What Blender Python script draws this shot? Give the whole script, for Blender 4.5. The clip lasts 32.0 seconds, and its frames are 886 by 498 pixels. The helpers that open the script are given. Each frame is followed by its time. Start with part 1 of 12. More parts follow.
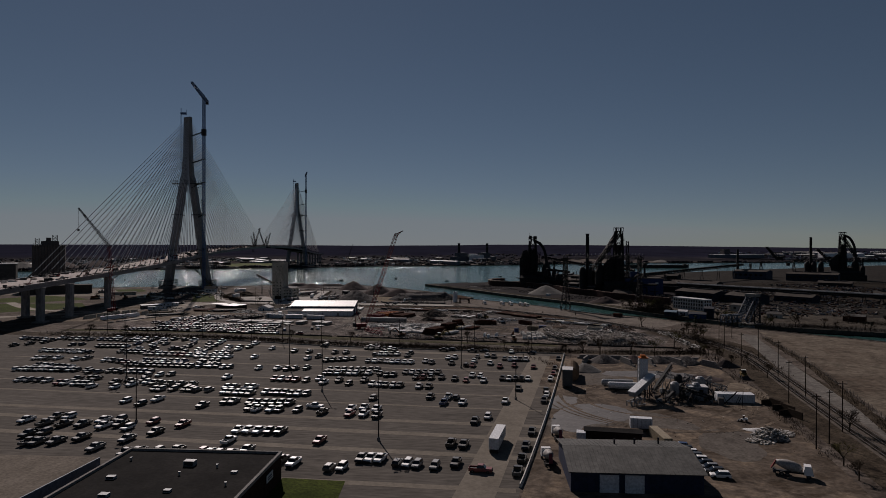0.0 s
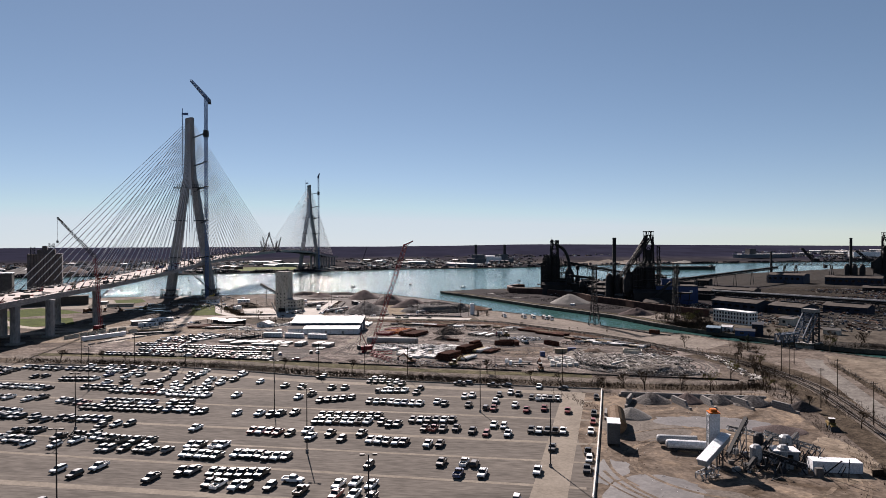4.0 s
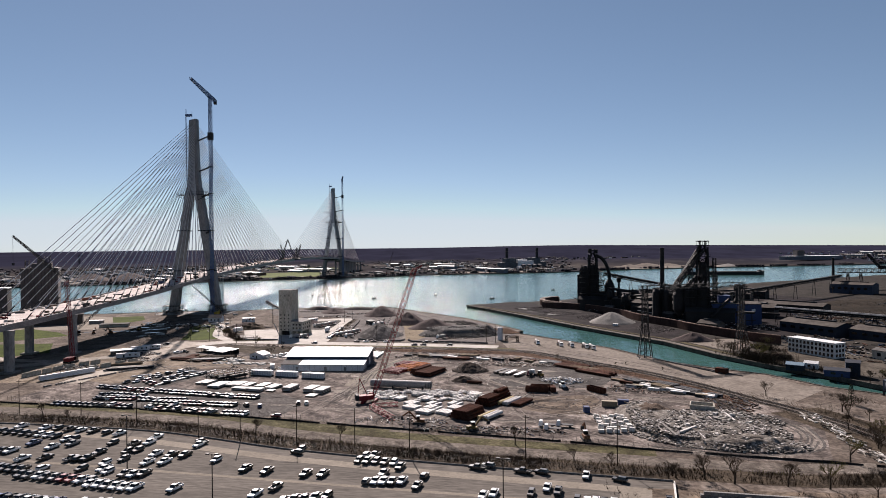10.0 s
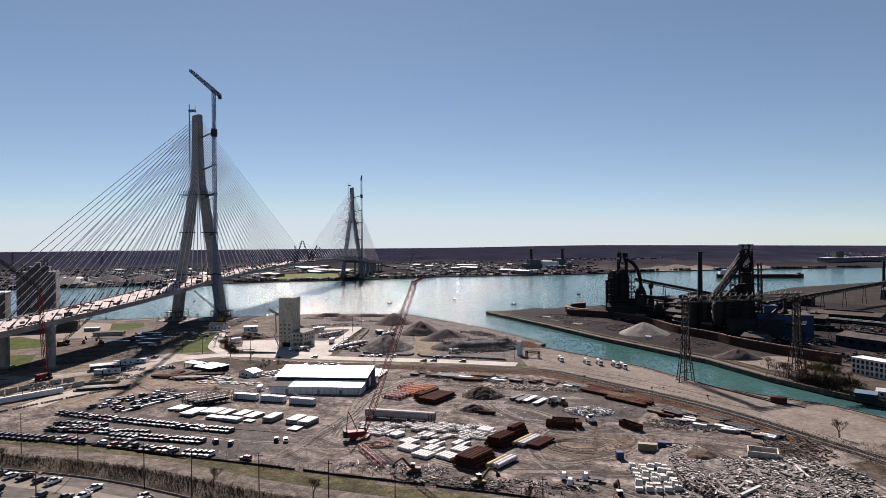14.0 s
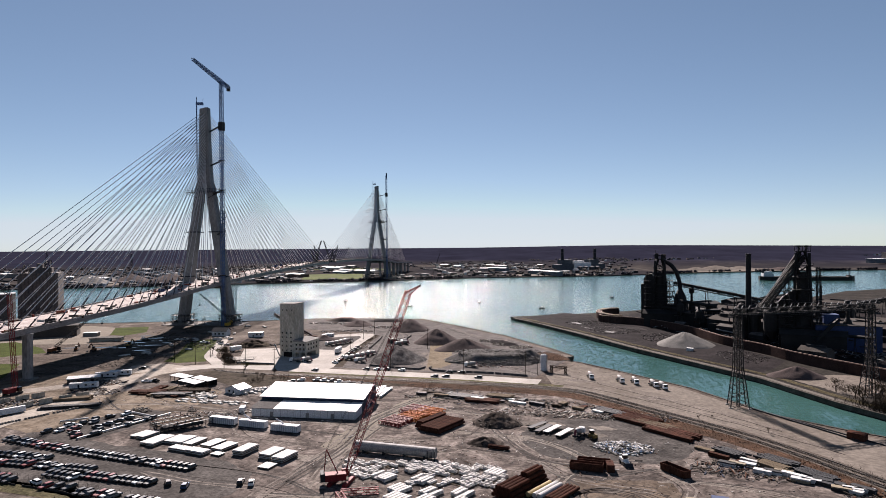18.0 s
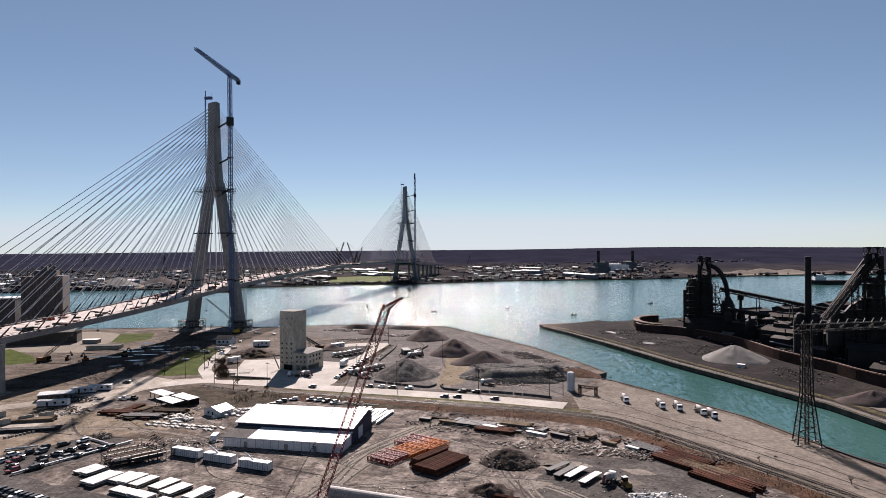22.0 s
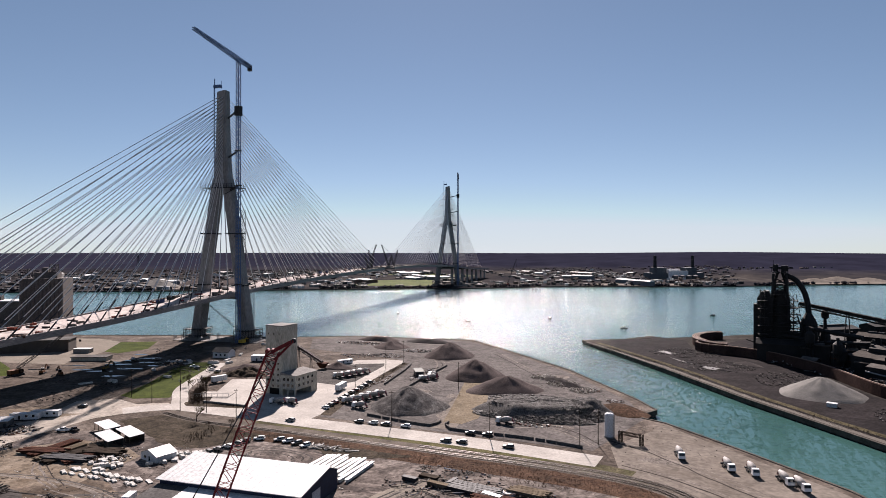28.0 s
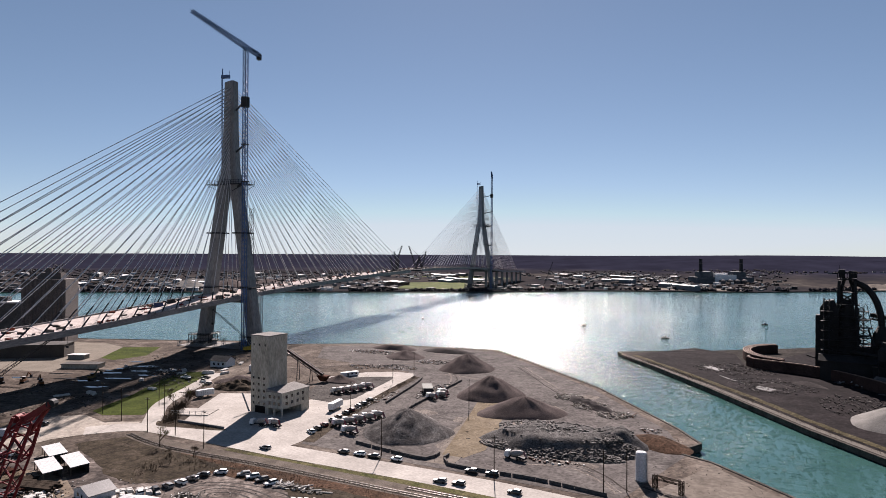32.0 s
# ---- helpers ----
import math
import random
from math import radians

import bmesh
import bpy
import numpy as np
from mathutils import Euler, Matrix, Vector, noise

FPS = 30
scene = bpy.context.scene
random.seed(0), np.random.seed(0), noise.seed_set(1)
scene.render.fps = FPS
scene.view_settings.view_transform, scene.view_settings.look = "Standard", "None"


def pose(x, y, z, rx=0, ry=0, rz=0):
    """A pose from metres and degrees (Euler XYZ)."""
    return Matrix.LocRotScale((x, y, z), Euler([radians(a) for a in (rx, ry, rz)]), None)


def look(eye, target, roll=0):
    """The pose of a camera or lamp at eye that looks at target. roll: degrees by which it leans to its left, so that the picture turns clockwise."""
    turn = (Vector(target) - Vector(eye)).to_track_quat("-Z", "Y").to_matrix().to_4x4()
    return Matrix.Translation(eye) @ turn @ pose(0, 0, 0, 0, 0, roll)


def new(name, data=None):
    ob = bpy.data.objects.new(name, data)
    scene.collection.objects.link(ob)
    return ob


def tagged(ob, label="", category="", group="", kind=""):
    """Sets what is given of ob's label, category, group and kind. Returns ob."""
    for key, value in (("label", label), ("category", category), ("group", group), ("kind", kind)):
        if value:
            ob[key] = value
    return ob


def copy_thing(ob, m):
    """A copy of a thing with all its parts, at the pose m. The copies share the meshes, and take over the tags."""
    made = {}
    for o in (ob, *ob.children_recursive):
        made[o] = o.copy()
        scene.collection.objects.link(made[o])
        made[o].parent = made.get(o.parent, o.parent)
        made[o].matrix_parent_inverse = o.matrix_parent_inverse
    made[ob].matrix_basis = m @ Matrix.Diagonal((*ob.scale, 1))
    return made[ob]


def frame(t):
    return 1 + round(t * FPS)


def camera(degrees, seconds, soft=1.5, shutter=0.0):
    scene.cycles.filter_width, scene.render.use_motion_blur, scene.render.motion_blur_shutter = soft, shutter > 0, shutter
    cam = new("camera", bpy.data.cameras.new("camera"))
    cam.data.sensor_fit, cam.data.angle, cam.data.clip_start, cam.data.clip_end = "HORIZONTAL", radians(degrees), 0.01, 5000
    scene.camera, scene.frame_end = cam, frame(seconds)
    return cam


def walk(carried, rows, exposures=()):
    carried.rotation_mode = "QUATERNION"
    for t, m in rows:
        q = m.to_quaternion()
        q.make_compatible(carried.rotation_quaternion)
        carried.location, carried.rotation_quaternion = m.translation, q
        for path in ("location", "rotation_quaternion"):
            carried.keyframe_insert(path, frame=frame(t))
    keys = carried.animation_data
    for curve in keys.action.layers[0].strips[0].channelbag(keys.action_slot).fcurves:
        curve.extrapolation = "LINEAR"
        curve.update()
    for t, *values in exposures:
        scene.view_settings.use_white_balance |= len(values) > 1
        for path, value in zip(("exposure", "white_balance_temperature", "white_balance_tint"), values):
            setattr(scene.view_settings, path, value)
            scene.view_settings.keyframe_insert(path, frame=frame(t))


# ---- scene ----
cam = camera(69.71, 32.0, soft=0.7)
PATH = [
    (0.0, (38.59, -3.57, 57.51), (25.91, 196.02, 56.32), 0.18),
    (0.5, (38.21, 2.41, 58.06), (25.40, 201.99, 56.85), 0.13),
    (1.0, (37.87, 8.39, 58.76), (24.89, 207.97, 57.61), 0.09),
    (1.5, (37.56, 14.38, 59.57), (24.33, 213.94, 58.42), 0.04),
    (2.0, (37.28, 20.37, 60.47), (23.68, 219.90, 59.28), -0.01),
    (2.5, (37.05, 26.36, 61.45), (22.95, 225.86, 60.30), -0.06),
    (3.0, (36.84, 32.35, 62.49), (21.93, 231.79, 61.37), -0.10),
    (3.5, (36.67, 38.34, 63.57), (20.40, 237.67, 62.30), -0.16),
    (5.5, (36.28, 62.33, 68.01), (14.18, 261.10, 66.78), -0.39),
    (6.0, (36.25, 68.33, 69.10), (13.64, 267.04, 67.95), -0.43),
    (6.5, (36.24, 74.33, 70.16), (12.97, 272.96, 68.96), -0.46),
    (7.0, (36.26, 80.33, 71.18), (12.31, 278.88, 69.98), -0.48),
    (7.5, (36.31, 86.33, 72.16), (11.77, 284.81, 71.00), -0.49),
    (8.0, (36.37, 92.33, 73.10), (11.28, 290.75, 71.91), -0.51),
    (8.5, (36.46, 98.33, 73.98), (10.81, 296.68, 72.79), -0.52),
    (9.0, (36.56, 104.34, 74.80), (10.28, 302.60, 73.64), -0.54),
    (9.5, (36.69, 110.34, 75.57), (9.64, 308.50, 74.35), -0.53),
    (10.0, (36.83, 116.34, 76.28), (9.00, 314.39, 75.01), -0.53),
    (10.5, (36.98, 122.35, 76.93), (8.46, 320.30, 75.62), -0.52),
    (11.0, (37.15, 128.35, 77.52), (7.86, 326.19, 76.17), -0.51),
    (11.5, (37.34, 134.35, 78.05), (7.20, 332.06, 76.67), -0.50),
    (12.0, (37.54, 140.36, 78.52), (6.52, 337.93, 77.08), -0.50),
    (12.5, (37.74, 146.36, 78.93), (5.75, 343.78, 77.51), -0.49),
    (13.0, (37.96, 152.36, 79.28), (4.86, 349.60, 77.93), -0.48),
    (13.5, (38.19, 158.36, 79.59), (3.84, 355.39, 78.23), -0.47),
    (14.0, (38.42, 164.36, 79.84), (2.78, 361.16, 78.44), -0.46),
    (14.5, (38.66, 170.36, 80.04), (1.80, 366.93, 78.59), -0.45),
    (16.5, (39.65, 194.35, 80.47), (-1.71, 390.02, 78.99), -0.41),
    (17.0, (39.91, 200.34, 80.50), (-2.59, 395.77, 79.01), -0.40),
    (17.5, (40.16, 206.34, 80.51), (-3.77, 401.45, 79.05), -0.40),
    (18.0, (40.40, 212.33, 80.50), (-4.96, 407.11, 79.07), -0.40),
    (18.5, (40.65, 218.32, 80.47), (-5.94, 412.81, 79.08), -0.40),
    (19.0, (40.89, 224.30, 80.44), (-6.92, 418.50, 79.14), -0.40),
    (19.5, (41.12, 230.29, 80.40), (-8.13, 424.13, 79.23), -0.41),
    (20.0, (41.34, 236.27, 80.36), (-9.35, 429.74, 79.29), -0.41),
    (20.5, (41.56, 242.25, 80.32), (-10.54, 435.35, 79.33), -0.42),
    (21.0, (41.76, 248.23, 80.29), (-11.79, 440.92, 79.39), -0.42),
    (21.5, (41.96, 254.21, 80.26), (-13.00, 446.51, 79.45), -0.43),
    (22.0, (42.14, 260.18, 80.25), (-14.08, 452.12, 79.52), -0.43),
    (22.5, (42.30, 266.15, 80.25), (-15.16, 457.72, 79.60), -0.43),
    (23.0, (42.46, 272.12, 80.27), (-16.32, 463.29, 79.63), -0.43),
    (23.5, (42.59, 278.09, 80.30), (-17.44, 468.86, 79.65), -0.39),
    (24.0, (42.71, 284.05, 80.35), (-18.52, 474.44, 79.78), -0.34),
    (24.5, (42.80, 290.01, 80.42), (-19.60, 480.02, 79.98), -0.28),
    (25.0, (42.88, 295.96, 80.50), (-20.79, 485.56, 80.18), -0.23),
    (25.5, (42.94, 301.92, 80.59), (-22.10, 491.04, 80.44), -0.18),
    (27.5, (42.91, 325.69, 81.06), (-27.78, 512.78, 81.19), 0.02),
    (28.0, (42.83, 331.63, 81.18), (-29.36, 518.14, 81.30), 0.07),
    (28.5, (42.73, 337.56, 81.28), (-30.96, 523.49, 81.48), 0.11),
    (29.0, (42.59, 343.48, 81.36), (-32.53, 528.84, 81.60), 0.15),
    (29.5, (42.42, 349.41, 81.40), (-34.11, 534.18, 81.66), 0.20),
    (30.0, (42.22, 355.32, 81.41), (-35.78, 539.49, 81.72), 0.23),
    (30.5, (41.98, 361.24, 81.36), (-37.51, 544.76, 81.80), 0.26),
    (31.0, (41.71, 367.15, 81.24), (-39.22, 550.04, 81.76), 0.28),
    (31.5, (41.39, 373.05, 81.04), (-40.94, 555.32, 81.59), 0.30),
    (32.0, (41.04, 378.95, 80.75), (-42.85, 560.51, 81.46), 0.33),
]

EXPOSURES = [(0.0, -0.61, 6850, 15.5), (0.3, 0.14, 6850, 15.5), (0.6, 0.84, 6850, 15.5), (0.9, 1.27, 6850, 15.5), (1.1, 1.34, 6850, 15.5), (7.0, 1.30, 6850, 15.5), (14.0, 1.34, 6850, 16), (20.0, 1.36, 6850, 16.5), (32.0, 1.36, 6850, 17.5)]
walk(cam, [(t, look(eye, target, roll)) for t, eye, target, roll in PATH], EXPOSURES)

# ---- world and sun: high spring sun over the far bank, a little to the left ----
SUN_EL, SUN_LEFT = 36.0, 21.5
world = bpy.data.worlds.new("sky")
scene.world = world
world.use_nodes = True
wn = world.node_tree.nodes
sky = wn.new("ShaderNodeTexSky")
sky.sky_type = "NISHITA"
sky.sun_disc = False
sky.sun_elevation = radians(SUN_EL)
sky.sun_rotation = radians(-SUN_LEFT)
sky.altitude, sky.air_density, sky.dust_density, sky.ozone_density = 2300, 0.8, 0.22, 2.6
wn["Background"].inputs["Strength"].default_value = 0.0505
hazy = wn.new("ShaderNodeGamma")  # spring haze evens the sky out
hazy.inputs["Gamma"].default_value = 0.8
world.node_tree.links.new(sky.outputs[0], hazy.inputs[0])
clear = wn.new("ShaderNodeHueSaturation")
clear.inputs["Hue"].default_value, clear.inputs["Saturation"].default_value = 0.495, 1.04
world.node_tree.links.new(hazy.outputs[0], clear.inputs["Color"])
haze = wn.new("ShaderNodeMix")  # blue-grey haze, so that the horizon stays below white
haze.data_type, haze.blend_type = "RGBA", "DARKEN"
haze.inputs[0].default_value = 0.8
haze.inputs[7].default_value = (4.7, 5.6, 6.4, 1)
world.node_tree.links.new(clear.outputs[0], haze.inputs[6])
world.node_tree.links.new(haze.outputs[2], wn["Background"].inputs[0])
sun = new("sun", bpy.data.lights.new("sun", "SUN"))
sun.data.energy, sun.data.angle, sun.data.color = 5.0, radians(0.55), (1.0, 0.93, 0.905)
sun_way = Vector((-math.sin(radians(SUN_LEFT)) * math.cos(radians(SUN_EL)), math.cos(radians(SUN_LEFT)) * math.cos(radians(SUN_EL)), math.sin(radians(SUN_EL))))
sun.matrix_world = look(sun_way * 900, (0, 0, 0))


# ---- materials ----
def surf(name, c1, c2, size=4.0, rough=0.85, metal=0.0, bump=0.3, fine=None, c3=None, spec=0.3, contrast=0.35, by_object=0.0, warp=0.0, stretch=None, tone=None, grit=0.27, blotch=0.0):
    """A surface of two or three mixed tones: broad patches of about `size` metres and grain of `fine` metres, with relief."""
    tone = 0.82 * (tone or (0.48 if max(c1) < 0.5 else 0.9))
    c1, c2, c3 = (tuple(v * tone for v in c) if c else None for c in (c1, c2, c3))
    m = bpy.data.materials.new(name)
    m.use_nodes = True
    nt = m.node_tree
    n, l = nt.nodes, nt.links
    b = n["Principled BSDF"]
    b.inputs["Roughness"].default_value, b.inputs["Metallic"].default_value = rough, metal
    b.inputs["Specular IOR Level"].default_value = 0.03 if rough > 0.84 else spec
    tc = n.new("ShaderNodeTexCoord")
    co = tc.outputs["Object"]
    if stretch:
        mp = n.new("ShaderNodeMapping")
        mp.inputs["Scale"].default_value = stretch
        l.new(co, mp.inputs[0])
        co = mp.outputs[0]
    n1 = n.new("ShaderNodeTexNoise")
    n1.inputs["Scale"].default_value, n1.inputs["Detail"].default_value, n1.inputs["Roughness"].default_value = 1.0 / size, 6, 0.62
    n1.inputs["Distortion"].default_value = warp
    l.new(co, n1.inputs["Vector"])
    n2 = n.new("ShaderNodeTexNoise")
    n2.inputs["Scale"].default_value, n2.inputs["Detail"].default_value = 1.0 / (fine or size / 9), 5
    l.new(co, n2.inputs["Vector"])
    r = n.new("ShaderNodeValToRGB")
    r.color_ramp.elements[0].position, r.color_ramp.elements[1].position = 0.5 - contrast / 2, 0.5 + contrast / 2
    r.color_ramp.elements[0].color, r.color_ramp.elements[1].color = (*c1, 1), (*c2, 1)
    if c3:
        e = r.color_ramp.elements.new(0.5)
        e.color = (*c3, 1)
    l.new(n1.outputs["Fac"], r.inputs[0])
    mr = n.new("ShaderNodeMapRange")
    mr.inputs[1].default_value, mr.inputs[2].default_value, mr.inputs[3].default_value, mr.inputs[4].default_value = 0.3, 0.7, 1 - grit, 1 + grit
    l.new(n2.outputs["Fac"], mr.inputs[0])
    mx = n.new("ShaderNodeMix")
    mx.data_type, mx.blend_type = "RGBA", "MULTIPLY"
    mx.inputs[0].default_value = 1.0
    l.new(r.outputs[0], mx.inputs[6])
    l.new(mr.outputs[0], mx.inputs[7])
    last = mx.outputs[2]
    if blotch:
        n3 = n.new("ShaderNodeTexNoise")
        n3.inputs["Scale"].default_value, n3.inputs["Detail"].default_value, n3.inputs["Roughness"].default_value = 1.0 / ((fine or size / 9) * 4.5), 8, 0.75
        n3.inputs["Distortion"].default_value = 0.8
        l.new(co, n3.inputs["Vector"])
        m3 = n.new("ShaderNodeMapRange")
        m3.inputs[1].default_value, m3.inputs[2].default_value, m3.inputs[3].default_value, m3.inputs[4].default_value = 0.36, 0.56, 1 - blotch, 1.0 + blotch * 0.3
        l.new(n3.outputs["Fac"], m3.inputs[0])
        mx3 = n.new("ShaderNodeMix")
        mx3.data_type, mx3.blend_type = "RGBA", "MULTIPLY"
        mx3.inputs[0].default_value = 1.0
        l.new(last, mx3.inputs[6])
        l.new(m3.outputs[0], mx3.inputs[7])
        last = mx3.outputs[2]
    if by_object:
        oi = n.new("ShaderNodeObjectInfo")
        m2 = n.new("ShaderNodeMapRange")
        m2.inputs[3].default_value, m2.inputs[4].default_value = 1 - by_object, 1 + by_object
        l.new(oi.outputs["Random"], m2.inputs[0])
        mx2 = n.new("ShaderNodeMix")
        mx2.data_type, mx2.blend_type = "RGBA", "MULTIPLY"
        mx2.inputs[0].default_value = 1.0
        l.new(last, mx2.inputs[6])
        l.new(m2.outputs[0], mx2.inputs[7])
        last = mx2.outputs[2]
    l.new(last, b.inputs["Base Color"])
    if bump:
        bp = n.new("ShaderNodeBump")
        bp.inputs["Strength"].default_value, bp.inputs["Distance"].default_value = bump, (fine or size / 9) * 0.35
        l.new(n2.outputs["Fac"], bp.inputs["Height"])
        l.new(bp.outputs[0], b.inputs["Normal"])
    return m


def island_mix(name, colors, rough=0.7, metal=0.0):
    """Loose pieces joined in one mesh: each takes one of the colours by chance."""
    m = bpy.data.materials.new(name)
    m.use_nodes = True
    n, l = m.node_tree.nodes, m.node_tree.links
    b = n["Principled BSDF"]
    b.inputs["Roughness"].default_value, b.inputs["Metallic"].default_value, b.inputs["Specular IOR Level"].default_value = rough, metal, 0.06
    colors = [tuple(v * (0.43 if max(c) < 0.5 else 0.68) for v in c) for c in colors]
    g = n.new("ShaderNodeNewGeometry")
    r = n.new("ShaderNodeValToRGB")
    r.color_ramp.interpolation = "CONSTANT"
    r.color_ramp.elements[0].color = (*colors[0], 1)
    r.color_ramp.elements[1].position, r.color_ramp.elements[1].color = 1 / len(colors), (*colors[1], 1)
    for k, c in enumerate(colors[2:], 2):
        r.color_ramp.elements.new(k / len(colors)).color = (*c, 1)
    l.new(g.outputs["Random Per Island"], r.inputs[0])
    t = n.new("ShaderNodeTexNoise")
    t.inputs["Scale"].default_value, t.inputs["Detail"].default_value = 1.5, 4
    tc = n.new("ShaderNodeTexCoord")
    l.new(tc.outputs["Object"], t.inputs["Vector"])
    mr = n.new("ShaderNodeMapRange")
    mr.inputs[1].default_value, mr.inputs[2].default_value, mr.inputs[3].default_value, mr.inputs[4].default_value = 0.3, 0.7, 0.7, 1.2
    l.new(t.outputs["Fac"], mr.inputs[0])
    mx = n.new("ShaderNodeMix")
    mx.data_type, mx.blend_type = "RGBA", "MULTIPLY"
    mx.inputs[0].default_value = 1.0
    l.new(r.outputs[0], mx.inputs[6])
    l.new(mr.outputs[0], mx.inputs[7])
    l.new(mx.outputs[2], b.inputs["Base Color"])
    return m


def plain(name, c, rough=0.5, metal=0.0, coat=0.0, spec=0.5, coat_rough=0.03):
    m = bpy.data.materials.new(name)
    m.use_nodes = True
    b = m.node_tree.nodes["Principled BSDF"]
    k = 0.36 if max(c) < 0.5 else 0.85
    b.inputs["Base Color"].default_value = (c[0] * k, c[1] * k, c[2] * k, 1)
    b.inputs["Roughness"].default_value, b.inputs["Metallic"].default_value = rough, metal
    b.inputs["Coat Weight"].default_value, b.inputs["Coat Roughness"].default_value, b.inputs["Specular IOR Level"].default_value = coat, coat_rough, spec
    return m


def water_material():
    """Turquoise river: broad silt and wind patches, steep chop, and short ripples that break the sun's track into glitter."""
    m = bpy.data.materials.new("river_water")
    m.use_nodes = True
    n, l = m.node_tree.nodes, m.node_tree.links
    b = n["Principled BSDF"]
    b.inputs["IOR"].default_value = 1.36
    tc = n.new("ShaderNodeTexCoord")

    def waves(scale, turn, stretch, detail, rough, warp=0.0):
        mp = n.new("ShaderNodeMapping")
        mp.inputs["Rotation"].default_value = (0, 0, radians(turn))
        mp.inputs["Scale"].default_value = stretch
        l.new(tc.outputs["Object"], mp.inputs[0])
        t = n.new("ShaderNodeTexNoise")
        t.inputs["Scale"].default_value, t.inputs["Detail"].default_value, t.inputs["Roughness"].default_value, t.inputs["Distortion"].default_value = scale, detail, rough, warp
        l.new(mp.outputs[0], t.inputs["Vector"])
        return t.outputs["Fac"]

    def span(fac, a, b2, c, d):
        r = n.new("ShaderNodeMapRange")
        r.inputs[1].default_value, r.inputs[2].default_value, r.inputs[3].default_value, r.inputs[4].default_value = a, b2, c, d
        l.new(fac, r.inputs[0])
        return r.outputs[0]

    def times(p, q):
        mu = n.new("ShaderNodeMath")
        mu.operation = "MULTIPLY"
        l.new(p, mu.inputs[0])
        l.new(q, mu.inputs[1])
        return mu.outputs[0]

    r = n.new("ShaderNodeValToRGB")
    r.color_ramp.elements[0].position, r.color_ramp.elements[1].position = 0.35, 0.65
    r.color_ramp.elements[0].color, r.color_ramp.elements[1].color = (0.021, 0.063, 0.058, 1), (0.034, 0.087, 0.080, 1)
    l.new(waves(0.004, -35, (0.6, 2.4, 1), 5, 0.5), r.inputs[0])
    l.new(r.outputs[0], b.inputs["Base Color"])
    gust = span(waves(0.010, -25, (0.5, 2.6, 1), 5, 0.6), 0.36, 0.64, 0.8, 1.25)
    glitter = times(span(waves(0.27, 18, (1.7, 0.36, 1), 5, 0.8, 0.3), 0.455, 0.56, 0.06, 1.7), span(waves(0.085, 14, (1.8, 0.3, 1), 4, 0.7), 0.40, 0.58, 0.62, 1.15))
    place = n.new("ShaderNodeVectorMath")  # the canal lies sheltered
    place.operation = "DOT_PRODUCT"
    place.inputs[1].default_value = (-0.3, 1.0, 0.0)
    l.new(tc.outputs["Object"], place.inputs[0])
    open_water = span(place.outputs["Value"], 560.0, 800.0, 0.45, 1.0)
    axis = n.new("ShaderNodeSeparateXYZ")  # calmer reaches up and down the river
    l.new(tc.outputs["Object"], axis.inputs[0])
    calm = times(span(axis.outputs["X"], 60.0, 330.0, 1.0, 0.4), span(axis.outputs["X"], -760.0, -380.0, 0.45, 1.0))
    bp = n.new("ShaderNodeBump")
    bp.inputs["Strength"].default_value = 1.0
    k = n.new("ShaderNodeMath")
    k.operation = "MULTIPLY"
    k.inputs[1].default_value = 3.3
    l.new(times(times(times(gust, glitter), open_water), calm), k.inputs[0])
    l.new(k.outputs[0], bp.inputs["Distance"])
    l.new(waves(0.105, 25, (0.8, 1.6, 1), 5, 0.57), bp.inputs["Height"])
    l.new(bp.outputs[0], b.inputs["Normal"])
    l.new(span(waves(0.22, -10, (1.6, 0.5, 1), 3, 0.6), 0.35, 0.65, 0.06, 0.16), b.inputs["Roughness"])
    return m


WATER = water_material()
EARTH = surf("bare_earth", (0.11, 0.088, 0.074), (0.30, 0.255, 0.22), 30, 0.95, bump=0.4, fine=1.6, c3=(0.19, 0.155, 0.13), contrast=0.34, warp=1.5, tone=0.52, grit=0.4, blotch=0.45)
YARD = surf("packed_yard_gravel", (0.095, 0.081, 0.075), (0.41, 0.355, 0.32), 26, 0.95, bump=0.4, fine=1.3, c3=(0.22, 0.184, 0.165), contrast=0.30, warp=2.5, tone=0.54, grit=0.42, blotch=0.5)
DARK_YARD = surf("damp_dark_gravel", (0.085, 0.078, 0.074), (0.17, 0.155, 0.145), 18, 0.9, fine=1.1, warp=1.0, tone=0.50, grit=0.4, blotch=0.4)
ASPHALT = surf("weathered_asphalt", (0.155, 0.14, 0.125), (0.235, 0.21, 0.185), 26, 0.9, bump=0.15, fine=1.5, contrast=0.5, stretch=(0.35, 1.6, 1), tone=0.52, grit=0.3, blotch=0.22)
PATCH = surf("pale_asphalt_strip", (0.30, 0.262, 0.218), (0.40, 0.352, 0.295), 12, 0.9, bump=0.1, fine=0.9, tone=0.52, grit=0.14, blotch=0.1)
CONCRETE_ROAD = surf("pale_dusty_concrete", (0.44, 0.41, 0.375), (0.60, 0.565, 0.52), 14, 0.9, bump=0.1, fine=1.0, tone=0.71, grit=0.15, blotch=0.1)
GRASS = surf("spring_grass", (0.062, 0.09, 0.014), (0.13, 0.165, 0.032), 9, 0.95, bump=0.5, fine=0.6, tone=0.44, grit=0.4, blotch=0.3)
DRY_GRASS = surf("dry_grass", (0.075, 0.066, 0.036), (0.20, 0.172, 0.105), 8, 0.95, bump=0.6, fine=0.7, c3=(0.12, 0.112, 0.058), contrast=0.28, tone=0.52, grit=0.45, blotch=0.45)
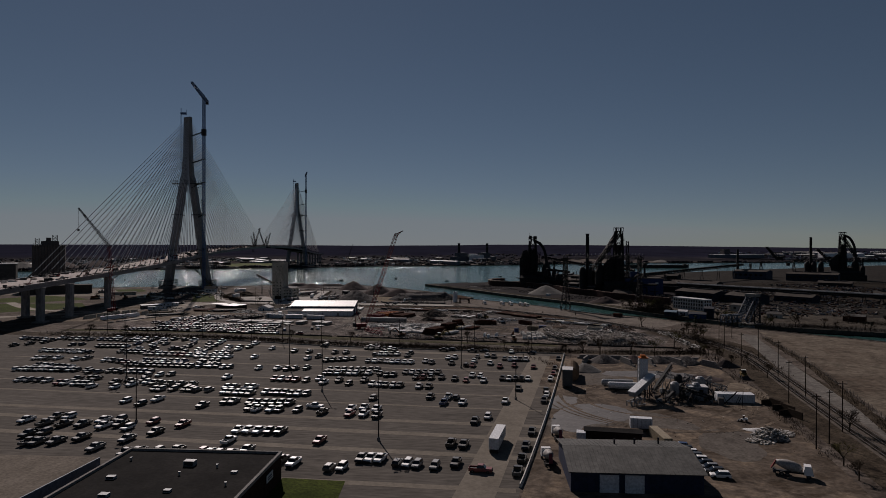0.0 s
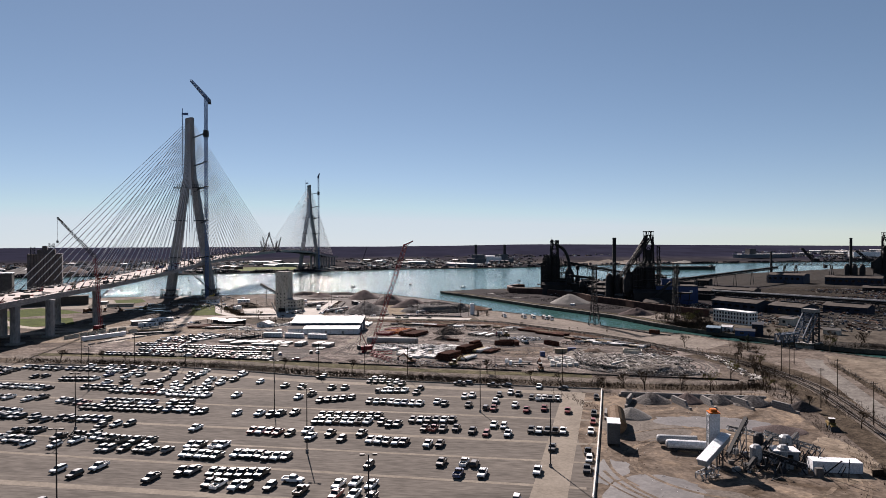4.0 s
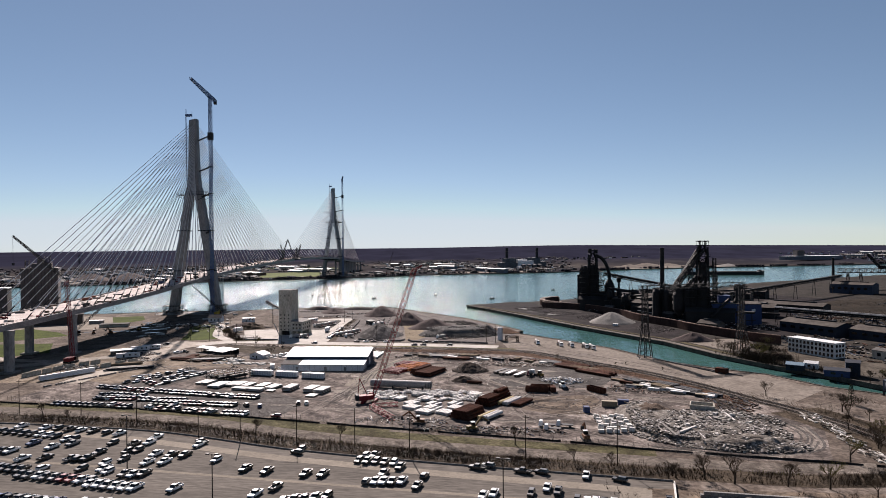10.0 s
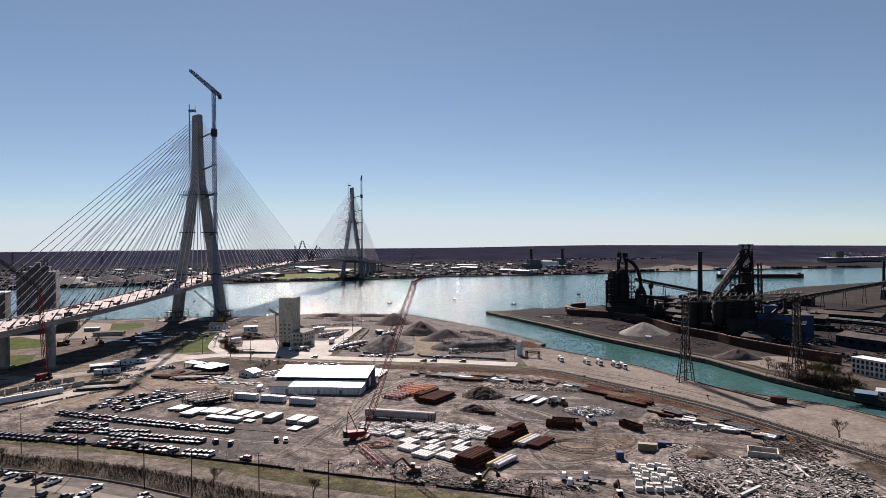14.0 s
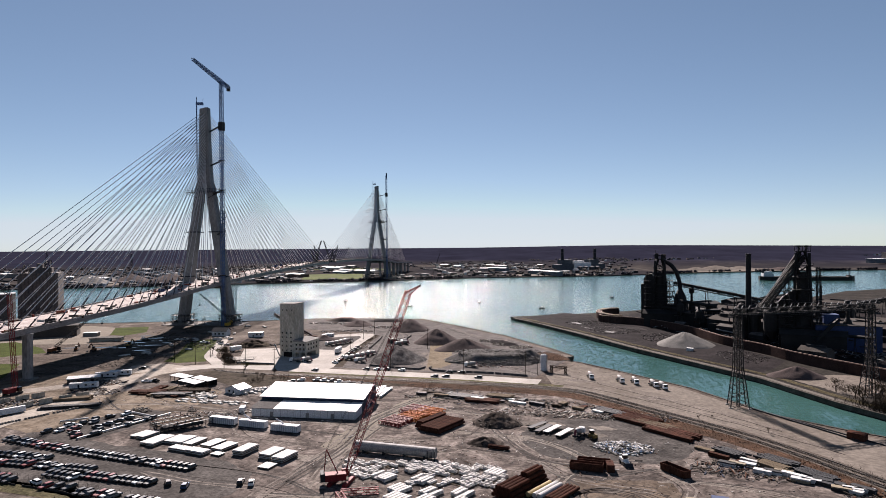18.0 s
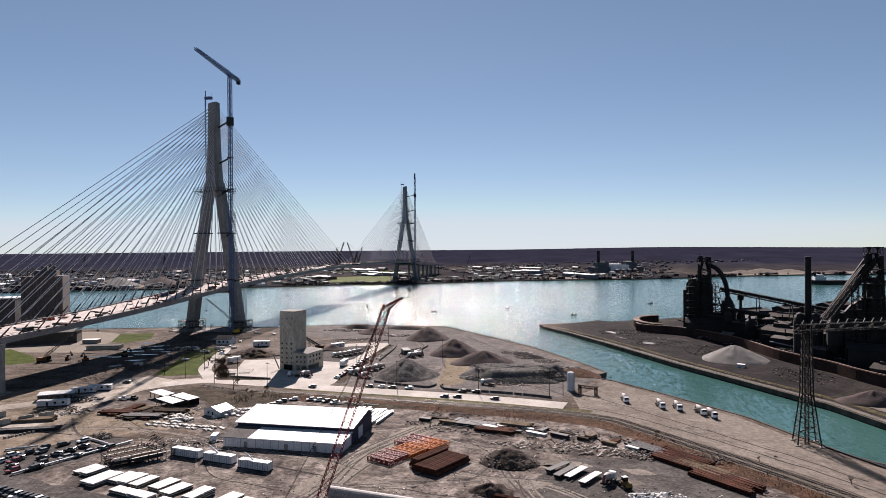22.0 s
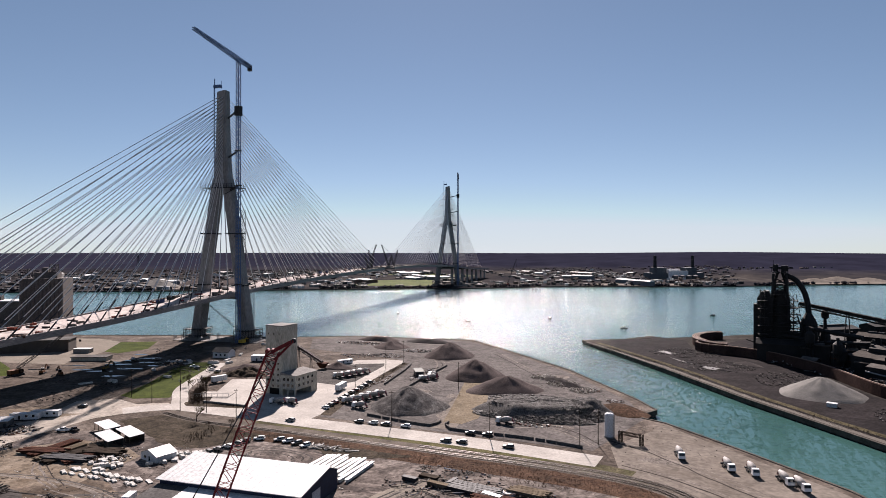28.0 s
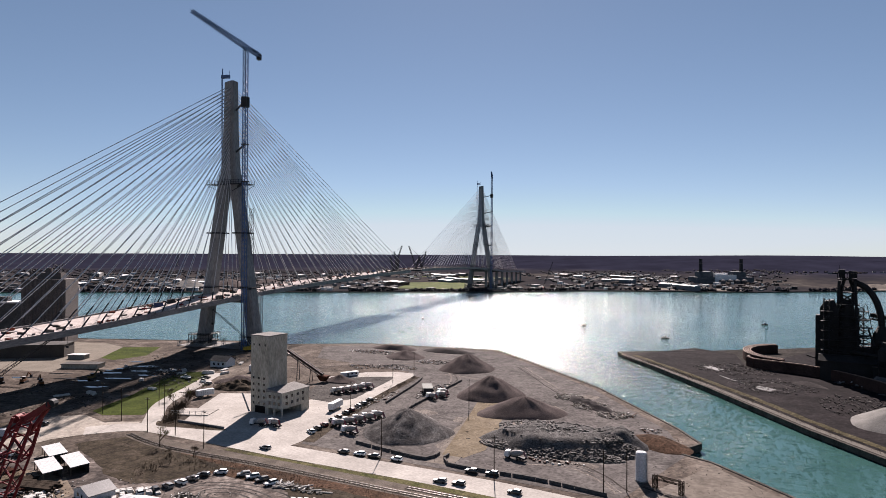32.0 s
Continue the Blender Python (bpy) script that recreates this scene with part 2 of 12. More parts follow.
RUSSET = surf("russet_weeds", (0.07, 0.044, 0.03), (0.16, 0.092, 0.06), 8, 0.95, bump=0.7, fine=0.8, tone=0.58, grit=0.5, blotch=0.5)
SANDY = surf("sandy_field", (0.24, 0.203, 0.17), (0.385, 0.335, 0.29), 35, 0.95, bump=0.3, fine=1.8, c3=(0.32, 0.278, 0.24), contrast=0.45, tone=0.50, grit=0.22, blotch=0.22)
MUD = surf("wet_brown_mud", (0.12, 0.09, 0.066), (0.37, 0.285, 0.21), 24, 0.9, bump=0.4, fine=1.2, c3=(0.215, 0.172, 0.138), contrast=0.3, warp=2.2, tone=0.53, grit=0.3, blotch=0.36)
PUDDLE = surf("drying_grey_silt", (0.19, 0.165, 0.145), (0.27, 0.24, 0.21), 9, 0.88, bump=0.1, fine=0.8, tone=0.52, grit=0.25, blotch=0.3)
ORE = surf("dark_ore_dust", (0.03, 0.025, 0.028), (0.085, 0.07, 0.074), 24, 0.95, bump=0.4, fine=1.6, tone=0.27, grit=0.45, blotch=0.45)
ZUG = surf("mill_ground", (0.06, 0.053, 0.048), (0.17, 0.15, 0.13), 30, 0.95, bump=0.4, fine=2.0, contrast=0.45, tone=0.24, grit=0.45, blotch=0.45)
QUAY = surf("quay_wall", (0.10, 0.09, 0.08), (0.22, 0.20, 0.175), 5, 0.9, fine=0.6)
CONCRETE = surf("tower_concrete", (0.30, 0.30, 0.305), (0.42, 0.418, 0.42), 7, 0.85, bump=0.1, fine=0.9, tone=0.68, stretch=(1, 1, 0.3))
OLD_CONCRETE = surf("stained_old_concrete", (0.36, 0.34, 0.29), (0.58, 0.55, 0.48), 6, 0.9, bump=0.2, fine=0.7, stretch=(1, 1, 0.35), tone=0.82)
GREY_CONC = surf("grey_concrete", (0.27, 0.26, 0.25), (0.38, 0.365, 0.35), 4, 0.9, bump=0.2, fine=0.6, tone=0.66)
DECK_TOP = surf("deck_concrete", (0.42, 0.37, 0.345), (0.62, 0.555, 0.52), 9, 0.85, bump=0.1, fine=1.0, tone=0.86)
STEEL_DARK = surf("dark_steel", (0.03, 0.032, 0.038), (0.065, 0.068, 0.076), 5, 0.7, bump=0.1, fine=0.6, spec=0.2)
GIRDER = surf("pale_edge_girder", (0.24, 0.22, 0.215), (0.38, 0.35, 0.34), 5, 0.8, bump=0.1, fine=0.7, tone=0.75, stretch=(1, 0.3, 1))
SOOT = surf("sooty_steel", (0.018, 0.018, 0.02), (0.05, 0.047, 0.046), 9, 0.75, metal=0.2, bump=0.3, fine=1.0)
RUST = surf("rusted_steel", (0.075, 0.034, 0.024), (0.19, 0.078, 0.052), 2.5, 0.85, bump=0.3, fine=0.3, by_object=0.25)
BLUE_STEEL = surf("blue_crane_steel", (0.05, 0.10, 0.22), (0.08, 0.15, 0.31), 5, 0.5, bump=0, tone=0.95)
RED_STEEL = surf("red_crane_steel", (0.22, 0.02, 0.024), (0.33, 0.032, 0.036), 4, 0.65, bump=0, spec=0.2, tone=0.6)
STAY = plain("stay_sheath", (0.51, 0.51, 0.52), 0.4)
WHITE_ROOF = surf("white_metal_roof", (0.70, 0.70, 0.70), (0.80, 0.80, 0.79), 6, 0.5, bump=0.1, fine=0.8, tone=0.74)
WHITE_WALL = surf("white_sheet_wall", (0.58, 0.60, 0.63), (0.68, 0.70, 0.72), 5, 0.6, bump=0.1, fine=0.5)
GREY_ROOF = surf("grey_sheet_roof", (0.17, 0.16, 0.155), (0.26, 0.25, 0.24), 6, 0.9, fine=0.7)
DARK_ROOF = surf("black_tar_roof", (0.018, 0.017, 0.017), (0.045, 0.042, 0.04), 8, 0.92, bump=0.2, fine=0.7)
NAVY = surf("navy_cladding", (0.015, 0.03, 0.085), (0.03, 0.05, 0.12), 6, 0.7, bump=0.1, fine=0.7)
BLUE_CLAD = surf("blue_cladding", (0.02, 0.055, 0.19), (0.035, 0.085, 0.25), 8, 0.6, bump=0.1, fine=0.8)
BRICK_DARK = surf("dark_brick_wall", (0.06, 0.035, 0.028), (0.12, 0.07, 0.055), 2, 0.9, bump=0.3, fine=0.25)
DARK_GLASS = plain("dark_glass", (0.012, 0.014, 0.018), 0.08)
TYRE = plain("tyre_rubber", (0.018, 0.018, 0.018), 0.85)
HUB = plain("wheel_hub", (0.35, 0.35, 0.36), 0.35, 0.8)
AGG_DARK = surf("dark_aggregate", (0.062, 0.056, 0.056), (0.12, 0.105, 0.102), 7, 0.95, bump=0.7, fine=0.5, tone=0.52)
AGG_BROWN = surf("brown_aggregate", (0.114, 0.09, 0.086), (0.195, 0.156, 0.149), 8, 0.95, bump=0.7, fine=0.5, tone=0.52)
AGG_PALE = surf("pale_aggregate", (0.27, 0.26, 0.245), (0.38, 0.365, 0.345), 8, 0.95, bump=0.6, fine=0.5, tone=0.52)
AGG_MIX = surf("grey_stone_with_fines", (0.11, 0.102, 0.10), (0.34, 0.325, 0.31), 9, 0.95, bump=0.7, fine=0.7, c3=(0.18, 0.167, 0.162), contrast=0.3, warp=1.5, tone=0.5, grit=0.4, blotch=0.35)
BARK = surf("grey_bark", (0.10, 0.08, 0.06), (0.17, 0.135, 0.10), 0.8, 0.95, fine=0.1)
TWIG = surf("bare_twigs", (0.10, 0.075, 0.055), (0.17, 0.13, 0.09), 3, 0.95, bump=0)
BUD = surf("budding_twigs", (0.17, 0.15, 0.06), (0.25, 0.22, 0.09), 2, 0.95, bump=0)
POLE_WOOD = surf("creosoted_pole", (0.06, 0.045, 0.035), (0.11, 0.085, 0.065), 2, 0.9, fine=0.2)
POLE_STEEL = plain("dark_pole_steel", (0.05, 0.045, 0.04), 0.6, 0.4)
TIMBER = surf("weathered_timber", (0.22, 0.17, 0.12), (0.36, 0.29, 0.21), 2, 0.9, fine=0.3)
GALV = surf("galvanised_steel", (0.34, 0.36, 0.38), (0.46, 0.48, 0.495), 2, 0.6, metal=0.15, tone=0.6, bump=0.05, fine=0.3)


# ---- mesh helpers ----
class M:
    """A mesh in the making: corners and faces."""

    def __init__(self):
        self.v, self.f, self.m = [], [], []

    def add(self, vs, fs, slot=0):
        k = len(self.v)
        self.v += [tuple(p) for p in vs]
        self.f += [tuple(k + i for i in q) for q in fs]
        self.m += [slot] * len(fs)
        return self

    def box(self, x0, x1, y0, y1, z0, z1, slot=0):
        return self.hexa([(x0, y0, z0), (x1, y0, z0), (x1, y1, z0), (x0, y1, z0), (x0, y0, z1), (x1, y0, z1), (x1, y1, z1), (x0, y1, z1)], slot)

    def hexa(self, p, slot=0):
        return self.add(p, [(3, 2, 1, 0), (4, 5, 6, 7), (0, 1, 5, 4), (1, 2, 6, 5), (2, 3, 7, 6), (3, 0, 4, 7)], slot)

    def obox(self, c, a, half, z0, z1, slot=0):
        """A box turned by a degrees about c, with half sizes."""
        ca, sa = math.cos(radians(a)), math.sin(radians(a))
        q = [(c[0] + ca * i * half[0] - sa * j * half[1], c[1] + sa * i * half[0] + ca * j * half[1]) for i, j in ((-1, -1), (1, -1), (1, 1), (-1, 1))]
        return self.hexa([(*p, z0) for p in q] + [(*p, z1) for p in q], slot)

    def prism(self, pts, z0, z1, slot=0):
        n = len(pts)
        vs = [(*p, z0) for p in pts] + [(*p, z1) for p in pts]
        fs = [tuple(range(n - 1, -1, -1)), tuple(range(n, 2 * n))] + [(i, (i + 1) % n, n + (i + 1) % n, n + i) for i in range(n)]
        return self.add(vs, fs, slot)

    def tube(self, p0, p1, r, seg=6, r2=None, slot=0, caps=True):
        p0, p1 = Vector(p0), Vector(p1)
        d = (p1 - p0).normalized()
        a = d.orthogonal().normalized()
        b = d.cross(a)
        r2 = r if r2 is None else r2
        vs = [p0 + (a * math.cos(t) + b * math.sin(t)) * r for t in [2 * math.pi * i / seg for i in range(seg)]]
        vs += [p1 + (a * math.cos(t) + b * math.sin(t)) * r2 for t in [2 * math.pi * i / seg for i in range(seg)]]
        fs = [(i, (i + 1) % seg, seg + (i + 1) % seg, seg + i) for i in range(seg)]
        if caps:
            fs += [tuple(range(seg - 1, -1, -1)), tuple(range(seg, 2 * seg))]
        return self.add(vs, fs, slot)

    def beam(self, p0, p1, w, h=None, slot=0):
        """A square bar from p0 to p1."""
        p0, p1 = Vector(p0), Vector(p1)
        h = h or w
        d = (p1 - p0).normalized()
        a = d.cross(Vector((0, 0, 1)))
        a = a.normalized() if a.length > 1e-3 else Vector((1, 0, 0))
        b = a.cross(d)
        o = [a * (i * w / 2) + b * (j * h / 2) for i, j in ((-1, -1), (1, -1), (1, 1), (-1, 1))]
        return self.hexa([p0 + q for q in o] + [p1 + q for q in o], slot)

    def rings(self, rings, slot=0, caps=True):
        """A skin over rings of equal counts."""
        n = len(rings[0])
        k = len(self.v)
        self.v += [tuple(p) for ring in rings for p in ring]
        fs = []
        for j in range(len(rings) - 1):
            fs += [(k + j * n + i, k + j * n + (i + 1) % n, k + (j + 1) * n + (i + 1) % n, k + (j + 1) * n + i) for i in range(n)]
        if caps:
            fs += [tuple(k + i for i in range(n - 1, -1, -1)), tuple(k + (len(rings) - 1) * n + i for i in range(n))]
        self.f += fs
        self.m += [slot] * len(fs)
        return self

    def turned(self, c, profile, seg=12, slot=0):
        """A body of revolution about the upright through c: rows of (radius, height)."""
        return self.rings([[(c[0] + r * math.cos(2 * math.pi * i / seg), c[1] + r * math.sin(2 * math.pi * i / seg), z) for i in range(seg)] for r, z in profile], slot)

    def lattice(self, p0, p1, w, bays, r, w2=None, sides=4, chord=None):
        """A truss mast or jib: four chords and zigzag lacing."""
        p0, p1 = Vector(p0), Vector(p1)
        w2 = w if w2 is None else w2
        d = (p1 - p0).normalized()
        a = d.cross(Vector((0, 0, 1)))
        a = a.normalized() if a.length > 0.05 else Vector((1, 0, 0))
        b = a.cross(d).normalized()
        sg = ((-1, -1), (1, -1), (1, 1), (-1, 1))

        def at(k, t):
            h = (w + (w2 - w) * t) / 2
            return p0 + (p1 - p0) * t + a * (sg[k][0] * h) + b * (sg[k][1] * h)
        for k in range(4):
            self.beam(at(k, 0), at(k, 1), (chord or r * 1.5))
            for j in range(bays):
                t0, t1 = j / bays, (j + 1) / bays
                q = (k + 1) % 4
                self.beam(at(k, t0) if j % 2 else at(q, t0), at(q, t1) if j % 2 else at(k, t1), r)
                if j % 2 == 0:
                    self.beam(at(k, t0), at(q, t0), r)
        return self

    def mesh(self, name, *mats, smooth=False):
        me = bpy.data.meshes.new(name)
        me.from_pydata(self.v, [], self.f)
        for m in mats:
            me.materials.append(m)
        if len(mats) > 1:
            me.polygons.foreach_set("material_index", self.m)
        if smooth:
            me.polygons.foreach_set("use_smooth", [True] * len(me.polygons))
        me.update()
        return me


def thing(name, at=(0, 0, 0), label="", category="", group="", rz=0.0, kind=""):
    ob = new(name)
    ob.empty_display_size = 0.5
    ob.matrix_world = pose(*at, 0, 0, rz)
    return tagged(ob, label, category, group, kind)


def part(name, m, material, parent, label="", smooth=False):
    mats = material if isinstance(material, (list, tuple)) else [material]
    ob = new(name, m if isinstance(m, bpy.types.Mesh) else m.mesh(name, *mats, smooth=smooth))
    ob.parent = parent
    return tagged(ob, label)


def solid(name, m, material, label="", category="", group="", at=(0, 0, 0), rz=0.0, kind="", smooth=False):
    mats = material if isinstance(material, (list, tuple)) else [material]
    ob = new(name, m.mesh(name, *mats, smooth=smooth))
    ob.matrix_world = pose(*at, 0, 0, rz)
    return tagged(ob, label, category, group, kind)


def sheet(name, pts, z, material, label="", category="ground"):
    """A level patch of surface laid on the land."""
    return solid(name, M().add([(x, y, z) for x, y in pts], [tuple(range(len(pts)))]), material, label, category, kind="structure")


def strip(name, pts, width, z, material, label="", category="road"):
    """A band of surface along a line of points."""
    m = M()
    left, right = [], []
    for i, p in enumerate(pts):
        d = (Vector(pts[min(i + 1, len(pts) - 1)]) - Vector(pts[max(i - 1, 0)])).normalized()
        nrm = Vector((-d.y, d.x)) * (width / 2)
        left.append((p[0] + nrm.x, p[1] + nrm.y, z))
        right.append((p[0] - nrm.x, p[1] - nrm.y, z))
    n = len(pts)
    m.add(left + right, [(n + i, n + i + 1, i + 1, i) for i in range(n - 1)])
    return solid(name, m, material, label, category, kind="structure")


def curve_through(pts, step=6.0):
    """A smooth line through points."""
    out = []
    for i in range(len(pts) - 1):
        p0, p1, p2, p3 = (Vector(pts[max(0, min(len(pts) - 1, k))]) for k in (i - 1, i, i + 1, i + 2))
        n = max(2, int((p2 - p1).length / step))
        for j in range(n):
            t = j / n
            out.append(tuple(0.5 * (2 * p1 + (p2 - p0) * t + (2 * p0 - 5 * p1 + 4 * p2 - p3) * t * t + (3 * p1 - p0 - 3 * p2 + p3) * t ** 3)))
    out.append(tuple(pts[-1]))
    return out


LAND = 3.0

# ---- the large structure: river, near land, island, far bank ----
solid("river", M().add([(-9000, -6000, 0), (9000, -6000, 0), (9000, 6000, 0), (-9000, 6000, 0)], [(0, 1, 2, 3)]), WATER, "turquoise river water glittering under the sun", "water", kind="structure")

NEAR_BANK = [(-6000, -1900), (-2200, 150), (-1200, 520), (-545, 733), (-468, 752), (-402, 776), (-345, 800), (-298, 803), (-237, 837), (-175, 845), (-130, 851), (-95, 816), (-30, 747), (18, 677), (28, 658), (19, 642), (33, 635), (59, 608), (92, 571), (119, 523), (143, 503), (165, 489), (183, 460), (201, 447), (219, 424), (244, 399), (268, 375), (420, 245), (900, -90), (6000, -1500)]
ISLAND = [(-43, 889), (25, 780), (70, 703), (106, 650), (134, 607), (156, 555), (178, 519), (198, 493), (216, 460), (245, 437), (294, 415), (440, 300), (930, -20), (6000, -1300), (6000, 3600), (3000, 2700), (1144, 1905), (720, 1560), (430, 1330), (315, 1166), (241, 1097), (178, 1049), (79, 971), (11, 923)]
FAR_BANK = [(-6000, -900), (-2500, 330), (-1500, 910), (-1098, 1156), (-930, 1252), (-693, 1388), (-560, 1470), (-434, 1540), (-330, 1610), (-243, 1690), (-80, 1760), (76, 1821), (220, 1930), (375, 2040), (640, 2150), (1322, 2430), (3000, 3100), (5200, 4000)]

solid("ground", M().prism(NEAR_BANK + [(6000, -6000), (-6000, -6000)], -3, LAND), EARTH, "bare grey-brown earth of the near bank", "ground", kind="structure")
solid("island_ground", M().prism(ISLAND, -3, 2.6), ZUG, "dark dusty ground of the mill island", "ground", kind="structure")


def far_land():
    m = M()
    rows = 40
    pts = [Vector(p) for p in curve_through(FAR_BANK, 130)]
    grid = []
    for p in pts:
        d = p - Vector((40, 200))
        d.normalize()
        q = Vector((40, 200)) + d * 4930
        line = []
        for j in range(rows + 1):
            t = j / rows
            s = p.lerp(q, t) if (q - p).dot(d) > 0 else p + d * (t * 900)
            far = (s - Vector((40, 200))).length
            rise = max(0.0, min(1.0, (far - 2300) / 2600))
            az = math.degrees(math.atan2(s.x - 40, s.y - 200))
            ridge = 12.0 * max(0.0, min(1.0, (az + 10) / 12)) - 0.75 * max(0.0, az - 4)
            z = 2.0 + (52.0 + ridge) * rise ** 1.15 + (noise.noise((s.x / 90, s.y / 240, 0.0)) * 3.0 * min(1, rise * 3) if t < 0.99 else 0)
            line.append((s.x, s.y, z))
        grid.append([(p.x, p.y, -2.0)] + line)
    n = len(grid[0])
    vs = [v for line in grid for v in line]
    fs = [(i * n + j + 1, i * n + j, (i + 1) * n + j, (i + 1) * n + j + 1) for i in range(len(grid) - 1) for j in range(n - 1)]
    m.add(vs, fs)
    return m


m = bpy.data.materials.new("far_woods_and_town_hazed")
m.use_nodes = True
fn, fl = m.node_tree.nodes, m.node_tree.links
tc = fn.new("ShaderNodeTexCoord")
sp = fn.new("ShaderNodeSeparateXYZ")
fl.new(tc.outputs["Object"], sp.inputs[0])
mp = fn.new("ShaderNodeMapping")
mp.inputs["Scale"].default_value = (1 / 160, 1 / 420, 0.0)
mp.inputs["Rotation"].default_value = (0, 0, radians(-25))
fl.new(tc.outputs["Object"], mp.inputs[0])
nz = fn.new("ShaderNodeTexNoise")
nz.inputs["Scale"].default_value, nz.inputs["Detail"].default_value, nz.inputs["Roughness"].default_value = 1.0, 9, 0.66
fl.new(mp.outputs[0], nz.inputs["Vector"])
rp = fn.new("ShaderNodeValToRGB")
for pos, col in ((0.0, (0.018, 0.018, 0.022)), (0.44, (0.024, 0.023, 0.026)), (0.58, (0.042, 0.038, 0.037)), (0.72, (0.095, 0.087, 0.078))):
    e = rp.color_ramp.elements.new(pos) if pos else rp.color_ramp.elements[0]
    e.color = (*col, 1)
rp.color_ramp.elements.remove(rp.color_ramp.elements[-1])
fl.new(nz.outputs["Fac"], rp.inputs[0])
# Higher, farther ground fades to a woods colour with distance haze painted in.
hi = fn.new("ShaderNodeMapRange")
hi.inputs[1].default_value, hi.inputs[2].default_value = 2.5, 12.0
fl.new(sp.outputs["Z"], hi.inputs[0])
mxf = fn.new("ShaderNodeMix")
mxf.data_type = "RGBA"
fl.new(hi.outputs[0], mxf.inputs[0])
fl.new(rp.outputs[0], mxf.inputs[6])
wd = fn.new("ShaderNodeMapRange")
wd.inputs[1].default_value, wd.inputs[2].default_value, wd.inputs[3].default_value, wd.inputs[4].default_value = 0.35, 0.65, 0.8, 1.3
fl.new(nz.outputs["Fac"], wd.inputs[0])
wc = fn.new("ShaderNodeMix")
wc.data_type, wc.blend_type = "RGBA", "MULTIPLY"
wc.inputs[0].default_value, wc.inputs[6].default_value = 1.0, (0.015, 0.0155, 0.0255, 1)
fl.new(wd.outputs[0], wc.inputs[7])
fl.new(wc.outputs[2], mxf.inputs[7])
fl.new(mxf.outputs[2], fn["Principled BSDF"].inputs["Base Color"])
fn["Principled BSDF"].inputs["Roughness"].default_value = 1.0
fn["Principled BSDF"].inputs["Specular IOR Level"].default_value = 0.0
FAR_WOODS_HAZED = m
solid("far_bank_ground", far_land(), FAR_WOODS_HAZED, "flat far bank with leafless woods to the horizon, coloured haze-blue", "ground", kind="structure")

# ---- the bridge: its axis runs from the near tower to the far tower ----
AXIS0 = Vector((-333.0, 776.0))
AX = Vector((-0.1321, 0.9912))
NX = Vector((0.9912, 0.1321))
BRIDGE_RZ = math.degrees(math.atan2(NX.y, NX.x))


def along(s, off=0.0, z=0.0):
    p = AXIS0 + AX * s + NX * off
    return Vector((p.x, p.y, z))


def deck_z(s):
    """Height of the roadway along the axis; the far half mirrors the near one."""
    if s > 426:
        s = 853 - s
    rows = ((-1200, 4.0), (-800, 15.0), (-380, 29.3), (-228, 33.5), (-150, 36.3), (-60, 41.5), (0, 45.0), (100, 49.0), (250, 52.6), (374, 54.2), (430, 54.4))
    for (a, za), (b, zb) in zip(rows, rows[1:]):
        if s <= b:
            t = (s - a) / (b - a)
            return za + (zb - za) * t
    return rows[-1][1]


def deck_part(root, s0, s1):
    steps = [s0 + (s1 - s0) * i / max(1, round(abs(s1 - s0) / 15)) for i in range(max(1, round(abs(s1 - s0) / 15)) + 1)]
    zz = [sum(deck_z(s + d) for d in (-30, -15, 0, 15, 30)) / 5 for s in steps]
    slab, edge_a, edge_b, beams = M(), M(), M(), M()
    slab.rings([[along(s, -18.5, z - 0.35), along(s, 18.5, z - 0.35), along(s, 18.5, z), along(s, -18.5, z)] for s, z in zip(steps, zz)])
    for em, o in ((edge_a, -18.5), (edge_b, 18.5)):
        em.rings([[along(s, o - 0.7, z - 2.7), along(s, o + 0.7, z - 2.7), along(s, o + 0.7, z + 0.9), along(s, o + 0.35, z + 0.9), along(s, o - 0.35, z + 0.9), along(s, o - 0.7, z + 0.5)] for s, z in zip(steps, zz)])
    for a, b, za, zb in zip(steps, steps[1:], zz, zz[1:]):
        for k in range(3):
            s = a + (b - a) * k / 3
            z = za + (zb - za) * k / 3
            p, q = along(s, -17.7, z - 1.4), along(s, 17.7, z - 1.4)
            beams.beam(p, q, 0.5, 1.9)
    part("deck_slab", slab, DECK_TOP, root, "pale unfinished concrete road deck")
    part("edge_girder", edge_a, GIRDER, root)
    part("edge_girder", edge_b, GIRDER, root)
    for o in (-18.9, 18.9):
        gr = M()
        for s, z in zip(steps, zz):
            gr.beam(along(s, o, z + 0.8), along(s, o, z + 2.1), 0.16)
        for a, b, za, zb in zip(steps, steps[1:], zz, zz[1:]):
            gr.beam(along(a, o, za + 2.1), along(b, o, zb + 2.1), 0.12)
            gr.beam(along(a, o, za + 1.5), along(b, o, zb + 1.5), 0.1)
        part("guard_rail", gr, STEEL_DARK, root)
    part("floor_beams", beams, STEEL_DARK, root, "dark steel cross beams under the deck")


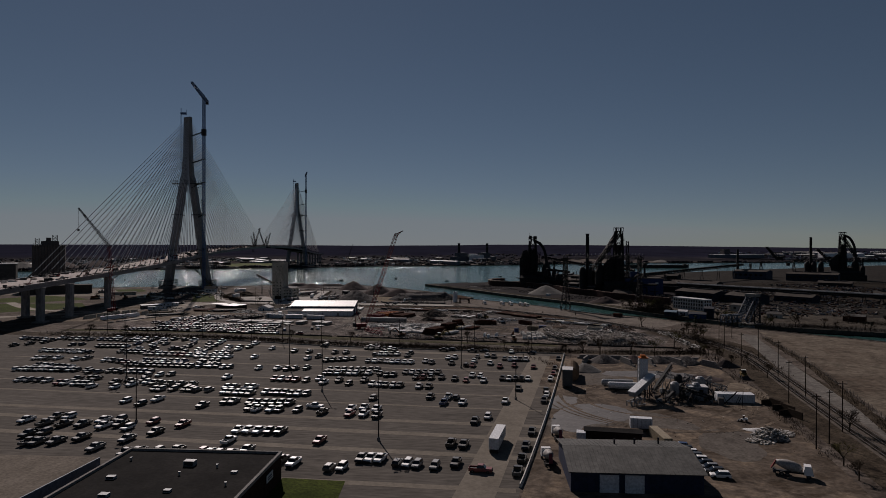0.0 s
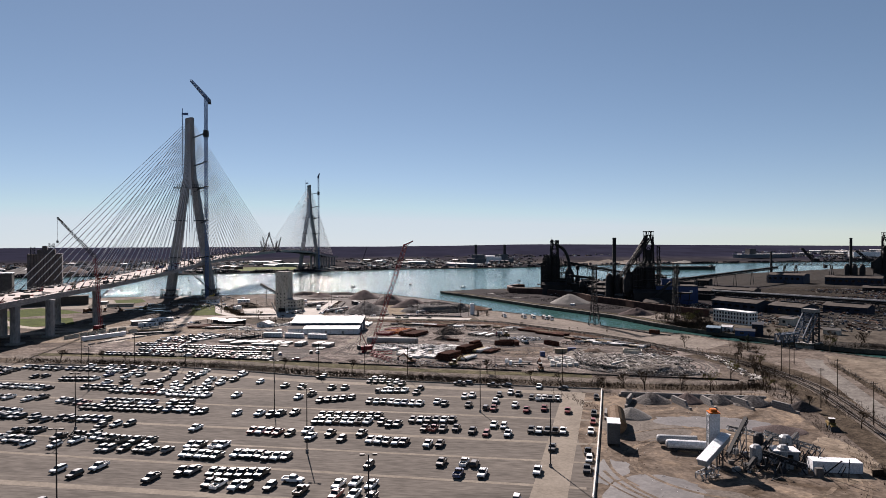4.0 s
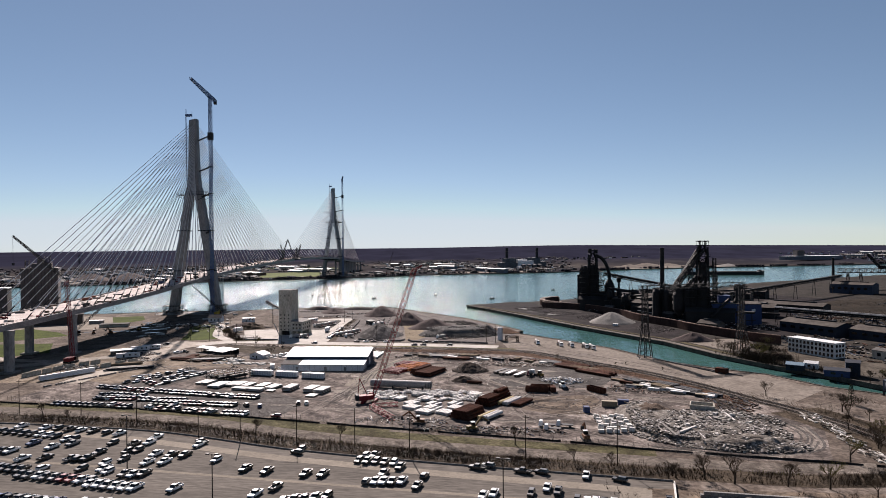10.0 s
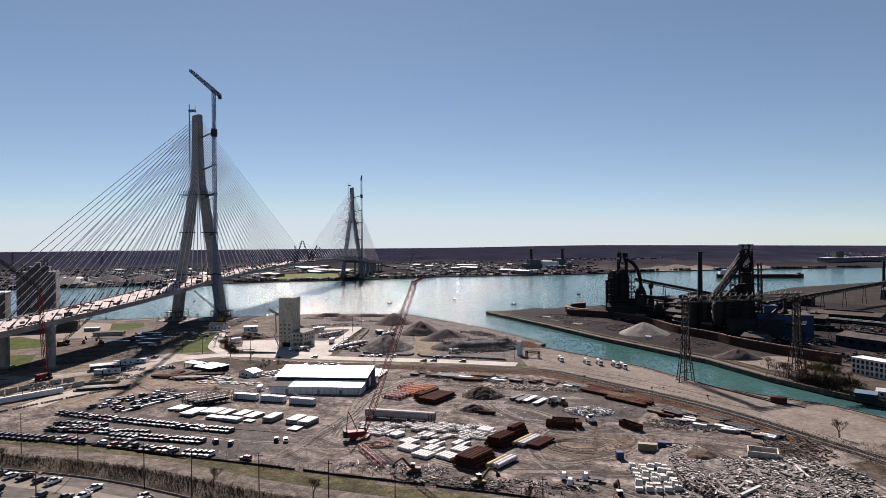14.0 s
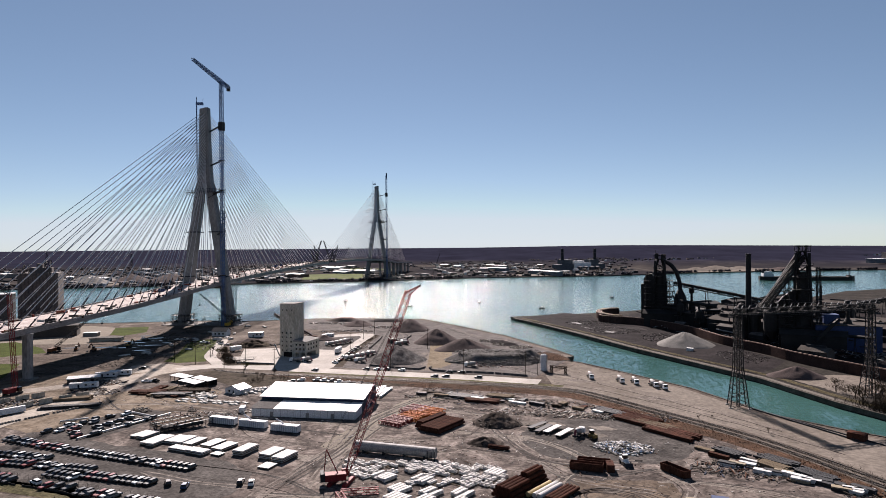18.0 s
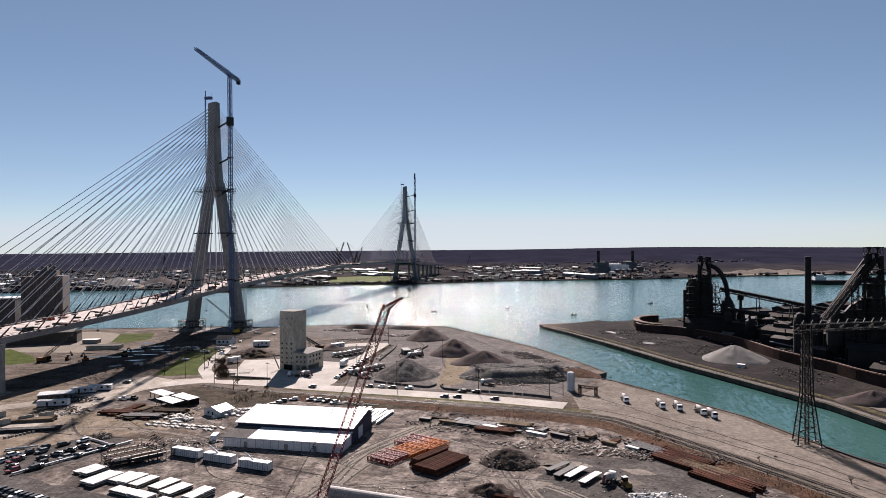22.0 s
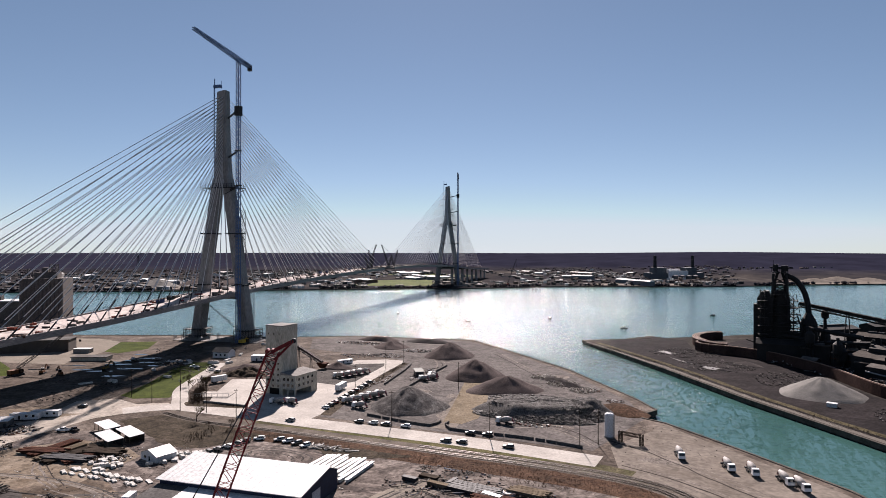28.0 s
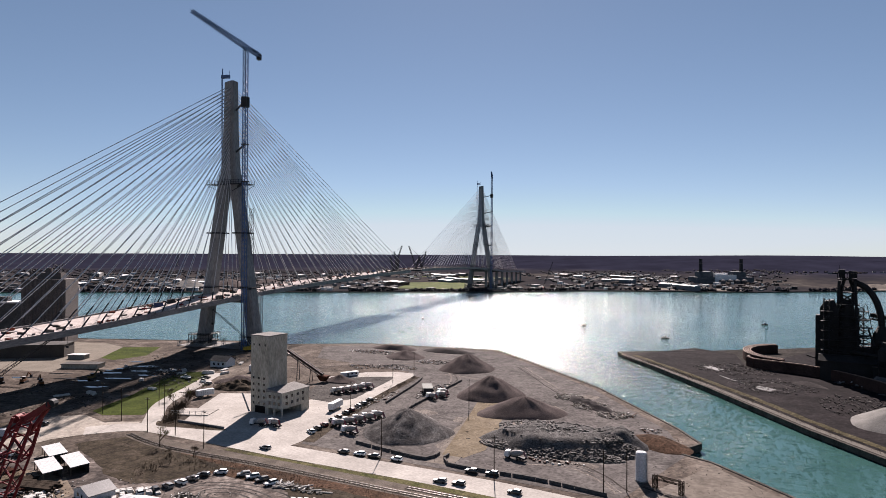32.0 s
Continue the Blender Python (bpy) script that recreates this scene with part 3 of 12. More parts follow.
def tower_parts(root, s):
    z0, waist, top = 5.0, 132.0, 220.0
    for sd in (-1, 1):
        leg = M()
        rings = []
        for z, off, w, d in ((z0, 24.3, 9.2, 11.0), (46.0, 18.6, 8.6, 10.4), (waist - 2, 6.2, 8.2, 9.6), (waist + 10, 4.6, 7.2, 9.2)):
            c = sd * off
            ch = 1.2
            o = [(-w / 2 + ch, -d / 2), (w / 2 - ch, -d / 2), (w / 2, -d / 2 + ch), (w / 2, d / 2 - ch), (w / 2 - ch, d / 2), (-w / 2 + ch, d / 2), (-w / 2, d / 2 - ch), (-w / 2, -d / 2 + ch)]
            rings.append([along(s + q[1], c + q[0], z) for q in o])
        leg.rings(rings)
        part("tower_leg", leg, CONCRETE, root)
        base = M()
        base.turned(along(s, sd * 25.2), [(10.5, -1.0), (10.5, 4.6), (9.5, 5.2)], 16)
        part("footing", base, GREY_CONC, root, "round concrete footing at the bank")
        pf = M()
        c = along(s, sd * 24.2)
        for z in (6.2, 11.5):
            pf.obox((c.x, c.y), BRIDGE_RZ, (8.6, 9.2), z, z + 0.5)
        for i in range(7):
            for j in (-1, 1):
                for p, q in ((along(s + j * 9.0, sd * 24.2 - 8.4 + i * 2.8, 5.0), along(s + j * 9.0, sd * 24.2 - 8.4 + i * 2.8, 13.2)), (along(s - 9.0 + i * 3.0, sd * 24.2 + j * 8.4, 5.0), along(s - 9.0 + i * 3.0, sd * 24.2 + j * 8.4, 13.2))):
                    pf.beam(p, q, 0.28)
        for z in (9.0, 13.1):
            for j in (-1, 1):
                pf.beam(along(s + j * 9.0, sd * 24.2 - 8.4, z), along(s + j * 9.0, sd * 24.2 + 8.4, z), 0.22).beam(along(s - 9.0, sd * 24.2 + j * 8.4, z), along(s + 9.0, sd * 24.2 + j * 8.4, z), 0.22)
        part("foot_scaffold", pf, STEEL_DARK, root, "dark steel scaffold round the tower foot")
    py = M()
    rings = []
    for z, w, d in ((waist + 1, 16.0, 9.4), (waist + 22, 12.6, 9.2), (waist + 45, 10.2, 9.0), (top - 3, 8.4, 8.8)):
        ch = 1.4
        o = [(-w / 2 + ch, -d / 2), (w / 2 - ch, -d / 2), (w / 2, -d / 2 + ch), (w / 2, d / 2 - ch), (w / 2 - ch, d / 2), (-w / 2 + ch, d / 2), (-w / 2, d / 2 - ch), (-w / 2, -d / 2 + ch)]
        rings.append([along(s + q[1], q[0], z + (1.6 * q[0] / w if z > 210 else 0)) for q in o])
    py.rings(rings)
    part("pylon", py, CONCRETE, root, "tall tapering concrete pylon above the legs")
    beam = M()
    beam.rings([[along(s - 3.2, o, z) for z in ()] or [along(s - 3.4, o, 38.5), along(s + 3.4, o, 38.5), along(s + 3.4, o, 41.5), along(s - 3.4, o, 41.5)] for o in (-18.0, 18.0)])
    part("cross_beam", beam, CONCRETE, root)
    plat = M()
    for q in ((-17.5, 17.5, -7.2, -5.2), (-17.5, 17.5, 5.2, 7.2), (-17.5, -9.5, -5.2, 5.2), (9.5, 17.5, -5.2, 5.2)):
        pts = [along(s + q[2], q[0]), along(s + q[2], q[1]), along(s + q[3], q[1]), along(s + q[3], q[0])]
        plat.prism([(p.x, p.y) for p in pts], waist + 1.5, waist + 2.1)
    for o in [-17.5 + 2.5 * i for i in range(15)]:
        for e in (-7.2, 7.2):
            plat.beam(along(s + e, o, waist + 2), along(s + e, o, waist + 5.2), 0.25)
    for e in (-7.2, 7.2):
        for zz in (3.6, 5.2):
            plat.beam(along(s + e, -17.5, waist + zz), along(s + e, 17.5, waist + zz), 0.2)
        plat.beam(along(s + e, -17, waist + 1), along(s + e, -6, waist - 4), 0.4)
        plat.beam(along(s + e, 17, waist + 1), along(s + e, 6, waist - 4), 0.4)
    part("work_platform", plat, STEEL_DARK, root, "dark steel working platform around the pylon")
    for z, off in ((94, 11.8), (50, 18.2)):
        for sd in (-1, 1):
            cl = M()
            c = along(s, sd * off)
            cl.obox((c.x, c.y), BRIDGE_RZ, (6.0, 6.8), z, z + 1.0)
            part("leg_collar", cl, STEEL_DARK, root)
    tip = M()
    c = along(s, -5.5)
    tip.obox((c.x, c.y), BRIDGE_RZ, (3.4, 1.4), top + 1.0, top + 3.4)
    tip.beam(along(s, -8.5, 150), along(s, -8.5, top + 9), 0.55)
    tip.beam(along(s - 1.2, -8.5, 165), along(s - 1.2, -8.5, top + 3), 0.25)
    tip.beam(along(s, -2.0, top), along(s, -2.0, top + 7), 0.2)
    part("hoist", tip, BLUE_STEEL, root, "slim blue hoist mast at the pylon tip")


def stay_parts(root, s, feet):
    """Stays from the pylon down to both deck edges."""
    n = max(1, len(feet) - 1)
    for i, foot in enumerate(feet):
        z_top = 146 + (212 - 146) * i / n
        for sd in (-1, 1):
            st = M()
            sg = 1 if foot > s else -1
            st.tube(along(s + sg * 3.6, sd * 2.2, z_top), along(foot, sd * 18.5, deck_z(foot) + 1.2), 0.25, 5, caps=False)
            a, b = along(s + sg * 3.6, sd * 2.2, z_top), along(foot, sd * 18.5, deck_z(foot) + 1.2)
            k = 7.0 / (b - a).length
            st.tube(b.lerp(a, k), b.lerp(a, -k * 0.15), 0.42, 6, slot=1)
            part("stay", st, [STAY, STEEL_DARK], root)


def tower_crane(s, off, z0, z1, jib_yaw, tie_s, tie_off, label, jib=73.0):
    p = along(s, off)
    root = thing("tower_crane", (p.x, p.y, 3.0), label, "crane")
    h = z1 - 3.0
    mast = M()
    mast.lattice((0, 0, 0), (0, 0, h), 2.6, int(h / 3.2), 0.24, chord=0.5)
    part("mast", mast, BLUE_STEEL, root)
    col = M()
    col.box(-2.3, 2.3, -2.3, 2.3, h - 44, h - 36)
    part("climbing_frame", col, STEEL_DARK, root)
    d = Vector((math.sin(radians(jib_yaw)), math.cos(radians(jib_yaw)), 0))
    top = M()
    top.turned((0, 0), [(1.6, h), (1.8, h + 1.5), (1.2, h + 2)], 10)
    top.box(-1.2, 1.2, -2.6, -0.6, h + 1, h + 3.4)
    part("cab", top, BLUE_STEEL, root)
    jb = M()
    jb.lattice(d * 1.0 + Vector((0, 0, h + 3)), d * jib + Vector((0, 0, h + 3.8)), 3.0, 26, 0.26, 1.7, chord=0.42)
    jb.lattice(d * -1.0 + Vector((0, 0, h + 3)), d * -23 + Vector((0, 0, h + 3)), 2.6, 8, 0.26, chord=0.5)
    part("jib", jb, BLUE_STEEL, root)
    cw = M()
    a = math.degrees(math.atan2(d.y, d.x))
    cw.obox((-d.x * 22, -d.y * 22), a, (1.5, 1.5), h - 0.6, h + 3.6)
    cw.obox((-d.x * 14, -d.y * 14), a, (2.2, 1.0), h + 3, h + 4.8)
    part("counterweight", cw, STEEL_DARK, root)
    for z in (52, 94, 134, 163, 197):
        tie = M()
        t = along(tie_s, tie_off * (1 if z > 120 else 2.2) + (9 if z < 60 else 0)) - Vector((p.x, p.y, 0))
        tie.beam((0, 0, z - 3), (t.x, t.y, z - 6), 0.9, 1.3)
        tie.beam((1, -1, z - 3), (t.x + 3, t.y - 2, z - 6), 0.5, 0.8)
        tie.box(-2.2, 2.2, -2.2, 2.2, z - 3.4, z - 2.6)
        part("mast_tie", tie, STEEL_DARK, root)
    return root


near_half = thing("cable_stayed_bridge", (0, 0, 0), "unfinished cable-stayed bridge half with concrete pylon and pale deck", "bridge", "bridge halves")
deck_part(near_half, -900, 376)
tower_parts(near_half, 0)
stay_parts(near_half, 0, [22 + 15.1 * i for i in range(24)])
stay_parts(near_half, 0, [-22 - 12.6 * i for i in range(24)])
far_half = thing("cable_stayed_bridge", (0, 0, 0), "far bridge half with pylon, stays and deck over the river", "bridge", "bridge halves")
deck_part(far_half, 424, 1290)
tower_parts(far_half, 853)
stay_parts(far_half, 853, [853 - 22 - 15.4 * i for i in range(24)])
stay_parts(far_half, 853, [853 + 24 + 13.9 * i for i in range(22)])

for s, offs in ((-262, (18.0, -12.5)), (-330, (20.5, -11.0)), (-364, (18.0, -14.0)), (-432, (16.0, -14.0)), (-500, (15.0, -14.0)), (-568, (14.0, -14.0))):
    for o in offs:
        q = along(s, o)
        pr = M()
        zt = deck_z(s) - 2.4
        pr.rings([[(i * w / 2, j * d / 2, z) for i, j in ((-1, -0.6), (-0.6, -1), (0.6, -1), (1, -0.6), (1, 0.6), (0.6, 1), (-0.6, 1), (-1, 0.6))] for z, w, d in ((0, 5.0, 4.4), (zt - 7, 4.8, 4.2), (zt - 3.6, 5.6, 4.6), (zt - 3, 6.4, 4.8))])
        root = thing("bridge_pier", (q.x, q.y, LAND), "grey concrete bridge pier on bare ground", "pier", "approach piers", rz=BRIDGE_RZ)
        part("column", pr, CONCRETE, root)
        ft = M()
        ft.box(-4, 4, -4, 4, -0.5, 1.1)
        part("pile_cap", ft, GREY_CONC, root)
for s in (950, 1010, 1070, 1130, 1190, 1250):
    for o in (-12.0, 12.0):
        q = along(s, o)
        zt = deck_z(s) - 2.4
        pr = M()
        pr.box(-2.2, 2.2, -2, 2, 0, zt - 2)
        root = thing("bridge_pier", (q.x, q.y, 2.0), "far concrete pier of the approach", "pier", "far approach piers", rz=BRIDGE_RZ)
        part("column", pr, CONCRETE, root)

tower_crane(-16, 24.3, 3, 236, 166.0, 0, 4.5, "tall blue tower crane tied to the near pylon")
tower_crane(843, 25, 3, 236, 161.0, 853, 4.5, "tall tower crane tied to the far pylon", 46.0)

HAUL = surf("pale_haul_dust", (0.36, 0.32, 0.275), (0.52, 0.47, 0.41), 16, 0.95, bump=0.2, fine=1.4, warp=1.0, tone=0.7, grit=0.2, blotch=0.22)
SCRUB = surf("brown_weeds", (0.06, 0.046, 0.034), (0.15, 0.118, 0.086), 7, 0.95, fine=0.7, tone=0.5, grit=0.45, blotch=0.5)
# ---- surfaces laid on the near bank ----
LOT = [(-420, 392), (-226, 357), (-116, 350), (-50, 334), (10, 325), (79, 318), (58, 198), (49, 150), (30, 40), (0, -60), (-420, -60)]
sheet("parking_lot", LOT, LAND + 0.03, ASPHALT, "weathered grey-brown asphalt parking lot", "parking lot")
for k, (x0, y0, x1, y1, w) in enumerate(((-190, 206, 56, 189, 3.0), (-190, 196, 54, 176, 3.4), (-160, 226, 58, 207, 1.6), (-190, 181, 48, 160, 3.2), (-190, 291, 70, 270, 1.8), (-190, 262, 66, 243, 2.2), (-200, 318, 72, 297, 1.8), (-190, 152, 46, 138, 2.6), (-190, 244, 62, 226, 1.4))):
    strip("lot_strip", [(x0, y0), ((x0 + x1) / 2, (y0 + y1) / 2), (x1, y1)], w, LAND + 0.05, PATCH, "pale worn strip across the parking lot", "pavement")
strip("lot_lane", [(67, 312), (50, 212), (42, 165), (36, 130)], 9, LAND + 0.055, PATCH, "pale drive lane along the lot wall", "pavement")
strip("lot_lane", [(-220, 352), (-116, 341), (-50, 326), (10, 317), (70, 310)], 5, LAND + 0.05, PATCH, "pale drive lane along the lot edge", "pavement")
EDGE = [(-420, 394), (-226, 359), (-116, 352), (-50, 336), (10, 327), (79, 320), (120, 318), (150, 322)]


def shifted(pts, d):
    return [(x, y + d) for x, y in pts]


def ragged(pts, k=1.2):
    """The outline of a patch, rounded and frayed."""
    out = []
    for x, y in curve_through(pts + pts[:1], 2.0)[:-1]:
        out.append((x + k * noise.noise((x / 3.1, y / 3.1, 7.0)) + k * 1.5 * noise.noise((x / 9, y / 9, 2.0)), y + k * noise.noise((x / 3.1, y / 3.1, 4.0)) + k * 1.5 * noise.noise((x / 9, y / 9, 5.0))))
    return out


def ragged_line(pts, off, k):
    """A line beside another that wavers a little."""
    line = [Vector(p) for p in curve_through(pts, 3)]
    out = []
    for i, p in enumerate(line):
        d = (line[min(i + 1, len(line) - 1)] - line[max(i - 1, 0)]).normalized()
        w = off + 1.1 * noise.noise((p.x / 11, p.y / 11, k * 2.3 + off))
        out.append((p.x - d.y * w, p.y + d.x * w))
    return out


FIELD_TRACK = surf("worn_sandy_track", (0.16, 0.135, 0.115), (0.33, 0.285, 0.245), 12, 0.95, bump=0.3, fine=1.2, c3=(0.25, 0.215, 0.185), contrast=0.32, warp=1.5, tone=0.45, grit=0.35, blotch=0.4)
strip("brush_verge", shifted(EDGE, 6), 11, LAND + 0.04, SCRUB, "dry grass and brush between lot and dirt track", "verge")
strip("dirt_track", curve_through(shifted(EDGE, 17)), 9, LAND + 0.06, FIELD_TRACK, "pale sandy dirt track", "track")
strip("grass_verge", curve_through(shifted(EDGE[1:6], 26)), 8, LAND + 0.05, DRY_GRASS, "yellowing grass verge by the yard fence", "verge")
strip("green_verge", curve_through([(-110, 380), (-60, 368), (-20, 361)]), 4.5, LAND + 0.07, DRY_GRASS, "greening grass verge", "verge")
YARD_EDGE = [(-215, 392), (-116, 384), (-40, 370), (0, 366), (67, 352), (110, 341), (136, 345), (150, 385), (138, 425), (120, 452), (98, 482), (68, 511), (31, 545), (-27, 548), (-110, 556), (-165, 556), (-215, 520), (-205, 480), (-190, 470), (-215, 430)]
sheet("storage_yard", YARD_EDGE, LAND + 0.03, YARD, "packed grey gravel yard crossed by tyre tracks", "ground")
sheet("dark_gravel", ragged([(-190, 432), (-165, 392), (-85, 374), (-70, 402), (-95, 418), (-150, 426)]), LAND + 0.05, DARK_YARD, "dark damp gravel under parked cars", "ground")
sheet("dark_gravel", ragged([(18, 492), (52, 500), (78, 472), (66, 448), (30, 444), (12, 466)]), LAND + 0.05, DARK_YARD, "dark damp gravel patch", "ground")
sheet("mud_patch", ragged([(-215, 500), (-205, 480), (-185, 462), (-150, 470), (-128, 484), (-160, 492)]), LAND + 0.05, MUD, "brown muddy turning place", "ground")
sheet("mud_patch", ragged([(-62, 440), (-50, 440), (-44, 480), (-36, 530), (-48, 520), (-56, 480)]), LAND + 0.05, PATCH, "pale wheel-worn yard lane", "ground")
sheet("mud_patch", ragged([(36, 425), (64, 428), (66, 408), (54, 394), (36, 398), (28, 412)]), LAND + 0.05, MUD, "brown earth with circling tyre marks", "ground")
RUT = surf("dark_damp_rut", (0.055, 0.046, 0.042), (0.11, 0.094, 0.085), 5, 0.9, fine=0.6, tone=0.5, grit=0.4, blotch=0.5)
WORN = surf("pale_worn_gravel", (0.22, 0.19, 0.17), (0.38, 0.335, 0.30), 5, 0.95, bump=0.2, fine=0.8, tone=0.52, grit=0.35, blotch=0.5)
for cx, cy, r in ((47, 411, 9), (47.6, 411.2, 10.2), (48, 411, 11.5), (46, 412, 6.5), (46.4, 412.4, 7.4), (50, 409, 14), (44, 409, 8), (51, 411, 12.6), (44.6, 408.4, 9.6)):
    strip("tyre_track", [(cx + r * 1.15 * math.cos(a / 10), cy + r * 0.75 * math.sin(a / 10)) for a in range(0, 60)], 0.5, LAND + 0.065, RUT, "dark circling tyre mark in the earth", "track")
for pts in ([(-58, 400), (-52, 440), (-54, 480), (-40, 520)], [(-62, 398), (-56, 440), (-58, 476), (-46, 518)], [(-120, 412), (-70, 408), (-45, 396), (-20, 380)], [(-10, 500), (2, 470), (20, 440), (34, 420)], [(-130, 480), (-90, 462), (-60, 455)], [(-200, 470), (-150, 474), (-122, 488)], [(80, 440), (60, 440), (40, 425)], [(128, 350), (140, 372), (136, 400)], [(125, 352), (137, 374), (132, 402)]):
    strip("tyre_track", curve_through(pts, 4), 0.8, LAND + 0.07, DARK_YARD, "dark wheel rut in the yard", "track")
    strip("tyre_track", curve_through([(x + 2.3, y) for x, y in pts], 4), 0.8, LAND + 0.07, DARK_YARD, "dark wheel rut in the yard", "track")
for k, pts in enumerate(([(-62, 380), (-58, 410), (-56, 440), (-55, 470), (-48, 500), (-38, 530)], [(-55, 446), (-30, 448), (0, 446), (20, 440), (36, 425), (60, 420)], [(-56, 444), (-40, 452), (-14, 462), (-6, 474), (-8, 492), (-20, 505)], [(8, 470), (14, 455), (30, 440), (56, 446)], [(-110, 402), (-90, 398), (-62, 396), (-44, 388)], [(-150, 476), (-120, 470), (-96, 446), (-66, 440)], [(60, 440), (70, 424), (60, 404), (40, 390), (26, 396)], [(-190, 520), (-176, 494), (-150, 480)], [(28, 404), (36, 384), (60, 366), (84, 350)])):
    for j in range(3):
        strip("wheel_track", ragged_line(pts, j * 2.1 - 2.1, k), 0.4 + 0.2 * ((k + j) % 3), LAND + 0.071 + j * 0.004, WORN if (j + k) % 3 else RUT, "pale wheel-worn gravel track in the yard", "track")
RAIL = [(-190, 569), (-162, 563), (-107, 563), (-43, 561), (0, 559), (31, 553), (45, 542), (68, 519), (98, 489), (119, 461), (136, 432), (149, 411), (161, 384), (169, 350), (170, 322), (163.5, 277), (155, 228), (146, 170), (137, 110), (127, 40)]
strip("russet_verge", curve_through(shifted(RAIL[:11], -9)), 15, LAND + 0.08, RUSSET, "russet dead weeds along the railway", "verge")
strip("grass_verge", curve_through([(-140, 571), (-43, 568), (0, 567), (25, 562)]), 6, LAND + 0.06, DRY_GRASS, "greening grass between road and railway", "verge")
strip("rail_corridor", curve_through(shifted(RAIL[11:], 0)), 27, LAND + 0.062, SCRUB, "dark weedy ground along the railway", "verge")
strip("rail_bed", curve_through(RAIL), 9, LAND + 0.10, surf("rail_ballast", (0.14, 0.118, 0.1), (0.28, 0.24, 0.205), 6, 0.95, fine=0.5), "brown stone ballast of the railway", "railway")
rail_line = curve_through(RAIL, 3)
ties, rails = M(), M()
for track in (-2.2, 2.2):
    prev = None
    for i in range(len(rail_line) - 1):
        a, b = Vector(rail_line[i]), Vector(rail_line[i + 1])
        d = (b - a).normalized()
        nrm = Vector((-d.y, d.x))
        if a.y > 560 and track > 0 and a.x < -60:
            continue
        for g in (-0.75, 0.75):
            p, q = a + nrm * (track + g), b + nrm * (track + g)
            rails.beam((p.x, p.y, LAND + 0.34), (q.x, q.y, LAND + 0.34), 0.13, 0.16)
        for j in range(3):
            c = a.lerp(b, j / 3) + nrm * track
            ties.obox((c.x, c.y), math.degrees(math.atan2(d.y, d.x)), (0.16, 1.3), LAND + 0.08, LAND + 0.26)
railway = thing("railway_track", (0, 0, 0), "two rusty railway tracks on wooden sleepers", "railway", kind="structure")
part("rails", rails, plain("rail_steel", (0.38, 0.33, 0.29), 0.4, 0.5), railway)
part("sleepers", ties, surf("grey_sleepers", (0.10, 0.085, 0.072), (0.2, 0.17, 0.145), 3, 0.9, fine=0.4), railway)
ROAD = [(-420, 395), (-330, 440), (-262, 490), (-232, 528), (-212, 562), (-196, 577), (-170, 579), (-117, 577), (-41, 576), (12, 571)]
strip("haul_road", curve_through(ROAD[:5]), 12, LAND + 0.08, HAUL, "pale dusty haul road", "road")
strip("concrete_road", curve_through(ROAD[4:]), 13, LAND + 0.10, CONCRETE_ROAD, "bright dusty concrete road", "road")
strip("concrete_lane", curve_through([(-196, 582), (-205, 592), (-222, 612), (-240, 650), (-256, 684)]), 8, LAND + 0.09, CONCRETE_ROAD, "pale concrete lane beside the grass", "road")
strip("mill_lane", curve_through([(-262, 488), (-330, 500), (-400, 560)]), 8, LAND + 0.07, HAUL, "pale dusty site lane", "road")
sheet("concrete_apron", [(-188, 583), (-120, 583), (-119.5, 590.5), (-127, 623), (-132, 658), (-136.6, 692), (-141, 731), (-144, 738), (-157, 738), (-174, 728), (-188, 703), (-183, 695), (-167, 715), (-151.5, 723), (-148, 716), (-141, 663), (-147, 651), (-160, 652), (-172, 640), (-186, 612)], LAND + 0.08, CONCRETE_ROAD, "bright concrete apron around the silo building", "pavement")
sheet("yard_parking", [(-160, 652), (-147, 651.2), (-141, 663), (-148, 716), (-151.5, 723), (-167, 715), (-183, 695), (-172, 662)], LAND + 0.10, DARK_YARD, "dark gravel square with parked mixers", "ground")
sheet("pile_yard", [(-118, 588), (8, 583), (24, 640), (14, 672), (-32, 742), (-96, 812), (-132, 846), (-236, 832), (-262, 806), (-235, 760), (-150, 742), (-134, 660)], LAND + 0.05, surf("dusty_stone_yard", (0.195, 0.178, 0.168), (0.30, 0.275, 0.258), 30, 0.95, bump=0.3, fine=1.4, c3=(0.25, 0.225, 0.215), warp=1.6, tone=0.41, grit=0.34, blotch=0.38, contrast=0.28), "dusty grey-tan stone yard", "ground")
strip("haul_road", curve_through([(-58, 590), (-60, 615), (-66, 640), (-60, 668), (-38, 690)]), 11, LAND + 0.07, SANDY, "ochre wheel-worn haul way between stone heaps", "road")
sheet("quay_field", [(20, 563), (48, 545), (70, 524), (100, 496), (121, 468), (136, 442), (150, 420), (178, 452), (163, 484), (141, 498), (117, 519), (90, 567), (57, 604), (33, 631), (14, 590)], LAND + 0.04, SANDY, "wide pale sandy quay beside the canal", "ground")
sheet("grass_triangle", [(-240, 586), (-228, 583), (-212, 592), (-226, 612), (-243, 648), (-262, 684), (-277, 679), (-273, 658), (-251, 616)], LAND + 0.06, GRASS, "green grass triangle by the lane", "lawn")
sheet("grass_bank", [(-356, 688), (-372, 690), (-402, 732), (-376, 746), (-352, 712)], LAND + 0.06, GRASS, "green grass on the river bank", "lawn")
sheet("grass_bank", [(-349, 600), (-372, 618), (-420, 640), (-440, 600), (-420, 560), (-380, 560)], LAND + 0.06, GRASS, "green grass under the bridge approach", "lawn")
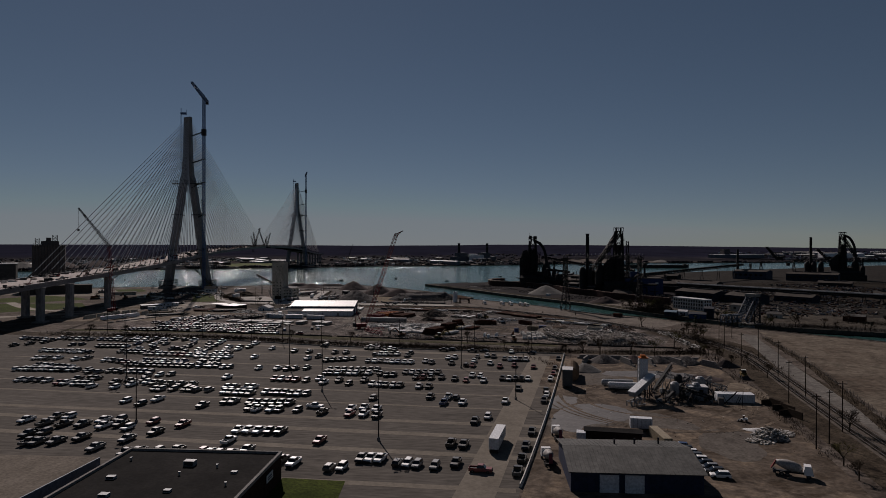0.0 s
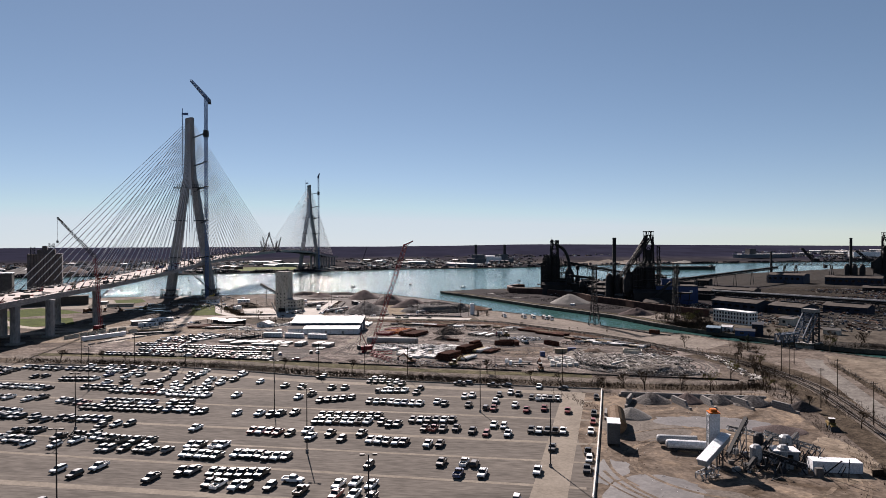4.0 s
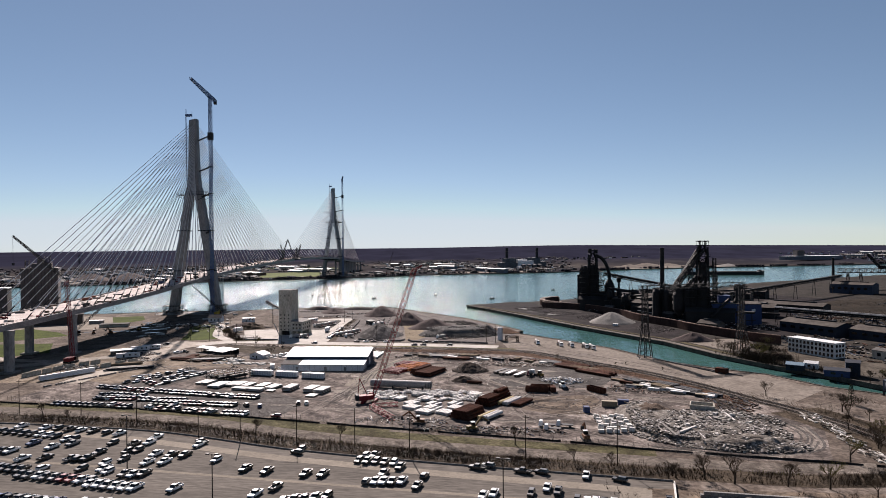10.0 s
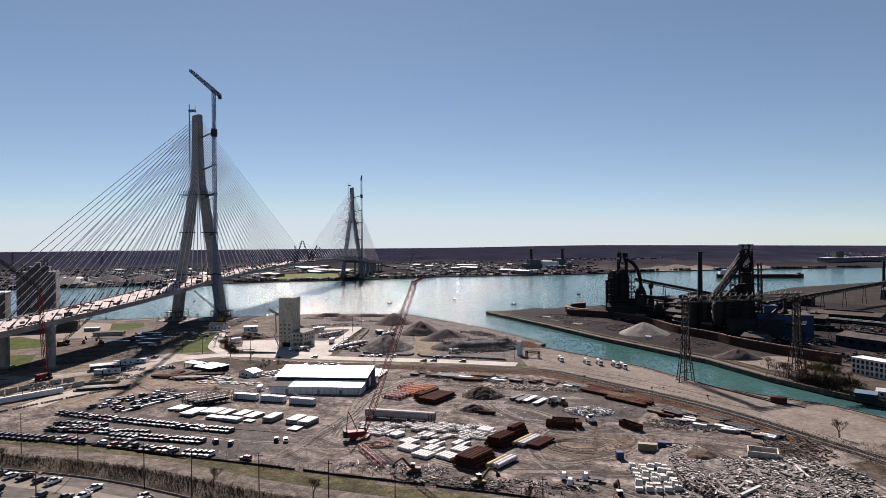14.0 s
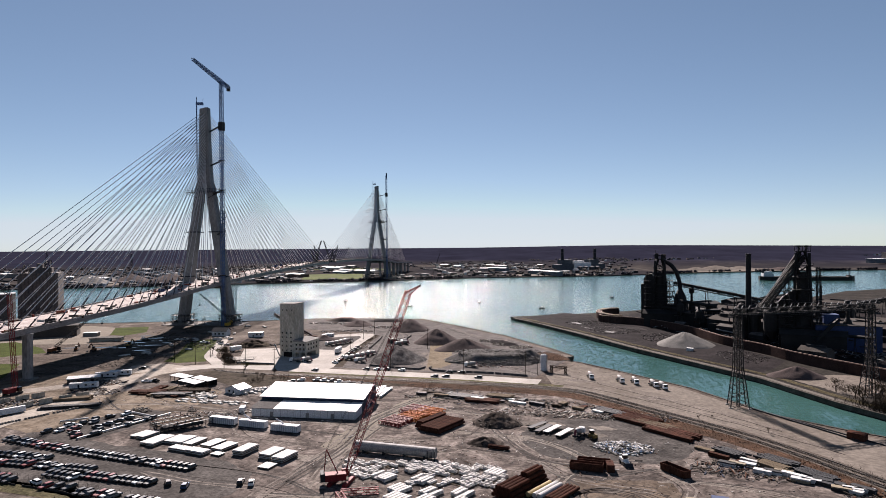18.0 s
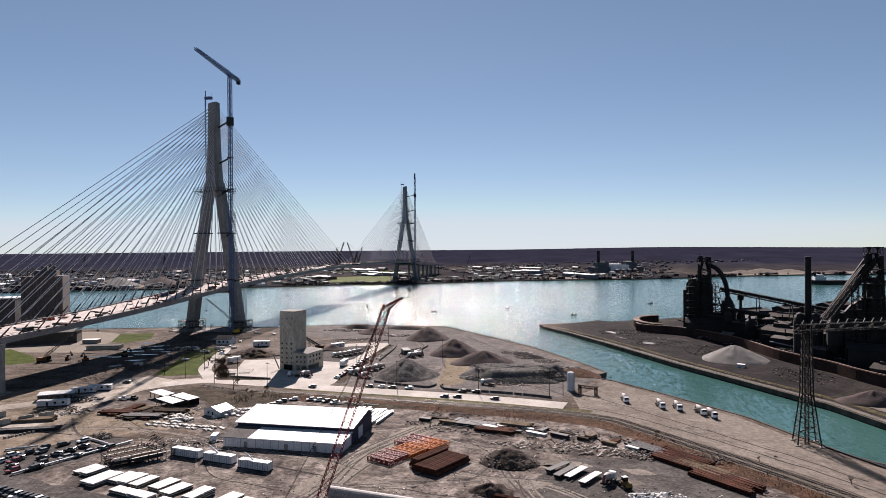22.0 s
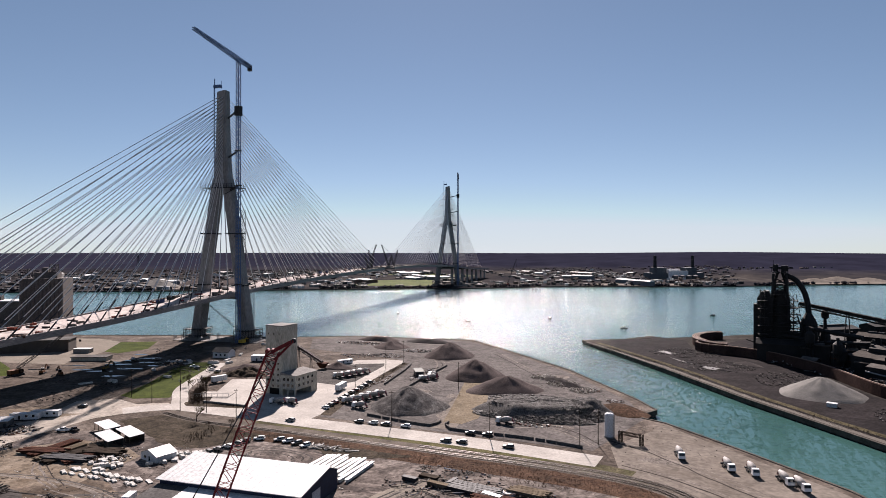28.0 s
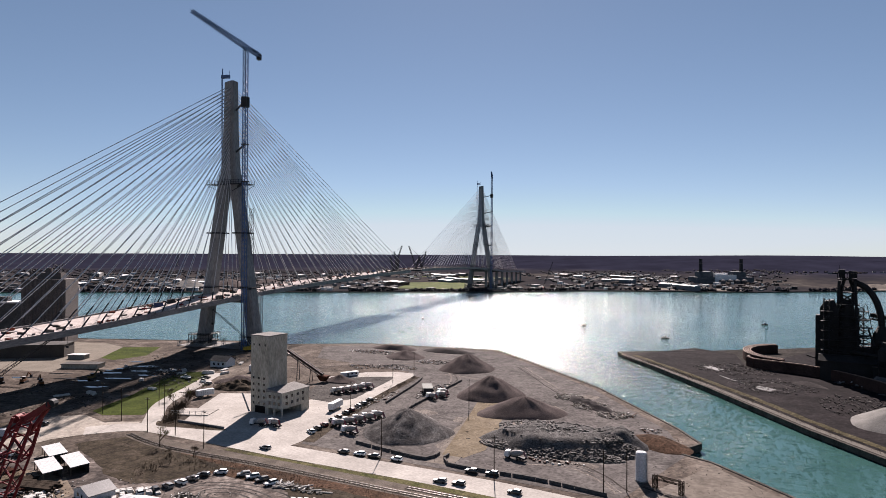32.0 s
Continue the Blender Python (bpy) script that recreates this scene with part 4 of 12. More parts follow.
sheet("grass_bank", [(-300, 520), (-330, 560), (-420, 540), (-470, 470), (-380, 440)], LAND + 0.05, GRASS, "green grass under the bridge approach", "lawn")
sheet("wharf_apron", [(-352, 640), (-372, 690), (-402, 732), (-430, 740), (-520, 722), (-470, 640), (-400, 630)], LAND + 0.05, PATCH, "pale concrete wharf apron", "pavement")
sheet("plant_yard", [(62, 312), (146, 316), (140, 250), (130, 180), (118, 110), (42, 110), (50, 150), (60, 198)], LAND + 0.04, MUD, "brown muddy concrete-plant yard", "ground")
sheet("silt_patch", ragged([(62, 205), (60, 188), (78, 192), (94, 186), (104, 192), (96, 206), (78, 210)]), LAND + 0.06, PUDDLE, "smooth drying grey silt", "ground")
sheet("silt_patch", ragged([(98, 172), (104, 160), (112, 168), (116, 184), (110, 190), (102, 186)]), LAND + 0.06, PUDDLE, "smooth drying grey silt", "ground")
sheet("silt_patch", ragged([(74, 276), (94, 270), (98, 256), (80, 248), (70, 262)]), LAND + 0.06, PUDDLE, "smooth drying grey silt", "ground")
strip("side_road", curve_through([(203, 398), (197, 386), (186, 338), (178, 305), (169, 262), (159, 212), (149, 150), (139, 80)]), 8.5, LAND + 0.075, surf("pale_old_asphalt", (0.24, 0.22, 0.2), (0.34, 0.315, 0.285), 18, 0.9, bump=0.15, fine=1.2, tone=0.5, grit=0.25, blotch=0.3), "grey asphalt side road by the railway", "road")
FIELD = surf("old_slab_field", (0.17, 0.13, 0.10), (0.34, 0.285, 0.225), 40, 0.95, bump=0.3, fine=2.0, c3=(0.29, 0.24, 0.19), contrast=0.36, warp=1.2, tone=0.47, grit=0.3, blotch=0.4)
sheet("sandy_field", [(214, 412), (204, 378), (184, 290), (172, 226), (150, 150), (400, 60), (420, 238), (268, 366), (246, 390)], LAND + 0.03, FIELD, "wide bare sandy field", "ground")
strip("weedy_fence_line", curve_through([(205, 385), (188, 300), (172, 240), (155, 180)]), 3.5, LAND + 0.08, SCRUB, "dry weeds along the road fence", "verge")
sheet("lawn", [(-8, 142), (7, 141), (8, 124), (-8, 124)], LAND + 0.07, GRASS, "small green lawn beside the dark building", "lawn")

# quay edges: capped walls along the water
for name, pts, z in (("quay_wall", NEAR_BANK[3:27], LAND + 0.25), ("island_quay", ISLAND[-1:] + ISLAND[:11], 2.85)):
    m = M()
    for a, b in zip(pts, pts[1:]):
        m.beam((*a, z - 1.2), (*b, z - 1.2), 1.1, 2.5)
    solid(name, m, QUAY, "dark stained quay wall at the water", "quay", kind="structure")


# ---- light poles, utility poles, fences ----
def light_pole(x, y, h=19.0, rz=0.0, heads=2, label="tall dark steel parking-lot light pole"):
    root = thing("light_pole", (x, y, LAND), label, "lamp", "lot light poles", rz)
    part("footing", M().turned((0, 0), [(0.45, -0.2), (0.45, 0.9), (0.4, 0.95)], 10), GREY_CONC, root)
    part("pole", M().tube((0, 0, 0.9), (0, 0, h), 0.19, 8, 0.12), POLE_STEEL, root)
    part("arm", M().beam((-1.3, 0, h - 0.1), (1.3, 0, h - 0.1), 0.12), POLE_STEEL, root)
    for sd in (-1, 1)[:heads]:
        part("lamp_head", M().box(sd * 1.3 - 0.5, sd * 1.3 + 0.5, -0.3, 0.3, h - 0.25, h + 0.1), POLE_STEEL, root)
    return root


first = light_pole(-106, 246)
for x, y, a in ((-67, 184, 5), (-21, 229, -10), (-47, 273, 0), (9.6, 172, 10), (50.2, 222, 0), (29, 278, -8), (-138, 300, 0), (-150, 226, 0), (-94, 306, 0)):
    copy_thing(first, pose(x, y, LAND, 0, 0, a))


def utility_pole(x, y, h=15.0, rz=0.0, lean=0.0):
    root = thing("utility_pole", (x, y, LAND), "weathered wooden utility pole with crossarm", "pole", "utility poles", rz)
    part("post", M().tube((0, 0, -0.3), (lean, 0, h), 0.19, 7, 0.12), POLE_WOOD, root)
    part("crossarm", M().beam((lean - 1.2, 0, h - 0.8), (lean + 1.2, 0, h - 0.8), 0.12, 0.16), POLE_WOOD, root)
    ins = M()
    for q in (-1.05, -0.4, 0.4, 1.05):
        ins.tube((lean + q, 0, h - 0.72), (lean + q, 0, h - 0.45), 0.06, 5)
    part("insulators", ins, GALV, root)
    return root


first = utility_pole(-91, 345)
for i, (x, y) in enumerate(((-72, 341), (-50, 341), (-27, 338), (-6, 333), (-124, 356), (-159, 369), (-190, 370), (34, 335), (64, 331), (156, 294), (172, 314), (162, 271), (155, 234), (144.5, 224), (128, 173), (144, 190), (134, 178), (170, 352), (171, 363), (186, 384), (-81, 588.5), (-34, 584), (-142, 733), (2.7, 585), (9, 591), (-127, 638), (-142, 706), (-78, 668), (-186, 572), (-172, 574), (-148, 566), (-218, 606), (-202, 595), (-231, 585), (-212, 580))):
    copy_thing(first, pose(x, y, LAND, 0, 0, (i * 37) % 50 - 20))


def wire_fence(name, pts, h, label, spacing=4.0, rail=True):
    root = thing(name, (0, 0, 0), label, "fence", kind="structure")
    posts, mesh = M(), M()
    line = curve_through(pts, spacing)
    for p, q in zip(line, line[1:]):
        posts.tube((p[0], p[1], LAND), (p[0], p[1], LAND + h), 0.05, 4)
        for k in range(6 if rail else 3):
            z = LAND + h * (k + 1) / (6 if rail else 3) - 0.03
            mesh.beam((p[0], p[1], z), (q[0], q[1], z), 0.03)
    part("posts", posts, POLE_STEEL, root)
    part("wires", mesh, POLE_STEEL, root)


wire_fence("yard_fence", [(-215, 391), (-116, 383), (-40, 369), (0, 365), (67, 351), (110, 340)], 2.4, "dark chain-link fence round the yard")
# dark sheeting along the foot of the yard fence
SILT_LINE = curve_through([(-215, 387), (-139.7, 381.6), (-103.9, 376.5), (-68, 371.7), (-35.8, 366.8), (11, 360.4), (59, 353), (74.3, 349.4), (109.5, 344.7), (130.2, 342.2), (149.5, 339.4)], 3.5)
sf = thing("silt_fence", (0, 0, 0), "low black silt fence along the yard edge", "fence", kind="structure")
sm, ss = M(), M()
for i, (p, q) in enumerate(zip(SILT_LINE, SILT_LINE[1:])):
    if i % 13 == 7:
        continue
    h0, h1 = (0.7 + 0.4 * noise.noise((v[0] / 5, v[1] / 5, 3.0)) for v in (p, q))
    sm.hexa([(p[0], p[1] - 0.05, LAND), (q[0], q[1] - 0.05, LAND), (q[0], q[1] + 0.05, LAND), (p[0], p[1] + 0.05, LAND), (p[0], p[1] - 0.03, LAND + h0), (q[0], q[1] - 0.03, LAND + h1), (q[0], q[1] + 0.03, LAND + h1), (p[0], p[1] + 0.03, LAND + h0)])
    ss.beam((p[0], p[1] - 0.1, LAND), (p[0], p[1] - 0.1, LAND + h0 + 0.25), 0.08)
part("sheeting", sm, surf("black_sheeting", (0.02, 0.02, 0.021), (0.06, 0.055, 0.05), 3, 0.8, fine=0.5), sf)
part("stakes", ss, POLE_WOOD, sf)
wire_fence("road_fence", [(206, 392), (190, 305), (176, 250), (160, 190), (140, 130)], 2.2, "dark wire fence along the side road")
wire_fence("lot_fence", [(-226, 361), (-116, 354), (-50, 338), (10, 329), (79, 322)], 2.2, "dark chain-link fence behind the lot")
# white barrier along the lot's edge: single rail segments
bar = M().hexa([(-0.35, -1.9, 0), (0.35, -1.9, 0), (0.35, 1.9, 0), (-0.35, 1.9, 0), (-0.12, -1.9, 0.95), (0.12, -1.9, 0.95), (0.12, 1.9, 0.95), (-0.12, 1.9, 0.95)])
bar_mesh = bar.mesh("barrier", surf("white_barrier", (0.5, 0.48, 0.45), (0.66, 0.64, 0.6), 2, 0.8, fine=0.3))
# Darker copy for the far row: its shaded face is put into the colour.
shaded_bar_mesh = bar.mesh("barrier", surf("shaded_barrier", (0.16, 0.15, 0.14), (0.36, 0.345, 0.325), 6, 0.9, fine=0.4, tone=0.6))
bars = thing("lot_barrier", (0, 0, 0), "low whitish concrete barrier round the parking lot", "barrier", kind="structure")
line = curve_through([(47, 140), (49.5, 152), (58.5, 199), (69, 258), (79, 317)], 3.9)
line2 = curve_through([(79, 319), (10, 326), (-50, 335), (-116, 351), (-200, 355)], 3.9)
for seq in (line, line2):
    for p, q in zip(seq, seq[1:]):
        ob = new("barrier_block", bar_mesh if seq is line else shaded_bar_mesh)
        ob.parent = bars
        a = math.degrees(math.atan2(q[1] - p[1], q[0] - p[0])) - 90
        ob.matrix_world = pose((p[0] + q[0]) / 2, (p[1] + q[1]) / 2, LAND + 0.04, 0, 0, a) @ Matrix.Diagonal((1, math.dist(p[:2], q[:2]) / 3.8 * 0.98, 1 if seq is line else 0.5, 1))

sheet("hedge_bank", [(-119.5, 590.5), (-127, 623), (-132, 658), (-136.6, 692), (-141, 731), (-136, 729), (-131, 690), (-126, 655), (-121, 622), (-114, 591)], LAND + 0.095, SCRUB, "dark scrubby bank along the terminal lane", "verge")

# ---- vehicles ----
PAINTS = {"white": (0.80, 0.80, 0.79), "silver": (0.42, 0.43, 0.44), "black": (0.02, 0.02, 0.022), "grey": (0.13, 0.135, 0.14), "red": (0.42, 0.03, 0.03), "blue": (0.03, 0.10, 0.30)}
PAINT = {k: plain("car_paint_" + k, c, 0.42, 0.0, 0.6, 0.4, 0.3) for k, c in PAINTS.items()}
WHEEL = M().tube((-0.12, 0, 0), (0.12, 0, 0), 0.38, 10).tube((-0.13, 0, 0), (0.13, 0, 0), 0.2, 8, slot=1).mesh("wheel", TYRE, HUB)


def vehicle(name, body, glass, paint, wheels, label, group, category="car", far=False):
    ob = new(name, body.mesh(name, paint, STEEL_DARK))
    tagged(ob, label, category, group)
    part("glazing", glass, DARK_GLASS, ob)
    if "lot" in group and not far:
        for x, y in wheels:
            w = part("wheel", WHEEL, None, ob)
            w.location = (x, y, 0.38)
    else:
        gear = M()
        for y in sorted({y for x, y in wheels}):
            gear.tube((-0.98, y, 0.38), (0.98, y, 0.38), 0.36, 8)
        part("running_gear", gear, TYRE, ob)
    return ob


def pickup(colour, group, far=False):
    b = M()
    b.hexa([(-0.98, -2.85, 0.42), (0.98, -2.85, 0.42), (0.98, 2.8, 0.42), (-0.98, 2.8, 0.42), (-0.98, -2.85, 0.86), (0.98, -2.85, 0.86), (0.96, 2.85, 0.86), (-0.96, 2.85, 0.86)])
    b.box(-0.98, -0.86, -2.85, -0.75, 0.86, 1.2).box(0.86, 0.98, -2.85, -0.75, 0.86, 1.2).box(-0.86, 0.86, -2.85, -2.75, 0.86, 1.2).box(-0.86, 0.86, -2.75, -0.75, 0.86, 0.9, 1)
    b.hexa([(-0.98, -0.75, 0.86), (0.98, -0.75, 0.86), (0.95, 2.82, 0.86), (-0.95, 2.82, 0.86), (-0.96, -0.75, 1.22), (0.96, -0.75, 1.22), (0.88, 2.7, 1.12), (-0.88, 2.7, 1.12)])
    b.hexa([(-0.78, -0.68, 1.82), (0.78, -0.68, 1.82), (0.76, 0.72, 1.82), (-0.76, 0.72, 1.82), (-0.7, -0.6, 1.9), (0.7, -0.6, 1.9), (0.68, 0.6, 1.9), (-0.68, 0.6, 1.9)])
    b.box(-0.9, 0.9, 2.8, 2.92, 0.45, 0.72, 1)
    b.box(-1.14, -0.94, 0.75, 0.95, 1.22, 1.42).box(0.94, 1.14, 0.75, 0.95, 1.22, 1.42)
    g = M().hexa([(-0.93, -0.74, 1.2), (0.93, -0.74, 1.2), (0.9, 1.3, 1.2), (-0.9, 1.3, 1.2), (-0.77, -0.66, 1.83), (0.77, -0.66, 1.83), (0.75, 0.7, 1.83), (-0.75, 0.7, 1.83)])
    return vehicle("pickup_truck", b, g, PAINT[colour], [(x, y) for x in (-0.88, 0.88) for y in (-1.85, 1.8)], f"{colour} crew-cab pickup truck parked on the lot", group, "pickup", far)


def suv(colour, group, where="parked on the lot", far=False):
    b = M()
    b.hexa([(-0.92, -2.25, 0.35), (0.92, -2.25, 0.35), (0.92, 2.25, 0.35), (-0.92, 2.25, 0.35), (-0.94, -2.3, 0.95), (0.94, -2.3, 0.95), (0.9, 2.28, 0.85), (-0.9, 2.28, 0.85)])
    b.hexa([(-0.94, -2.28, 0.95), (0.94, -2.28, 0.95), (0.9, 2.26, 0.85), (-0.9, 2.26, 0.85), (-0.9, -2.2, 1.08), (0.9, -2.2, 1.08), (0.84, 2.1, 0.98), (-0.84, 2.1, 0.98)])
    b.hexa([(-0.74, -1.95, 1.6), (0.74, -1.95, 1.6), (0.72, 0.35, 1.6), (-0.72, 0.35, 1.6), (-0.66, -1.8, 1.68), (0.66, -1.8, 1.68), (0.64, 0.2, 1.68), (-0.64, 0.2, 1.68)])
    b.box(-0.86, 0.86, 2.22, 2.34, 0.36, 0.6, 1)
    g = M().hexa([(-0.88, -2.18, 1.06), (0.88, -2.18, 1.06), (0.84, 1.1, 1.0), (-0.84, 1.1, 1.0), (-0.73, -1.93, 1.61), (0.73, -1.93, 1.61), (0.71, 0.33, 1.61), (-0.71, 0.33, 1.61)])
    return vehicle("car", b, g, PAINT[colour], [(x, y) for x in (-0.84, 0.84) for y in (-1.4, 1.42)], f"{colour} passenger car {where}", group, "car", far)


LOT_ROWS_A = [(-202, 345.5, -182.4, 342.3, 6), (-223.1, 344, -202.6, 338.4, 6), (-181.3, 343.5, -146.6, 339.2, 10), (-137.9, 326.8, -133.2, 331.4, 3), (-21.9, 325.2, -9.8, 324.2, 5), (-180.9, 323.6, -177.1, 326, 2), (-163.2, 319.8, -149.6, 320.8, 6), (-210.3, 319.4, -200.5, 332.9, 8), (-103.2, 317.3, -104.2, 327.2, 3), (-87.5, 316.5, -84.3, 323.6, 3), (-14.5, 307.2, -3.4, 308, 5), (-142.6, 304.9, -130.3, 304, 5), (-183.2, 304.7, -157.6, 302, 9), (-126.3, 299.9, -100.6, 297.4, 9), (48.9, 299.2, 58.7, 298.4, 5), (-98.7, 295, -83, 293.7, 6), (8.6, 292.3, 15.1, 287.4, 3), (-34.1, 289.2, -22.9, 294, 5)]
LOT_ROWS_B = [(-14.3, 289.1, 5.5, 286.7, 8), (-171.7, 283.9, -161.9, 284.7, 4), (-151.5, 282.2, -146.3, 287.4, 4), (-136.3, 281.8, -124.3, 277.3, 4), (-117.6, 281.6, -98.7, 280.7, 7), (-91.3, 281.2, -84, 281.7, 4), (-120.6, 272.4, -90.6, 270.3, 12), (-86.6, 271.3, -78.8, 271.9, 4), (-43.1, 268.9, -36, 271.5, 4), (-75.2, 268.6, -70.2, 270.4, 3), (-50.7, 268.4, -46.1, 267.4, 2), (-27.2, 268, -6.9, 268.2, 8), (-158.4, 267.5, -142.4, 263.8, 6), (6.1, 263.9, 19.6, 264.9, 6), (-27.3, 260.3, -4.3, 260.7, 10), (-161.6, 258.3, -130.4, 258, 14), (-116.3, 257, -101.7, 256.2, 6), (-6.1, 255.7, 4, 259.4, 5)]
LOT_ROWS_C = [(21.9, 254.7, 27.3, 252.2, 2), (46.6, 254.7, 56.8, 254.3, 5), (-127.2, 254.3, -117.6, 256.9, 6), (11.3, 253.9, 20.4, 254.6, 4), (-99, 249, -90.5, 252, 5), (-44.8, 247, -35.9, 246, 4), (-31.8, 245.1, -26.8, 248.3, 3), (-23.8, 241.9, -18.5, 246.1, 3), (-13.5, 241, -8.4, 246.8, 3), (-123.1, 240.3, -116.2, 241.9, 4), (-3.9, 240.1, 6.8, 238.8, 5), (14.3, 237.7, 17.9, 238, 2), (-144.7, 237, -130.9, 236.4, 8), (-104.6, 236.1, -95.6, 240.6, 5), (-88.9, 235.6, -72.8, 234.1, 8), (-125.2, 233, -113.7, 232.2, 6), (-57.7, 231.1, -45.7, 231.9, 6), (-109.6, 228.9, -103.9, 232.9, 4)]
LOT_ROWS_D = [(-100.2, 228.1, -92.2, 237, 7), (-83.4, 225.8, -62.9, 226.3, 10), (-40.4, 224.1, -33.1, 223.7, 4), (-55.4, 223, -43, 221.6, 6), (-30.4, 222.5, -25.2, 222.8, 3), (-49.3, 209, -44.4, 210.6, 3), (-40.4, 208.8, -27.2, 209, 6), (-76.9, 204.2, -73.3, 212.8, 5), (-4.6, 202.8, -0.8, 205, 2), (-37.9, 201.2, -28, 200, 5), (-3.7, 196.4, 0.8, 196.7, 3), (-94.1, 186.6, -90.6, 187.5, 2), (-77, 183.9, -72.9, 185.4, 3), (-100.9, 182.2, -94.2, 183.3, 4), (-73.5, 177.9, -69.7, 180.3, 3), (-32.1, 177, -19.8, 176.4, 5), (-65.5, 176.7, -61.2, 183.4, 4), (-55.1, 173.4, -51, 181.6, 4)]
LOT_ROWS_E = [(-90.1, 168.7, -84.7, 171.3, 4), (-84.6, 161.8, -77.8, 162.7, 4), (-63.7, 158.4, -59.5, 166.1, 4), (-34.4, 156.5, -26.1, 155.5, 4), (-53.2, 155.2, -41.3, 157.8, 6), (8.2, 155.1, 12.9, 155.4, 3), (17.7, 152.6, 27, 151.2, 5), (7.9, 150.9, 12.5, 151.2, 3), (1.5, 148.5, 4.6, 148.7, 2), (22, 148, 28, 148.4, 3)]
LOT_SINGLES_A = [(-105.2, 335.6), (-85.1, 335), (-116.5, 323.2), (52.9, 319.3), (-92.9, 315.1), (-56.8, 313.1), (-48.9, 311.8), (-29.9, 311.4), (-35.5, 311), (40.6, 307.8), (43.7, 305.5), (1.8, 304.9), (35.9, 303.2), (74.5, 301.9), (25.1, 301.6), (22.1, 299.7), (-40.6, 299.3), (-70.7, 294.6), (-44.4, 293.2), (34.5, 292.7), (41.9, 287.1), (24.3, 285.9), (52.6, 282.8), (31, 282.7), (39.6, 281.9), (33.9, 281.5), (46, 280.2), (60.9, 279.9), (53.8, 279.4), (70, 277.1), (-59.1, 267.8), (68.1, 265.9), (34.2, 259.8), (37.5, 258.8), (65.8, 255), (38.8, 250.2), (31.8, 249.7), (-65.1, 248.4), (9.8, 244.3), (51.9, 236.9), (62, 233.7), (61.5, 227.6), (26.3, 222), (19.9, 221.6), (29.2, 221.3)]
LOT_SINGLES_B = [(59.8, 219.2), (0, 218), (46.3, 217), (31.6, 213.9), (25.2, 213.5), (24.4, 213.4), (-84.1, 207.8), (-17.4, 205.3), (-55.2, 203.8), (3.7, 203.4), (-21.8, 200.5), (-13.1, 198.5), (40.1, 196.7), (5.2, 195.3), (36.2, 191.5), (52.8, 181.5), (-92.9, 179.6), (-81, 179.5), (-86.6, 179.1), (30, 169.2), (-6.2, 168.7), (50.2, 168.2), (33.5, 168.2), (-31.1, 167), (-73, 166.7), (49.7, 163.4), (-23.2, 159.5), (48.5, 157.9), (-22, 155.6), (32, 153.6), (47.5, 152.7), (-11.7, 152.6), (-8.1, 150.8), (31, 149.6), (38.1, 149.1), (46.9, 148.8)]
YARD_ROWS_A = [(-187.9, 421, -141.9, 412.7, 17), (-141.9, 412.7, -95.6, 406.6, 20), (-172.9, 398, -128.3, 398, 20), (-174.8, 405.4, -153.2, 404.8, 8), (-125.2, 393.1, -99.6, 391.7, 12), (-161.2, 386.1, -150.2, 386.9, 6), (-130.7, 381.9, -120.3, 382.7, 6), (-116, 380, -103.6, 380.2, 6), (-97.2, 378.1, -87.7, 377.8, 5), (-181.3, 432.7, -170.5, 438.7, 6), (-179.8, 443.2, -172.7, 448.9, 5), (-176, 452.8, -168.2, 463.6, 7), (-164.2, 430.1, -159.1, 433, 3), (-161.2, 438.5, -151.5, 459.7, 10)]
YARD_SINGLES_A = [(-147.3, 386.2), (-137.1, 384.3), (-94, 392.8), (-86.9, 391.7), (-84.5, 391), (-72.6, 376), (-71.2, 398.6), (-67.5, 398.8)]

PARKED = []
PROTO = {}


def park(x, y, rz, colour, kind, group):
    ca, sa = math.cos(radians(rz)), math.sin(radians(rz))
    for px, py in PARKED:
        dx, dy = x - px, y - py
        u, v = ca * dx + sa * dy, -sa * dx + ca * dy
        if abs(u) < 2.25 and abs(v) < 5.9:
            return None
    PARKED.append((x, y))
    far = y > 312
    key = (kind, colour, group, far)
    m = pose(x, y, LAND + 0.06, 0, 0, rz)
    if key not in PROTO:
        PROTO[key] = pickup(colour, group, far) if kind == "pickup" else suv(colour, group, "parked on the lot" if "lot" in group else "parked in the yard", far)
        PROTO[key].matrix_world = m
        return PROTO[key]
    return copy_thing(PROTO[key], m)


def chance_colour(r):
    v = r.random()
    return "white" if v < 0.33 else "silver" if v < 0.41 else "black" if v < 0.78 else "grey" if v < 0.955 else "red" if v < 0.982 else "blue"


cr = random.Random(21)
YARD_TURN = -14
for rows in (LOT_ROWS_E, LOT_ROWS_D, LOT_ROWS_C, LOT_ROWS_B, LOT_ROWS_A):
    for x0, y0, x1, y1, n in rows:
        n = int(n)
        kind = "pickup" if cr.random() < 0.8 else "suv"
        row_colour = chance_colour(cr)
        for i in range(n):
            t = i / max(1, n - 1)
            x, y = x0 + (x1 - x0) * t, y0 + (y1 - y0) * t
            colour = row_colour if cr.random() < 0.35 else chance_colour(cr)
            if x < -225 or y > 352:
                continue
            flip = 180 if cr.random() < 0.88 else 0
            park(x + cr.uniform(-0.15, 0.15), y + cr.uniform(-0.3, 0.3), -10 + flip + cr.uniform(-2, 2), colour, kind if cr.random() < 0.85 else "suv", "vehicles on the lot")
REDS = {(52, 283), (-6, 169), (38, 149), (61, 280), (46, 280), (34, 281.5), (39.6, 282), (68, 266)}
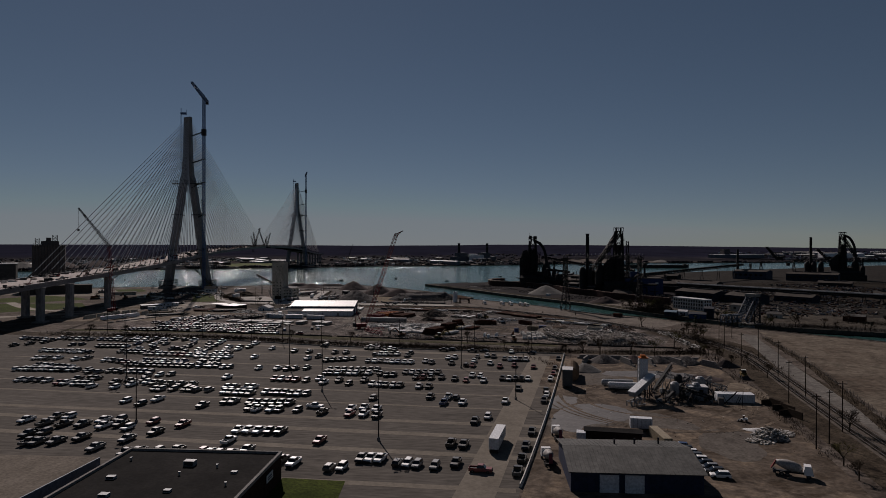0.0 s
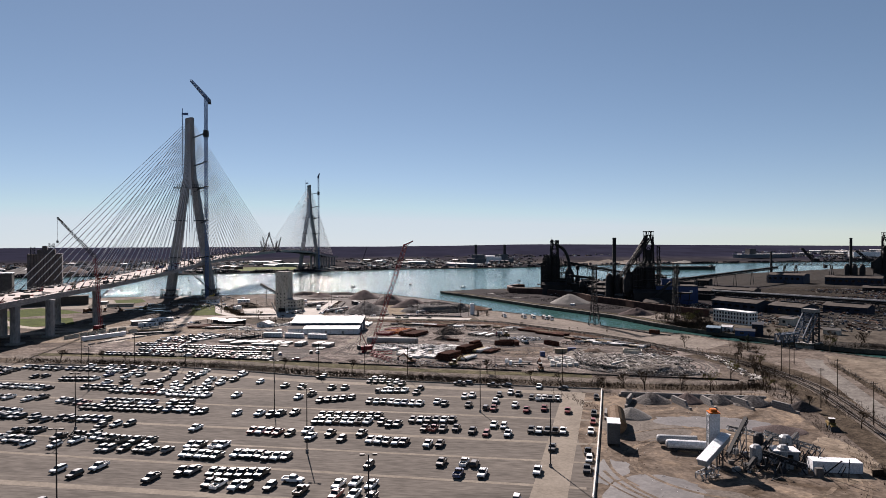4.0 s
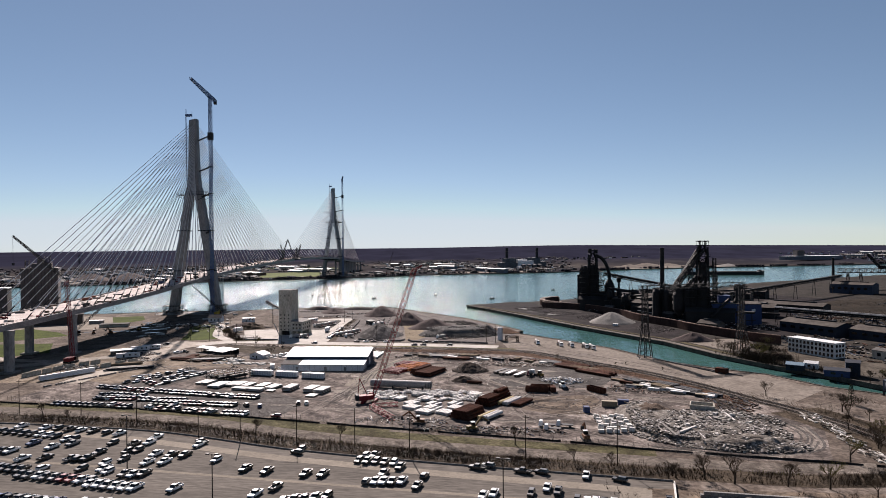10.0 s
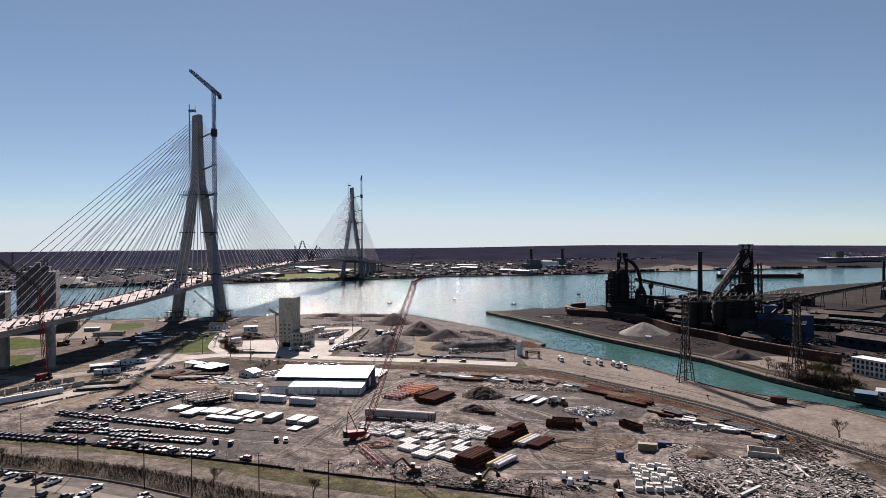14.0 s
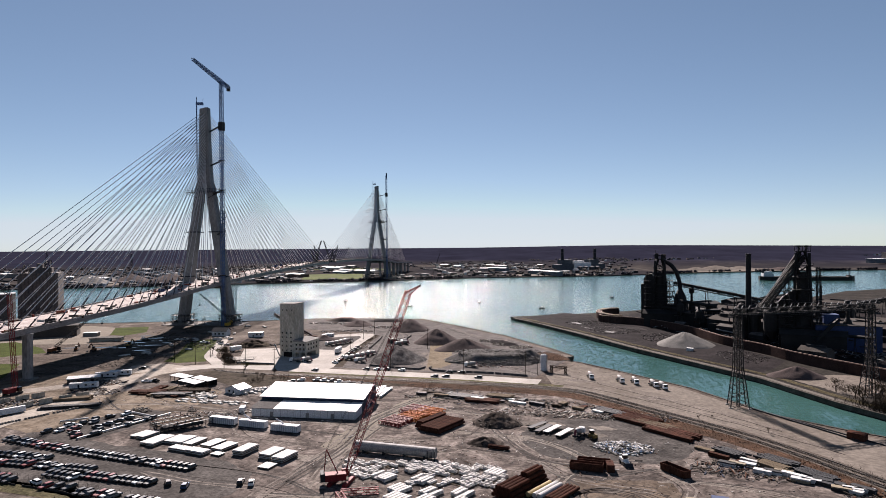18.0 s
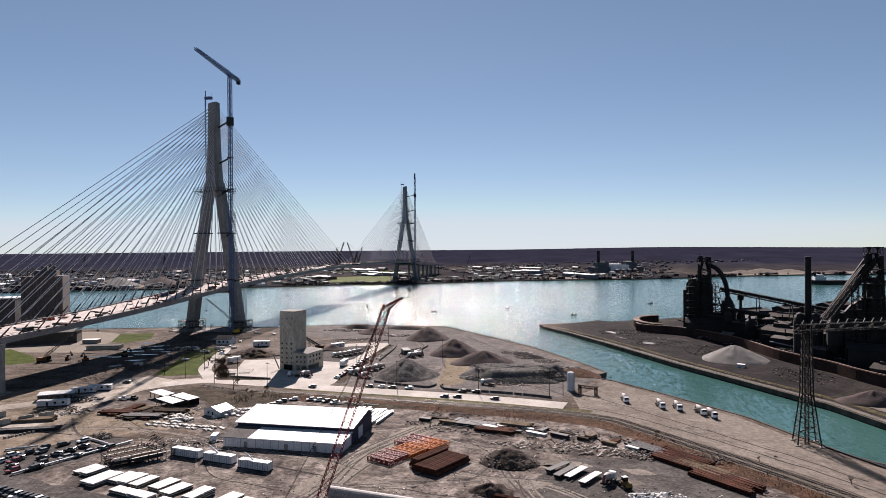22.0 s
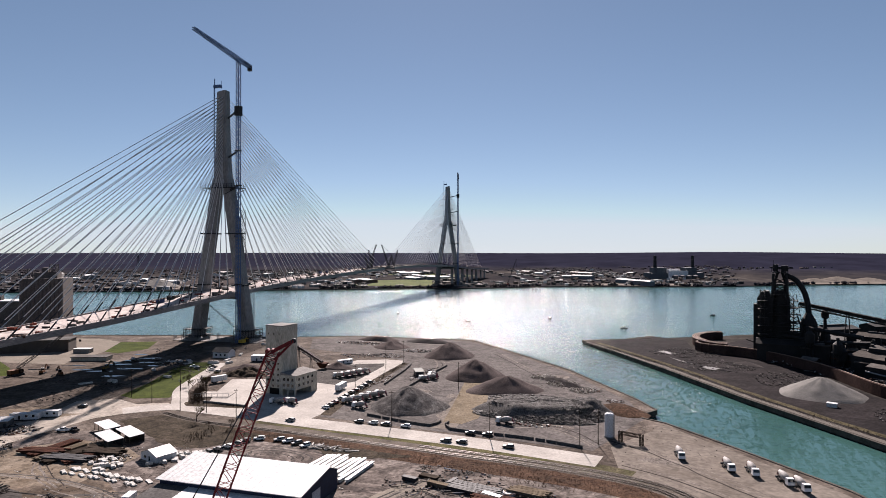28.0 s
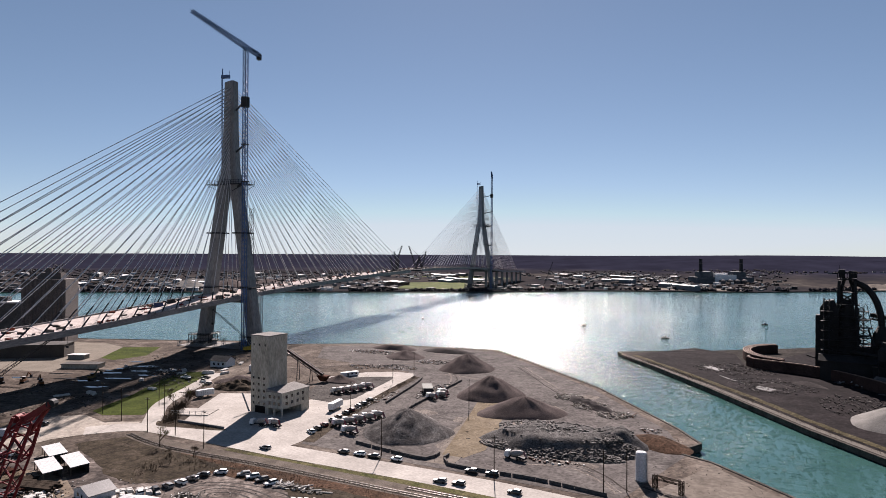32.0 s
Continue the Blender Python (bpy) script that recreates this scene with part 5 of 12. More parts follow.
for rows in (LOT_SINGLES_A, LOT_SINGLES_B):
    for x, y in rows:
        red = any(abs(x - a) < 2 and abs(y - b) < 2 for a, b in REDS)
        a = 84 if abs(x + 17.4) < 0.1 or y == 149.1 else -10
        park(x, y, a + (180 if cr.random() < 0.85 else 0), "red" if red else chance_colour(cr), "pickup" if cr.random() < 0.8 else "suv", "vehicles on the lot")
for x0, y0, x1, y1, n in YARD_ROWS_A:
    for i in range(int(n)):
        t = i / max(1, n - 1)
        park(x0 + (x1 - x0) * t, y0 + (y1 - y0) * t, YARD_TURN + (180 if cr.random() < 0.85 else 0) + cr.uniform(-3, 3), ("red" if cr.random() < 0.08 else chance_colour(cr)) if cr.random() < 0.7 else "black", "suv", "cars in the yard")
for i, (x, y) in enumerate(YARD_SINGLES_A):
    park(x, y, (60, 70, 40, 20, 30, 80, 20, 25)[i], ("white", "white", "black", "blue", "red", "red", "black", "white")[i], "suv", "cars in the yard")
for i, (x, y) in enumerate(((-95.7, 585), (-88.8, 585.5), (-82.7, 585.6), (-73.2, 586.2), (-43.3, 586.4), (-35.9, 587.2), (-49.1, 572.8), (-42.5, 573.4), (-23.3, 574.1), (-126, 576), (-236, 560))):
    park(x, y, 88 + (i * 7) % 9, ("black", "white", "black", "white", "black", "black", "grey", "black", "black", "silver", "black")[i], "suv", "cars by the road")
for i in range(9):
    park(91.5 + i * 0.35, 171 - i * 2.7, 84, ("blue", "black", "white", "grey", "white", "black", "silver", "black", "white")[i], "suv", "cars by the workshop")
for i in range(14):
    park(-123.5 - i * 0.62, 602 + i * 4.6 + (i % 3), 66, ("white", "black", "red", "white", "silver", "black")[i % 6], "suv", "cars by the silo")


def mixer_truck(x, y, rz):
    root = thing("mixer_truck", (x, y, LAND + 0.05), "white concrete mixer truck with a tilted drum", "truck", "mixer trucks", rz)
    part("chassis", M().box(-0.5, 0.5, -4.2, 4.0, 0.75, 1.1).box(-1.2, 1.2, -4.2, -3.6, 0.6, 1.2), STEEL_DARK, root)
    cab = M().hexa([(-1.2, 2.3, 0.8), (1.2, 2.3, 0.8), (1.2, 4.3, 0.8), (-1.2, 4.3, 0.8), (-1.15, 2.4, 2.9), (1.15, 2.4, 2.9), (1.1, 3.8, 2.9), (-1.1, 3.8, 2.9)])
    part("cab", cab, PAINT["white"], root)
    part("windscreen", M().hexa([(-1.05, 4.0, 1.8), (1.05, 4.0, 1.8), (1.05, 4.12, 1.8), (-1.05, 4.12, 1.8), (-1.0, 3.78, 2.7), (1.0, 3.78, 2.7), (1.0, 3.9, 2.7), (-1.0, 3.9, 2.7)]), DARK_GLASS, root)
    d = M()
    axis0, axis1 = Vector((0, 2.0, 1.8)), Vector((0, -3.6, 3.0))
    prev = None
    rings = []
    way = (axis1 - axis0).normalized()
    up = Vector((1, 0, 0))
    side = way.cross(up)
    for t, r in ((0, 0.5), (0.12, 1.0), (0.35, 1.25), (0.6, 1.2), (0.85, 0.8), (1.0, 0.5)):
        c = axis0.lerp(axis1, t)
        rings.append([c + up * (r * math.cos(2 * math.pi * k / 12)) + side * (r * math.sin(2 * math.pi * k / 12)) for k in range(12)])
    d.rings(rings)
    part("drum", d, surf("dusty_drum", (0.30, 0.28, 0.26), (0.62, 0.6, 0.58), 2.2, 0.7, fine=0.3, tone=0.72), root, smooth=True)
    ch = M().hexa([(-0.5, -4.6, 1.3), (0.5, -4.6, 1.3), (0.35, -3.5, 2.7), (-0.35, -3.5, 2.7), (-0.5, -4.7, 1.4), (0.5, -4.7, 1.4), (0.4, -3.6, 3.5), (-0.4, -3.6, 3.5)])
    part("chute", ch, PAINT["red"], root)
    for px in (-1.0, 1.0):
        for py in (3.2, -1.2, -2.4):
            w = part("wheel", WHEEL, None, root)
            w.matrix_world = root.matrix_world @ pose(px, py, 0.5) @ Matrix.Diagonal((1.5, 1.32, 1.32, 1))
    return root


mx = mixer_truck(59.7, 177.2, 4)
for x, y, a in ((54.9, 157, 4), (112, 152, 250), (39.5, 587, 194), (55.8, 579.5, 197), (63.4, 577.5, 194), (72.8, 571.5, 200), (77, 567.5, 199), (-34, 607, 80), (-104, 680, 60), (-101, 686, 60), (-103, 692, 60), (-151, 601, 95), (-144, 603, 70), (-155.5, 669, 80), (-153, 673, 82), (-151, 677, 80), (-149.5, 682, 84), (-148, 687, 85), (-118, 615, 72), (-116, 620, 74), (-114, 625, 70), (-112, 630, 74), (-110, 635, 70), (-108, 608, 80)):
    copy_thing(mx, pose(x, y, LAND + 0.05, 0, 0, a))


def box_trailer(x, y, rz, length=13.5, label="white box trailer standing on the lot", group=""):
    root = thing("box_trailer", (x, y, LAND + 0.05), label, "trailer", group, rz)
    b = M().box(-1.28, 1.28, -length / 2, length / 2, 1.1, 4.0)
    part("box", b, WHITE_WALL, root)
    rb = M()
    for k in range(int(length / 1.2)):
        yy = -length / 2 + 0.6 + k * 1.2
        rb.box(-1.31, -1.28, yy - 0.06, yy + 0.06, 1.2, 3.9).box(1.28, 1.31, yy - 0.06, yy + 0.06, 1.2, 3.9)
    part("ribs", rb, GALV, root)
    part("undercarriage", M().box(-1.0, 1.0, -length / 2, -length / 2 + 3.4, 0.5, 1.1).box(-0.9, -0.7, length / 2 - 3, length / 2 - 2.7, 0, 1.1).box(0.7, 0.9, length / 2 - 3, length / 2 - 2.7, 0, 1.1), STEEL_DARK, root)
    for px in (-1.0, 1.0):
        for py in (-length / 2 + 0.8, -length / 2 + 2.1):
            w = part("wheel", WHEEL, None, root)
            w.matrix_world = root.matrix_world @ pose(px, py, 0.5) @ Matrix.Diagonal((1.5, 1.32, 1.32, 1))
    return root


box_trailer(42.6, 169.5, -10)

# ---- heaps, rubble, trees ----
def heap(name, x, y, rx, ry, h, material, label, rz=0.0, flat=0.0, seed=1, category="heap", z=LAND, rough=0.08, noise_size=5.0):
    m = M()
    seg, rows = 36, 14
    rings = []
    for j in range(rows + 1):
        t = 1 - j / rows
        ring = []
        for i in range(seg):
            a = 2 * math.pi * i / seg
            wob = 1 + 0.16 * noise.noise((math.cos(a) * 1.4, math.sin(a) * 1.4, seed * 3.1))
            r = max(t, 0.001) * wob
            px, py = rx * r * math.cos(a), ry * r * math.sin(a)
            prof = min(1.0, (1 - t) / max(1e-3, 1 - flat)) if flat else (1 - t) - 0.1 * (1 - t) ** 7
            gully = 1 + (0.04 * math.sin(a * 9 + seed) + 0.05 * noise.noise((math.cos(a) * 5, math.sin(a) * 5, seed))) * (1 - t) * t * 4
            pz = h * prof * gully + (noise.noise((px / noise_size, py / noise_size, seed)) * h * rough * (1.2 if t > 0.05 else 0.4) * (1 if t < 0.97 else 0))
            ring.append((px, py, max(0.0, pz) if t < 0.97 else -0.15))
        rings.append(ring)
    m.rings(rings, caps=False)
    k = len(m.v) - seg
    m.f.append(tuple(k + i for i in range(seg)))
    m.m.append(0)
    return solid(name, m, material, label, category, at=(x, y, z), rz=rz, smooth=True)


def chunk(m, c, s, r):
    """One broken block."""
    pts = [(c[0] + i * s * r.uniform(0.6, 1.1), c[1] + j * s * r.uniform(0.6, 1.1), c[2] + k * s * r.uniform(0.45, 0.9)) for k in (-1, 1) for i, j in ((-1, -1), (1, -1), (1, 1), (-1, 1))]
    a = r.uniform(0, math.pi)
    ca, sa = math.cos(a), math.sin(a)
    m.hexa([(c[0] + ca * (p[0] - c[0]) - sa * (p[1] - c[1]), c[1] + sa * (p[0] - c[0]) + ca * (p[1] - c[1]), p[2]) for p in pts])


def scatter(name, spots, count, size, colors, label, seed=1, long=0.0, category="rubble", lift=0.0):
    """Loose pieces strewn inside ellipses (x, y, rx, ry, height)."""
    r = random.Random(seed)
    m = M()
    total = sum(s[2] * s[3] for s in spots)
    for x, y, rx, ry, h in spots:
        lay = r.uniform(0, math.pi)
        for _ in range(int(1.8 * count * rx * ry / total)):
            a, q = r.uniform(0, 2 * math.pi), math.sqrt(r.random())
            px, py = x + rx * q * math.cos(a), y + ry * q * math.sin(a)
            z = LAND + lift + h * max(0, 1 - q ** 1.6) * r.uniform(0.8, 1.05)
            s = 0.68 * size * r.uniform(0.4, 1.6)
            if long and r.random() < long:
                b = lay + r.choice((0, 0, 0, 1.57)) + r.gauss(0, 0.35)
                ln = s * r.uniform(3, 8)
                m.beam((px - ln * math.cos(b) / 2, py - ln * math.sin(b) / 2, z + 0.2), (px + ln * math.cos(b) / 2, py + ln * math.sin(b) / 2, z + 0.2 + r.uniform(0, 0.5)), s * 0.55, s * 0.4)
            else:
                chunk(m, (px, py, z + s * 0.25), s * 0.6, r)
    return solid(name, m, island_mix(name + "_pieces", colors), label, category, kind="stuff")


def bare_tree(seed, h=9.0, spread=0.55, twig=TWIG):
    r = random.Random(seed)
    root = thing("tree", (0, 0, LAND), "bare spring tree with grey-brown twigs", "tree", "bare trees")
    trunk, crown = M(), M()
    trunk.tube((0, 0, -0.2), (0.1, 0, h * 0.34), 0.03 * h, 7, 0.021 * h)

    def grow(p, d, ln, rad, depth):
        q = p + d * ln
        (trunk if depth < 2 else crown).tube(p, q, max(rad, 0.022), 5 if depth < 2 else 3, rad * 0.62, caps=False)
        if depth >= 4:
            return
        for _ in range(4 if depth < 2 else 5 if depth < 3 else 6):
            e = (d + Vector((r.uniform(-1, 1), r.uniform(-1, 1), r.uniform(-0.25, 0.75))) * spread * (1 + depth * 0.15)).normalized()
            grow(p.lerp(q, r.uniform(0.55, 1)), e, ln * r.uniform(0.55, 0.8), rad * 0.55, depth + 1)
    for _ in range(4):
        grow(Vector((0.1, 0, h * r.uniform(0.14, 0.34))), Vector((r.uniform(-0.9, 0.9), r.uniform(-0.9, 0.9), 1)).normalized(), h * 0.29, 0.013 * h, 1)
    part("trunk", trunk, BARK, root)
    part("crown", crown, twig, root)
    return root


protos = [bare_tree(3, 11, 0.7), bare_tree(5, 9, 0.75), bare_tree(9, 10, 0.7, BUD), bare_tree(12, 7, 0.8)]
tr = random.Random(5)
spots = [(97, 319), (112, 318.5), (123.5, 318), (155.7, 355), (89, 322), (134, 313), (78, 320), (157, 359), (152, 324), (62, 330), (50, 332), (-35, 346), (30, 350), (-160, 362), (-175, 366), (-196, 362), (-70, 350), (168, 380), (172, 396), (146, 436), (52, 528), (58, 522), (92, 512), (110, 492), (86, 508), (-165, 560), (-152, 553), (-143, 556), (-146, 548), (-222, 640), (-218, 626), (-224, 618), (-215, 612), (148, 300), (150, 290), (153, 312), (146, 190), (126, 150), (128, 160)]
for i, (x, y) in enumerate(spots):
    k = (0, 1, 2, 1, 3, 3, 3)[i] if i < 7 else tr.randrange(4)
    m = pose(x, y, LAND, 0, 0, tr.uniform(0, 360))
    s = tr.uniform(0.95, 1.3) if i < 8 else tr.uniform(0.5, 0.95) if not (x > 40 and y > 480) else tr.uniform(0.25, 0.4)
    m = m @ Matrix.Diagonal((s, s, s, 1))
    if i < 4:
        protos[i].matrix_world = m
    else:
        t = copy_thing(protos[k], m)
        t.matrix_basis = m
for ob, mm in zip(protos, [pose(97, 319, LAND), pose(112, 318.5, LAND), pose(123.5, 318, LAND), pose(155.7, 355, LAND)]):
    ob.matrix_world = mm
# one dark evergreen by the canal
root = thing("conifer", (178, 424, LAND), "dark green conifer at the canal bank", "tree")
part("trunk", M().tube((0, 0, -0.2), (0, 0, 8), 0.25, 6, 0.05), BARK, root)
cr2 = random.Random(4)
cm = M()
for _ in range(420):
    z = cr2.uniform(0.8, 9)
    rad = (9.4 - z) * 0.34 * cr2.uniform(0.3, 1.05)
    a = cr2.uniform(0, 6.3)
    c = Vector((rad * math.cos(a), rad * math.sin(a), z))
    o = Vector((math.cos(a), math.sin(a), -0.25)) * cr2.uniform(0.4, 0.9)
    sd = Vector((-math.sin(a), math.cos(a), 0)) * 0.3
    cm.add([c - sd, c + sd, c + o], [(0, 1, 2)])
part("crown", cm, surf("dark_needles", (0.012, 0.022, 0.012), (0.03, 0.05, 0.025), 1.5, 0.9, bump=0), root)


def brush(name, lines, per_m, h, width, material, label, seed=2, z=LAND):
    """Dry stems and twigs along lines, too many to count."""
    r = random.Random(seed)
    m = M()
    for pts in lines:
        line = curve_through(pts, 5)
        for a, b in zip(line, line[1:]):
            a, b = Vector(a), Vector(b)
            for _ in range(int((b - a).length * per_m * max(0.12, 0.75 + 1.6 * noise.noise((a.x / 14, a.y / 14, seed * 1.7))))):
                p = a.lerp(b, r.random()) + Vector((r.uniform(-width, width), r.uniform(-width, width)))
                hh = h * (0.25 + 0.95 * r.random() ** 1.8)
                for _ in range(6):
                    q = (p.x + r.uniform(-0.4, 0.4) * hh, p.y + r.uniform(-0.4, 0.4) * hh, z + hh * r.uniform(0.45, 1))
                    w = 0.006 * hh + 0.012
                    m.add([(p.x - w, p.y, z), (p.x + w, p.y, z), q], [(0, 1, 2)])
    return solid(name, m, material, label, "brush", kind="stuff")


THICKET = surf("dark_thicket", (0.05, 0.037, 0.028), (0.12, 0.09, 0.065), 3, 0.95, bump=0)
brush("fence_weeds", [SILT_LINE[::6]], 7.0, 1.3, 2.2, THICKET, "dead weeds along the yard fence", 33)
brush("brush", [shifted(EDGE[1:8], 6)], 19.0, 3.2, 4.6, THICKET, "leafless brush and saplings along the lot fence")
brush("brush", [shifted(EDGE[1:7], 11)], 9, 1.4, 1.5, BUD, "yellowish budding brush by the track", 3)
brush("weeds", [shifted(RAIL[1:11], -9)], 14.0, 1.2, 6.0, RUSSET, "russet dead weeds along the railway", 4)
brush("weeds", [RAIL[9:16], shifted(RAIL[10:14], 8)], 12.0, 1.7, 7.0, TWIG, "dry weeds and saplings by the railway", 5)
brush("weeds", [[(205, 385), (188, 300), (172, 240), (155, 180)], [(150, 320), (140, 240), (128, 165)]], 5.0, 2.0, 2.5, TWIG, "dry weeds along the road fence", 6)
brush("weeds", [[(58, 312), (66, 300), (72, 285)], [(82, 308), (146, 312)]], 5.0, 2.2, 3.0, RUSSET, "reddish brush behind the stone bins", 8)
brush("brush", [[(121, 524), (145, 500), (166, 486), (184, 458), (202, 444)]], 2.5, 1.5, 3.0, BUD, "low scrub on the canal quay", 9)

# ---- foreground buildings by the lot ----
root = thing("flat_roof_building", (-26, 120, LAND), "dark flat-roofed brick building beside the lot", "building")
part("wall", M().box(-18, 18, -21, 21, 0, 5.9), BRICK_DARK, root)
part("roof", M().box(-17.6, 17.6, -20.6, 20.6, 5.9, 6.06), DARK_ROOF, root, "black tar roof")
par = M().box(-18.2, 18.2, 20.6, 21.2, 5.9, 6.6).box(-18.2, 18.2, -21.2, -20.6, 5.9, 6.6).box(-18.2, -17.6, -20.6, 20.6, 5.9, 6.6).box(17.6, 18.2, -20.6, 20.6, 5.9, 6.6)
part("parapet", par, GREY_CONC, root)
for x, y, w, d, h in ((0.5, 12, 1.2, 0.8, 1.1), (-12, 3, 0.9, 0.6, 0.6), (3, -3, 0.7, 0.5, 0.5), (12, 8, 0.6, 0.5, 0.4), (-8, -6, 0.9, 0.7, 0.6)):
    u = part("roof_unit", M().box(x - w, x + w, y - d, y + d, 6.05, 6.05 + h), GALV, root, "grey metal roof unit")
    part("grille", M().box(x - w * 0.8, x + w * 0.8, y - d - 0.03, y - d, 6.2, 5.95 + h), STEEL_DARK, u)
for x, y in ((1, 6), (7, 11), (-14, 14), (13, 1)):
    part("roof_vent", M().turned((x, y), [(0.18, 6.05), (0.18, 6.6), (0.3, 6.62), (0.3, 6.8)], 8), GALV, root)
sgn = part("sign", M().box(18.25, 18.4, 10, 14, 3.2, 4.8), WHITE_WALL, root, "white sign board on the wall")
part("sign_bars", M().box(18.4, 18.45, 10.6, 13.4, 3.6, 3.85).box(18.4, 18.45, 10.6, 13.0, 4.1, 4.35), NAVY, sgn)
root = thing("warehouse", (-79, 119, LAND), "pale warehouse with tan roof and blue-grey wall", "building")
part("wall", M().box(-31, 29, -19, 19, 0, 5.0).hexa([(29, -19, 0), (29.3, -19, 0), (29.3, 19, 0), (29, 19, 0), (29, -19, 6.2), (29.3, -19, 6.2), (29.3, 19, 5.2), (29, 19, 5.2)]), surf("blue_grey_siding", (0.30, 0.37, 0.46), (0.38, 0.45, 0.54), 4, 0.7, fine=0.5), root)
part("roof", M().box(-31.2, 29, -19.2, 19.2, 5.0, 5.2), surf("tan_gravel_roof", (0.27, 0.23, 0.19), (0.36, 0.31, 0.26), 6, 0.9, fine=0.6), root)
for x, y in ((-10, 6), (4, 12), (-20, 12), (12, -2)):
    part("roof_vent", M().turned((x, y), [(0.25, 5.2), (0.25, 6.3), (0.4, 6.35), (0.2, 6.7)], 8), STEEL_DARK, root)

# ---- concrete plant ----
SHOP_ROOF = surf("dark_ribbed_roof", (0.085, 0.085, 0.08), (0.15, 0.148, 0.14), 7, 0.8, bump=0.1, fine=0.8, tone=0.55, blotch=0.3)
root = thing("workshop", (72.5, 150, LAND), "workshop with a dark ribbed gable roof and white doors", "building")
wl = M().box(-14.4, 14.4, -11.5, 11.5, 0, 4.6)
wl.add([(-14.4, -11.5, 4.6), (-14.4, 11.5, 4.6), (-14.4, 0, 6.6), (14.4, -11.5, 4.6), (14.4, 11.5, 4.6), (14.4, 0, 6.6)], [(0, 2, 1), (3, 4, 5)])
part("wall", wl, NAVY, root, "dark blue sheet wall")
for sg in (-1, 1):
    rf = M().hexa([(-15, 0, 6.7), (15, 0, 6.7), (15, sg * 12.3, 4.5), (-15, sg * 12.3, 4.5), (-15, 0, 6.85), (15, 0, 6.85), (15, sg * 12.3, 4.65), (-15, sg * 12.3, 4.65)])
    rp2 = part("roof", rf, SHOP_ROOF, root)
    ribs = M()
    for k in range(31):
        x = -15 + k
        ribs.beam((x, sg * 0.1, 6.87), (x, sg * 12.3, 4.68), 0.06, 0.08)
    part("roof_ribs", ribs, SHOP_ROOF, rp2)
for x in (-6, -0.5):
    part("door", M().box(x - 2.1, x + 2.1, -11.65, -11.5, 0, 4.0), WHITE_WALL, root, "pale roller door")
for x, y in ((3, 4), (-2, 3), (9, 5)):
    part("roof_vent", M().tube((x, y, 5.6), (x, y, 7.6), 0.22, 8), STEEL_DARK, root)
root = thing("long_shed", (75, 177, LAND), "low dark-roofed shed behind the workshop", "shed", rz=-8)
part("wall", M().box(-7.6, 7.6, -1.8, 1.8, 0, 2.7), BRICK_DARK, root)
part("roof", M().box(-8, 8, -2.2, 2.2, 2.7, 2.9), DARK_ROOF, root)
box_trailer(85, 186.5, 82, 6.2, "white box trailer beside the workshop")


def container(x, y, rz, mat, label, l=6.0, w=1.22, h=2.6, group="", z=LAND + 0.05):
    root = thing("container", (x, y, z), label, "container", group, rz)
    part("shell", M().box(-w, w, -l, l, 0.12, h), mat, root)
    rb = M()
    for k in range(int(l * 2 / 0.8)):
        yy = -l + 0.4 + k * 0.8
        for sg in (-1, 1):
            rb.box(sg * w, sg * (w + 0.04), yy - 0.1, yy + 0.1, 0.25, h - 0.15)
    part("ribs", rb, mat, root)
    part("end_doors", M().box(-w + 0.08, -0.04, -l - 0.05, -l, 0.3, h - 0.15).box(0.04, w - 0.08, -l - 0.05, -l, 0.3, h - 0.15), mat, root)
    part("base_frame", M().box(-w, w, -l, l, 0.0, 0.12), STEEL_DARK, root)
    return root


TAN_PAINT = surf("tan_container_paint", (0.42, 0.34, 0.22), (0.52, 0.43, 0.30), 3, 0.7, fine=0.4)
ORANGE_PAINT = surf("orange_paint", (0.42, 0.10, 0.012), (0.58, 0.17, 0.025), 2, 0.75, fine=0.3, tone=0.8, spec=0.15)
YELLOW_PAINT = surf("yellow_paint", (0.50, 0.33, 0.03), (0.62, 0.42, 0.06), 2, 0.6, fine=0.3)
container(88, 177, 4, TAN_PAINT, "tan shipping container beside the workshop", 6.1)
container(66, 176, -8, WHITE_WALL, "small white container by the shed", 1.5)

plant = thing("batching_plant", (96, 229, LAND), "white and grey concrete batching plant with conveyors", "plant")
part("silo", M().box(-1.4, 1.4, -1.4, 1.4, 3.0, 14.2), WHITE_WALL, plant, "tall white cement silo")
part("silo_ladder", M().lattice((-1.9, -1.6, 0), (-1.9, -1.6, 14), 0.6, 12, 0.08), GALV, plant)
part("silo_top", M().box(-1.5, 1.5, -1.5, 1.5, 14.2, 14.5).box(-0.9, 0.8, -0.9, 0.8, 14.5, 15.3), ORANGE_PAINT, plant, "rusty orange filter on the silo")
lg = M()
for i in (-1.25, 1.25):
    for j in (-1.25, 1.25):
        lg.beam((i, j, 0), (i, j, 3.2), 0.3)
part("silo_legs", lg, STEEL_DARK, plant)
part("chute_housing", M().beam((-6.5, -11.5, 3.6), (2.6, -2.2, 8.0), 2.6, 1.5), GALV, plant, "grey inclined conveyor housing")
part("housing_roof", M().beam((-6.8, -11.8, 4.5), (2.8, -2.0, 8.95), 2.9, 0.25), WHITE_WALL, plant, "pale sheet roof of the inclined conveyor")
for x, y, h in ((-5.5, -11.4, 3.4), (-3.6, -9.4, 4.2), (-0.8, -5.6, 5.6), (1.2, -4.2, 6.4)):
    part("housing_leg", M().beam((x, y, 0), (x, y, h), 0.3), STEEL_DARK, plant)
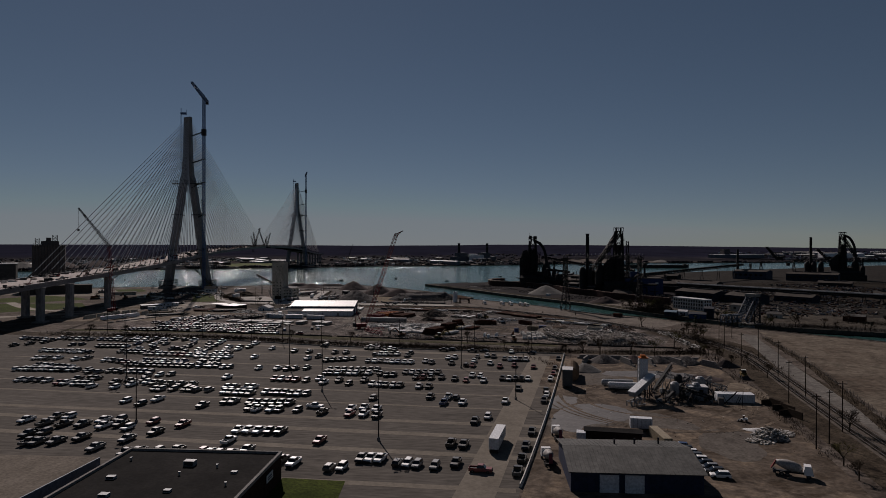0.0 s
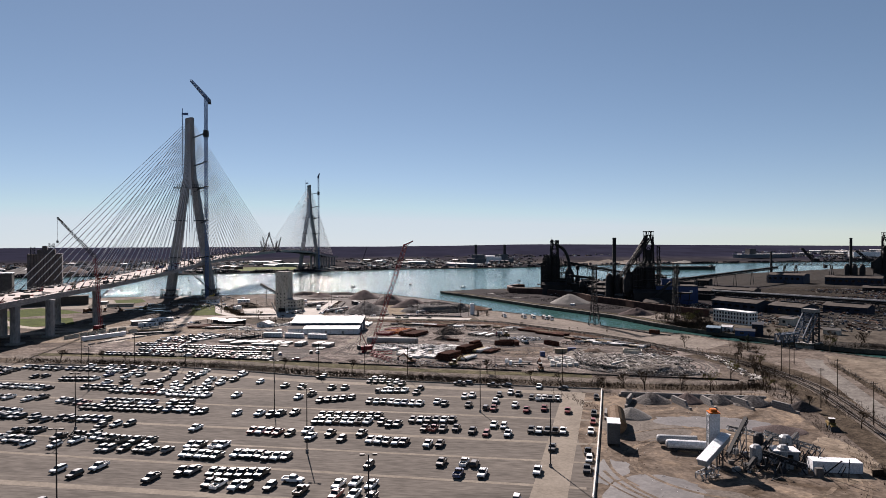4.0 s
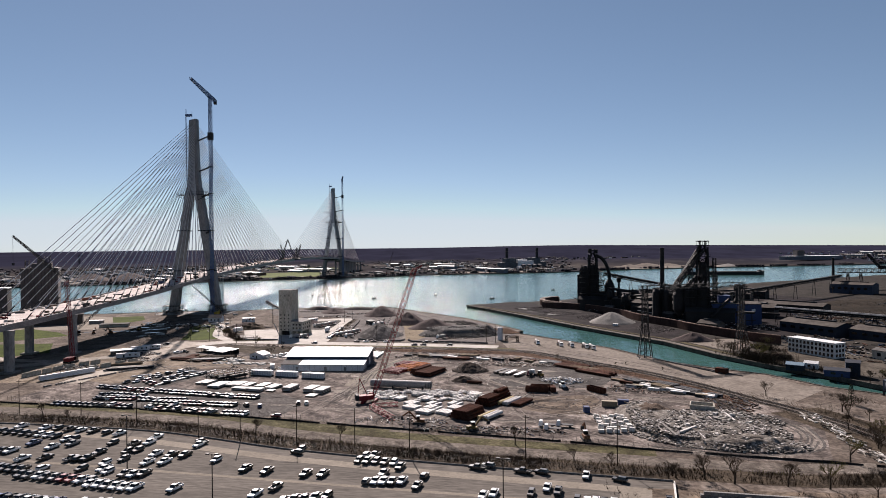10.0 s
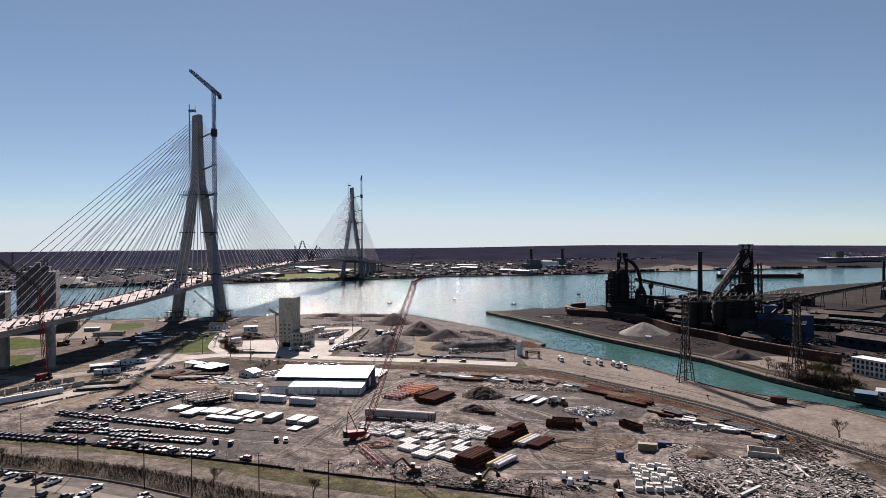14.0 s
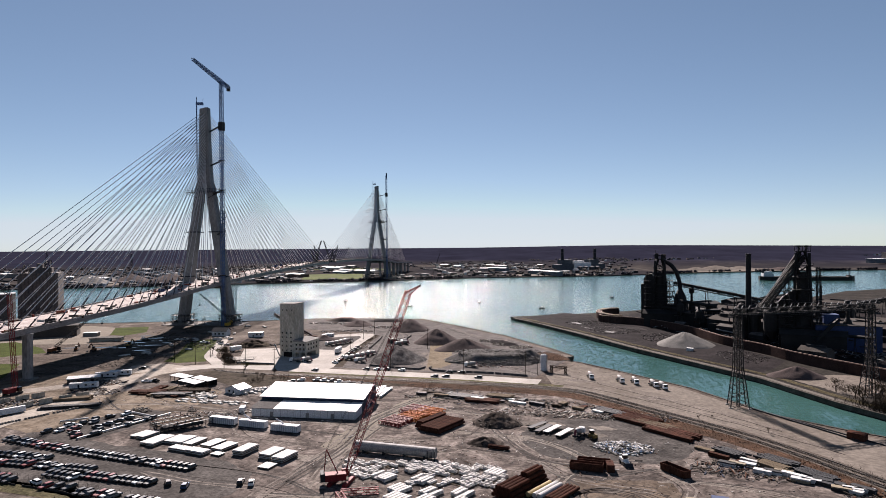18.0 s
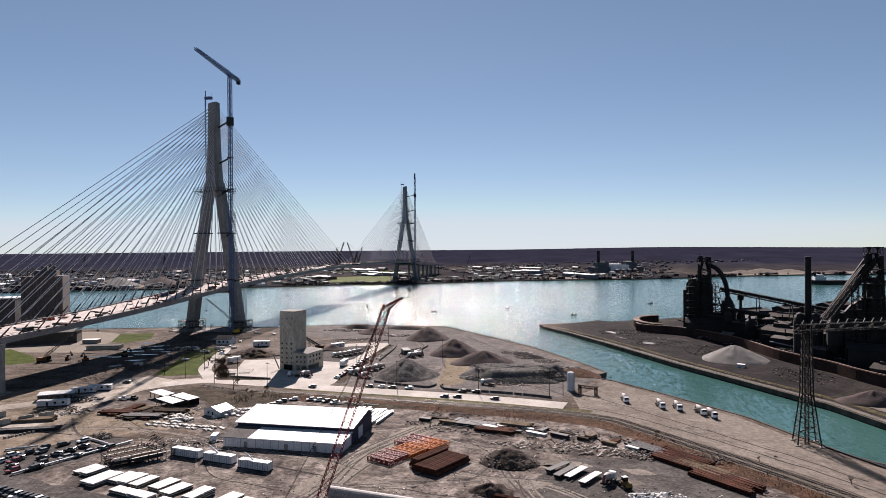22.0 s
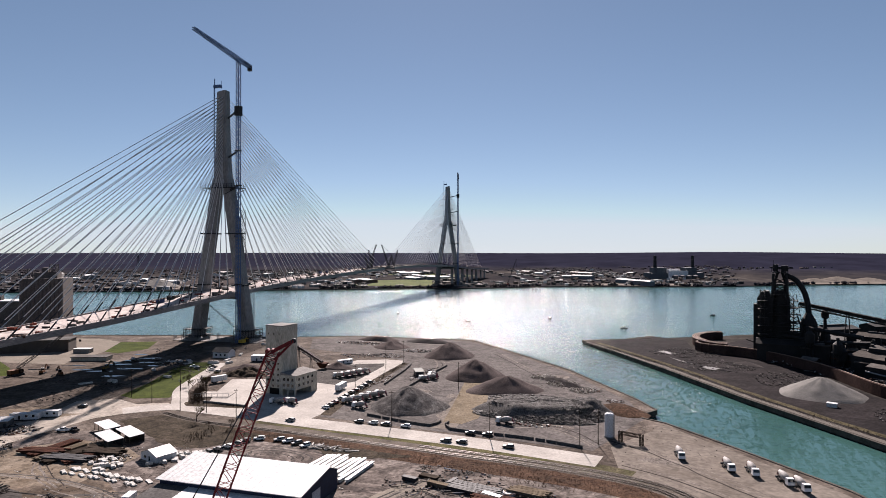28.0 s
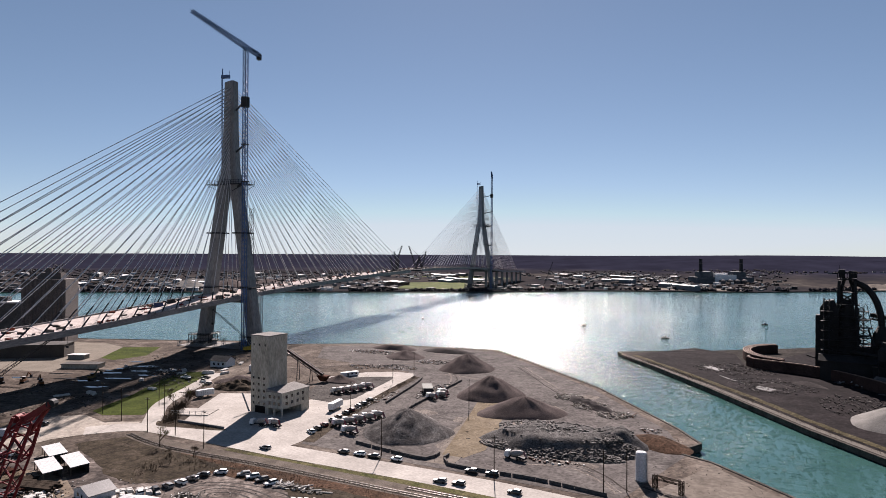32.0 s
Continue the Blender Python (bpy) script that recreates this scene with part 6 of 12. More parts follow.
part("receiving_frame", M().lattice((-8, -13.5, 0.6), (-2, -9, 1.2), 2.0, 6, 0.14, chord=0.2), GALV, plant)
for a, b, w in (((3, -3, 3), (13, 11, 9.5), 1.1), ((6, -9, 1.6), (17, 3, 6.5), 1.0), ((14, -5, 2.4), (28, 12, 5), 1.0), ((8, 12, 6.5), (25, 17, 2), 1.0), ((10, -2, 4.6), (22, -7, 1.8), 0.9), ((17, 8, 6.5), (32, 7, 2.2), 0.9)):
    cv = part("conveyor", M().lattice(a, b, w, 14, 0.12, chord=0.2), (STEEL_DARK, STEEL_DARK, GALV)[int(a[0]) % 3], plant, "steel lattice conveyor")
    av, bv = Vector(a), Vector(b)
    part("belt", M().beam(av + Vector((0, 0, 0.8)), bv + Vector((0, 0, 0.8)), w * 0.7, 0.15), TYRE, cv)
    mid = av.lerp(bv, 0.6)
    part("trestle", M().beam(mid, (mid.x - 1, mid.y, 0), 0.25).beam(mid, (mid.x + 1, mid.y, 0), 0.25).beam(bv, (bv.x, bv.y, 0), 0.25), GALV, cv)
for x, y, r0, h in ((10, -4, 1.6, 6), (13, 2, 1.4, 7.5), (18, -2, 1.5, 5.5), (22, 6, 1.7, 6)):
    part("bin", M().turned((x, y), [(0.4, 1.2), (r0, 3.0), (r0, h), (r0 * 0.5, h + 0.7)], 10), (GALV, STEEL_DARK)[int(x) % 2], plant)
mr2 = random.Random(8)
cl = M()
for _ in range(90):
    p = Vector((mr2.uniform(2, 30), mr2.uniform(-13, 10), 0))
    q = p + Vector((mr2.uniform(-4, 4), mr2.uniform(-4, 4), mr2.uniform(0.5, 5.5)))
    cl.beam(p, q, mr2.uniform(0.1, 0.35))
part("frame_steel", cl, STEEL_DARK, plant, "tangle of dark steel frames")
for _ in range(26):
    x, y = mr2.uniform(3, 25), mr2.uniform(-9, 10)
    s = mr2.uniform(0.4, 1.0)
    part("machine_box", M().box(x - s, x + s, y - s * 0.7, y + s * 0.7, 0, s * mr2.uniform(1, 2.6)), (GALV, STEEL_DARK, GREY_ROOF)[_ % 3], plant)
for i, (x, y, a) in enumerate(((90, 243, 86), (91.5, 238, 84))):
    root = thing("tank_trailer", (x, y, LAND + 0.05), "white cylindrical cement tank trailer", "trailer", "tank trailers", a)
    part("tank", M().tube((0, -5.6, 2.2), (0, 5.6, 2.2), 1.25, 14), (GALV, WHITE_WALL)[i], root, smooth=False)
    part("end_cap", M().rings([[(r0 * math.cos(k * math.pi / 7), 5.6 + d, 2.2 + r0 * math.sin(k * math.pi / 7)) for k in range(14)] for r0, d in ((1.25, 0), (0.9, 0.4), (0.2, 0.55))]), GALV, root)
    part("chassis", M().box(-0.9, 0.9, -5.2, 5.2, 0.7, 1.0).box(-0.8, -0.6, 3, 3.3, 0, 0.8).box(0.6, 0.8, 3, 3.3, 0, 0.8), STEEL_DARK, root)
    for px in (-1.0, 1.0):
        for py in (-4.4, -3.2):
            w = part("wheel", WHEEL, None, root)
            w.matrix_world = root.matrix_world @ pose(px, py, 0.5) @ Matrix.Diagonal((1.5, 1.32, 1.32, 1))
root = thing("control_cabin", (114.5, 228, LAND), "grey control cabin with a white roof", "cabin", rz=-4)
part("cabin", M().box(-3.2, 3.2, -2.2, 2.2, 1.2, 4.6), surf("blue_grey_sheet", (0.25, 0.28, 0.33), (0.33, 0.36, 0.41), 3, 0.6, fine=0.4), root)
part("roof", M().box(-3.5, 3.5, -2.5, 2.5, 4.6, 4.85), WHITE_ROOF, root)
part("legs", M().box(-3, -2.6, -2, -1.6, 0, 1.2).box(2.6, 3, -2, -1.6, 0, 1.2).box(-3, -2.6, 1.6, 2, 0, 1.2).box(2.6, 3, 1.6, 2, 0, 1.2), STEEL_DARK, root)
part("window", M().box(-2.4, 1.8, -2.26, -2.2, 2.6, 3.8), DARK_GLASS, root)
container(126.5, 225, 86, WHITE_WALL, "long white container in the plant yard", 6.2, 2.0, 3.0)
# stone bins of stacked concrete blocks
BLOCK = M().box(-0.9, 0.9, -0.45, 0.45, 0, 0.88).mesh("block", GREY_CONC)
for k, (x, y, a, n) in enumerate(((87.5, 300, 70, 7), (103.5, 298, 105, 7), (114.8, 299, 98, 6), (126.5, 298, 108, 6), (139, 293, 118, 6), (74.5, 279, 80, 5))):
    root = thing("block_wall", (x, y, LAND + 0.04), "pale concrete block wall of a stone bin", "wall", "stone bin walls", a)
    for row in range(3 if n > 5 else 2):
        for i in range(n - row):
            ob = new("block", BLOCK)
            ob.parent = root
            ob.location = (-i * 1.84 + (0.9 if row % 2 else 0), 0, row * 0.9)
root = thing("block_wall", (112, 305.5, LAND + 0.04), "concrete block back wall of the stone bins", "wall", "stone bin walls", -4)
for row in range(2):
    for i in range(30):
        ob = new("block", BLOCK)
        ob.parent = root
        ob.location = (-27 + i * 1.84 + (0.9 if row % 2 else 0), 0, row * 0.9)
heap("stone_mound", 95.5, 299.5, 8.2, 6.4, 3.9, AGG_MIX, "dark grey stone heap in a block bin", seed=2)
heap("stone_mound", 109, 300, 6.2, 6.2, 3.6, AGG_BROWN, "brown stone heap in a block bin", seed=3)
heap("stone_mound", 120.5, 300, 6.2, 6, 3.5, AGG_MIX, "dark stone heap in a block bin", seed=4)
heap("stone_mound", 132.5, 298, 7.6, 6.6, 3.8, AGG_MIX, "brown gravel heap in a block bin", seed=5)
heap("stone_mound", 83, 277, 7.5, 6.5, 3.6, AGG_PALE, "grey gravel heap by the block wall", seed=6)
heap("sand_mound", 148, 291, 7, 4, 3.6, AGG_DARK, "dark double heap beside the railway", seed=7)
heap("sand_mound", 128, 262, 9, 6, 2.2, AGG_BROWN, "low brown sand heap in the plant yard", seed=9)
heap("spoil_mound", 120, 182.5, 4.8, 4, 2.8, AGG_PALE, "broken concrete spoil heap", seed=10, rough=0.3, noise_size=1.5)
scatter("rubble", [(120, 182.5, 5, 4.4, 2.8), (124, 187, 5, 4, 0.3), (116, 179, 4, 3, 0.2)], 420, 0.6, [(0.55, 0.53, 0.5), (0.42, 0.4, 0.37), (0.62, 0.6, 0.57), (0.3, 0.27, 0.23)], "broken concrete lumps on the spoil heap", 31)
heap("white_spill", 121, 189.5, 6, 2.2, 0.9, WHITE_ROOF, "white lime spill beside the spoil heap", seed=11, rz=-12)
root = thing("corrugated_drum", (75.3, 262, LAND + 2.9), "rusty brown ribbed steel drum lying on its side", "drum", rz=-8)
dr = M()
prof = [(2.9, -8 + k * 0.5) for k in range(33)]
dr.rings([[((2.9 if k % 2 else 2.65) * math.cos(a * math.pi / 9), -8 + k * 0.5, (2.9 if k % 2 else 2.65) * math.sin(a * math.pi / 9)) for a in range(18)] for k in range(33)])
part("shell", dr, surf("rusty_tan_ribs", (0.30, 0.17, 0.09), (0.48, 0.32, 0.19), 2, 0.8, fine=0.3), root)
root = thing("dust_filter", (71.2, 244.5, LAND), "grey box-shaped dust filter in front of the drum", "filter", rz=-8)
part("casing", M().box(-1.9, 1.9, -3.2, 3.2, 0.8, 7.0), surf("dull_grey_sheet", (0.13, 0.13, 0.13), (0.2, 0.2, 0.2), 2, 0.7, fine=0.3), root)
part("cap", M().box(-2.0, 2.0, -3.3, 3.3, 7.0, 7.2), WHITE_ROOF, root)
part("legs", M().box(-1.8, -1.4, -3, -2.6, 0, 0.9).box(1.4, 1.8, -3, -2.6, 0, 0.9).box(-1.8, -1.4, 2.6, 3, 0, 0.9).box(1.4, 1.8, 2.6, 3, 0, 0.9), STEEL_DARK, root)


def loader(x, y, rz, colour, label, arm=False):
    root = thing("wheel_loader" if not arm else "excavator", (x, y, LAND + 0.05), label, "machine", "", rz)
    part("body", M().box(-1.1, 1.1, -2.6, 0.6, 0.9, 2.2).box(-1.0, 1.0, 0.6, 2.0, 0.8, 1.4), colour, root)
    c = part("cab", M().box(-0.8, 0.8, -0.6, 0.7, 2.2, 3.4), DARK_GLASS, root)
    part("cab_roof", M().box(-0.9, 0.9, -0.7, 0.8, 3.4, 3.55), WHITE_ROOF, c)
    if arm:
        part("boom", M().beam((0.5, 0.6, 1.8), (0.5, 3.6, 5.2), 0.5, 0.7).beam((0.5, 3.6, 5.2), (0.5, 6.4, 3.4), 0.4, 0.55), colour, root)
        part("bucket", M().hexa([(-0.1, 6.0, 1.9), (1.1, 6.0, 1.9), (1.1, 7.2, 2.0), (-0.1, 7.2, 2.0), (-0.1, 6.1, 3.3), (1.1, 6.1, 3.3), (1.1, 6.8, 3.5), (-0.1, 6.8, 3.5)]), STEEL_DARK, root)
        for sg in (-1, 1):
            part("track", M().box(sg * 1.0 - 0.35, sg * 1.0 + 0.35, -2.2, 2.2, 0, 0.95), STEEL_DARK, root)
    else:
        part("lift_arm", M().beam((-0.7, 0.8, 1.6), (-0.7, 3.4, 0.8), 0.25, 0.4).beam((0.7, 0.8, 1.6), (0.7, 3.4, 0.8), 0.25, 0.4), colour, root)
        part("bucket", M().hexa([(-1.4, 3.2, 0.1), (1.4, 3.2, 0.1), (1.4, 4.5, 0.1), (-1.4, 4.5, 0.1), (-1.4, 3.0, 1.3), (1.4, 3.0, 1.3), (1.4, 3.3, 1.4), (-1.4, 3.3, 1.4)]), STEEL_DARK, root)
        for px in (-1.0, 1.0):
            for py in (-1.7, 1.5):
                w = part("wheel", WHEEL, None, root)
                w.matrix_world = root.matrix_world @ pose(px, py, 0.75) @ Matrix.Diagonal((2.4, 2.0, 2.0, 1))
    return root


DULL_YELLOW = surf("dull_machine_yellow", (0.22, 0.14, 0.03), (0.32, 0.21, 0.05), 2, 0.7, fine=0.3)
DULL_ORANGE = surf("dull_machine_orange", (0.2, 0.07, 0.02), (0.3, 0.11, 0.03), 2, 0.7, fine=0.3)
skid = loader(119.4, 199, 70, PAINT["white"], "small white skid loader by the spoil heap")
skid.matrix_world = skid.matrix_world @ Matrix.Diagonal((0.5, 0.42, 0.55, 1))
loader(146, 266, 170, DULL_YELLOW, "yellow wheel loader beside the railway")
for i, (x, y) in enumerate(((138, 219), (138.6, 212), (137.6, 205))):
    root = thing("timber_bay", (x, y, LAND), "dark timber bay against the railway bank", "wall", "timber bays", 15)
    part("back", M().box(-0.2, 0.2, -3.2, 3.2, 0, 2.4), POLE_WOOD, root)
    part("side", M().box(-3.2, 0.0, 2.9, 3.2, 0, 1.8), POLE_WOOD, root)

# ---- storage yard ----
shed = thing("storage_shed", (-88, 490, LAND), "long white storage shed with a lean-to and navy gable", "shed", rz=5)
mw = M().box(-23, 23, -4, 21, 0, 6.4)
mw.add([(-23, -4, 6.4), (-23, 21, 6.4), (-23, 14, 9.2), (23, -4, 6.4), (23, 21, 6.4), (23, 14, 9.2)], [(0, 2, 1), (3, 4, 5)])
part("wall", mw, NAVY, shed, "dark navy gable wall")
part("roof", M().hexa([(-24, -4.6, 6.35), (24, -4.6, 6.35), (24, 14, 9.3), (-24, 14, 9.3), (-24, -4.6, 6.55), (24, -4.6, 6.55), (24, 14, 9.5), (-24, 14, 9.5)]), WHITE_ROOF, shed, "bright white metal roof")
part("roof", M().hexa([(-24, 14, 9.3), (24, 14, 9.3), (24, 21.6, 6.4), (-24, 21.6, 6.4), (-24, 14, 9.5), (24, 14, 9.5), (24, 21.6, 6.6), (-24, 21.6, 6.6)]), WHITE_ROOF, shed)
seams = M()
for k in range(25):
    x = -24 + k * 2
    seams.beam((x, -4.6, 6.58), (x, 14, 9.53), 0.08, 0.07)
part("roof_seams", seams, WHITE_ROOF, shed)
ln = part("lean_to", M().box(-23, 23, -15, -4, 0, 3.7), WHITE_WALL, shed, "low white lean-to along the shed")
part("lean_to_roof", M().hexa([(-13, -15.6, 3.7), (23.6, -15.6, 3.7), (23.6, -4, 4.9), (-13, -4, 4.9), (-13, -15.6, 3.9), (23.6, -15.6, 3.9), (23.6, -4, 5.1), (-13, -4, 5.1)]), WHITE_ROOF, ln)
part("lean_to_roof", M().hexa([(-23.6, -15.6, 3.65), (-13, -15.6, 3.65), (-13, -4, 4.85), (-23.6, -4, 4.85), (-23.6, -15.6, 3.85), (-13, -15.6, 3.85), (-13, -4, 5.05), (-23.6, -4, 5.05)]), GREY_ROOF, ln, "greyed end of the lean-to roof")
for x in (-14, 2, 13):
    part("door", M().box(x - 0.7, x + 0.7, -15.08, -15, 0, 2.3), GREY_CONC, ln)
part("door", M().box(23, 23.1, 4, 9, 0, 4.6), WHITE_WALL, shed, "pale sliding door in the gable")
for x in range(-22, 23, 3):
    part("wall_post", M().box(x - 0.06, x + 0.06, -15.1, -15, 0.2, 3.6), GALV, ln)


def site_trailer(x, y, rz, l, w, h, label, group):
    root = thing("site_cabin", (x, y, LAND + 0.05), label, "cabin", group, rz)
    part("cabin", M().box(-l, l, -w, w, 0.5, h), WHITE_WALL, root)
    part("roof", M().box(-l - 0.1, l + 0.1, -w - 0.1, w + 0.1, h, h + 0.14), WHITE_ROOF, root, "bright white flat roof")
    part("skid", M().box(-l + 0.4, l - 0.4, -w + 0.2, w - 0.2, 0, 0.5), STEEL_DARK, root)
    part("door", M().box(-l * 0.4, -l * 0.4 + 0.9, -w - 0.04, -w, 0.6, min(h - 0.1, 2.4)), STEEL_DARK, root)
    for q in (0.1, 0.6):
        part("window", M().box(l * q, l * q + 1.1, -w - 0.04, -w, h * 0.5, h * 0.82), DARK_GLASS, root)
    return root


PANEL_WHITE = surf("worn_white_panel", (0.60, 0.585, 0.56), (0.78, 0.765, 0.74), 3, 0.8, bump=0.1, fine=0.4, tone=0.72)
STACKS = ((-74.4, 425.4, 4.5, 2.6, 7, 79), (-68.1, 423.2, 4.5, 2.6, 7, 78), (-86.1, 427.2, 4.8, 2.4, 7, 80), (-96.6, 430, 4.5, 2.6, 4, 77), (-103.2, 432.6, 4.5, 2.6, 4, 78), (-112, 424.4, 4.4, 2.1, 4, -12), (-103.2, 422.5, 4.4, 2.1, 5, -12), (-140, 438, 4.2, 1.6, 3, 78), (-135.8, 437, 4.2, 1.9, 4, 78), (-129.2, 432, 5.6, 1.7, 4, 82), (-125.4, 431, 6.0, 1.9, 5, 82), (-121, 434.2, 4.5, 2.2, 4, 82), (-116.3, 433.4, 4.5, 2.2, 5, 82), (-111.5, 433, 4.5, 2.2, 4, 81), (-95, 422.6, 1.7, 2.2, 2, 78), (-70.4, 414.8, 2.8, 2.4, 2, 81))
for i, (x, y, l, w, n, a) in enumerate(STACKS):
    root = thing("panel_stack", (x, y, LAND + 0.05), "stack of white formwork panels on timber", "panels", "white panel stacks", a)
    for k in range(n):
        d = 0.08 * ((k * 7 + i) % 3)
        if k == n - 1:
            part("panel", M().box(-l + d, -0.04, -w, w - d, 0.15 + k * 0.29, 0.36 + k * 0.29).box(0.04, l - d, -w + d, w, 0.15 + k * 0.29, 0.36 + k * 0.29), PANEL_WHITE, root)
        else:
            part("panel", M().box(-l + d, l - d, -w + d, w - d, 0.15 + k * 0.29, 0.36 + k * 0.29), PANEL_WHITE if k % 2 else TIMBER, root)
    part("bearer", M().box(-l * 0.7, -l * 0.7 + 0.2, -w, w, 0, 0.15), TIMBER, root)
    part("bearer", M().box(l * 0.6, l * 0.6 + 0.2, -w, w, 0, 0.15), TIMBER, root)
for i, (x, y) in enumerate(((-116, 460), (-100.5, 458), (-84, 455))):
    root = thing("tank_skid", (x, y, LAND + 0.05), "white ribbed tank skid with a tilted pipe", "tank", "white tank skids", -6)
    part("tank", M().box(-6.4, 6.4, -1.4, 1.4, 0.3, 3.0), WHITE_WALL, root)
    rb = M()
    for k in range(13):
        rb.box(-6.3 + k * 1.05 - 0.07, -6.3 + k * 1.05 + 0.07, -1.48, -1.4, 0.3, 3.0)
    part("ribs", rb, GALV, root)
    part("rail", M().beam((-6.3, -1.3, 3.9), (6.3, -1.3, 3.9), 0.07).beam((-6.3, 1.3, 3.9), (6.3, 1.3, 3.9), 0.07).beam((-6.3, -1.3, 3), (-6.3, -1.3, 3.9), 0.07).beam((6.3, 1.3, 3), (6.3, 1.3, 3.9), 0.07), GALV, root)
    part("skid", M().box(-6.6, 6.6, -1.5, 1.5, 0.0, 0.3), STEEL_DARK, root)
    if i != 0:
        part("tilted_pipe", M().tube((-1, 0, 3.2), (-5, 0.4, 5.0), 0.3, 8), WHITE_WALL, root)
tank = thing("storage_tank", (-30.5, 436, LAND + 0.05), "long white cylindrical storage tank lying down", "tank", rz=-5)
part("shell", M().tube((-16, 0, 2.2), (16, 0, 2.2), 1.9, 20), surf("greyed_tank_paint", (0.30, 0.29, 0.285), (0.44, 0.43, 0.42), 4, 0.7, fine=0.5, tone=0.62), tank, smooth=False)
for x in (-12, -4, 4, 12):
    part("saddle", M().box(x - 0.3, x + 0.3, -1.8, 1.8, 0, 1.2), STEEL_DARK, tank)
for x in (13.5, 15, 16.2):
    part("valve_pipe", M().tube((x, -2.2, 0), (x, -2.2, 3.4), 0.16, 6), STEEL_DARK, tank)

# white stone slabs on pallets, row by row
PAL = []
for var in range(3):
    b = M()
    b.box(-1.6, 1.6, -1.0, 1.0, 0.14, 0.55 + 0.12 * var)
    if var != 1:
        b.box(-1.4, -0.1, -0.85, 0.85, 0.55 + 0.12 * var, 0.85 + 0.1 * var).box(0.1, 1.35, -0.85, 0.7, 0.55 + 0.12 * var, 0.8 + 0.1 * var)
    b.box(-1.6, 1.6, -1.0, -0.8, 0, 0.14, 1).box(-1.6, 1.6, 0.8, 1.0, 0, 0.14, 1)
    PAL.append(b.mesh("slab_pallet", surf("pale_precast_%d" % var, (0.42, 0.41, 0.39), (0.68, 0.67, 0.64), 2, 0.85, fine=0.3, tone=0.9), TIMBER))
pr = random.Random(13)
BUNDLES = ((-27, 413, 5), (-18.8, 403.6, 4), (-17.4, 396.6, 5), (-10.2, 390, 5), (-8.4, 403, 4), (-7.6, 396.4, 5), (-1.2, 389.6, 5), (1.4, 404.5, 4), (2.2, 397.5, 4), (-14, 413, 4), (8.6, 424, 4))
SLABS = []
for var in range(4):
    b = M()
    for k in range(3):
        zt = 0.55 + 0.16 * ((var + k * 2) % 4)
        b.box(-1.75, 1.75 - 0.5 * ((var + k) % 3 == 0), -0.72 + k * 0.5, -0.3 + k * 0.5, 0.22, zt)
        if (var + k) % 2:
            b.box(-1.7, -1.1, -0.7 + k * 0.5, -0.32 + k * 0.5, zt, zt + 0.3).box(0.5, 1.2, -0.7 + k * 0.5, -0.32 + k * 0.5, zt, zt + 0.22)
    SLABS.append(b.mesh("slab", PANEL_WHITE))
BASE = M().box(-1.8, 1.8, -1.6, -1.4, 0, 0.22).box(-1.8, 1.8, -0.1, 0.1, 0, 0.22).box(-1.8, 1.8, 1.4, 1.6, 0, 0.22).box(-1.6, -1.3, -1.7, 1.7, 0.12, 0.21).box(1.3, 1.6, -1.7, 1.7, 0.12, 0.21).mesh("slab_pallet", TIMBER)
SLAB_EDGE = [(-44, 426), (-13, 430), (13, 430), (14, 408), (6, 410), (-8, 409), (-18, 410), (-24, 419), (-32, 409), (-40, 413)]


def within(x, y, pts):
    inside = False
    for (x0, y0), (x1, y1) in zip(pts, pts[1:] + pts[:1]):
        if (y0 > y) != (y1 > y) and x < x0 + (y - y0) * (x1 - x0) / (y1 - y0):
            inside = not inside
    return inside


for iu in range(-4, 18):
    for iv in range(-12, 14):
        x = -40 + 3.9 * iu * math.cos(radians(-22)) + 4.2 * iv * math.cos(radians(62)) + pr.uniform(-0.3, 0.3)
        y = 424 + 3.9 * iu * math.sin(radians(-22)) + 4.2 * iv * math.sin(radians(62)) + pr.uniform(-0.3, 0.3)
        if not within(x, y, SLAB_EDGE) or pr.random() < 0.14 or (x + 5) ** 2 + (y - 406) ** 2 < 20:
            continue
        ob = new("slab_pallet", BASE)
        ob.matrix_world = pose(x, y, LAND + 0.05, 0, 0, (60 if pr.random() < 0.75 else -24) + pr.uniform(-6, 6))
        tagged(ob, "pallet of pale precast concrete slabs on gravel", "pallet", "precast pallets")
        for o in (-0.85, 0.85):
            if pr.random() < 0.95:
                sl = part("slab", SLABS[pr.randrange(4)], None, ob)
                sl.location = (pr.uniform(-0.15, 0.15), o, 0)
LONG_SLAB = M().box(-0.6, 0.6, -2.9, 2.9, 0, 0.42).box(-0.5, 0.5, -2.7, 2.7, 0.42, 0.5).mesh("slab", PANEL_WHITE)
for x, y, n in BUNDLES:
    root = thing("slab_stack", (x, y, LAND + 0.05), "stack of long white precast slabs on bearers", "slabs", "long slab stacks", -27 + pr.uniform(-3, 3))
    for q in (-2.0, 1.8):
        part("bearer", M().box(-n * 0.72, n * 0.72, q, q + 0.25, 0, 0.2), TIMBER, root)
    for lay in range(2):
        for k in range(n):
            if lay == 1 and pr.random() < 0.15:
                continue
            sl = part("slab", LONG_SLAB, None, root)
            sl.location = ((k - (n - 1) / 2) * 1.42, pr.uniform(-0.25, 0.25), 0.2 + lay * 0.56)


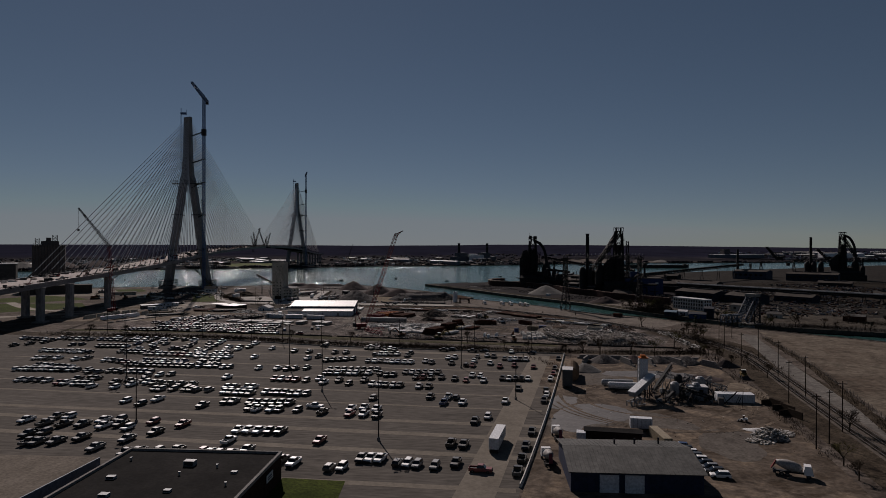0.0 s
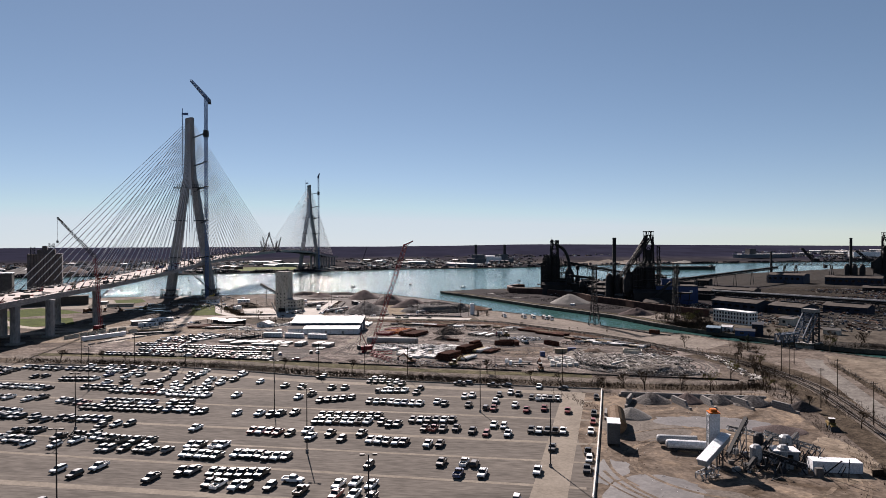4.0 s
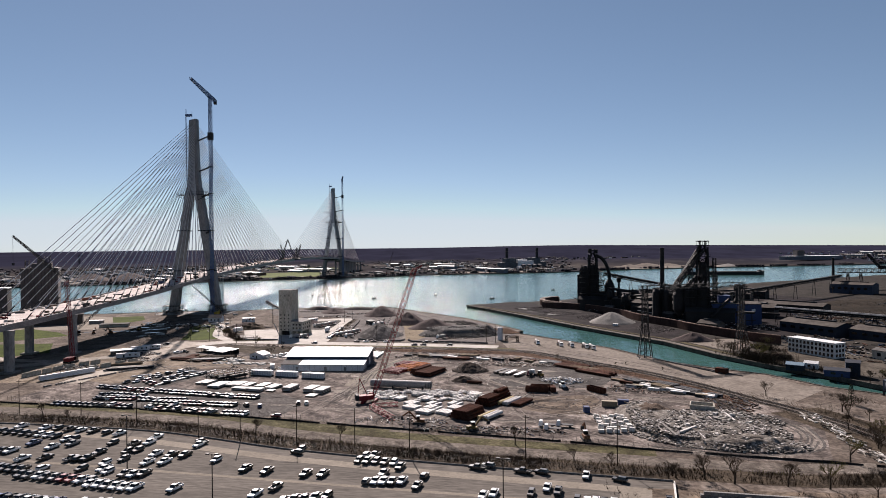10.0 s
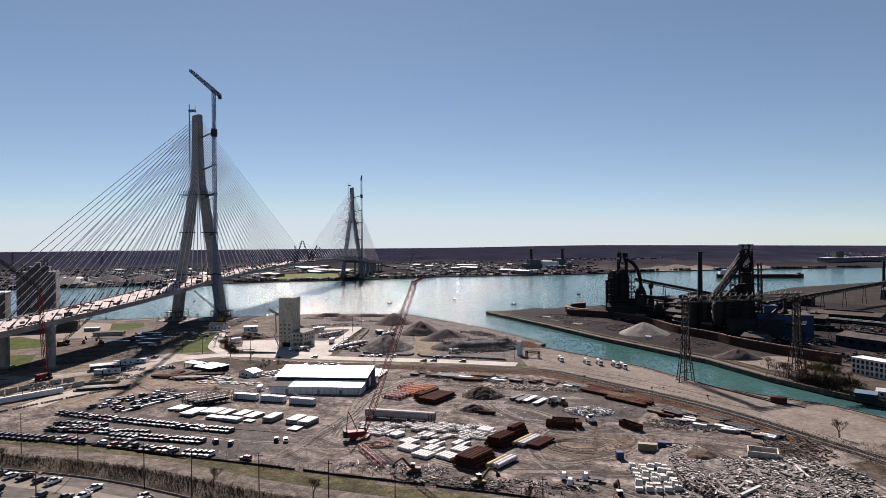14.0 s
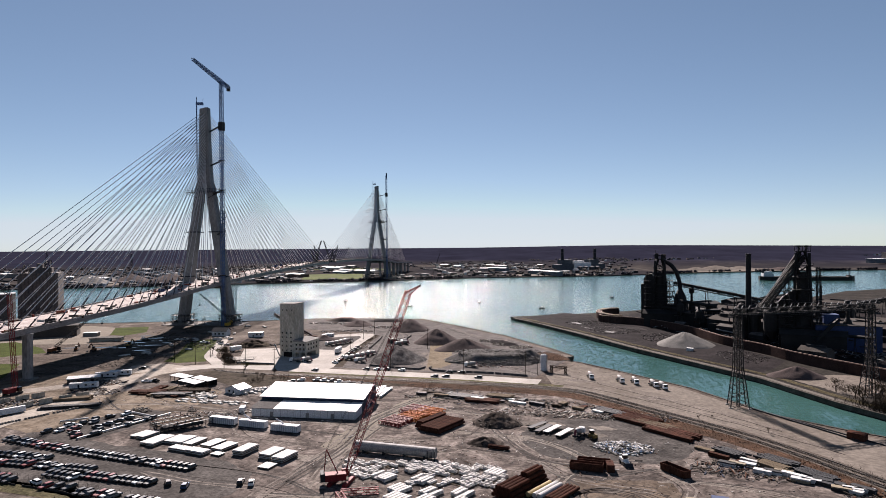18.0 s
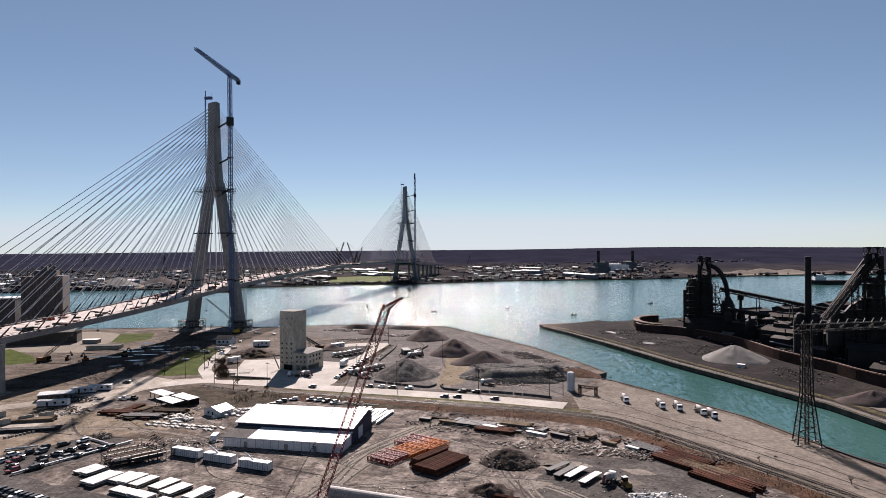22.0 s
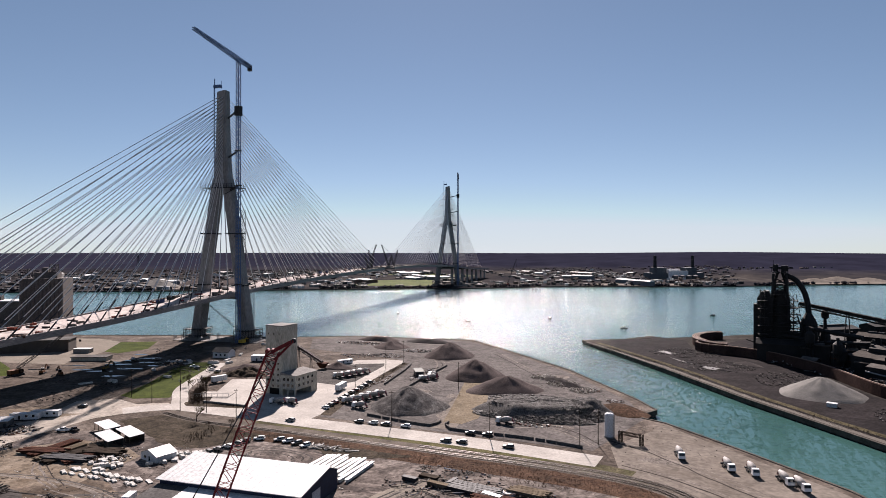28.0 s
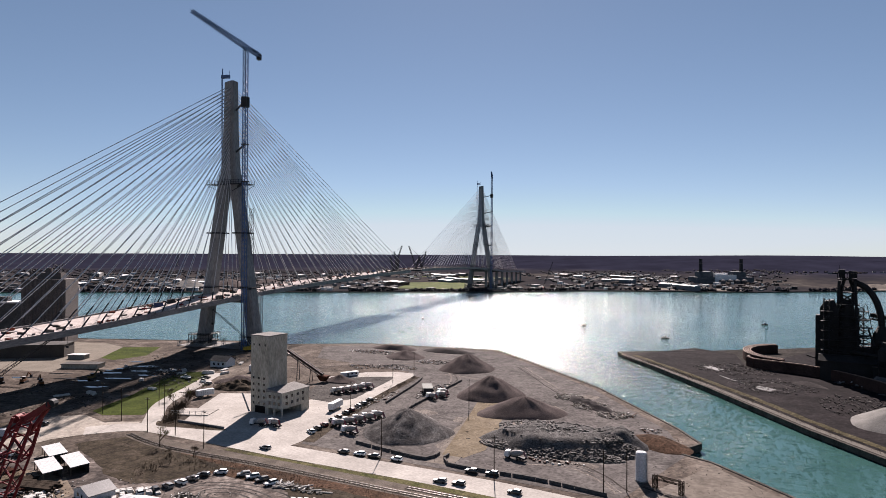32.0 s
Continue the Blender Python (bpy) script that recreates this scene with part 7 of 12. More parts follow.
def pipe_stack(x, y, rz, n, rows, r, l, material, label, group="pipe stacks"):
    root = thing("pipe_stack", (x, y, LAND + 0.05), label, "pipes", group, rz)
    me = M().tube((0, -l / 2, 0), (0, l / 2, 0), r, 10).mesh("pipe", material)
    for j in range(rows):
        for i in range(n - j):
            ob = part("pipe", me, None, root)
            ob.location = ((i - (n - 1) / 2 + j / 2) * 2.05 * r, 0, r + 0.25 + j * r * 1.74)
    part("bearer", M().box(-n * r, n * r, -l * 0.3, -l * 0.3 + 0.25, 0, 0.25).box(-n * r, n * r, l * 0.3, l * 0.3 + 0.25, 0, 0.25), TIMBER, root)
    return root


OCHRE = surf("ochre_pipe", (0.40, 0.29, 0.12), (0.5, 0.38, 0.18), 2, 0.7, tone=0.8)
DARK_RUST = surf("dark_rusted_pipe", (0.06, 0.022, 0.014), (0.125, 0.045, 0.028), 2.5, 0.85, bump=0.3, fine=0.3, by_object=0.3)
pipe_stack(16.5, 408, -28, 6, 3, 0.7, 11, DARK_RUST, "tall stack of dark rust-red steel pipes")
pipe_stack(21.5, 417.5, -28, 5, 4, 0.7, 9, DARK_RUST, "tall stack of dark rust-red steel pipes")
pipe_stack(24.2, 412, -28, 1, 1, 0.8, 13, OCHRE, "one ochre pipe beside the rusty stack")
pipe_stack(26.9, 411.5, -28, 2, 1, 0.8, 13, PANEL_WHITE, "two whitish pipes laid side by side")
pipe_stack(31.5, 410.5, -28, 4, 1, 0.6, 13, RUST, "four rust-red pipes laid side by side")
pipe_stack(9, 385.5, -28, 7, 3, 0.7, 13, RUST, "broad stack of rust-red steel pipes")
pipe_stack(16.8, 386, -28, 1, 1, 0.8, 12, OCHRE, "one ochre pipe beside the rusty stack")
pipe_stack(19.6, 386, -28, 2, 1, 0.8, 12, PANEL_WHITE, "two whitish pipes laid side by side")
pipe_stack(-21.5, 474, -22, 9, 2, 0.6, 19, RUST, "low stack of rust-red steel pipes")
pipe_stack(-27, 478, -22, 5, 3, 0.55, 17, RUST, "stack of dark rusty steel pipes")
for i, (x, y, a, mat, lab) in enumerate(((-37, 486, -20, ORANGE_PAINT, "orange"), (-32, 494, -20, ORANGE_PAINT, "orange"), (-42, 477, -20, RED_STEEL, "red"), (-39, 497, -20, RED_STEEL, "red"))):
    root = thing("rack_frame", (x, y, LAND + 0.05), f"{lab} steel shoring frames stacked on the ground", "frames", "shoring frames", a)
    for k in range(5):
        part("frame", M().lattice((-5 + k * 2.3, -6, 0.8), (-5 + k * 2.3, 6, 0.8), 1.5, 8, 0.2, chord=0.24), mat, root)
    for yy in (-4, 0, 4):
        part("cross_bar", M().beam((-6, yy, 1.8), (5.5, yy, 1.8), 0.2), mat, root)
SPOIL = surf("dark_spoil", (0.05, 0.04, 0.034), (0.15, 0.122, 0.105), 5, 0.95, bump=0.8, fine=0.6, tone=0.52, grit=0.45, blotch=0.4)
heap("gravel_mound", 0.5, 484.5, 10.5, 9, 5.6, SPOIL, "dark uneven soil heap in the yard", seed=14, rough=0.2, noise_size=2.2)
scatter("rubble", [(0.5, 484.5, 11, 9, 3.6)], 160, 0.6, [(0.06, 0.05, 0.045), (0.12, 0.1, 0.085), (0.2, 0.17, 0.15)], "clods and stones on the soil heap", 36)
heap("gravel_mound", 0, 456, 7.5, 5, 3.2, SPOIL, "small dark soil heap in the yard", seed=15, rough=0.2, noise_size=1.8)
pipe_stack(6, 450.5, 80, 4, 2, 0.3, 8, RUST, "bundle of rusty bars beside a heap")
for i, (x, y, a) in enumerate(((38.5, 434.5, 84), (41, 439, 86), (67.5, 437, 40))):
    root = thing("roll_off_skip", (x, y, LAND + 0.05), "large rust-brown open steel skip", "skip", "rusty skips", a)
    L2, W2, H2 = (5.6, 1.35, 2.7) if i < 2 else (5.2, 1.5, 2.6)
    sh = M().box(-W2, W2, -L2, L2, 0.2, 0.4).box(-W2, -W2 + 0.12, -L2, L2, 0.4, H2).box(W2 - 0.12, W2, -L2, L2, 0.4, H2).box(-W2 + 0.12, W2 - 0.12, -L2, -L2 + 0.12, 0.4, H2).box(-W2 + 0.12, W2 - 0.12, L2 - 0.12, L2, 0.4, H2)
    part("shell", sh, RUST, root)
    rb = M()
    for k in range(9):
        yy = -L2 + 0.5 + k * (2 * L2 - 1) / 8
        rb.box(-W2 - 0.1, -W2, yy - 0.08, yy + 0.08, 0.2, H2).box(W2, W2 + 0.1, yy - 0.08, yy + 0.08, 0.2, H2)
    part("ribs", rb, RUST, root)
    part("skids", M().box(-0.8, -0.6, -L2, L2, 0, 0.2).box(0.6, 0.8, -L2, L2, 0, 0.2), STEEL_DARK, root)
container(46.3, 436, 6, RUST, "rust-brown steel container beside the skips", 2.6)
container(70.5, 409, 84, TAN_PAINT, "tan container with things on top", 3.4)
container(77, 412, 84, BLUE_CLAD, "blue container at the rubble edge", 2.4)
container(59.5, 398, 10, BLUE_CLAD, "small blue container in the yard", 1.2)
for i, (x, y, a) in enumerate(((20.8, 478, 24), (24.4, 478, 24), (29.4, 474, 24), (18, 482, 30))):
    root = thing("flatbed_trailer", (x, y, LAND + 0.05), "flatbed trailer with a whitish deck", "trailer", "flatbed trailers", -a)
    part("deck", M().box(-1.25, 1.25, -6, 6, 1.1, 1.3), (STEEL_DARK, WHITE_ROOF, WHITE_ROOF, STEEL_DARK)[i], root)
    part("subframe", M().box(-0.6, 0.6, -5.8, 5.8, 0.7, 1.1), STEEL_DARK, root)
    for px in (-1.0, 1.0):
        for py in (-4.8, -3.6):
            w = part("wheel", WHEEL, None, root)
            w.matrix_world = root.matrix_world @ pose(px, py, 0.5) @ Matrix.Diagonal((1.5, 1.32, 1.32, 1))
copy_thing(mx, pose(35.3, 473.5, LAND + 0.05, 0, 0, -20))
loader(40.3, 470.5, 30, DULL_YELLOW, "yellow loader parked on dark gravel")
loader(51.5, 443, 200, PAINT["white"], "white loader beside the skips")
loader(55.9, 358.5, 10, DULL_ORANGE, "orange excavator at the yard fence", True)
loader(13, 365.5, 300, DULL_YELLOW, "yellow excavator among scrap", True)
loader(-10, 372, 100, DULL_ORANGE, "orange excavator beside timber", True)
for i, (x, y, a) in enumerate(((42, 374, 84), (49, 374.5, 82), (44, 369, 86))):
    root = thing("flatbed_truck", (x, y, LAND + 0.05), "white flatbed truck at the yard fence", "truck", "flatbed trucks", a)
    part("cab", M().hexa([(-1.1, 1.6, 0.6), (1.1, 1.6, 0.6), (1.1, 3.4, 0.6), (-1.1, 3.4, 0.6), (-1.05, 1.7, 2.5), (1.05, 1.7, 2.5), (1.0, 2.9, 2.5), (-1.0, 2.9, 2.5)]), PAINT["white"], root)
    part("windscreen", M().box(-0.95, 0.95, 2.95, 3.1, 1.6, 2.3), DARK_GLASS, root)
    part("bed", M().box(-1.15, 1.15, -3.4, 1.5, 0.9, 1.15), STEEL_DARK, root)
    for px in (-0.9, 0.9):
        for py in (-2.2, 2.4):
            w = part("wheel", WHEEL, None, root)
            w.matrix_world = root.matrix_world @ pose(px, py, 0.48) @ Matrix.Diagonal((1.4, 1.26, 1.26, 1))
# white wrapped pallets by the rubble
for i in range(30):
    x, y = 63 + (i % 5) * 2.8 + pr.uniform(-0.4, 0.4), 389 - (i // 5) * 4.2 + pr.uniform(-0.8, 0.8) + (i % 5) * 0.4
    ob = new("slab_pallet", PAL[i % 3])
    ob.matrix_world = pose(x, y, LAND + 0.05, 0, 0, pr.uniform(-15, 15)) @ Matrix.Diagonal((0.7, 0.8, pr.uniform(1.4, 2.4), 1))
    tagged(ob, "pallet of pale blocks beside the rubble", "pallet", "block pallets")
# crawler crane with a red lattice boom
CR = Vector((-39.2, 405.6))
crane = thing("crawler_crane", (CR.x, CR.y, LAND), "red crawler crane with a long lattice boom", "crane")
for sg in (-1, 1):
    part("crawler_track", M().rings([[(sg * 2.6 + q, a * 4.2 if abs(a) < 1 else a * 3.6, z) for a, z in ((-1, 0), (1, 0), (0.99, 0.1), (0.99, 1.1), (1, 1.3), (-1, 1.3), (-0.99, 1.1), (-0.99, 0.1))] for q in (-0.55, 0.55)]), RED_STEEL, crane)
HEAD = 21.0
hd = Vector((math.cos(radians(HEAD + 6)), math.sin(radians(HEAD + 6)), 0))
hn = Vector((-hd.y, hd.x, 0))


def crane_box(a0, a1, b0, b1, z0, z1):
    q = [hd * a + hn * b for a, b in ((a0, b0), (a1, b0), (a1, b1), (a0, b1))]
    return M().hexa([(p.x, p.y, z0) for p in q] + [(p.x, p.y, z1) for p in q])


part("slew_body", crane_box(-5.2, 1.6, -1.7, 1.7, 1.5, 3.6), RED_STEEL, crane)
part("counterweight", crane_box(-6.6, -5.2, -2.0, 2.0, 1.6, 4.2), STEEL_DARK, crane)
part("cab", crane_box(0.4, 2.6, 1.7, 3.0, 1.6, 4.0), RED_STEEL, crane)
part("cab_window", crane_box(2.6, 2.66, 1.8, 2.9, 2.4, 3.8), DARK_GLASS, crane)
tipv = Vector((-19.2 - CR.x, 416.8 - CR.y, 64.9 - LAND))
foot = hd * 1.8 + Vector((0, 0, 2.6))
boom = M()
boom.lattice(foot, foot.lerp(tipv, 0.1), 0.8, 3, 0.09, 2.0, chord=0.19)
boom.lattice(foot.lerp(tipv, 0.1), foot.lerp(tipv, 0.94), 2.0, 34, 0.09, chord=0.19)
boom.lattice(foot.lerp(tipv, 0.94), tipv, 2.0, 3, 0.12, 1.7, chord=0.24)
part("boom", boom, RED_STEEL, crane, "red lattice boom")
nose = Vector((-15.1 - CR.x, 416.4 - CR.y, 66.8 - LAND))
part("boom_head", M().beam(tipv - hn * 0.7, tipv + hn * 0.7, 0.5, 0.7).tube(tipv - hd * 0.9 - hn * 0.4, tipv - hd * 0.9 + hn * 0.4, 0.38, 10).beam(tipv - hn * 0.7, tipv - hn * 0.7 - hd * 1.6 - Vector((0, 0, 1.2)), 0.16).beam(tipv + hn * 0.7, tipv + hn * 0.7 - hd * 1.6 - Vector((0, 0, 1.2)), 0.16), RED_STEEL, crane, "red boom head with a sheave")
part("fly_jib", M().beam(tipv + hn * 0.5, nose + hn * 0.3, 0.3, 0.5).beam(tipv - hn * 0.5, nose - hn * 0.3, 0.3, 0.5).beam(tipv - Vector((0, 0, 1.6)), nose, 0.25, 0.3), RED_STEEL, crane)
part("nose_sheave", M().tube(nose - hn * 0.35, nose + hn * 0.35, 0.4, 10), STEEL_DARK, crane)
gan = hd * -4.6 + Vector((0, 0, 11.5))
part("gantry", M().beam(hd * -1 + Vector((0, 0, 3.5)), gan, 0.35).beam(hd * -5.5 + Vector((0, 0, 3.5)), gan, 0.3), RED_STEEL, crane)
for o in (-0.8, 0.8):
    part("pendant", M().beam(gan + hn * o, foot.lerp(tipv, 0.97) + hn * o, 0.09), STEEL_DARK, crane)
jib2 = M().lattice((2, -3, 1.0), (16, -22, 1.2), 1.8, 9, 0.16, chord=0.25).lattice((2, -1, 0.8), (13, 3, 0.9), 1.6, 6, 0.16, chord=0.25)
solid("boom_section", jib2, RED_STEEL, "spare red lattice boom sections lying on the ground", "boom", at=(-37.5, 397.5, LAND))

# ---- rubble field and scrap strewn over the yard ----
GREYS = [(0.42, 0.395, 0.375), (0.31, 0.29, 0.27), (0.22, 0.2, 0.183), (0.56, 0.53, 0.5), (0.33, 0.29, 0.25), (0.34, 0.31, 0.28)]
SCRAP = [(0.09, 0.075, 0.065), (0.2, 0.165, 0.14), (0.6, 0.58, 0.55), (0.17, 0.08, 0.05), (0.045, 0.042, 0.042), (0.3, 0.28, 0.255), (0.16, 0.13, 0.1), (0.1, 0.115, 0.16), (0.07, 0.058, 0.05)]
RUBBLE = surf("crushed_concrete", (0.15, 0.13, 0.115), (0.42, 0.39, 0.355), 5, 0.95, bump=0.8, fine=0.7, c3=(0.25, 0.225, 0.2), contrast=0.3, warp=1.5, tone=0.52, grit=0.5, blotch=0.5)
heap("rubble_mound", 103, 376, 30, 24, 2.6, RUBBLE, "broad mound of broken concrete", seed=21, flat=0.5, rough=0.5, noise_size=3.5)
heap("rubble_mound", 85, 392, 13, 26, 3.2, RUBBLE, "dark ridge of crushed concrete", seed=22, flat=0.4, rough=0.3, noise_size=4, rz=12)
heap("rubble_mound", 113, 358, 22, 9, 3.0, RUBBLE, "dark bank of broken concrete", seed=23, flat=0.35, rough=0.4, noise_size=3)
scatter("rubble", [(103, 376, 31, 25, 2.4), (85, 392, 12, 26, 3.0), (113, 358, 22, 9, 2.8), (100, 378, 20, 16, 2.6)], 7000, 0.7, GREYS + [(0.13, 0.11, 0.1), (0.24, 0.21, 0.18)], "broken concrete lumps over the mound", 41)
scatter("rubble", [(101, 377, 25, 19, 0.9), (84, 392, 8, 20, 1.0)], 2300, 0.85, GREYS + [(0.1, 0.09, 0.08)], "broken concrete lumps on the mound top", 40, 0.06, lift=1.9)
heap("rubble_mound", 86, 396, 9, 14, 4.2, surf("brown_spoil", (0.13, 0.095, 0.075), (0.24, 0.185, 0.15), 6, 0.95, bump=0.7, fine=0.5, tone=0.5, grit=0.4), "brown earth heap among the rubble", seed=24, flat=0.3, rough=0.3, noise_size=3, rz=-20)
scatter("timber", [(151, 398, 4, 8, 0.4), (152.5, 383, 3, 9, 0.4), (151.6, 366, 3, 9, 0.4), (152, 350, 3.5, 7, 0.4)], 190, 0.8, [(0.6, 0.57, 0.52), (0.42, 0.38, 0.33), (0.2, 0.16, 0.13), (0.7, 0.68, 0.65), (0.1, 0.085, 0.07)], "pale timber and blocks dumped along the railway", 34, 0.4)
scatter("slabs", [(112, 384, 12, 8, 0.6), (92, 368, 8, 6, 0.5)], 24, 1.7, [(0.58, 0.56, 0.53), (0.4, 0.38, 0.35), (0.3, 0.28, 0.26)], "large pale broken slabs on the mound", 39, 0.5, lift=2.3)
scatter("rubble", [(113, 399, 16, 9, 0.6), (128, 392, 9, 10, 0.5)], 260, 0.95, [(0.55, 0.53, 0.5), (0.4, 0.38, 0.35), (0.26, 0.24, 0.22), (0.14, 0.125, 0.11)], "large pale broken slabs", 42, 0.4)
root = thing("concrete_pit", (110, 408, LAND + 0.4), "open square concrete box half buried in rubble", "pit", rz=-14)
part("wall", M().box(-5, 5, -3.6, -3.2, 0, 2.2), OLD_CONCRETE, root)
part("wall", M().box(-5, 5, 3.2, 3.6, 0, 2.2), OLD_CONCRETE, root)
part("wall", M().box(-5, -4.6, -3.2, 3.2, 0, 2.2), OLD_CONCRETE, root)
part("wall", M().box(4.6, 5, -3.2, 3.2, 0, 2.2), OLD_CONCRETE, root)
scatter("scrap", [(-20, 525, 34, 12, 0.5), (18, 521, 26, 9, 0.5), (-34, 540, 14, 6, 0.3)], 420, 0.6, SCRAP[:2] + SCRAP[3:], "scrap, timber and blocks strewn along the yard", 43, 0.35)
scatter("scrap", [(55, 505, 22, 7, 0.7), (95, 445, 22, 9, 0.5), (125, 420, 12, 16, 0.4)], 560, 0.65, SCRAP[:2] + SCRAP[3:], "scrap and timber heaps beside the railway", 44, 0.45)
scatter("debris", [(52, 461, 11, 8, 1.2)], 420, 0.75, [(0.7, 0.7, 0.69), (0.45, 0.46, 0.47), (0.2, 0.3, 0.45), (0.3, 0.28, 0.25), (0.12, 0.11, 0.1)], "heap of white and blue debris", 45, 0.06)
scatter("scrap", [(20, 366, 30, 6, 0.8), (-18, 375, 20, 6, 0.5), (-5, 376, 9, 3, 0.4)], 300, 0.6, SCRAP, "scrap and formwork along the yard fence", 46, 0.4)
scatter("scrap", [(-118, 480, 5, 4, 0.5), (-158, 508, 8, 6, 0.4)], 90, 0.7, SCRAP + [(0.6, 0.58, 0.54), (0.5, 0.48, 0.45)], "building material strewn in the yard", 47, 0.12)
scatter("scrap", [(-138, 458, 11, 9, 0.5), (-167, 471, 6, 3, 1.0), (-136.4, 467, 3.4, 3.0, 4.5)], 420, 0.6, [(0.03, 0.028, 0.027), (0.08, 0.065, 0.055), (0.035, 0.03, 0.03), (0.3, 0.28, 0.25)], "tangled dark machine scrap beside parked cars", 48, 0.5)
scatter("scrap", [(-90, 548, 12, 2.5, 0.4), (-116, 526, 5, 4, 0.5), (-75, 520, 6, 4, 0.4)], 140, 0.8, [(0.62, 0.6, 0.57), (0.4, 0.39, 0.37), (0.08, 0.075, 0.07), (0.2, 0.18, 0.16)], "pale blocks and scrap behind the shed", 49, 0.3)
scatter("scrap", [(-218, 500, 14, 8, 0.5), (-228, 520, 12, 7, 0.5), (-240, 470, 16, 10, 0.4), (-286, 668, 14, 6, 0.4)], 330, 0.8, SCRAP, "site material strewn beside the haul road", 50, 0.4)
scatter("litter", [(-160, 430, 40, 40, 0.02), (-40, 450, 70, 70, 0.02), (60, 450, 50, 50, 0.02)], 420, 0.22, SCRAP, "small litter over the gravel", 51, 0.2)
for i, (x, y, a, n, l, mat, lab) in enumerate(((58, 500, -40, 10, 16, RUST, "rust-red"), (72, 484, -42, 12, 22, RUST, "rust-red"), (66, 494, -41, 8, 18, TIMBER, "weathered"), (48, 512, -38, 8, 14, STEEL_DARK, "dark"), (-22, 527, -8, 9, 18, STEEL_DARK, "dark"), (-12, 521, -8, 8, 16, RUST, "rust-red"), (-5, 531, -8, 7, 12, TIMBER, "weathered"), (90, 462, -46, 7, 10, STEEL_DARK, "dark"), (101, 450, -48, 7, 10, TIMBER, "weathered"), (-218, 482, 28, 6, 22, TIMBER, "weathered"), (-188, 504, 12, 7, 17, RUST, "rust-red"), (-172, 501.5, 12, 7, 18, STEEL_DARK, "dark"), (-166, 512, 12, 8, 15, POLE_WOOD, "dark wooden"), (61, 505, -40, 8, 20, DARK_RUST, "dark rusty"), (104, 456, -44, 8, 12, STEEL_DARK, "dark"), (112, 444, -48, 8, 12, STEEL_DARK, "dark"), (-205, 470, 28, 5, 26, STEEL_DARK, "dark"))):
    root = thing("beam_stack", (x, y, LAND + 0.05), f"stack of {lab} long beams on the ground", "beams", "beam stacks", a)
    me = M().box(-l / 2, l / 2, -0.3, 0.3, 0, 0.62).mesh("beam", mat)
    br = random.Random(60 + i)
    for k in range(n * 2):
        ob = part("beam", me, None, root)
        ob.location = (br.uniform(-1.5, 1.5), (k % n - n / 2) * 0.8, 0.12 + (k // n) * 0.68)
        ob.rotation_euler = (0, 0, radians(br.uniform(-2.5, 2.5)))
for i in range(12):
    x, y = 86 + i * 3.3, 449 - i * 1.9 + (i % 3) * 2.2
    root = thing("slab_stack", (x, y, LAND + 0.05), "stack of white and dark panels beside the railway", "panels", "panels by the railway", -28 + i)
    for k in range(3):
        part("panel", M().box(-2.8, 2.8, -1.2, 1.2, 0.1 + k * 0.45, 0.5 + k * 0.45), (WHITE_ROOF, STEEL_DARK, TAN_PAINT, WHITE_ROOF)[(i + k // 2) % 4], root)
for i in range(10):
    root = thing("white_girder", (-83.5 + i * 2.15, 529 + (i * 5 % 4) - i * 0.2, LAND + 0.05), "white precast girder behind the shed", "girder", "white girders", 88 + (i * 7 % 5))
    part("girder", M().box(-10, 10, -0.6, 0.6, 0.2, 0.45).box(-10, 10, -0.25, 0.25, 0.45, 0.95).box(-10, 10, -0.7, 0.7, 0.95, 1.2), WHITE_ROOF, root)
    part("bearer", M().box(-6, -5.7, -0.6, 0.6, 0, 0.2).box(5.7, 6, -0.6, 0.6, 0, 0.2), TIMBER, root)
# open timber shelters and a small house
for x, y, l in ((-189.2, 533.6, 7.6), (-174.6, 521.6, 8.4), (-171.8, 529.4, 8.4)):
    root = thing("timber_shelter", (x, y, LAND + 0.05), "open shelter with a sloping white roof", "shelter", "timber shelters", -24)
    part("roof", M().hexa([(-l, -3, 2.9), (l, -3, 2.9), (l, 3, 3.3), (-l, 3, 3.3), (-l, -3, 3.05), (l, -3, 3.05), (l, 3, 3.45), (-l, 3, 3.45)]), WHITE_ROOF, root)
    part("back_wall", M().box(-l + 0.2, l - 0.2, 2.7, 2.85, 0, 3.25), STEEL_DARK, root)
    for px in (-l + 0.4, -l / 3, l / 3, l - 0.4):
        part("post", M().box(px - 0.12, px + 0.12, -2.9, -2.66, 0, 2.9), TIMBER, root)
root = thing("yard_house", (-142, 515, LAND), "small white yard house with a wide grey gable roof", "house", rz=78)
root.scale = (0.8, 0.8, 0.9)
wl = M().box(-5, 5, -6.4, 6.4, 0, 2.8)
wl.add([(-5, -6.4, 2.8), (-5, 6.4, 2.8), (-5, 0, 4.7), (5, -6.4, 2.8), (5, 6.4, 2.8), (5, 0, 4.7)], [(0, 2, 1), (3, 4, 5)])
part("wall", wl, WHITE_WALL, root)
HOUSE_ROOF = surf("glossy_grey_roof", (0.15, 0.145, 0.145), (0.25, 0.24, 0.24), 4, 0.42, bump=0.05, fine=0.5, spec=0.6)
for sg in (-1, 1):
    part("roof", M().hexa([(-5.5, 0, 4.75), (5.5, 0, 4.75), (5.5, sg * 7, 2.6), (-5.5, sg * 7, 2.6), (-5.5, 0, 4.9), (5.5, 0, 4.9), (5.5, sg * 7, 2.75), (-5.5, sg * 7, 2.75)]), HOUSE_ROOF, root)
part("door", M().box(-5.06, -5, -1, 0, 0, 2.1), DARK_ROOF, root)
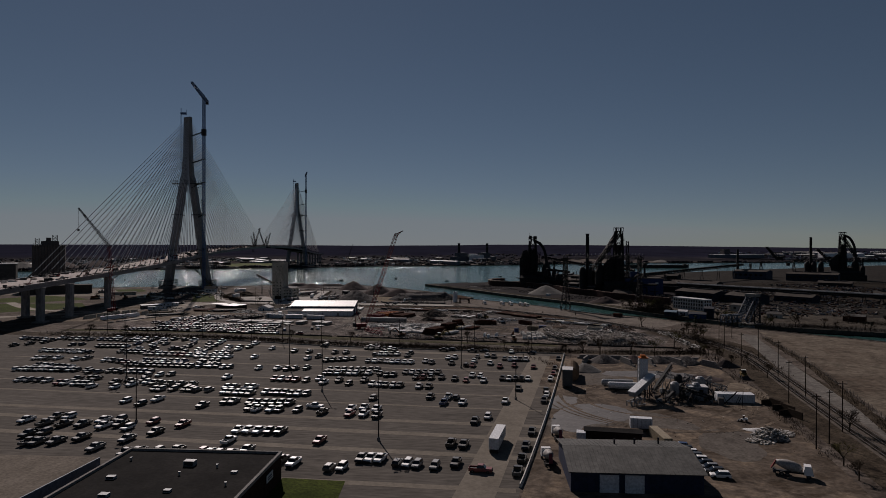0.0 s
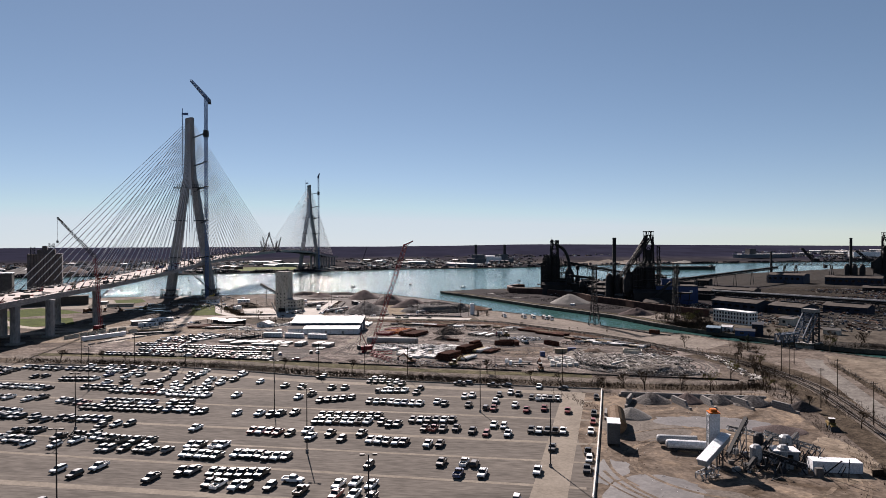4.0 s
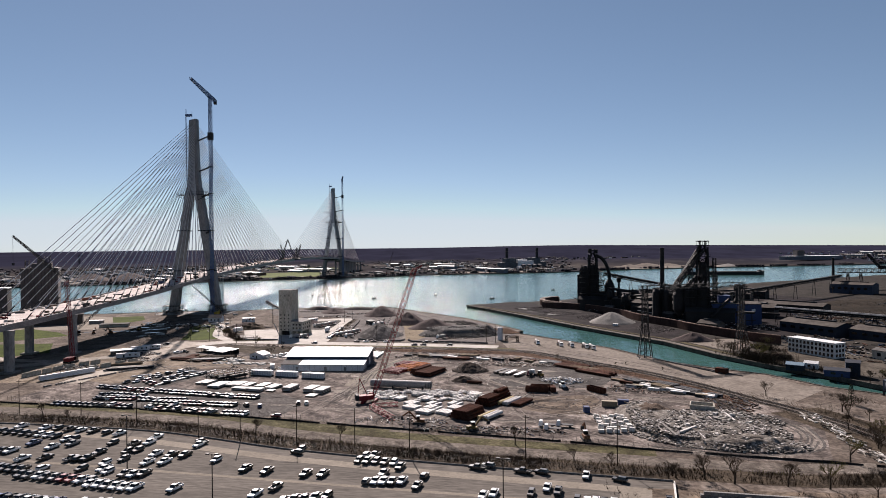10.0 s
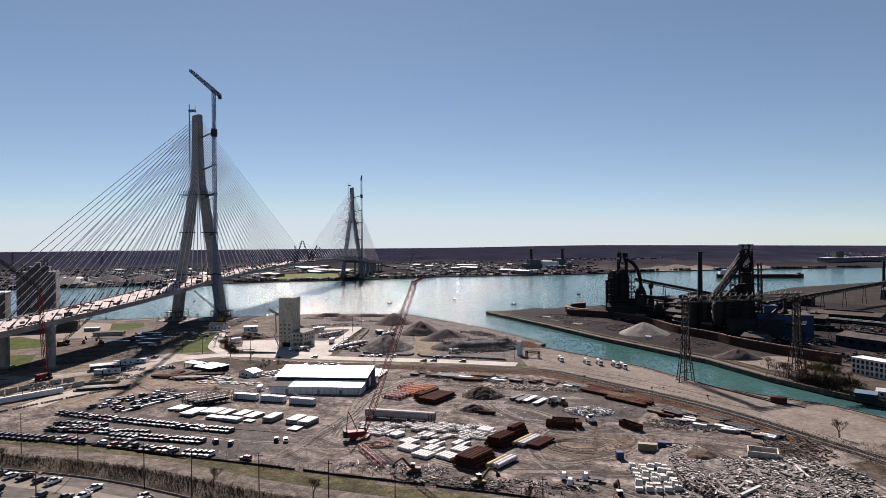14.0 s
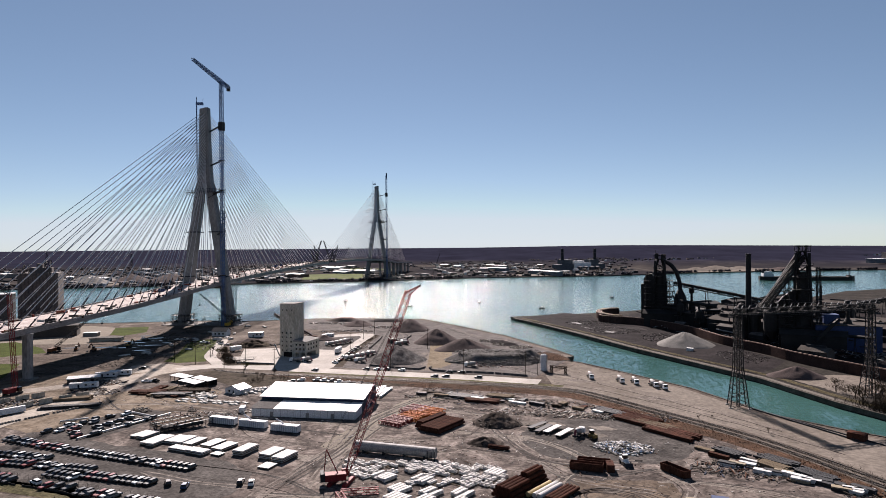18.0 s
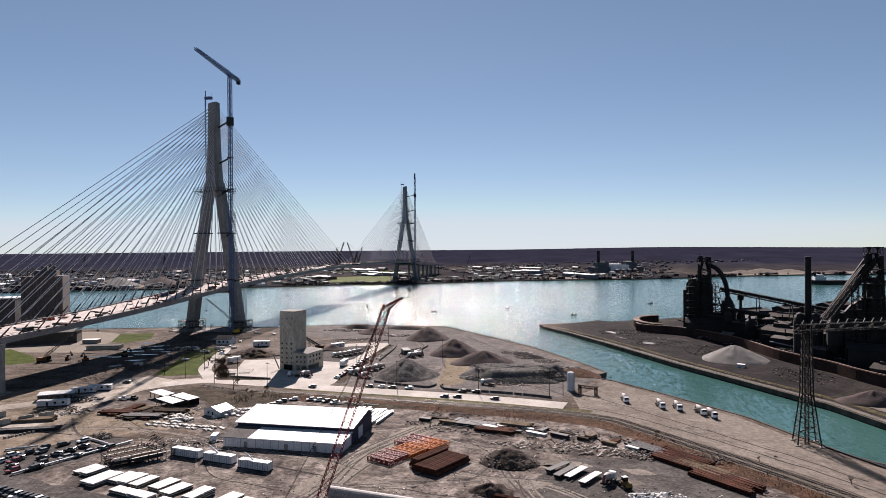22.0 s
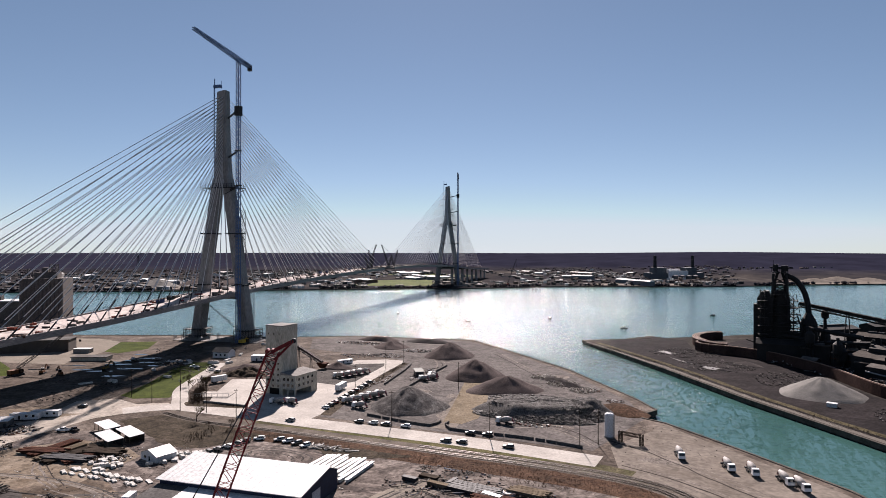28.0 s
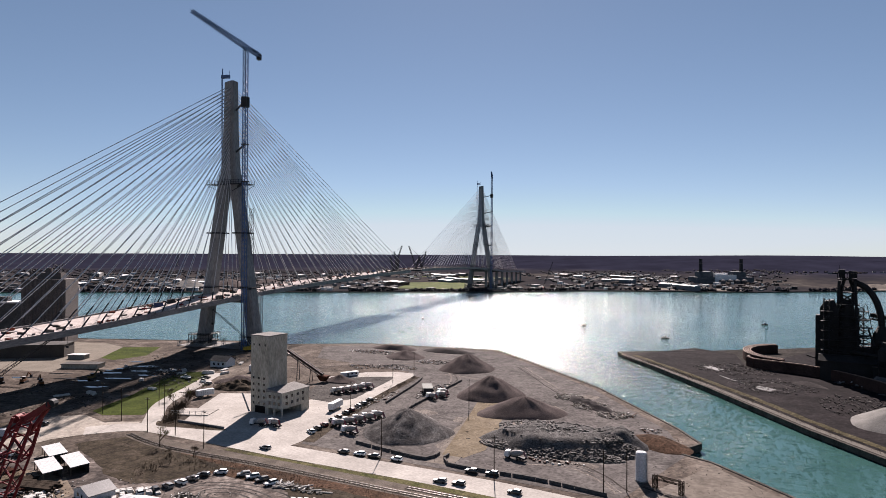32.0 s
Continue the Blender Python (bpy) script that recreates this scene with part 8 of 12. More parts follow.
part("window", M().box(-5.05, -5, 2, 3.6, 1, 2.1), DARK_GLASS, root)
for i, (x, y, l) in enumerate(((-231, 507, 7), (-240, 534, 6), (-236, 541, 6))):
    site_trailer(x, y, 28, l, 1.7, 3.0, "grey-white site cabin along the haul road", "road cabins")
# concrete panels standing along the haul road
me = M().box(-3.0, 3.0, -0.3, 0.3, 0, 2.6).mesh("panel", OLD_CONCRETE)
for k, (pts) in enumerate(([(-228, 447), (-225, 470), (-214, 492)], [(-250, 440), (-245, 465), (-236, 486)])):
    root = thing("panel_row", (0, 0, LAND + 0.05), "row of pale precast panels along the haul road", "panels", "precast panel rows")
    line = curve_through(pts, 6.2)
    for p, q in zip(line, line[1:]):
        ob = part("panel", me, None, root)
        ob.location = ((p[0] + q[0]) / 2, (p[1] + q[1]) / 2, 0)
        ob.rotation_euler = (0, 0, math.atan2(q[1] - p[1], q[0] - p[0]))

# ---- stone terminal on the point ----
silo = thing("silo_building", (-165.5, 625, LAND), "tall stained concrete silo building with a lower annex", "building", rz=-4)
part("silo_tower", M().box(-5.8, 5.8, -6.2, 6.2, 0, 36.6), OLD_CONCRETE, silo, "tall pale stained concrete tower")
part("tower_top", M().box(-5.95, 5.95, -6.35, 6.35, 36.6, 37.1).box(-5.4, 5.4, -5.9, 5.9, 29.9, 30.1), GREY_CONC, silo)
for k in range(5):
    part("pilaster", M().box(-5.8 + k * 2.4, -5.6 + k * 2.4, -6.24, -6.2, 9, 36), OLD_CONCRETE, silo)
an = M().box(5.8, 15.2, -7.4, 11.5, 3.6, 11)
an.box(5.8, 6.6, -7.4, -6.6, 0, 3.6).box(14.4, 15.2, -7.4, -6.6, 0, 3.6).box(5.8, 15.2, 6, 11.5, 0, 3.6).box(9.8, 10.6, -7.4, -6.6, 0, 3.6)
annex = part("annex", an, OLD_CONCRETE, silo, "lower concrete annex on posts over a drive-through")
part("annex_roof", M().hexa([(5.5, -7.8, 11), (15.6, -7.8, 11), (15.6, 11.9, 11), (5.5, 11.9, 11), (5.5, -7.8, 12.4), (15.6, -7.8, 11.2), (15.6, 11.9, 11.2), (5.5, 11.9, 12.4)]), GREY_CONC, annex)
for i in range(3):
    for z in (5.2, 8.2):
        w = part("window", M().box(7 + i * 2.8, 8.3 + i * 2.8, -7.46, -7.4, z, z + 1.4), DARK_GLASS, annex)
        part("sill", M().box(6.9 + i * 2.8, 8.4 + i * 2.8, -7.52, -7.4, z - 0.15, z), GREY_CONC, w)
for j in range(4):
    for z in (5.2, 8.2):
        part("window", M().box(15.2, 15.26, -5 + j * 3.8, -3.6 + j * 3.8, z, z + 1.4), DARK_GLASS, annex)
for i in range(3):
    for z in (4.0, 7.0, 10.0, 13.0, 16.0):
        part("window", M().box(-4.6 + i * 3.4, -3.5 + i * 3.4, -6.26, -6.2, z, z + 1.1), DARK_GLASS, silo)
for i in range(3):
    part("window", M().box(-4.2 + i * 3.6, -3.6 + i * 3.6, -6.26, -6.2, 32, 33.0), DARK_GLASS, silo)
part("gate", M().box(-3, 3.5, -6.3, -6.2, 0, 3.4), DARK_ROOF, silo)
part("dust_pipe", M().tube((-5, -8, 0.5), (-8.5, -9, 9), 0.4, 8), GALV, silo)
cv = thing("conveyor", (-181, 691, LAND), "dark inclined conveyor on trestles behind the silo", "conveyor", rz=184)
part("gallery", M().lattice((0, 0, 4), (32, 0, 21), 2.0, 16, 0.2, chord=0.34), STEEL_DARK, cv)
part("belt", M().beam((0, 0, 4.6), (32, 0, 21.6), 1.9, 1.1), surf("dark_belt_housing", (0.07, 0.048, 0.04), (0.13, 0.09, 0.075), 3, 0.85, fine=0.4), cv)
for k in (8, 17, 26):
    part("trestle", M().beam((k, -1.6, 0), (k, -0.6, 3 + k * 0.53), 0.3).beam((k, 1.6, 0), (k, 0.6, 3 + k * 0.53), 0.3), STEEL_DARK, cv)
part("hopper", M().hexa([(-2, -1, 0.6), (1, -1, 0.6), (1, 1, 0.6), (-2, 1, 0.6), (-4, -2.4, 4), (3, -2.4, 4), (3, 2.4, 4), (-4, 2.4, 4)]), RUST, cv)
heap("gravel_heap", -173, 697, 10, 8, 4.6, AGG_BROWN, "brown stone heap under the conveyor", seed=68, rough=0.12)

for k, pts in enumerate(([(-110, 600), (-104, 640), (-106, 690), (-112, 730), (-130, 760)], [(-58, 600), (-60, 640), (-64, 690), (-90, 735), (-130, 745)], [(-20, 690), (-50, 730), (-90, 790)], [(20, 570), (40, 560), (70, 535), (100, 505), (130, 470)], [(14, 600), (30, 590), (60, 560), (90, 530), (118, 498)], [(-30, 606), (-10, 608), (8, 590)], [(-240, 700), (-200, 740), (-160, 770), (-140, 800)])):
    for j in range(3):
        strip("wheel_track", ragged_line(pts, j * 2.4 - 2.4, k + 20), 0.5 + 0.25 * ((k + j) % 3), LAND + 0.074 + j * 0.004, (WORN, RUT, WORN)[(j + k) % 3], "faint wheel track over the stone yard", "track")
for cx, cy, rx, ry in ((-70, 650, 8, 5), (-44, 655, 9, 4), (-14, 612, 12, 3), (-64, 612, 5, 7), (-96, 655, 7, 5), (-30, 722, 6, 5), (34, 580, 9, 4), (70, 545, 8, 4)):
    sheet("dust_patch", ragged([(cx + rx * math.cos(q), cy + ry * math.sin(q)) for q in (0, 0.9, 1.8, 2.7, 3.6, 4.5, 5.4)], 1.6), LAND + 0.068, WORN, "pale lime dust on the stone yard", "ground")
scatter("terminal_scrap", [(-95, 640, 5, 12, 0.2), (-112, 700, 4, 22, 0.2), (-8, 690, 6, 6, 0.3), (8, 668, 5, 4, 0.4), (-20, 610, 14, 3, 0.2), (-128, 660, 3, 26, 0.2), (-150, 780, 14, 8, 0.2), (-210, 800, 24, 8, 0.2)], 420, 0.8, [(0.10, 0.09, 0.085), (0.3, 0.28, 0.26), (0.6, 0.58, 0.56), (0.16, 0.08, 0.055), (0.05, 0.048, 0.05)], "scrap, blocks and plant parts on the stone yard", 64, 0.25)
ROCK = surf("blasted_rock", (0.10, 0.096, 0.094), (0.24, 0.23, 0.222), 3.5, 0.95, bump=0.9, fine=0.6, tone=0.52, grit=0.5, blotch=0.3)
heap("stone_cone", -87, 621, 19, 20, 11.0, AGG_MIX, "steep grey stone heap with pale gullies behind a low wall", seed=51, rough=0.06, noise_size=4.0)
heap("stone_cone", -79, 703, 19.5, 20, 11.8, AGG_BROWN, "brown-grey conical stone heap", seed=52, rough=0.05)
heap("stone_cone", -121, 768, 18.5, 19, 11.2, AGG_BROWN, "brown-grey conical stone heap by the river", seed=53, rough=0.05)
heap("stone_cone", -52, 674, 22, 15, 8.8, AGG_BROWN, "brown sand heap with a worn ramp", seed=54, rough=0.04, rz=25)
heap("stone_cone", -178, 790, 15, 13, 6.0, AGG_BROWN, "brown heap near the river bank", seed=55)
heap("stone_cone", -160, 826, 22, 7, 2.6, AGG_DARK, "low dark heap along the river bank", seed=56, flat=0.4)
heap("stone_cone", -205, 822, 20, 8, 3.4, AGG_BROWN, "low brown heap along the river bank", seed=57, flat=0.4)
heap("rock_mound", -25, 632, 30, 18, 5.6, ROCK, "long flat-topped pile of blasted grey rock", seed=58, flat=0.6, rough=0.1, noise_size=4, rz=10)
heap("rock_mound", -3, 641, 13, 14, 6.4, ROCK, "dark rock heap at the end of the pile", seed=59, rough=0.12, noise_size=4, flat=0.35)
scatter("boulders", [(-25, 634, 25, 14, 1.0), (-4, 641, 8, 9, 1.4)], 800, 0.7, [(0.15, 0.142, 0.136), (0.22, 0.207, 0.198), (0.1, 0.094, 0.09), (0.3, 0.285, 0.272)], "blasted rock lying on the pile top", 63, category="rocks", lift=4.7)
scatter("rocks", [(-25, 628, 29, 15, 5.2), (-4, 634, 13, 12, 5.2), (-25, 622, 29, 8, 3.6)], 4200, 0.7, [(0.15, 0.142, 0.136), (0.22, 0.207, 0.198), (0.1, 0.094, 0.09), (0.3, 0.285, 0.272)], "loose blasted rock on the pile", 61, category="rocks")
heap("rubble_strip", -26, 702, 26, 4, 2.4, AGG_DARK, "long low strip of rubble", seed=60, flat=0.4, rz=-42, rough=0.3, noise_size=3)
scatter("rubble", [(-40, 716, 8, 8, 0.8), (-26, 702, 9, 9, 1.5), (-12, 689, 8, 8, 0.8)], 420, 0.7, [(0.3, 0.28, 0.25), (0.45, 0.42, 0.38), (0.14, 0.11, 0.09)], "broken rubble along a strip", 62, 0.2)
heap("overgrown_bank", 12, 650, 15, 9, 3.0, RUSSET, "scrubby brown bank at the tip of the point", seed=64, flat=0.3, rz=-35)
heap("soil_mound", -222, 668, 17, 12, 4.6, AGG_BROWN, "brown soil heap near the silo", seed=65, rough=0.15)
brush("weeds", [[(18, 655), (8, 662), (0, 668)], [(20, 646), (8, 640)]], 6, 1.8, 5, RUSSET, "dry scrub on the tip of the point", 14)
brush("hedge", [[(-118, 596), (-124, 625), (-129, 660), (-134, 692), (-138, 728)], [(-206, 600), (-214, 622), (-222, 640)]], 9, 1.9, 1.8, TWIG, "scrubby hedge along the terminal lane", 15)
me = M().box(-2.0, 2.0, -0.35, 0.35, 0, 1.1).mesh("wall_block", GREY_ROOF)
for pts, lab in (([(-98, 598), (-80, 594), (-64, 592), (-62, 600)], "low block wall round a stone heap"), ([(-58, 600), (-54, 590), (-21, 589), (3, 585)], "low block wall along the concrete road"), ([(-108.2, 728.5), (-106.7, 682), (-103.3, 632)], "low dark wall along the pile yard"), ([(-132.5, 724.7), (-128.4, 708), (-121, 662)], "low dark wall beside the lane bank")):
    root = thing("low_wall", (0, 0, LAND + 0.05), lab, "wall", "terminal walls")
    line = curve_through(pts, 4.0)
    for p, q in zip(line, line[1:]):
        ob = part("wall_block", me, None, root)
        ob.location = ((p[0] + q[0]) / 2, (p[1] + q[1]) / 2, 0)
        ob.rotation_euler = (0, 0, math.atan2(q[1] - p[1], q[0] - p[0]))
tk = thing("cement_silo", (11.8, 604, LAND + 0.05), "white upright cement silo on the quay", "silo")
part("shell", M().turned((0, 0), [(1.9, 0.4), (1.9, 9.4), (1.5, 9.9), (0.2, 10.1)], 16), WHITE_WALL, tk)
part("plinth", M().turned((0, 0), [(2.1, 0), (2.1, 0.4)], 16), GREY_CONC, tk)
part("ladder", M().lattice((2.0, -0.6, 0.3), (2.0, -0.6, 9.6), 0.5, 10, 0.06), GALV, tk)
part("rail", M().lattice((-0.9, -0.9, 10.1), (0.9, -0.9, 10.1), 0.8, 3, 0.05), GALV, tk)
gf = thing("loading_frame", (21, 598, LAND + 0.05), "dark steel loading frame on the quay", "frame", rz=-18)
part("bay", M().lattice((-4.4, 0, 0.0), (-4.4, 0, 4.4), 1.2, 4, 0.16, chord=0.22), POLE_WOOD, gf)
part("bay", M().lattice((4.4, 0, 0.0), (4.4, 0, 4.4), 1.2, 4, 0.16, chord=0.22), POLE_WOOD, gf)
part("cross_truss", M().lattice((-4.4, 0, 3.6), (4.4, 0, 3.6), 1.1, 6, 0.12, chord=0.2), POLE_WOOD, gf)
gh = thing("scale_house", (-113.5, 694, LAND + 0.05), "small dark scale house with a greenish roof", "building", rz=-60)
part("wall", M().box(-6, 6, -2.4, 2.4, 0, 3.2), STEEL_DARK, gh)
part("roof", M().box(-6.4, 6.4, -2.8, 2.8, 3.2, 3.5), surf("grey_green_roof", (0.18, 0.2, 0.18), (0.26, 0.28, 0.25), 2, 0.8), gh)
for k in range(3):
    part("window", M().box(-4 + k * 3, -2.4 + k * 3, -2.46, -2.4, 1.2, 2.4), DARK_GLASS, gh)
site_trailer(-176, 712, 60, 5.5, 1.5, 2.8, "grey site cabin beside the mixer parking", "terminal cabins")
box_trailer(-137, 640, 8, 11, "white box trailer beside the silo")
box_trailer(-214, 632, -20, 9, "dusty white trailer by the hedge")
site_trailer(-236, 700, 20, 6, 3, 4.2, "low grey terminal office", "terminal cabins")
hs = thing("river_house", (-272, 705, LAND), "pale house with a grey gable roof under the bridge", "house", rz=10)
wl = M().box(-6, 6, -5, 5, 0, 4)
wl.add([(-6, -5, 4), (-6, 5, 4), (-6, 0, 6.6), (6, -5, 4), (6, 5, 4), (6, 0, 6.6)], [(0, 2, 1), (3, 4, 5)])
part("wall", wl, WHITE_WALL, hs)
for sg in (-1, 1):
    part("roof", M().hexa([(-6.6, 0, 6.7), (6.6, 0, 6.7), (6.6, sg * 5.6, 3.9), (-6.6, sg * 5.6, 3.9), (-6.6, 0, 6.9), (6.6, 0, 6.9), (6.6, sg * 5.6, 4.1), (-6.6, sg * 5.6, 4.1)]), GREY_ROOF, hs)
for k in range(3):
    part("window", M().box(-4 + k * 3.4, -2.6 + k * 3.4, -5.05, -5, 1.4, 2.8), DARK_GLASS, hs)
scatter("debris", [(-165, 752, 16, 8, 0.4), (-185, 745, 12, 8, 0.5)], 130, 0.7, SCRAP, "stone and scrap strewn on the terminal", 66, 0.25)
fr = thing("foundation_frame", (-194, 606, LAND + 0.05), "pale rectangular foundation with a railing", "foundation", rz=20)
part("slab", M().box(-9, 9, -6, 6, 0, 0.4), CONCRETE_ROAD, fr)
for k in range(7):
    part("post", M().box(-9 + k * 3, -8.85 + k * 3, -6, -5.85, 0.4, 2.0), GALV, fr)
part("rail", M().beam((-9, -5.9, 2.0), (9, -5.9, 2.0), 0.1).beam((-9, -5.9, 1.2), (9, -5.9, 1.2), 0.1), GALV, fr)


# ---- under and on the bridge ----
def lattice_tower(name, x, y, h, w0, w1, label, z=LAND, arms=(), group=""):
    root = thing(name, (x, y, z), label, "pylon", group)
    b = M()
    b.lattice((0, 0, 0), (0, 0, h * 0.42), w0, 7, 0.19, w1 * 1.15, chord=0.36)
    part("lower_mast", b, SOOT, root)
    part("upper_mast", M().lattice((0, 0, h * 0.42), (0, 0, h), w1 * 1.15, 16, 0.17, w1 * 0.9, chord=0.36), SOOT, root)
    part("inner_mast", M().lattice((0, 0, 0), (0, 0, h * 0.96), 1.2, 30, 0.13, chord=0.24), SOOT, root)
    for z2, ln in arms:
        part("cross_arm", M().lattice((-ln, 0, z2), (ln, 0, z2), 1.2, 8, 0.14, chord=0.2), SOOT, root)
    for i in (-1, 1):
        for j in (-1, 1):
            part("foot", M().box(i * w0 / 2 - 0.8, i * w0 / 2 + 0.8, j * w0 / 2 - 0.8, j * w0 / 2 + 0.8, -0.3, 0.4), GREY_CONC, root)
    return root


lattice_tower("transmission_tower", 107.5, 535, 46, 8.2, 3.3, "dark lattice transmission tower on the canal quay", arms=((43, 4),))
lattice_tower("transmission_tower", 177.6, 573.8, 46, 8.2, 3.3, "dark lattice transmission tower on the island", 2.6, ((43, 4),))
solid("shore_pipe", M().beam((112, 533, 3.4), (141, 488, 3.4), 0.5).beam((118, 525, 3.3), (150, 482, 3.3), 0.4), STEEL_DARK, "dark pipe lying across the sandy quay", "pipe")
solid("pump_hut", M().box(-3, 3, -2, 2, 0, 2.6).box(-3.3, 3.3, -2.3, 2.3, 2.6, 2.8), [RUST], "rusty red pump hut at the canal edge", "hut", at=(141.5, 491, LAND), rz=-40)

GRAIN = surf("stained_ribbed_silo", (0.19, 0.155, 0.145), (0.27, 0.225, 0.21), 8, 0.75, bump=0.1, fine=1.0)
gs = thing("grain_elevator", (-477, 722, LAND), "tall brown-grey ribbed grain elevator with a headhouse", "elevator", rz=33)
for i in range(11):
    part("bin", M().turned((-15 + i * 3, -11), [(1.75, 0), (1.75, 53)], 10), GRAIN, gs)
part("core", M().box(-16.5, 16.5, -11, 14, 0, 53), GRAIN, gs)
part("headhouse", M().box(-8, 10, -4, 6, 53, 58).box(-3, 2, -2, 4, 58, 62), GRAIN, gs)
part("head_frame", M().lattice((-12, 0, 53), (-12, 0, 61), 4, 4, 0.3).lattice((6, 0, 58), (6, 0, 65), 5, 4, 0.3), STEEL_DARK, gs)
g2 = thing("grain_elevator", (-545, 735, LAND), "lower grey grain elevator behind the bridge", "elevator", rz=33)
part("core", M().box(-14, 14, -12, 12, 0, 30), GREY_ROOF, g2)
part("roof", M().box(-14.4, 14.4, -12.4, 12.4, 30, 31), WHITE_ROOF, g2)
part("gallery", M().box(-22, -4, -3, 3, 31, 35), GREY_ROOF, g2)
wh = thing("wharf_shed", (-430, 668, LAND), "long brown wharf shed under the bridge", "shed", rz=34)
part("wall", M().box(-34, 34, -9, 9, 0, 9), surf("brown_sheet", (0.10, 0.08, 0.07), (0.15, 0.125, 0.11), 6, 0.8, fine=0.6), wh)
part("roof", M().box(-34.6, 34.6, -9.6, 9.6, 9, 9.4), GREY_ROOF, wh)
lb = thing("low_dock_building", (-349, 660, LAND), "low grey dock building by the grass", "building", rz=24)
part("wall", M().box(-12, 12, -4.5, 4.5, 0, 2.6), OLD_CONCRETE, lb)
part("roof", M().box(-12.5, 12.5, -5, 5, 2.6, 3.0), GREY_ROOF, lb)
wb = thing("dock_hut", (-383, 681, LAND), "white-roofed hut on the wharf", "hut", rz=20)
part("wall", M().box(-6, 6, -3, 3, 0, 3), GREY_CONC, wb)
part("roof", M().box(-6.4, 6.4, -3.4, 3.4, 3, 3.3), WHITE_ROOF, wb)


def mobile_crane(x, y, mast_top, tip, label, z=LAND, colour=RED_STEEL):
    root = thing("mobile_crane", (x, y, z), label, "crane")
    for sg in (-1, 1):
        part("crawler_track", M().box(sg * 2.4 - 0.5, sg * 2.4 + 0.5, -3.6, 3.6, 0, 1.2), STEEL_DARK, root)
    part("body", M().box(-1.8, 1.8, -4.6, 2.4, 1.3, 3.6), colour, root)
    part("cab", M().box(1.8, 3.0, 0.6, 2.8, 1.4, 3.8), DARK_GLASS, root)
    mt, tp = Vector(mast_top) - Vector((x, y, z)), Vector(tip) - Vector((x, y, z))
    if mast_top:
        part("mast", M().lattice((0, 1.5, 2.6), mt, 1.9, max(5, int(mt.length / 2.4)), 0.12, 1.7, chord=0.22), colour, root)
    part("boom", M().lattice(mt, tp, 1.6, max(5, int((tp - mt).length / 2.4)), 0.12, 0.7, chord=0.2), STEEL_DARK, root)
    part("rope", M().beam(tp, tp - Vector((0, 0, (tp - mt).length * 0.25)), 0.1).beam(mt + Vector((0, 0, 3)), tp, 0.12), STEEL_DARK, root)
    part("hook", M().box(tp.x - 0.5, tp.x + 0.5, tp.y - 0.5, tp.y + 0.5, tp.z - (tp - mt).length * 0.25 - 1.4, tp.z - (tp - mt).length * 0.25), STEEL_DARK, root)
    return root


mobile_crane(-257, 487, (-262, 490, 56), (-252.5, 437, 83.5), "red crawler crane with a luffing jib beside the piers")
mobile_crane(-300, 762, (-298, 764, 8), (-318, 742, 36), "crane with a thin boom at the tower foot", colour=YELLOW_PAINT)
mobile_crane(-345, 603, (-345, 604, 7), (-336, 640, 32), "small dull orange crane on the dock", colour=DULL_ORANGE)
for s, lean, h, lab in ((352, 10, 34, "dark derrick crane at the deck end"), (366, -4, 26, "dark derrick crane at the deck end"), (442, -10, 34, "dark derrick crane on the far deck end"), (466, 6, 26, "dark derrick crane on the far deck end")):
    p = along(s, 3)
    zt = deck_z(s)
    root = thing("derrick_crane", (p.x, p.y, zt), lab, "crane", "deck derricks", BRIDGE_RZ)
    part("base_frame", M().box(-3, 3, -4, 4, 0, 1.2), STEEL_DARK, root)
    part("boom", M().lattice((0, 0, 1), (lean, lean * 0.5, h), 2.0, 12, 0.3, 1.0, chord=0.5), STEEL_DARK, root)
    part("back_mast", M().lattice((0, 0, 1), (-lean * 0.5, 0, h * 0.55), 1.6, 7, 0.3, chord=0.45), STEEL_DARK, root)
    part("pendant", M().beam((-lean * 0.5, 0, h * 0.55), (lean, lean * 0.5, h), 0.2), STEEL_DARK, root)
dk = random.Random(77)
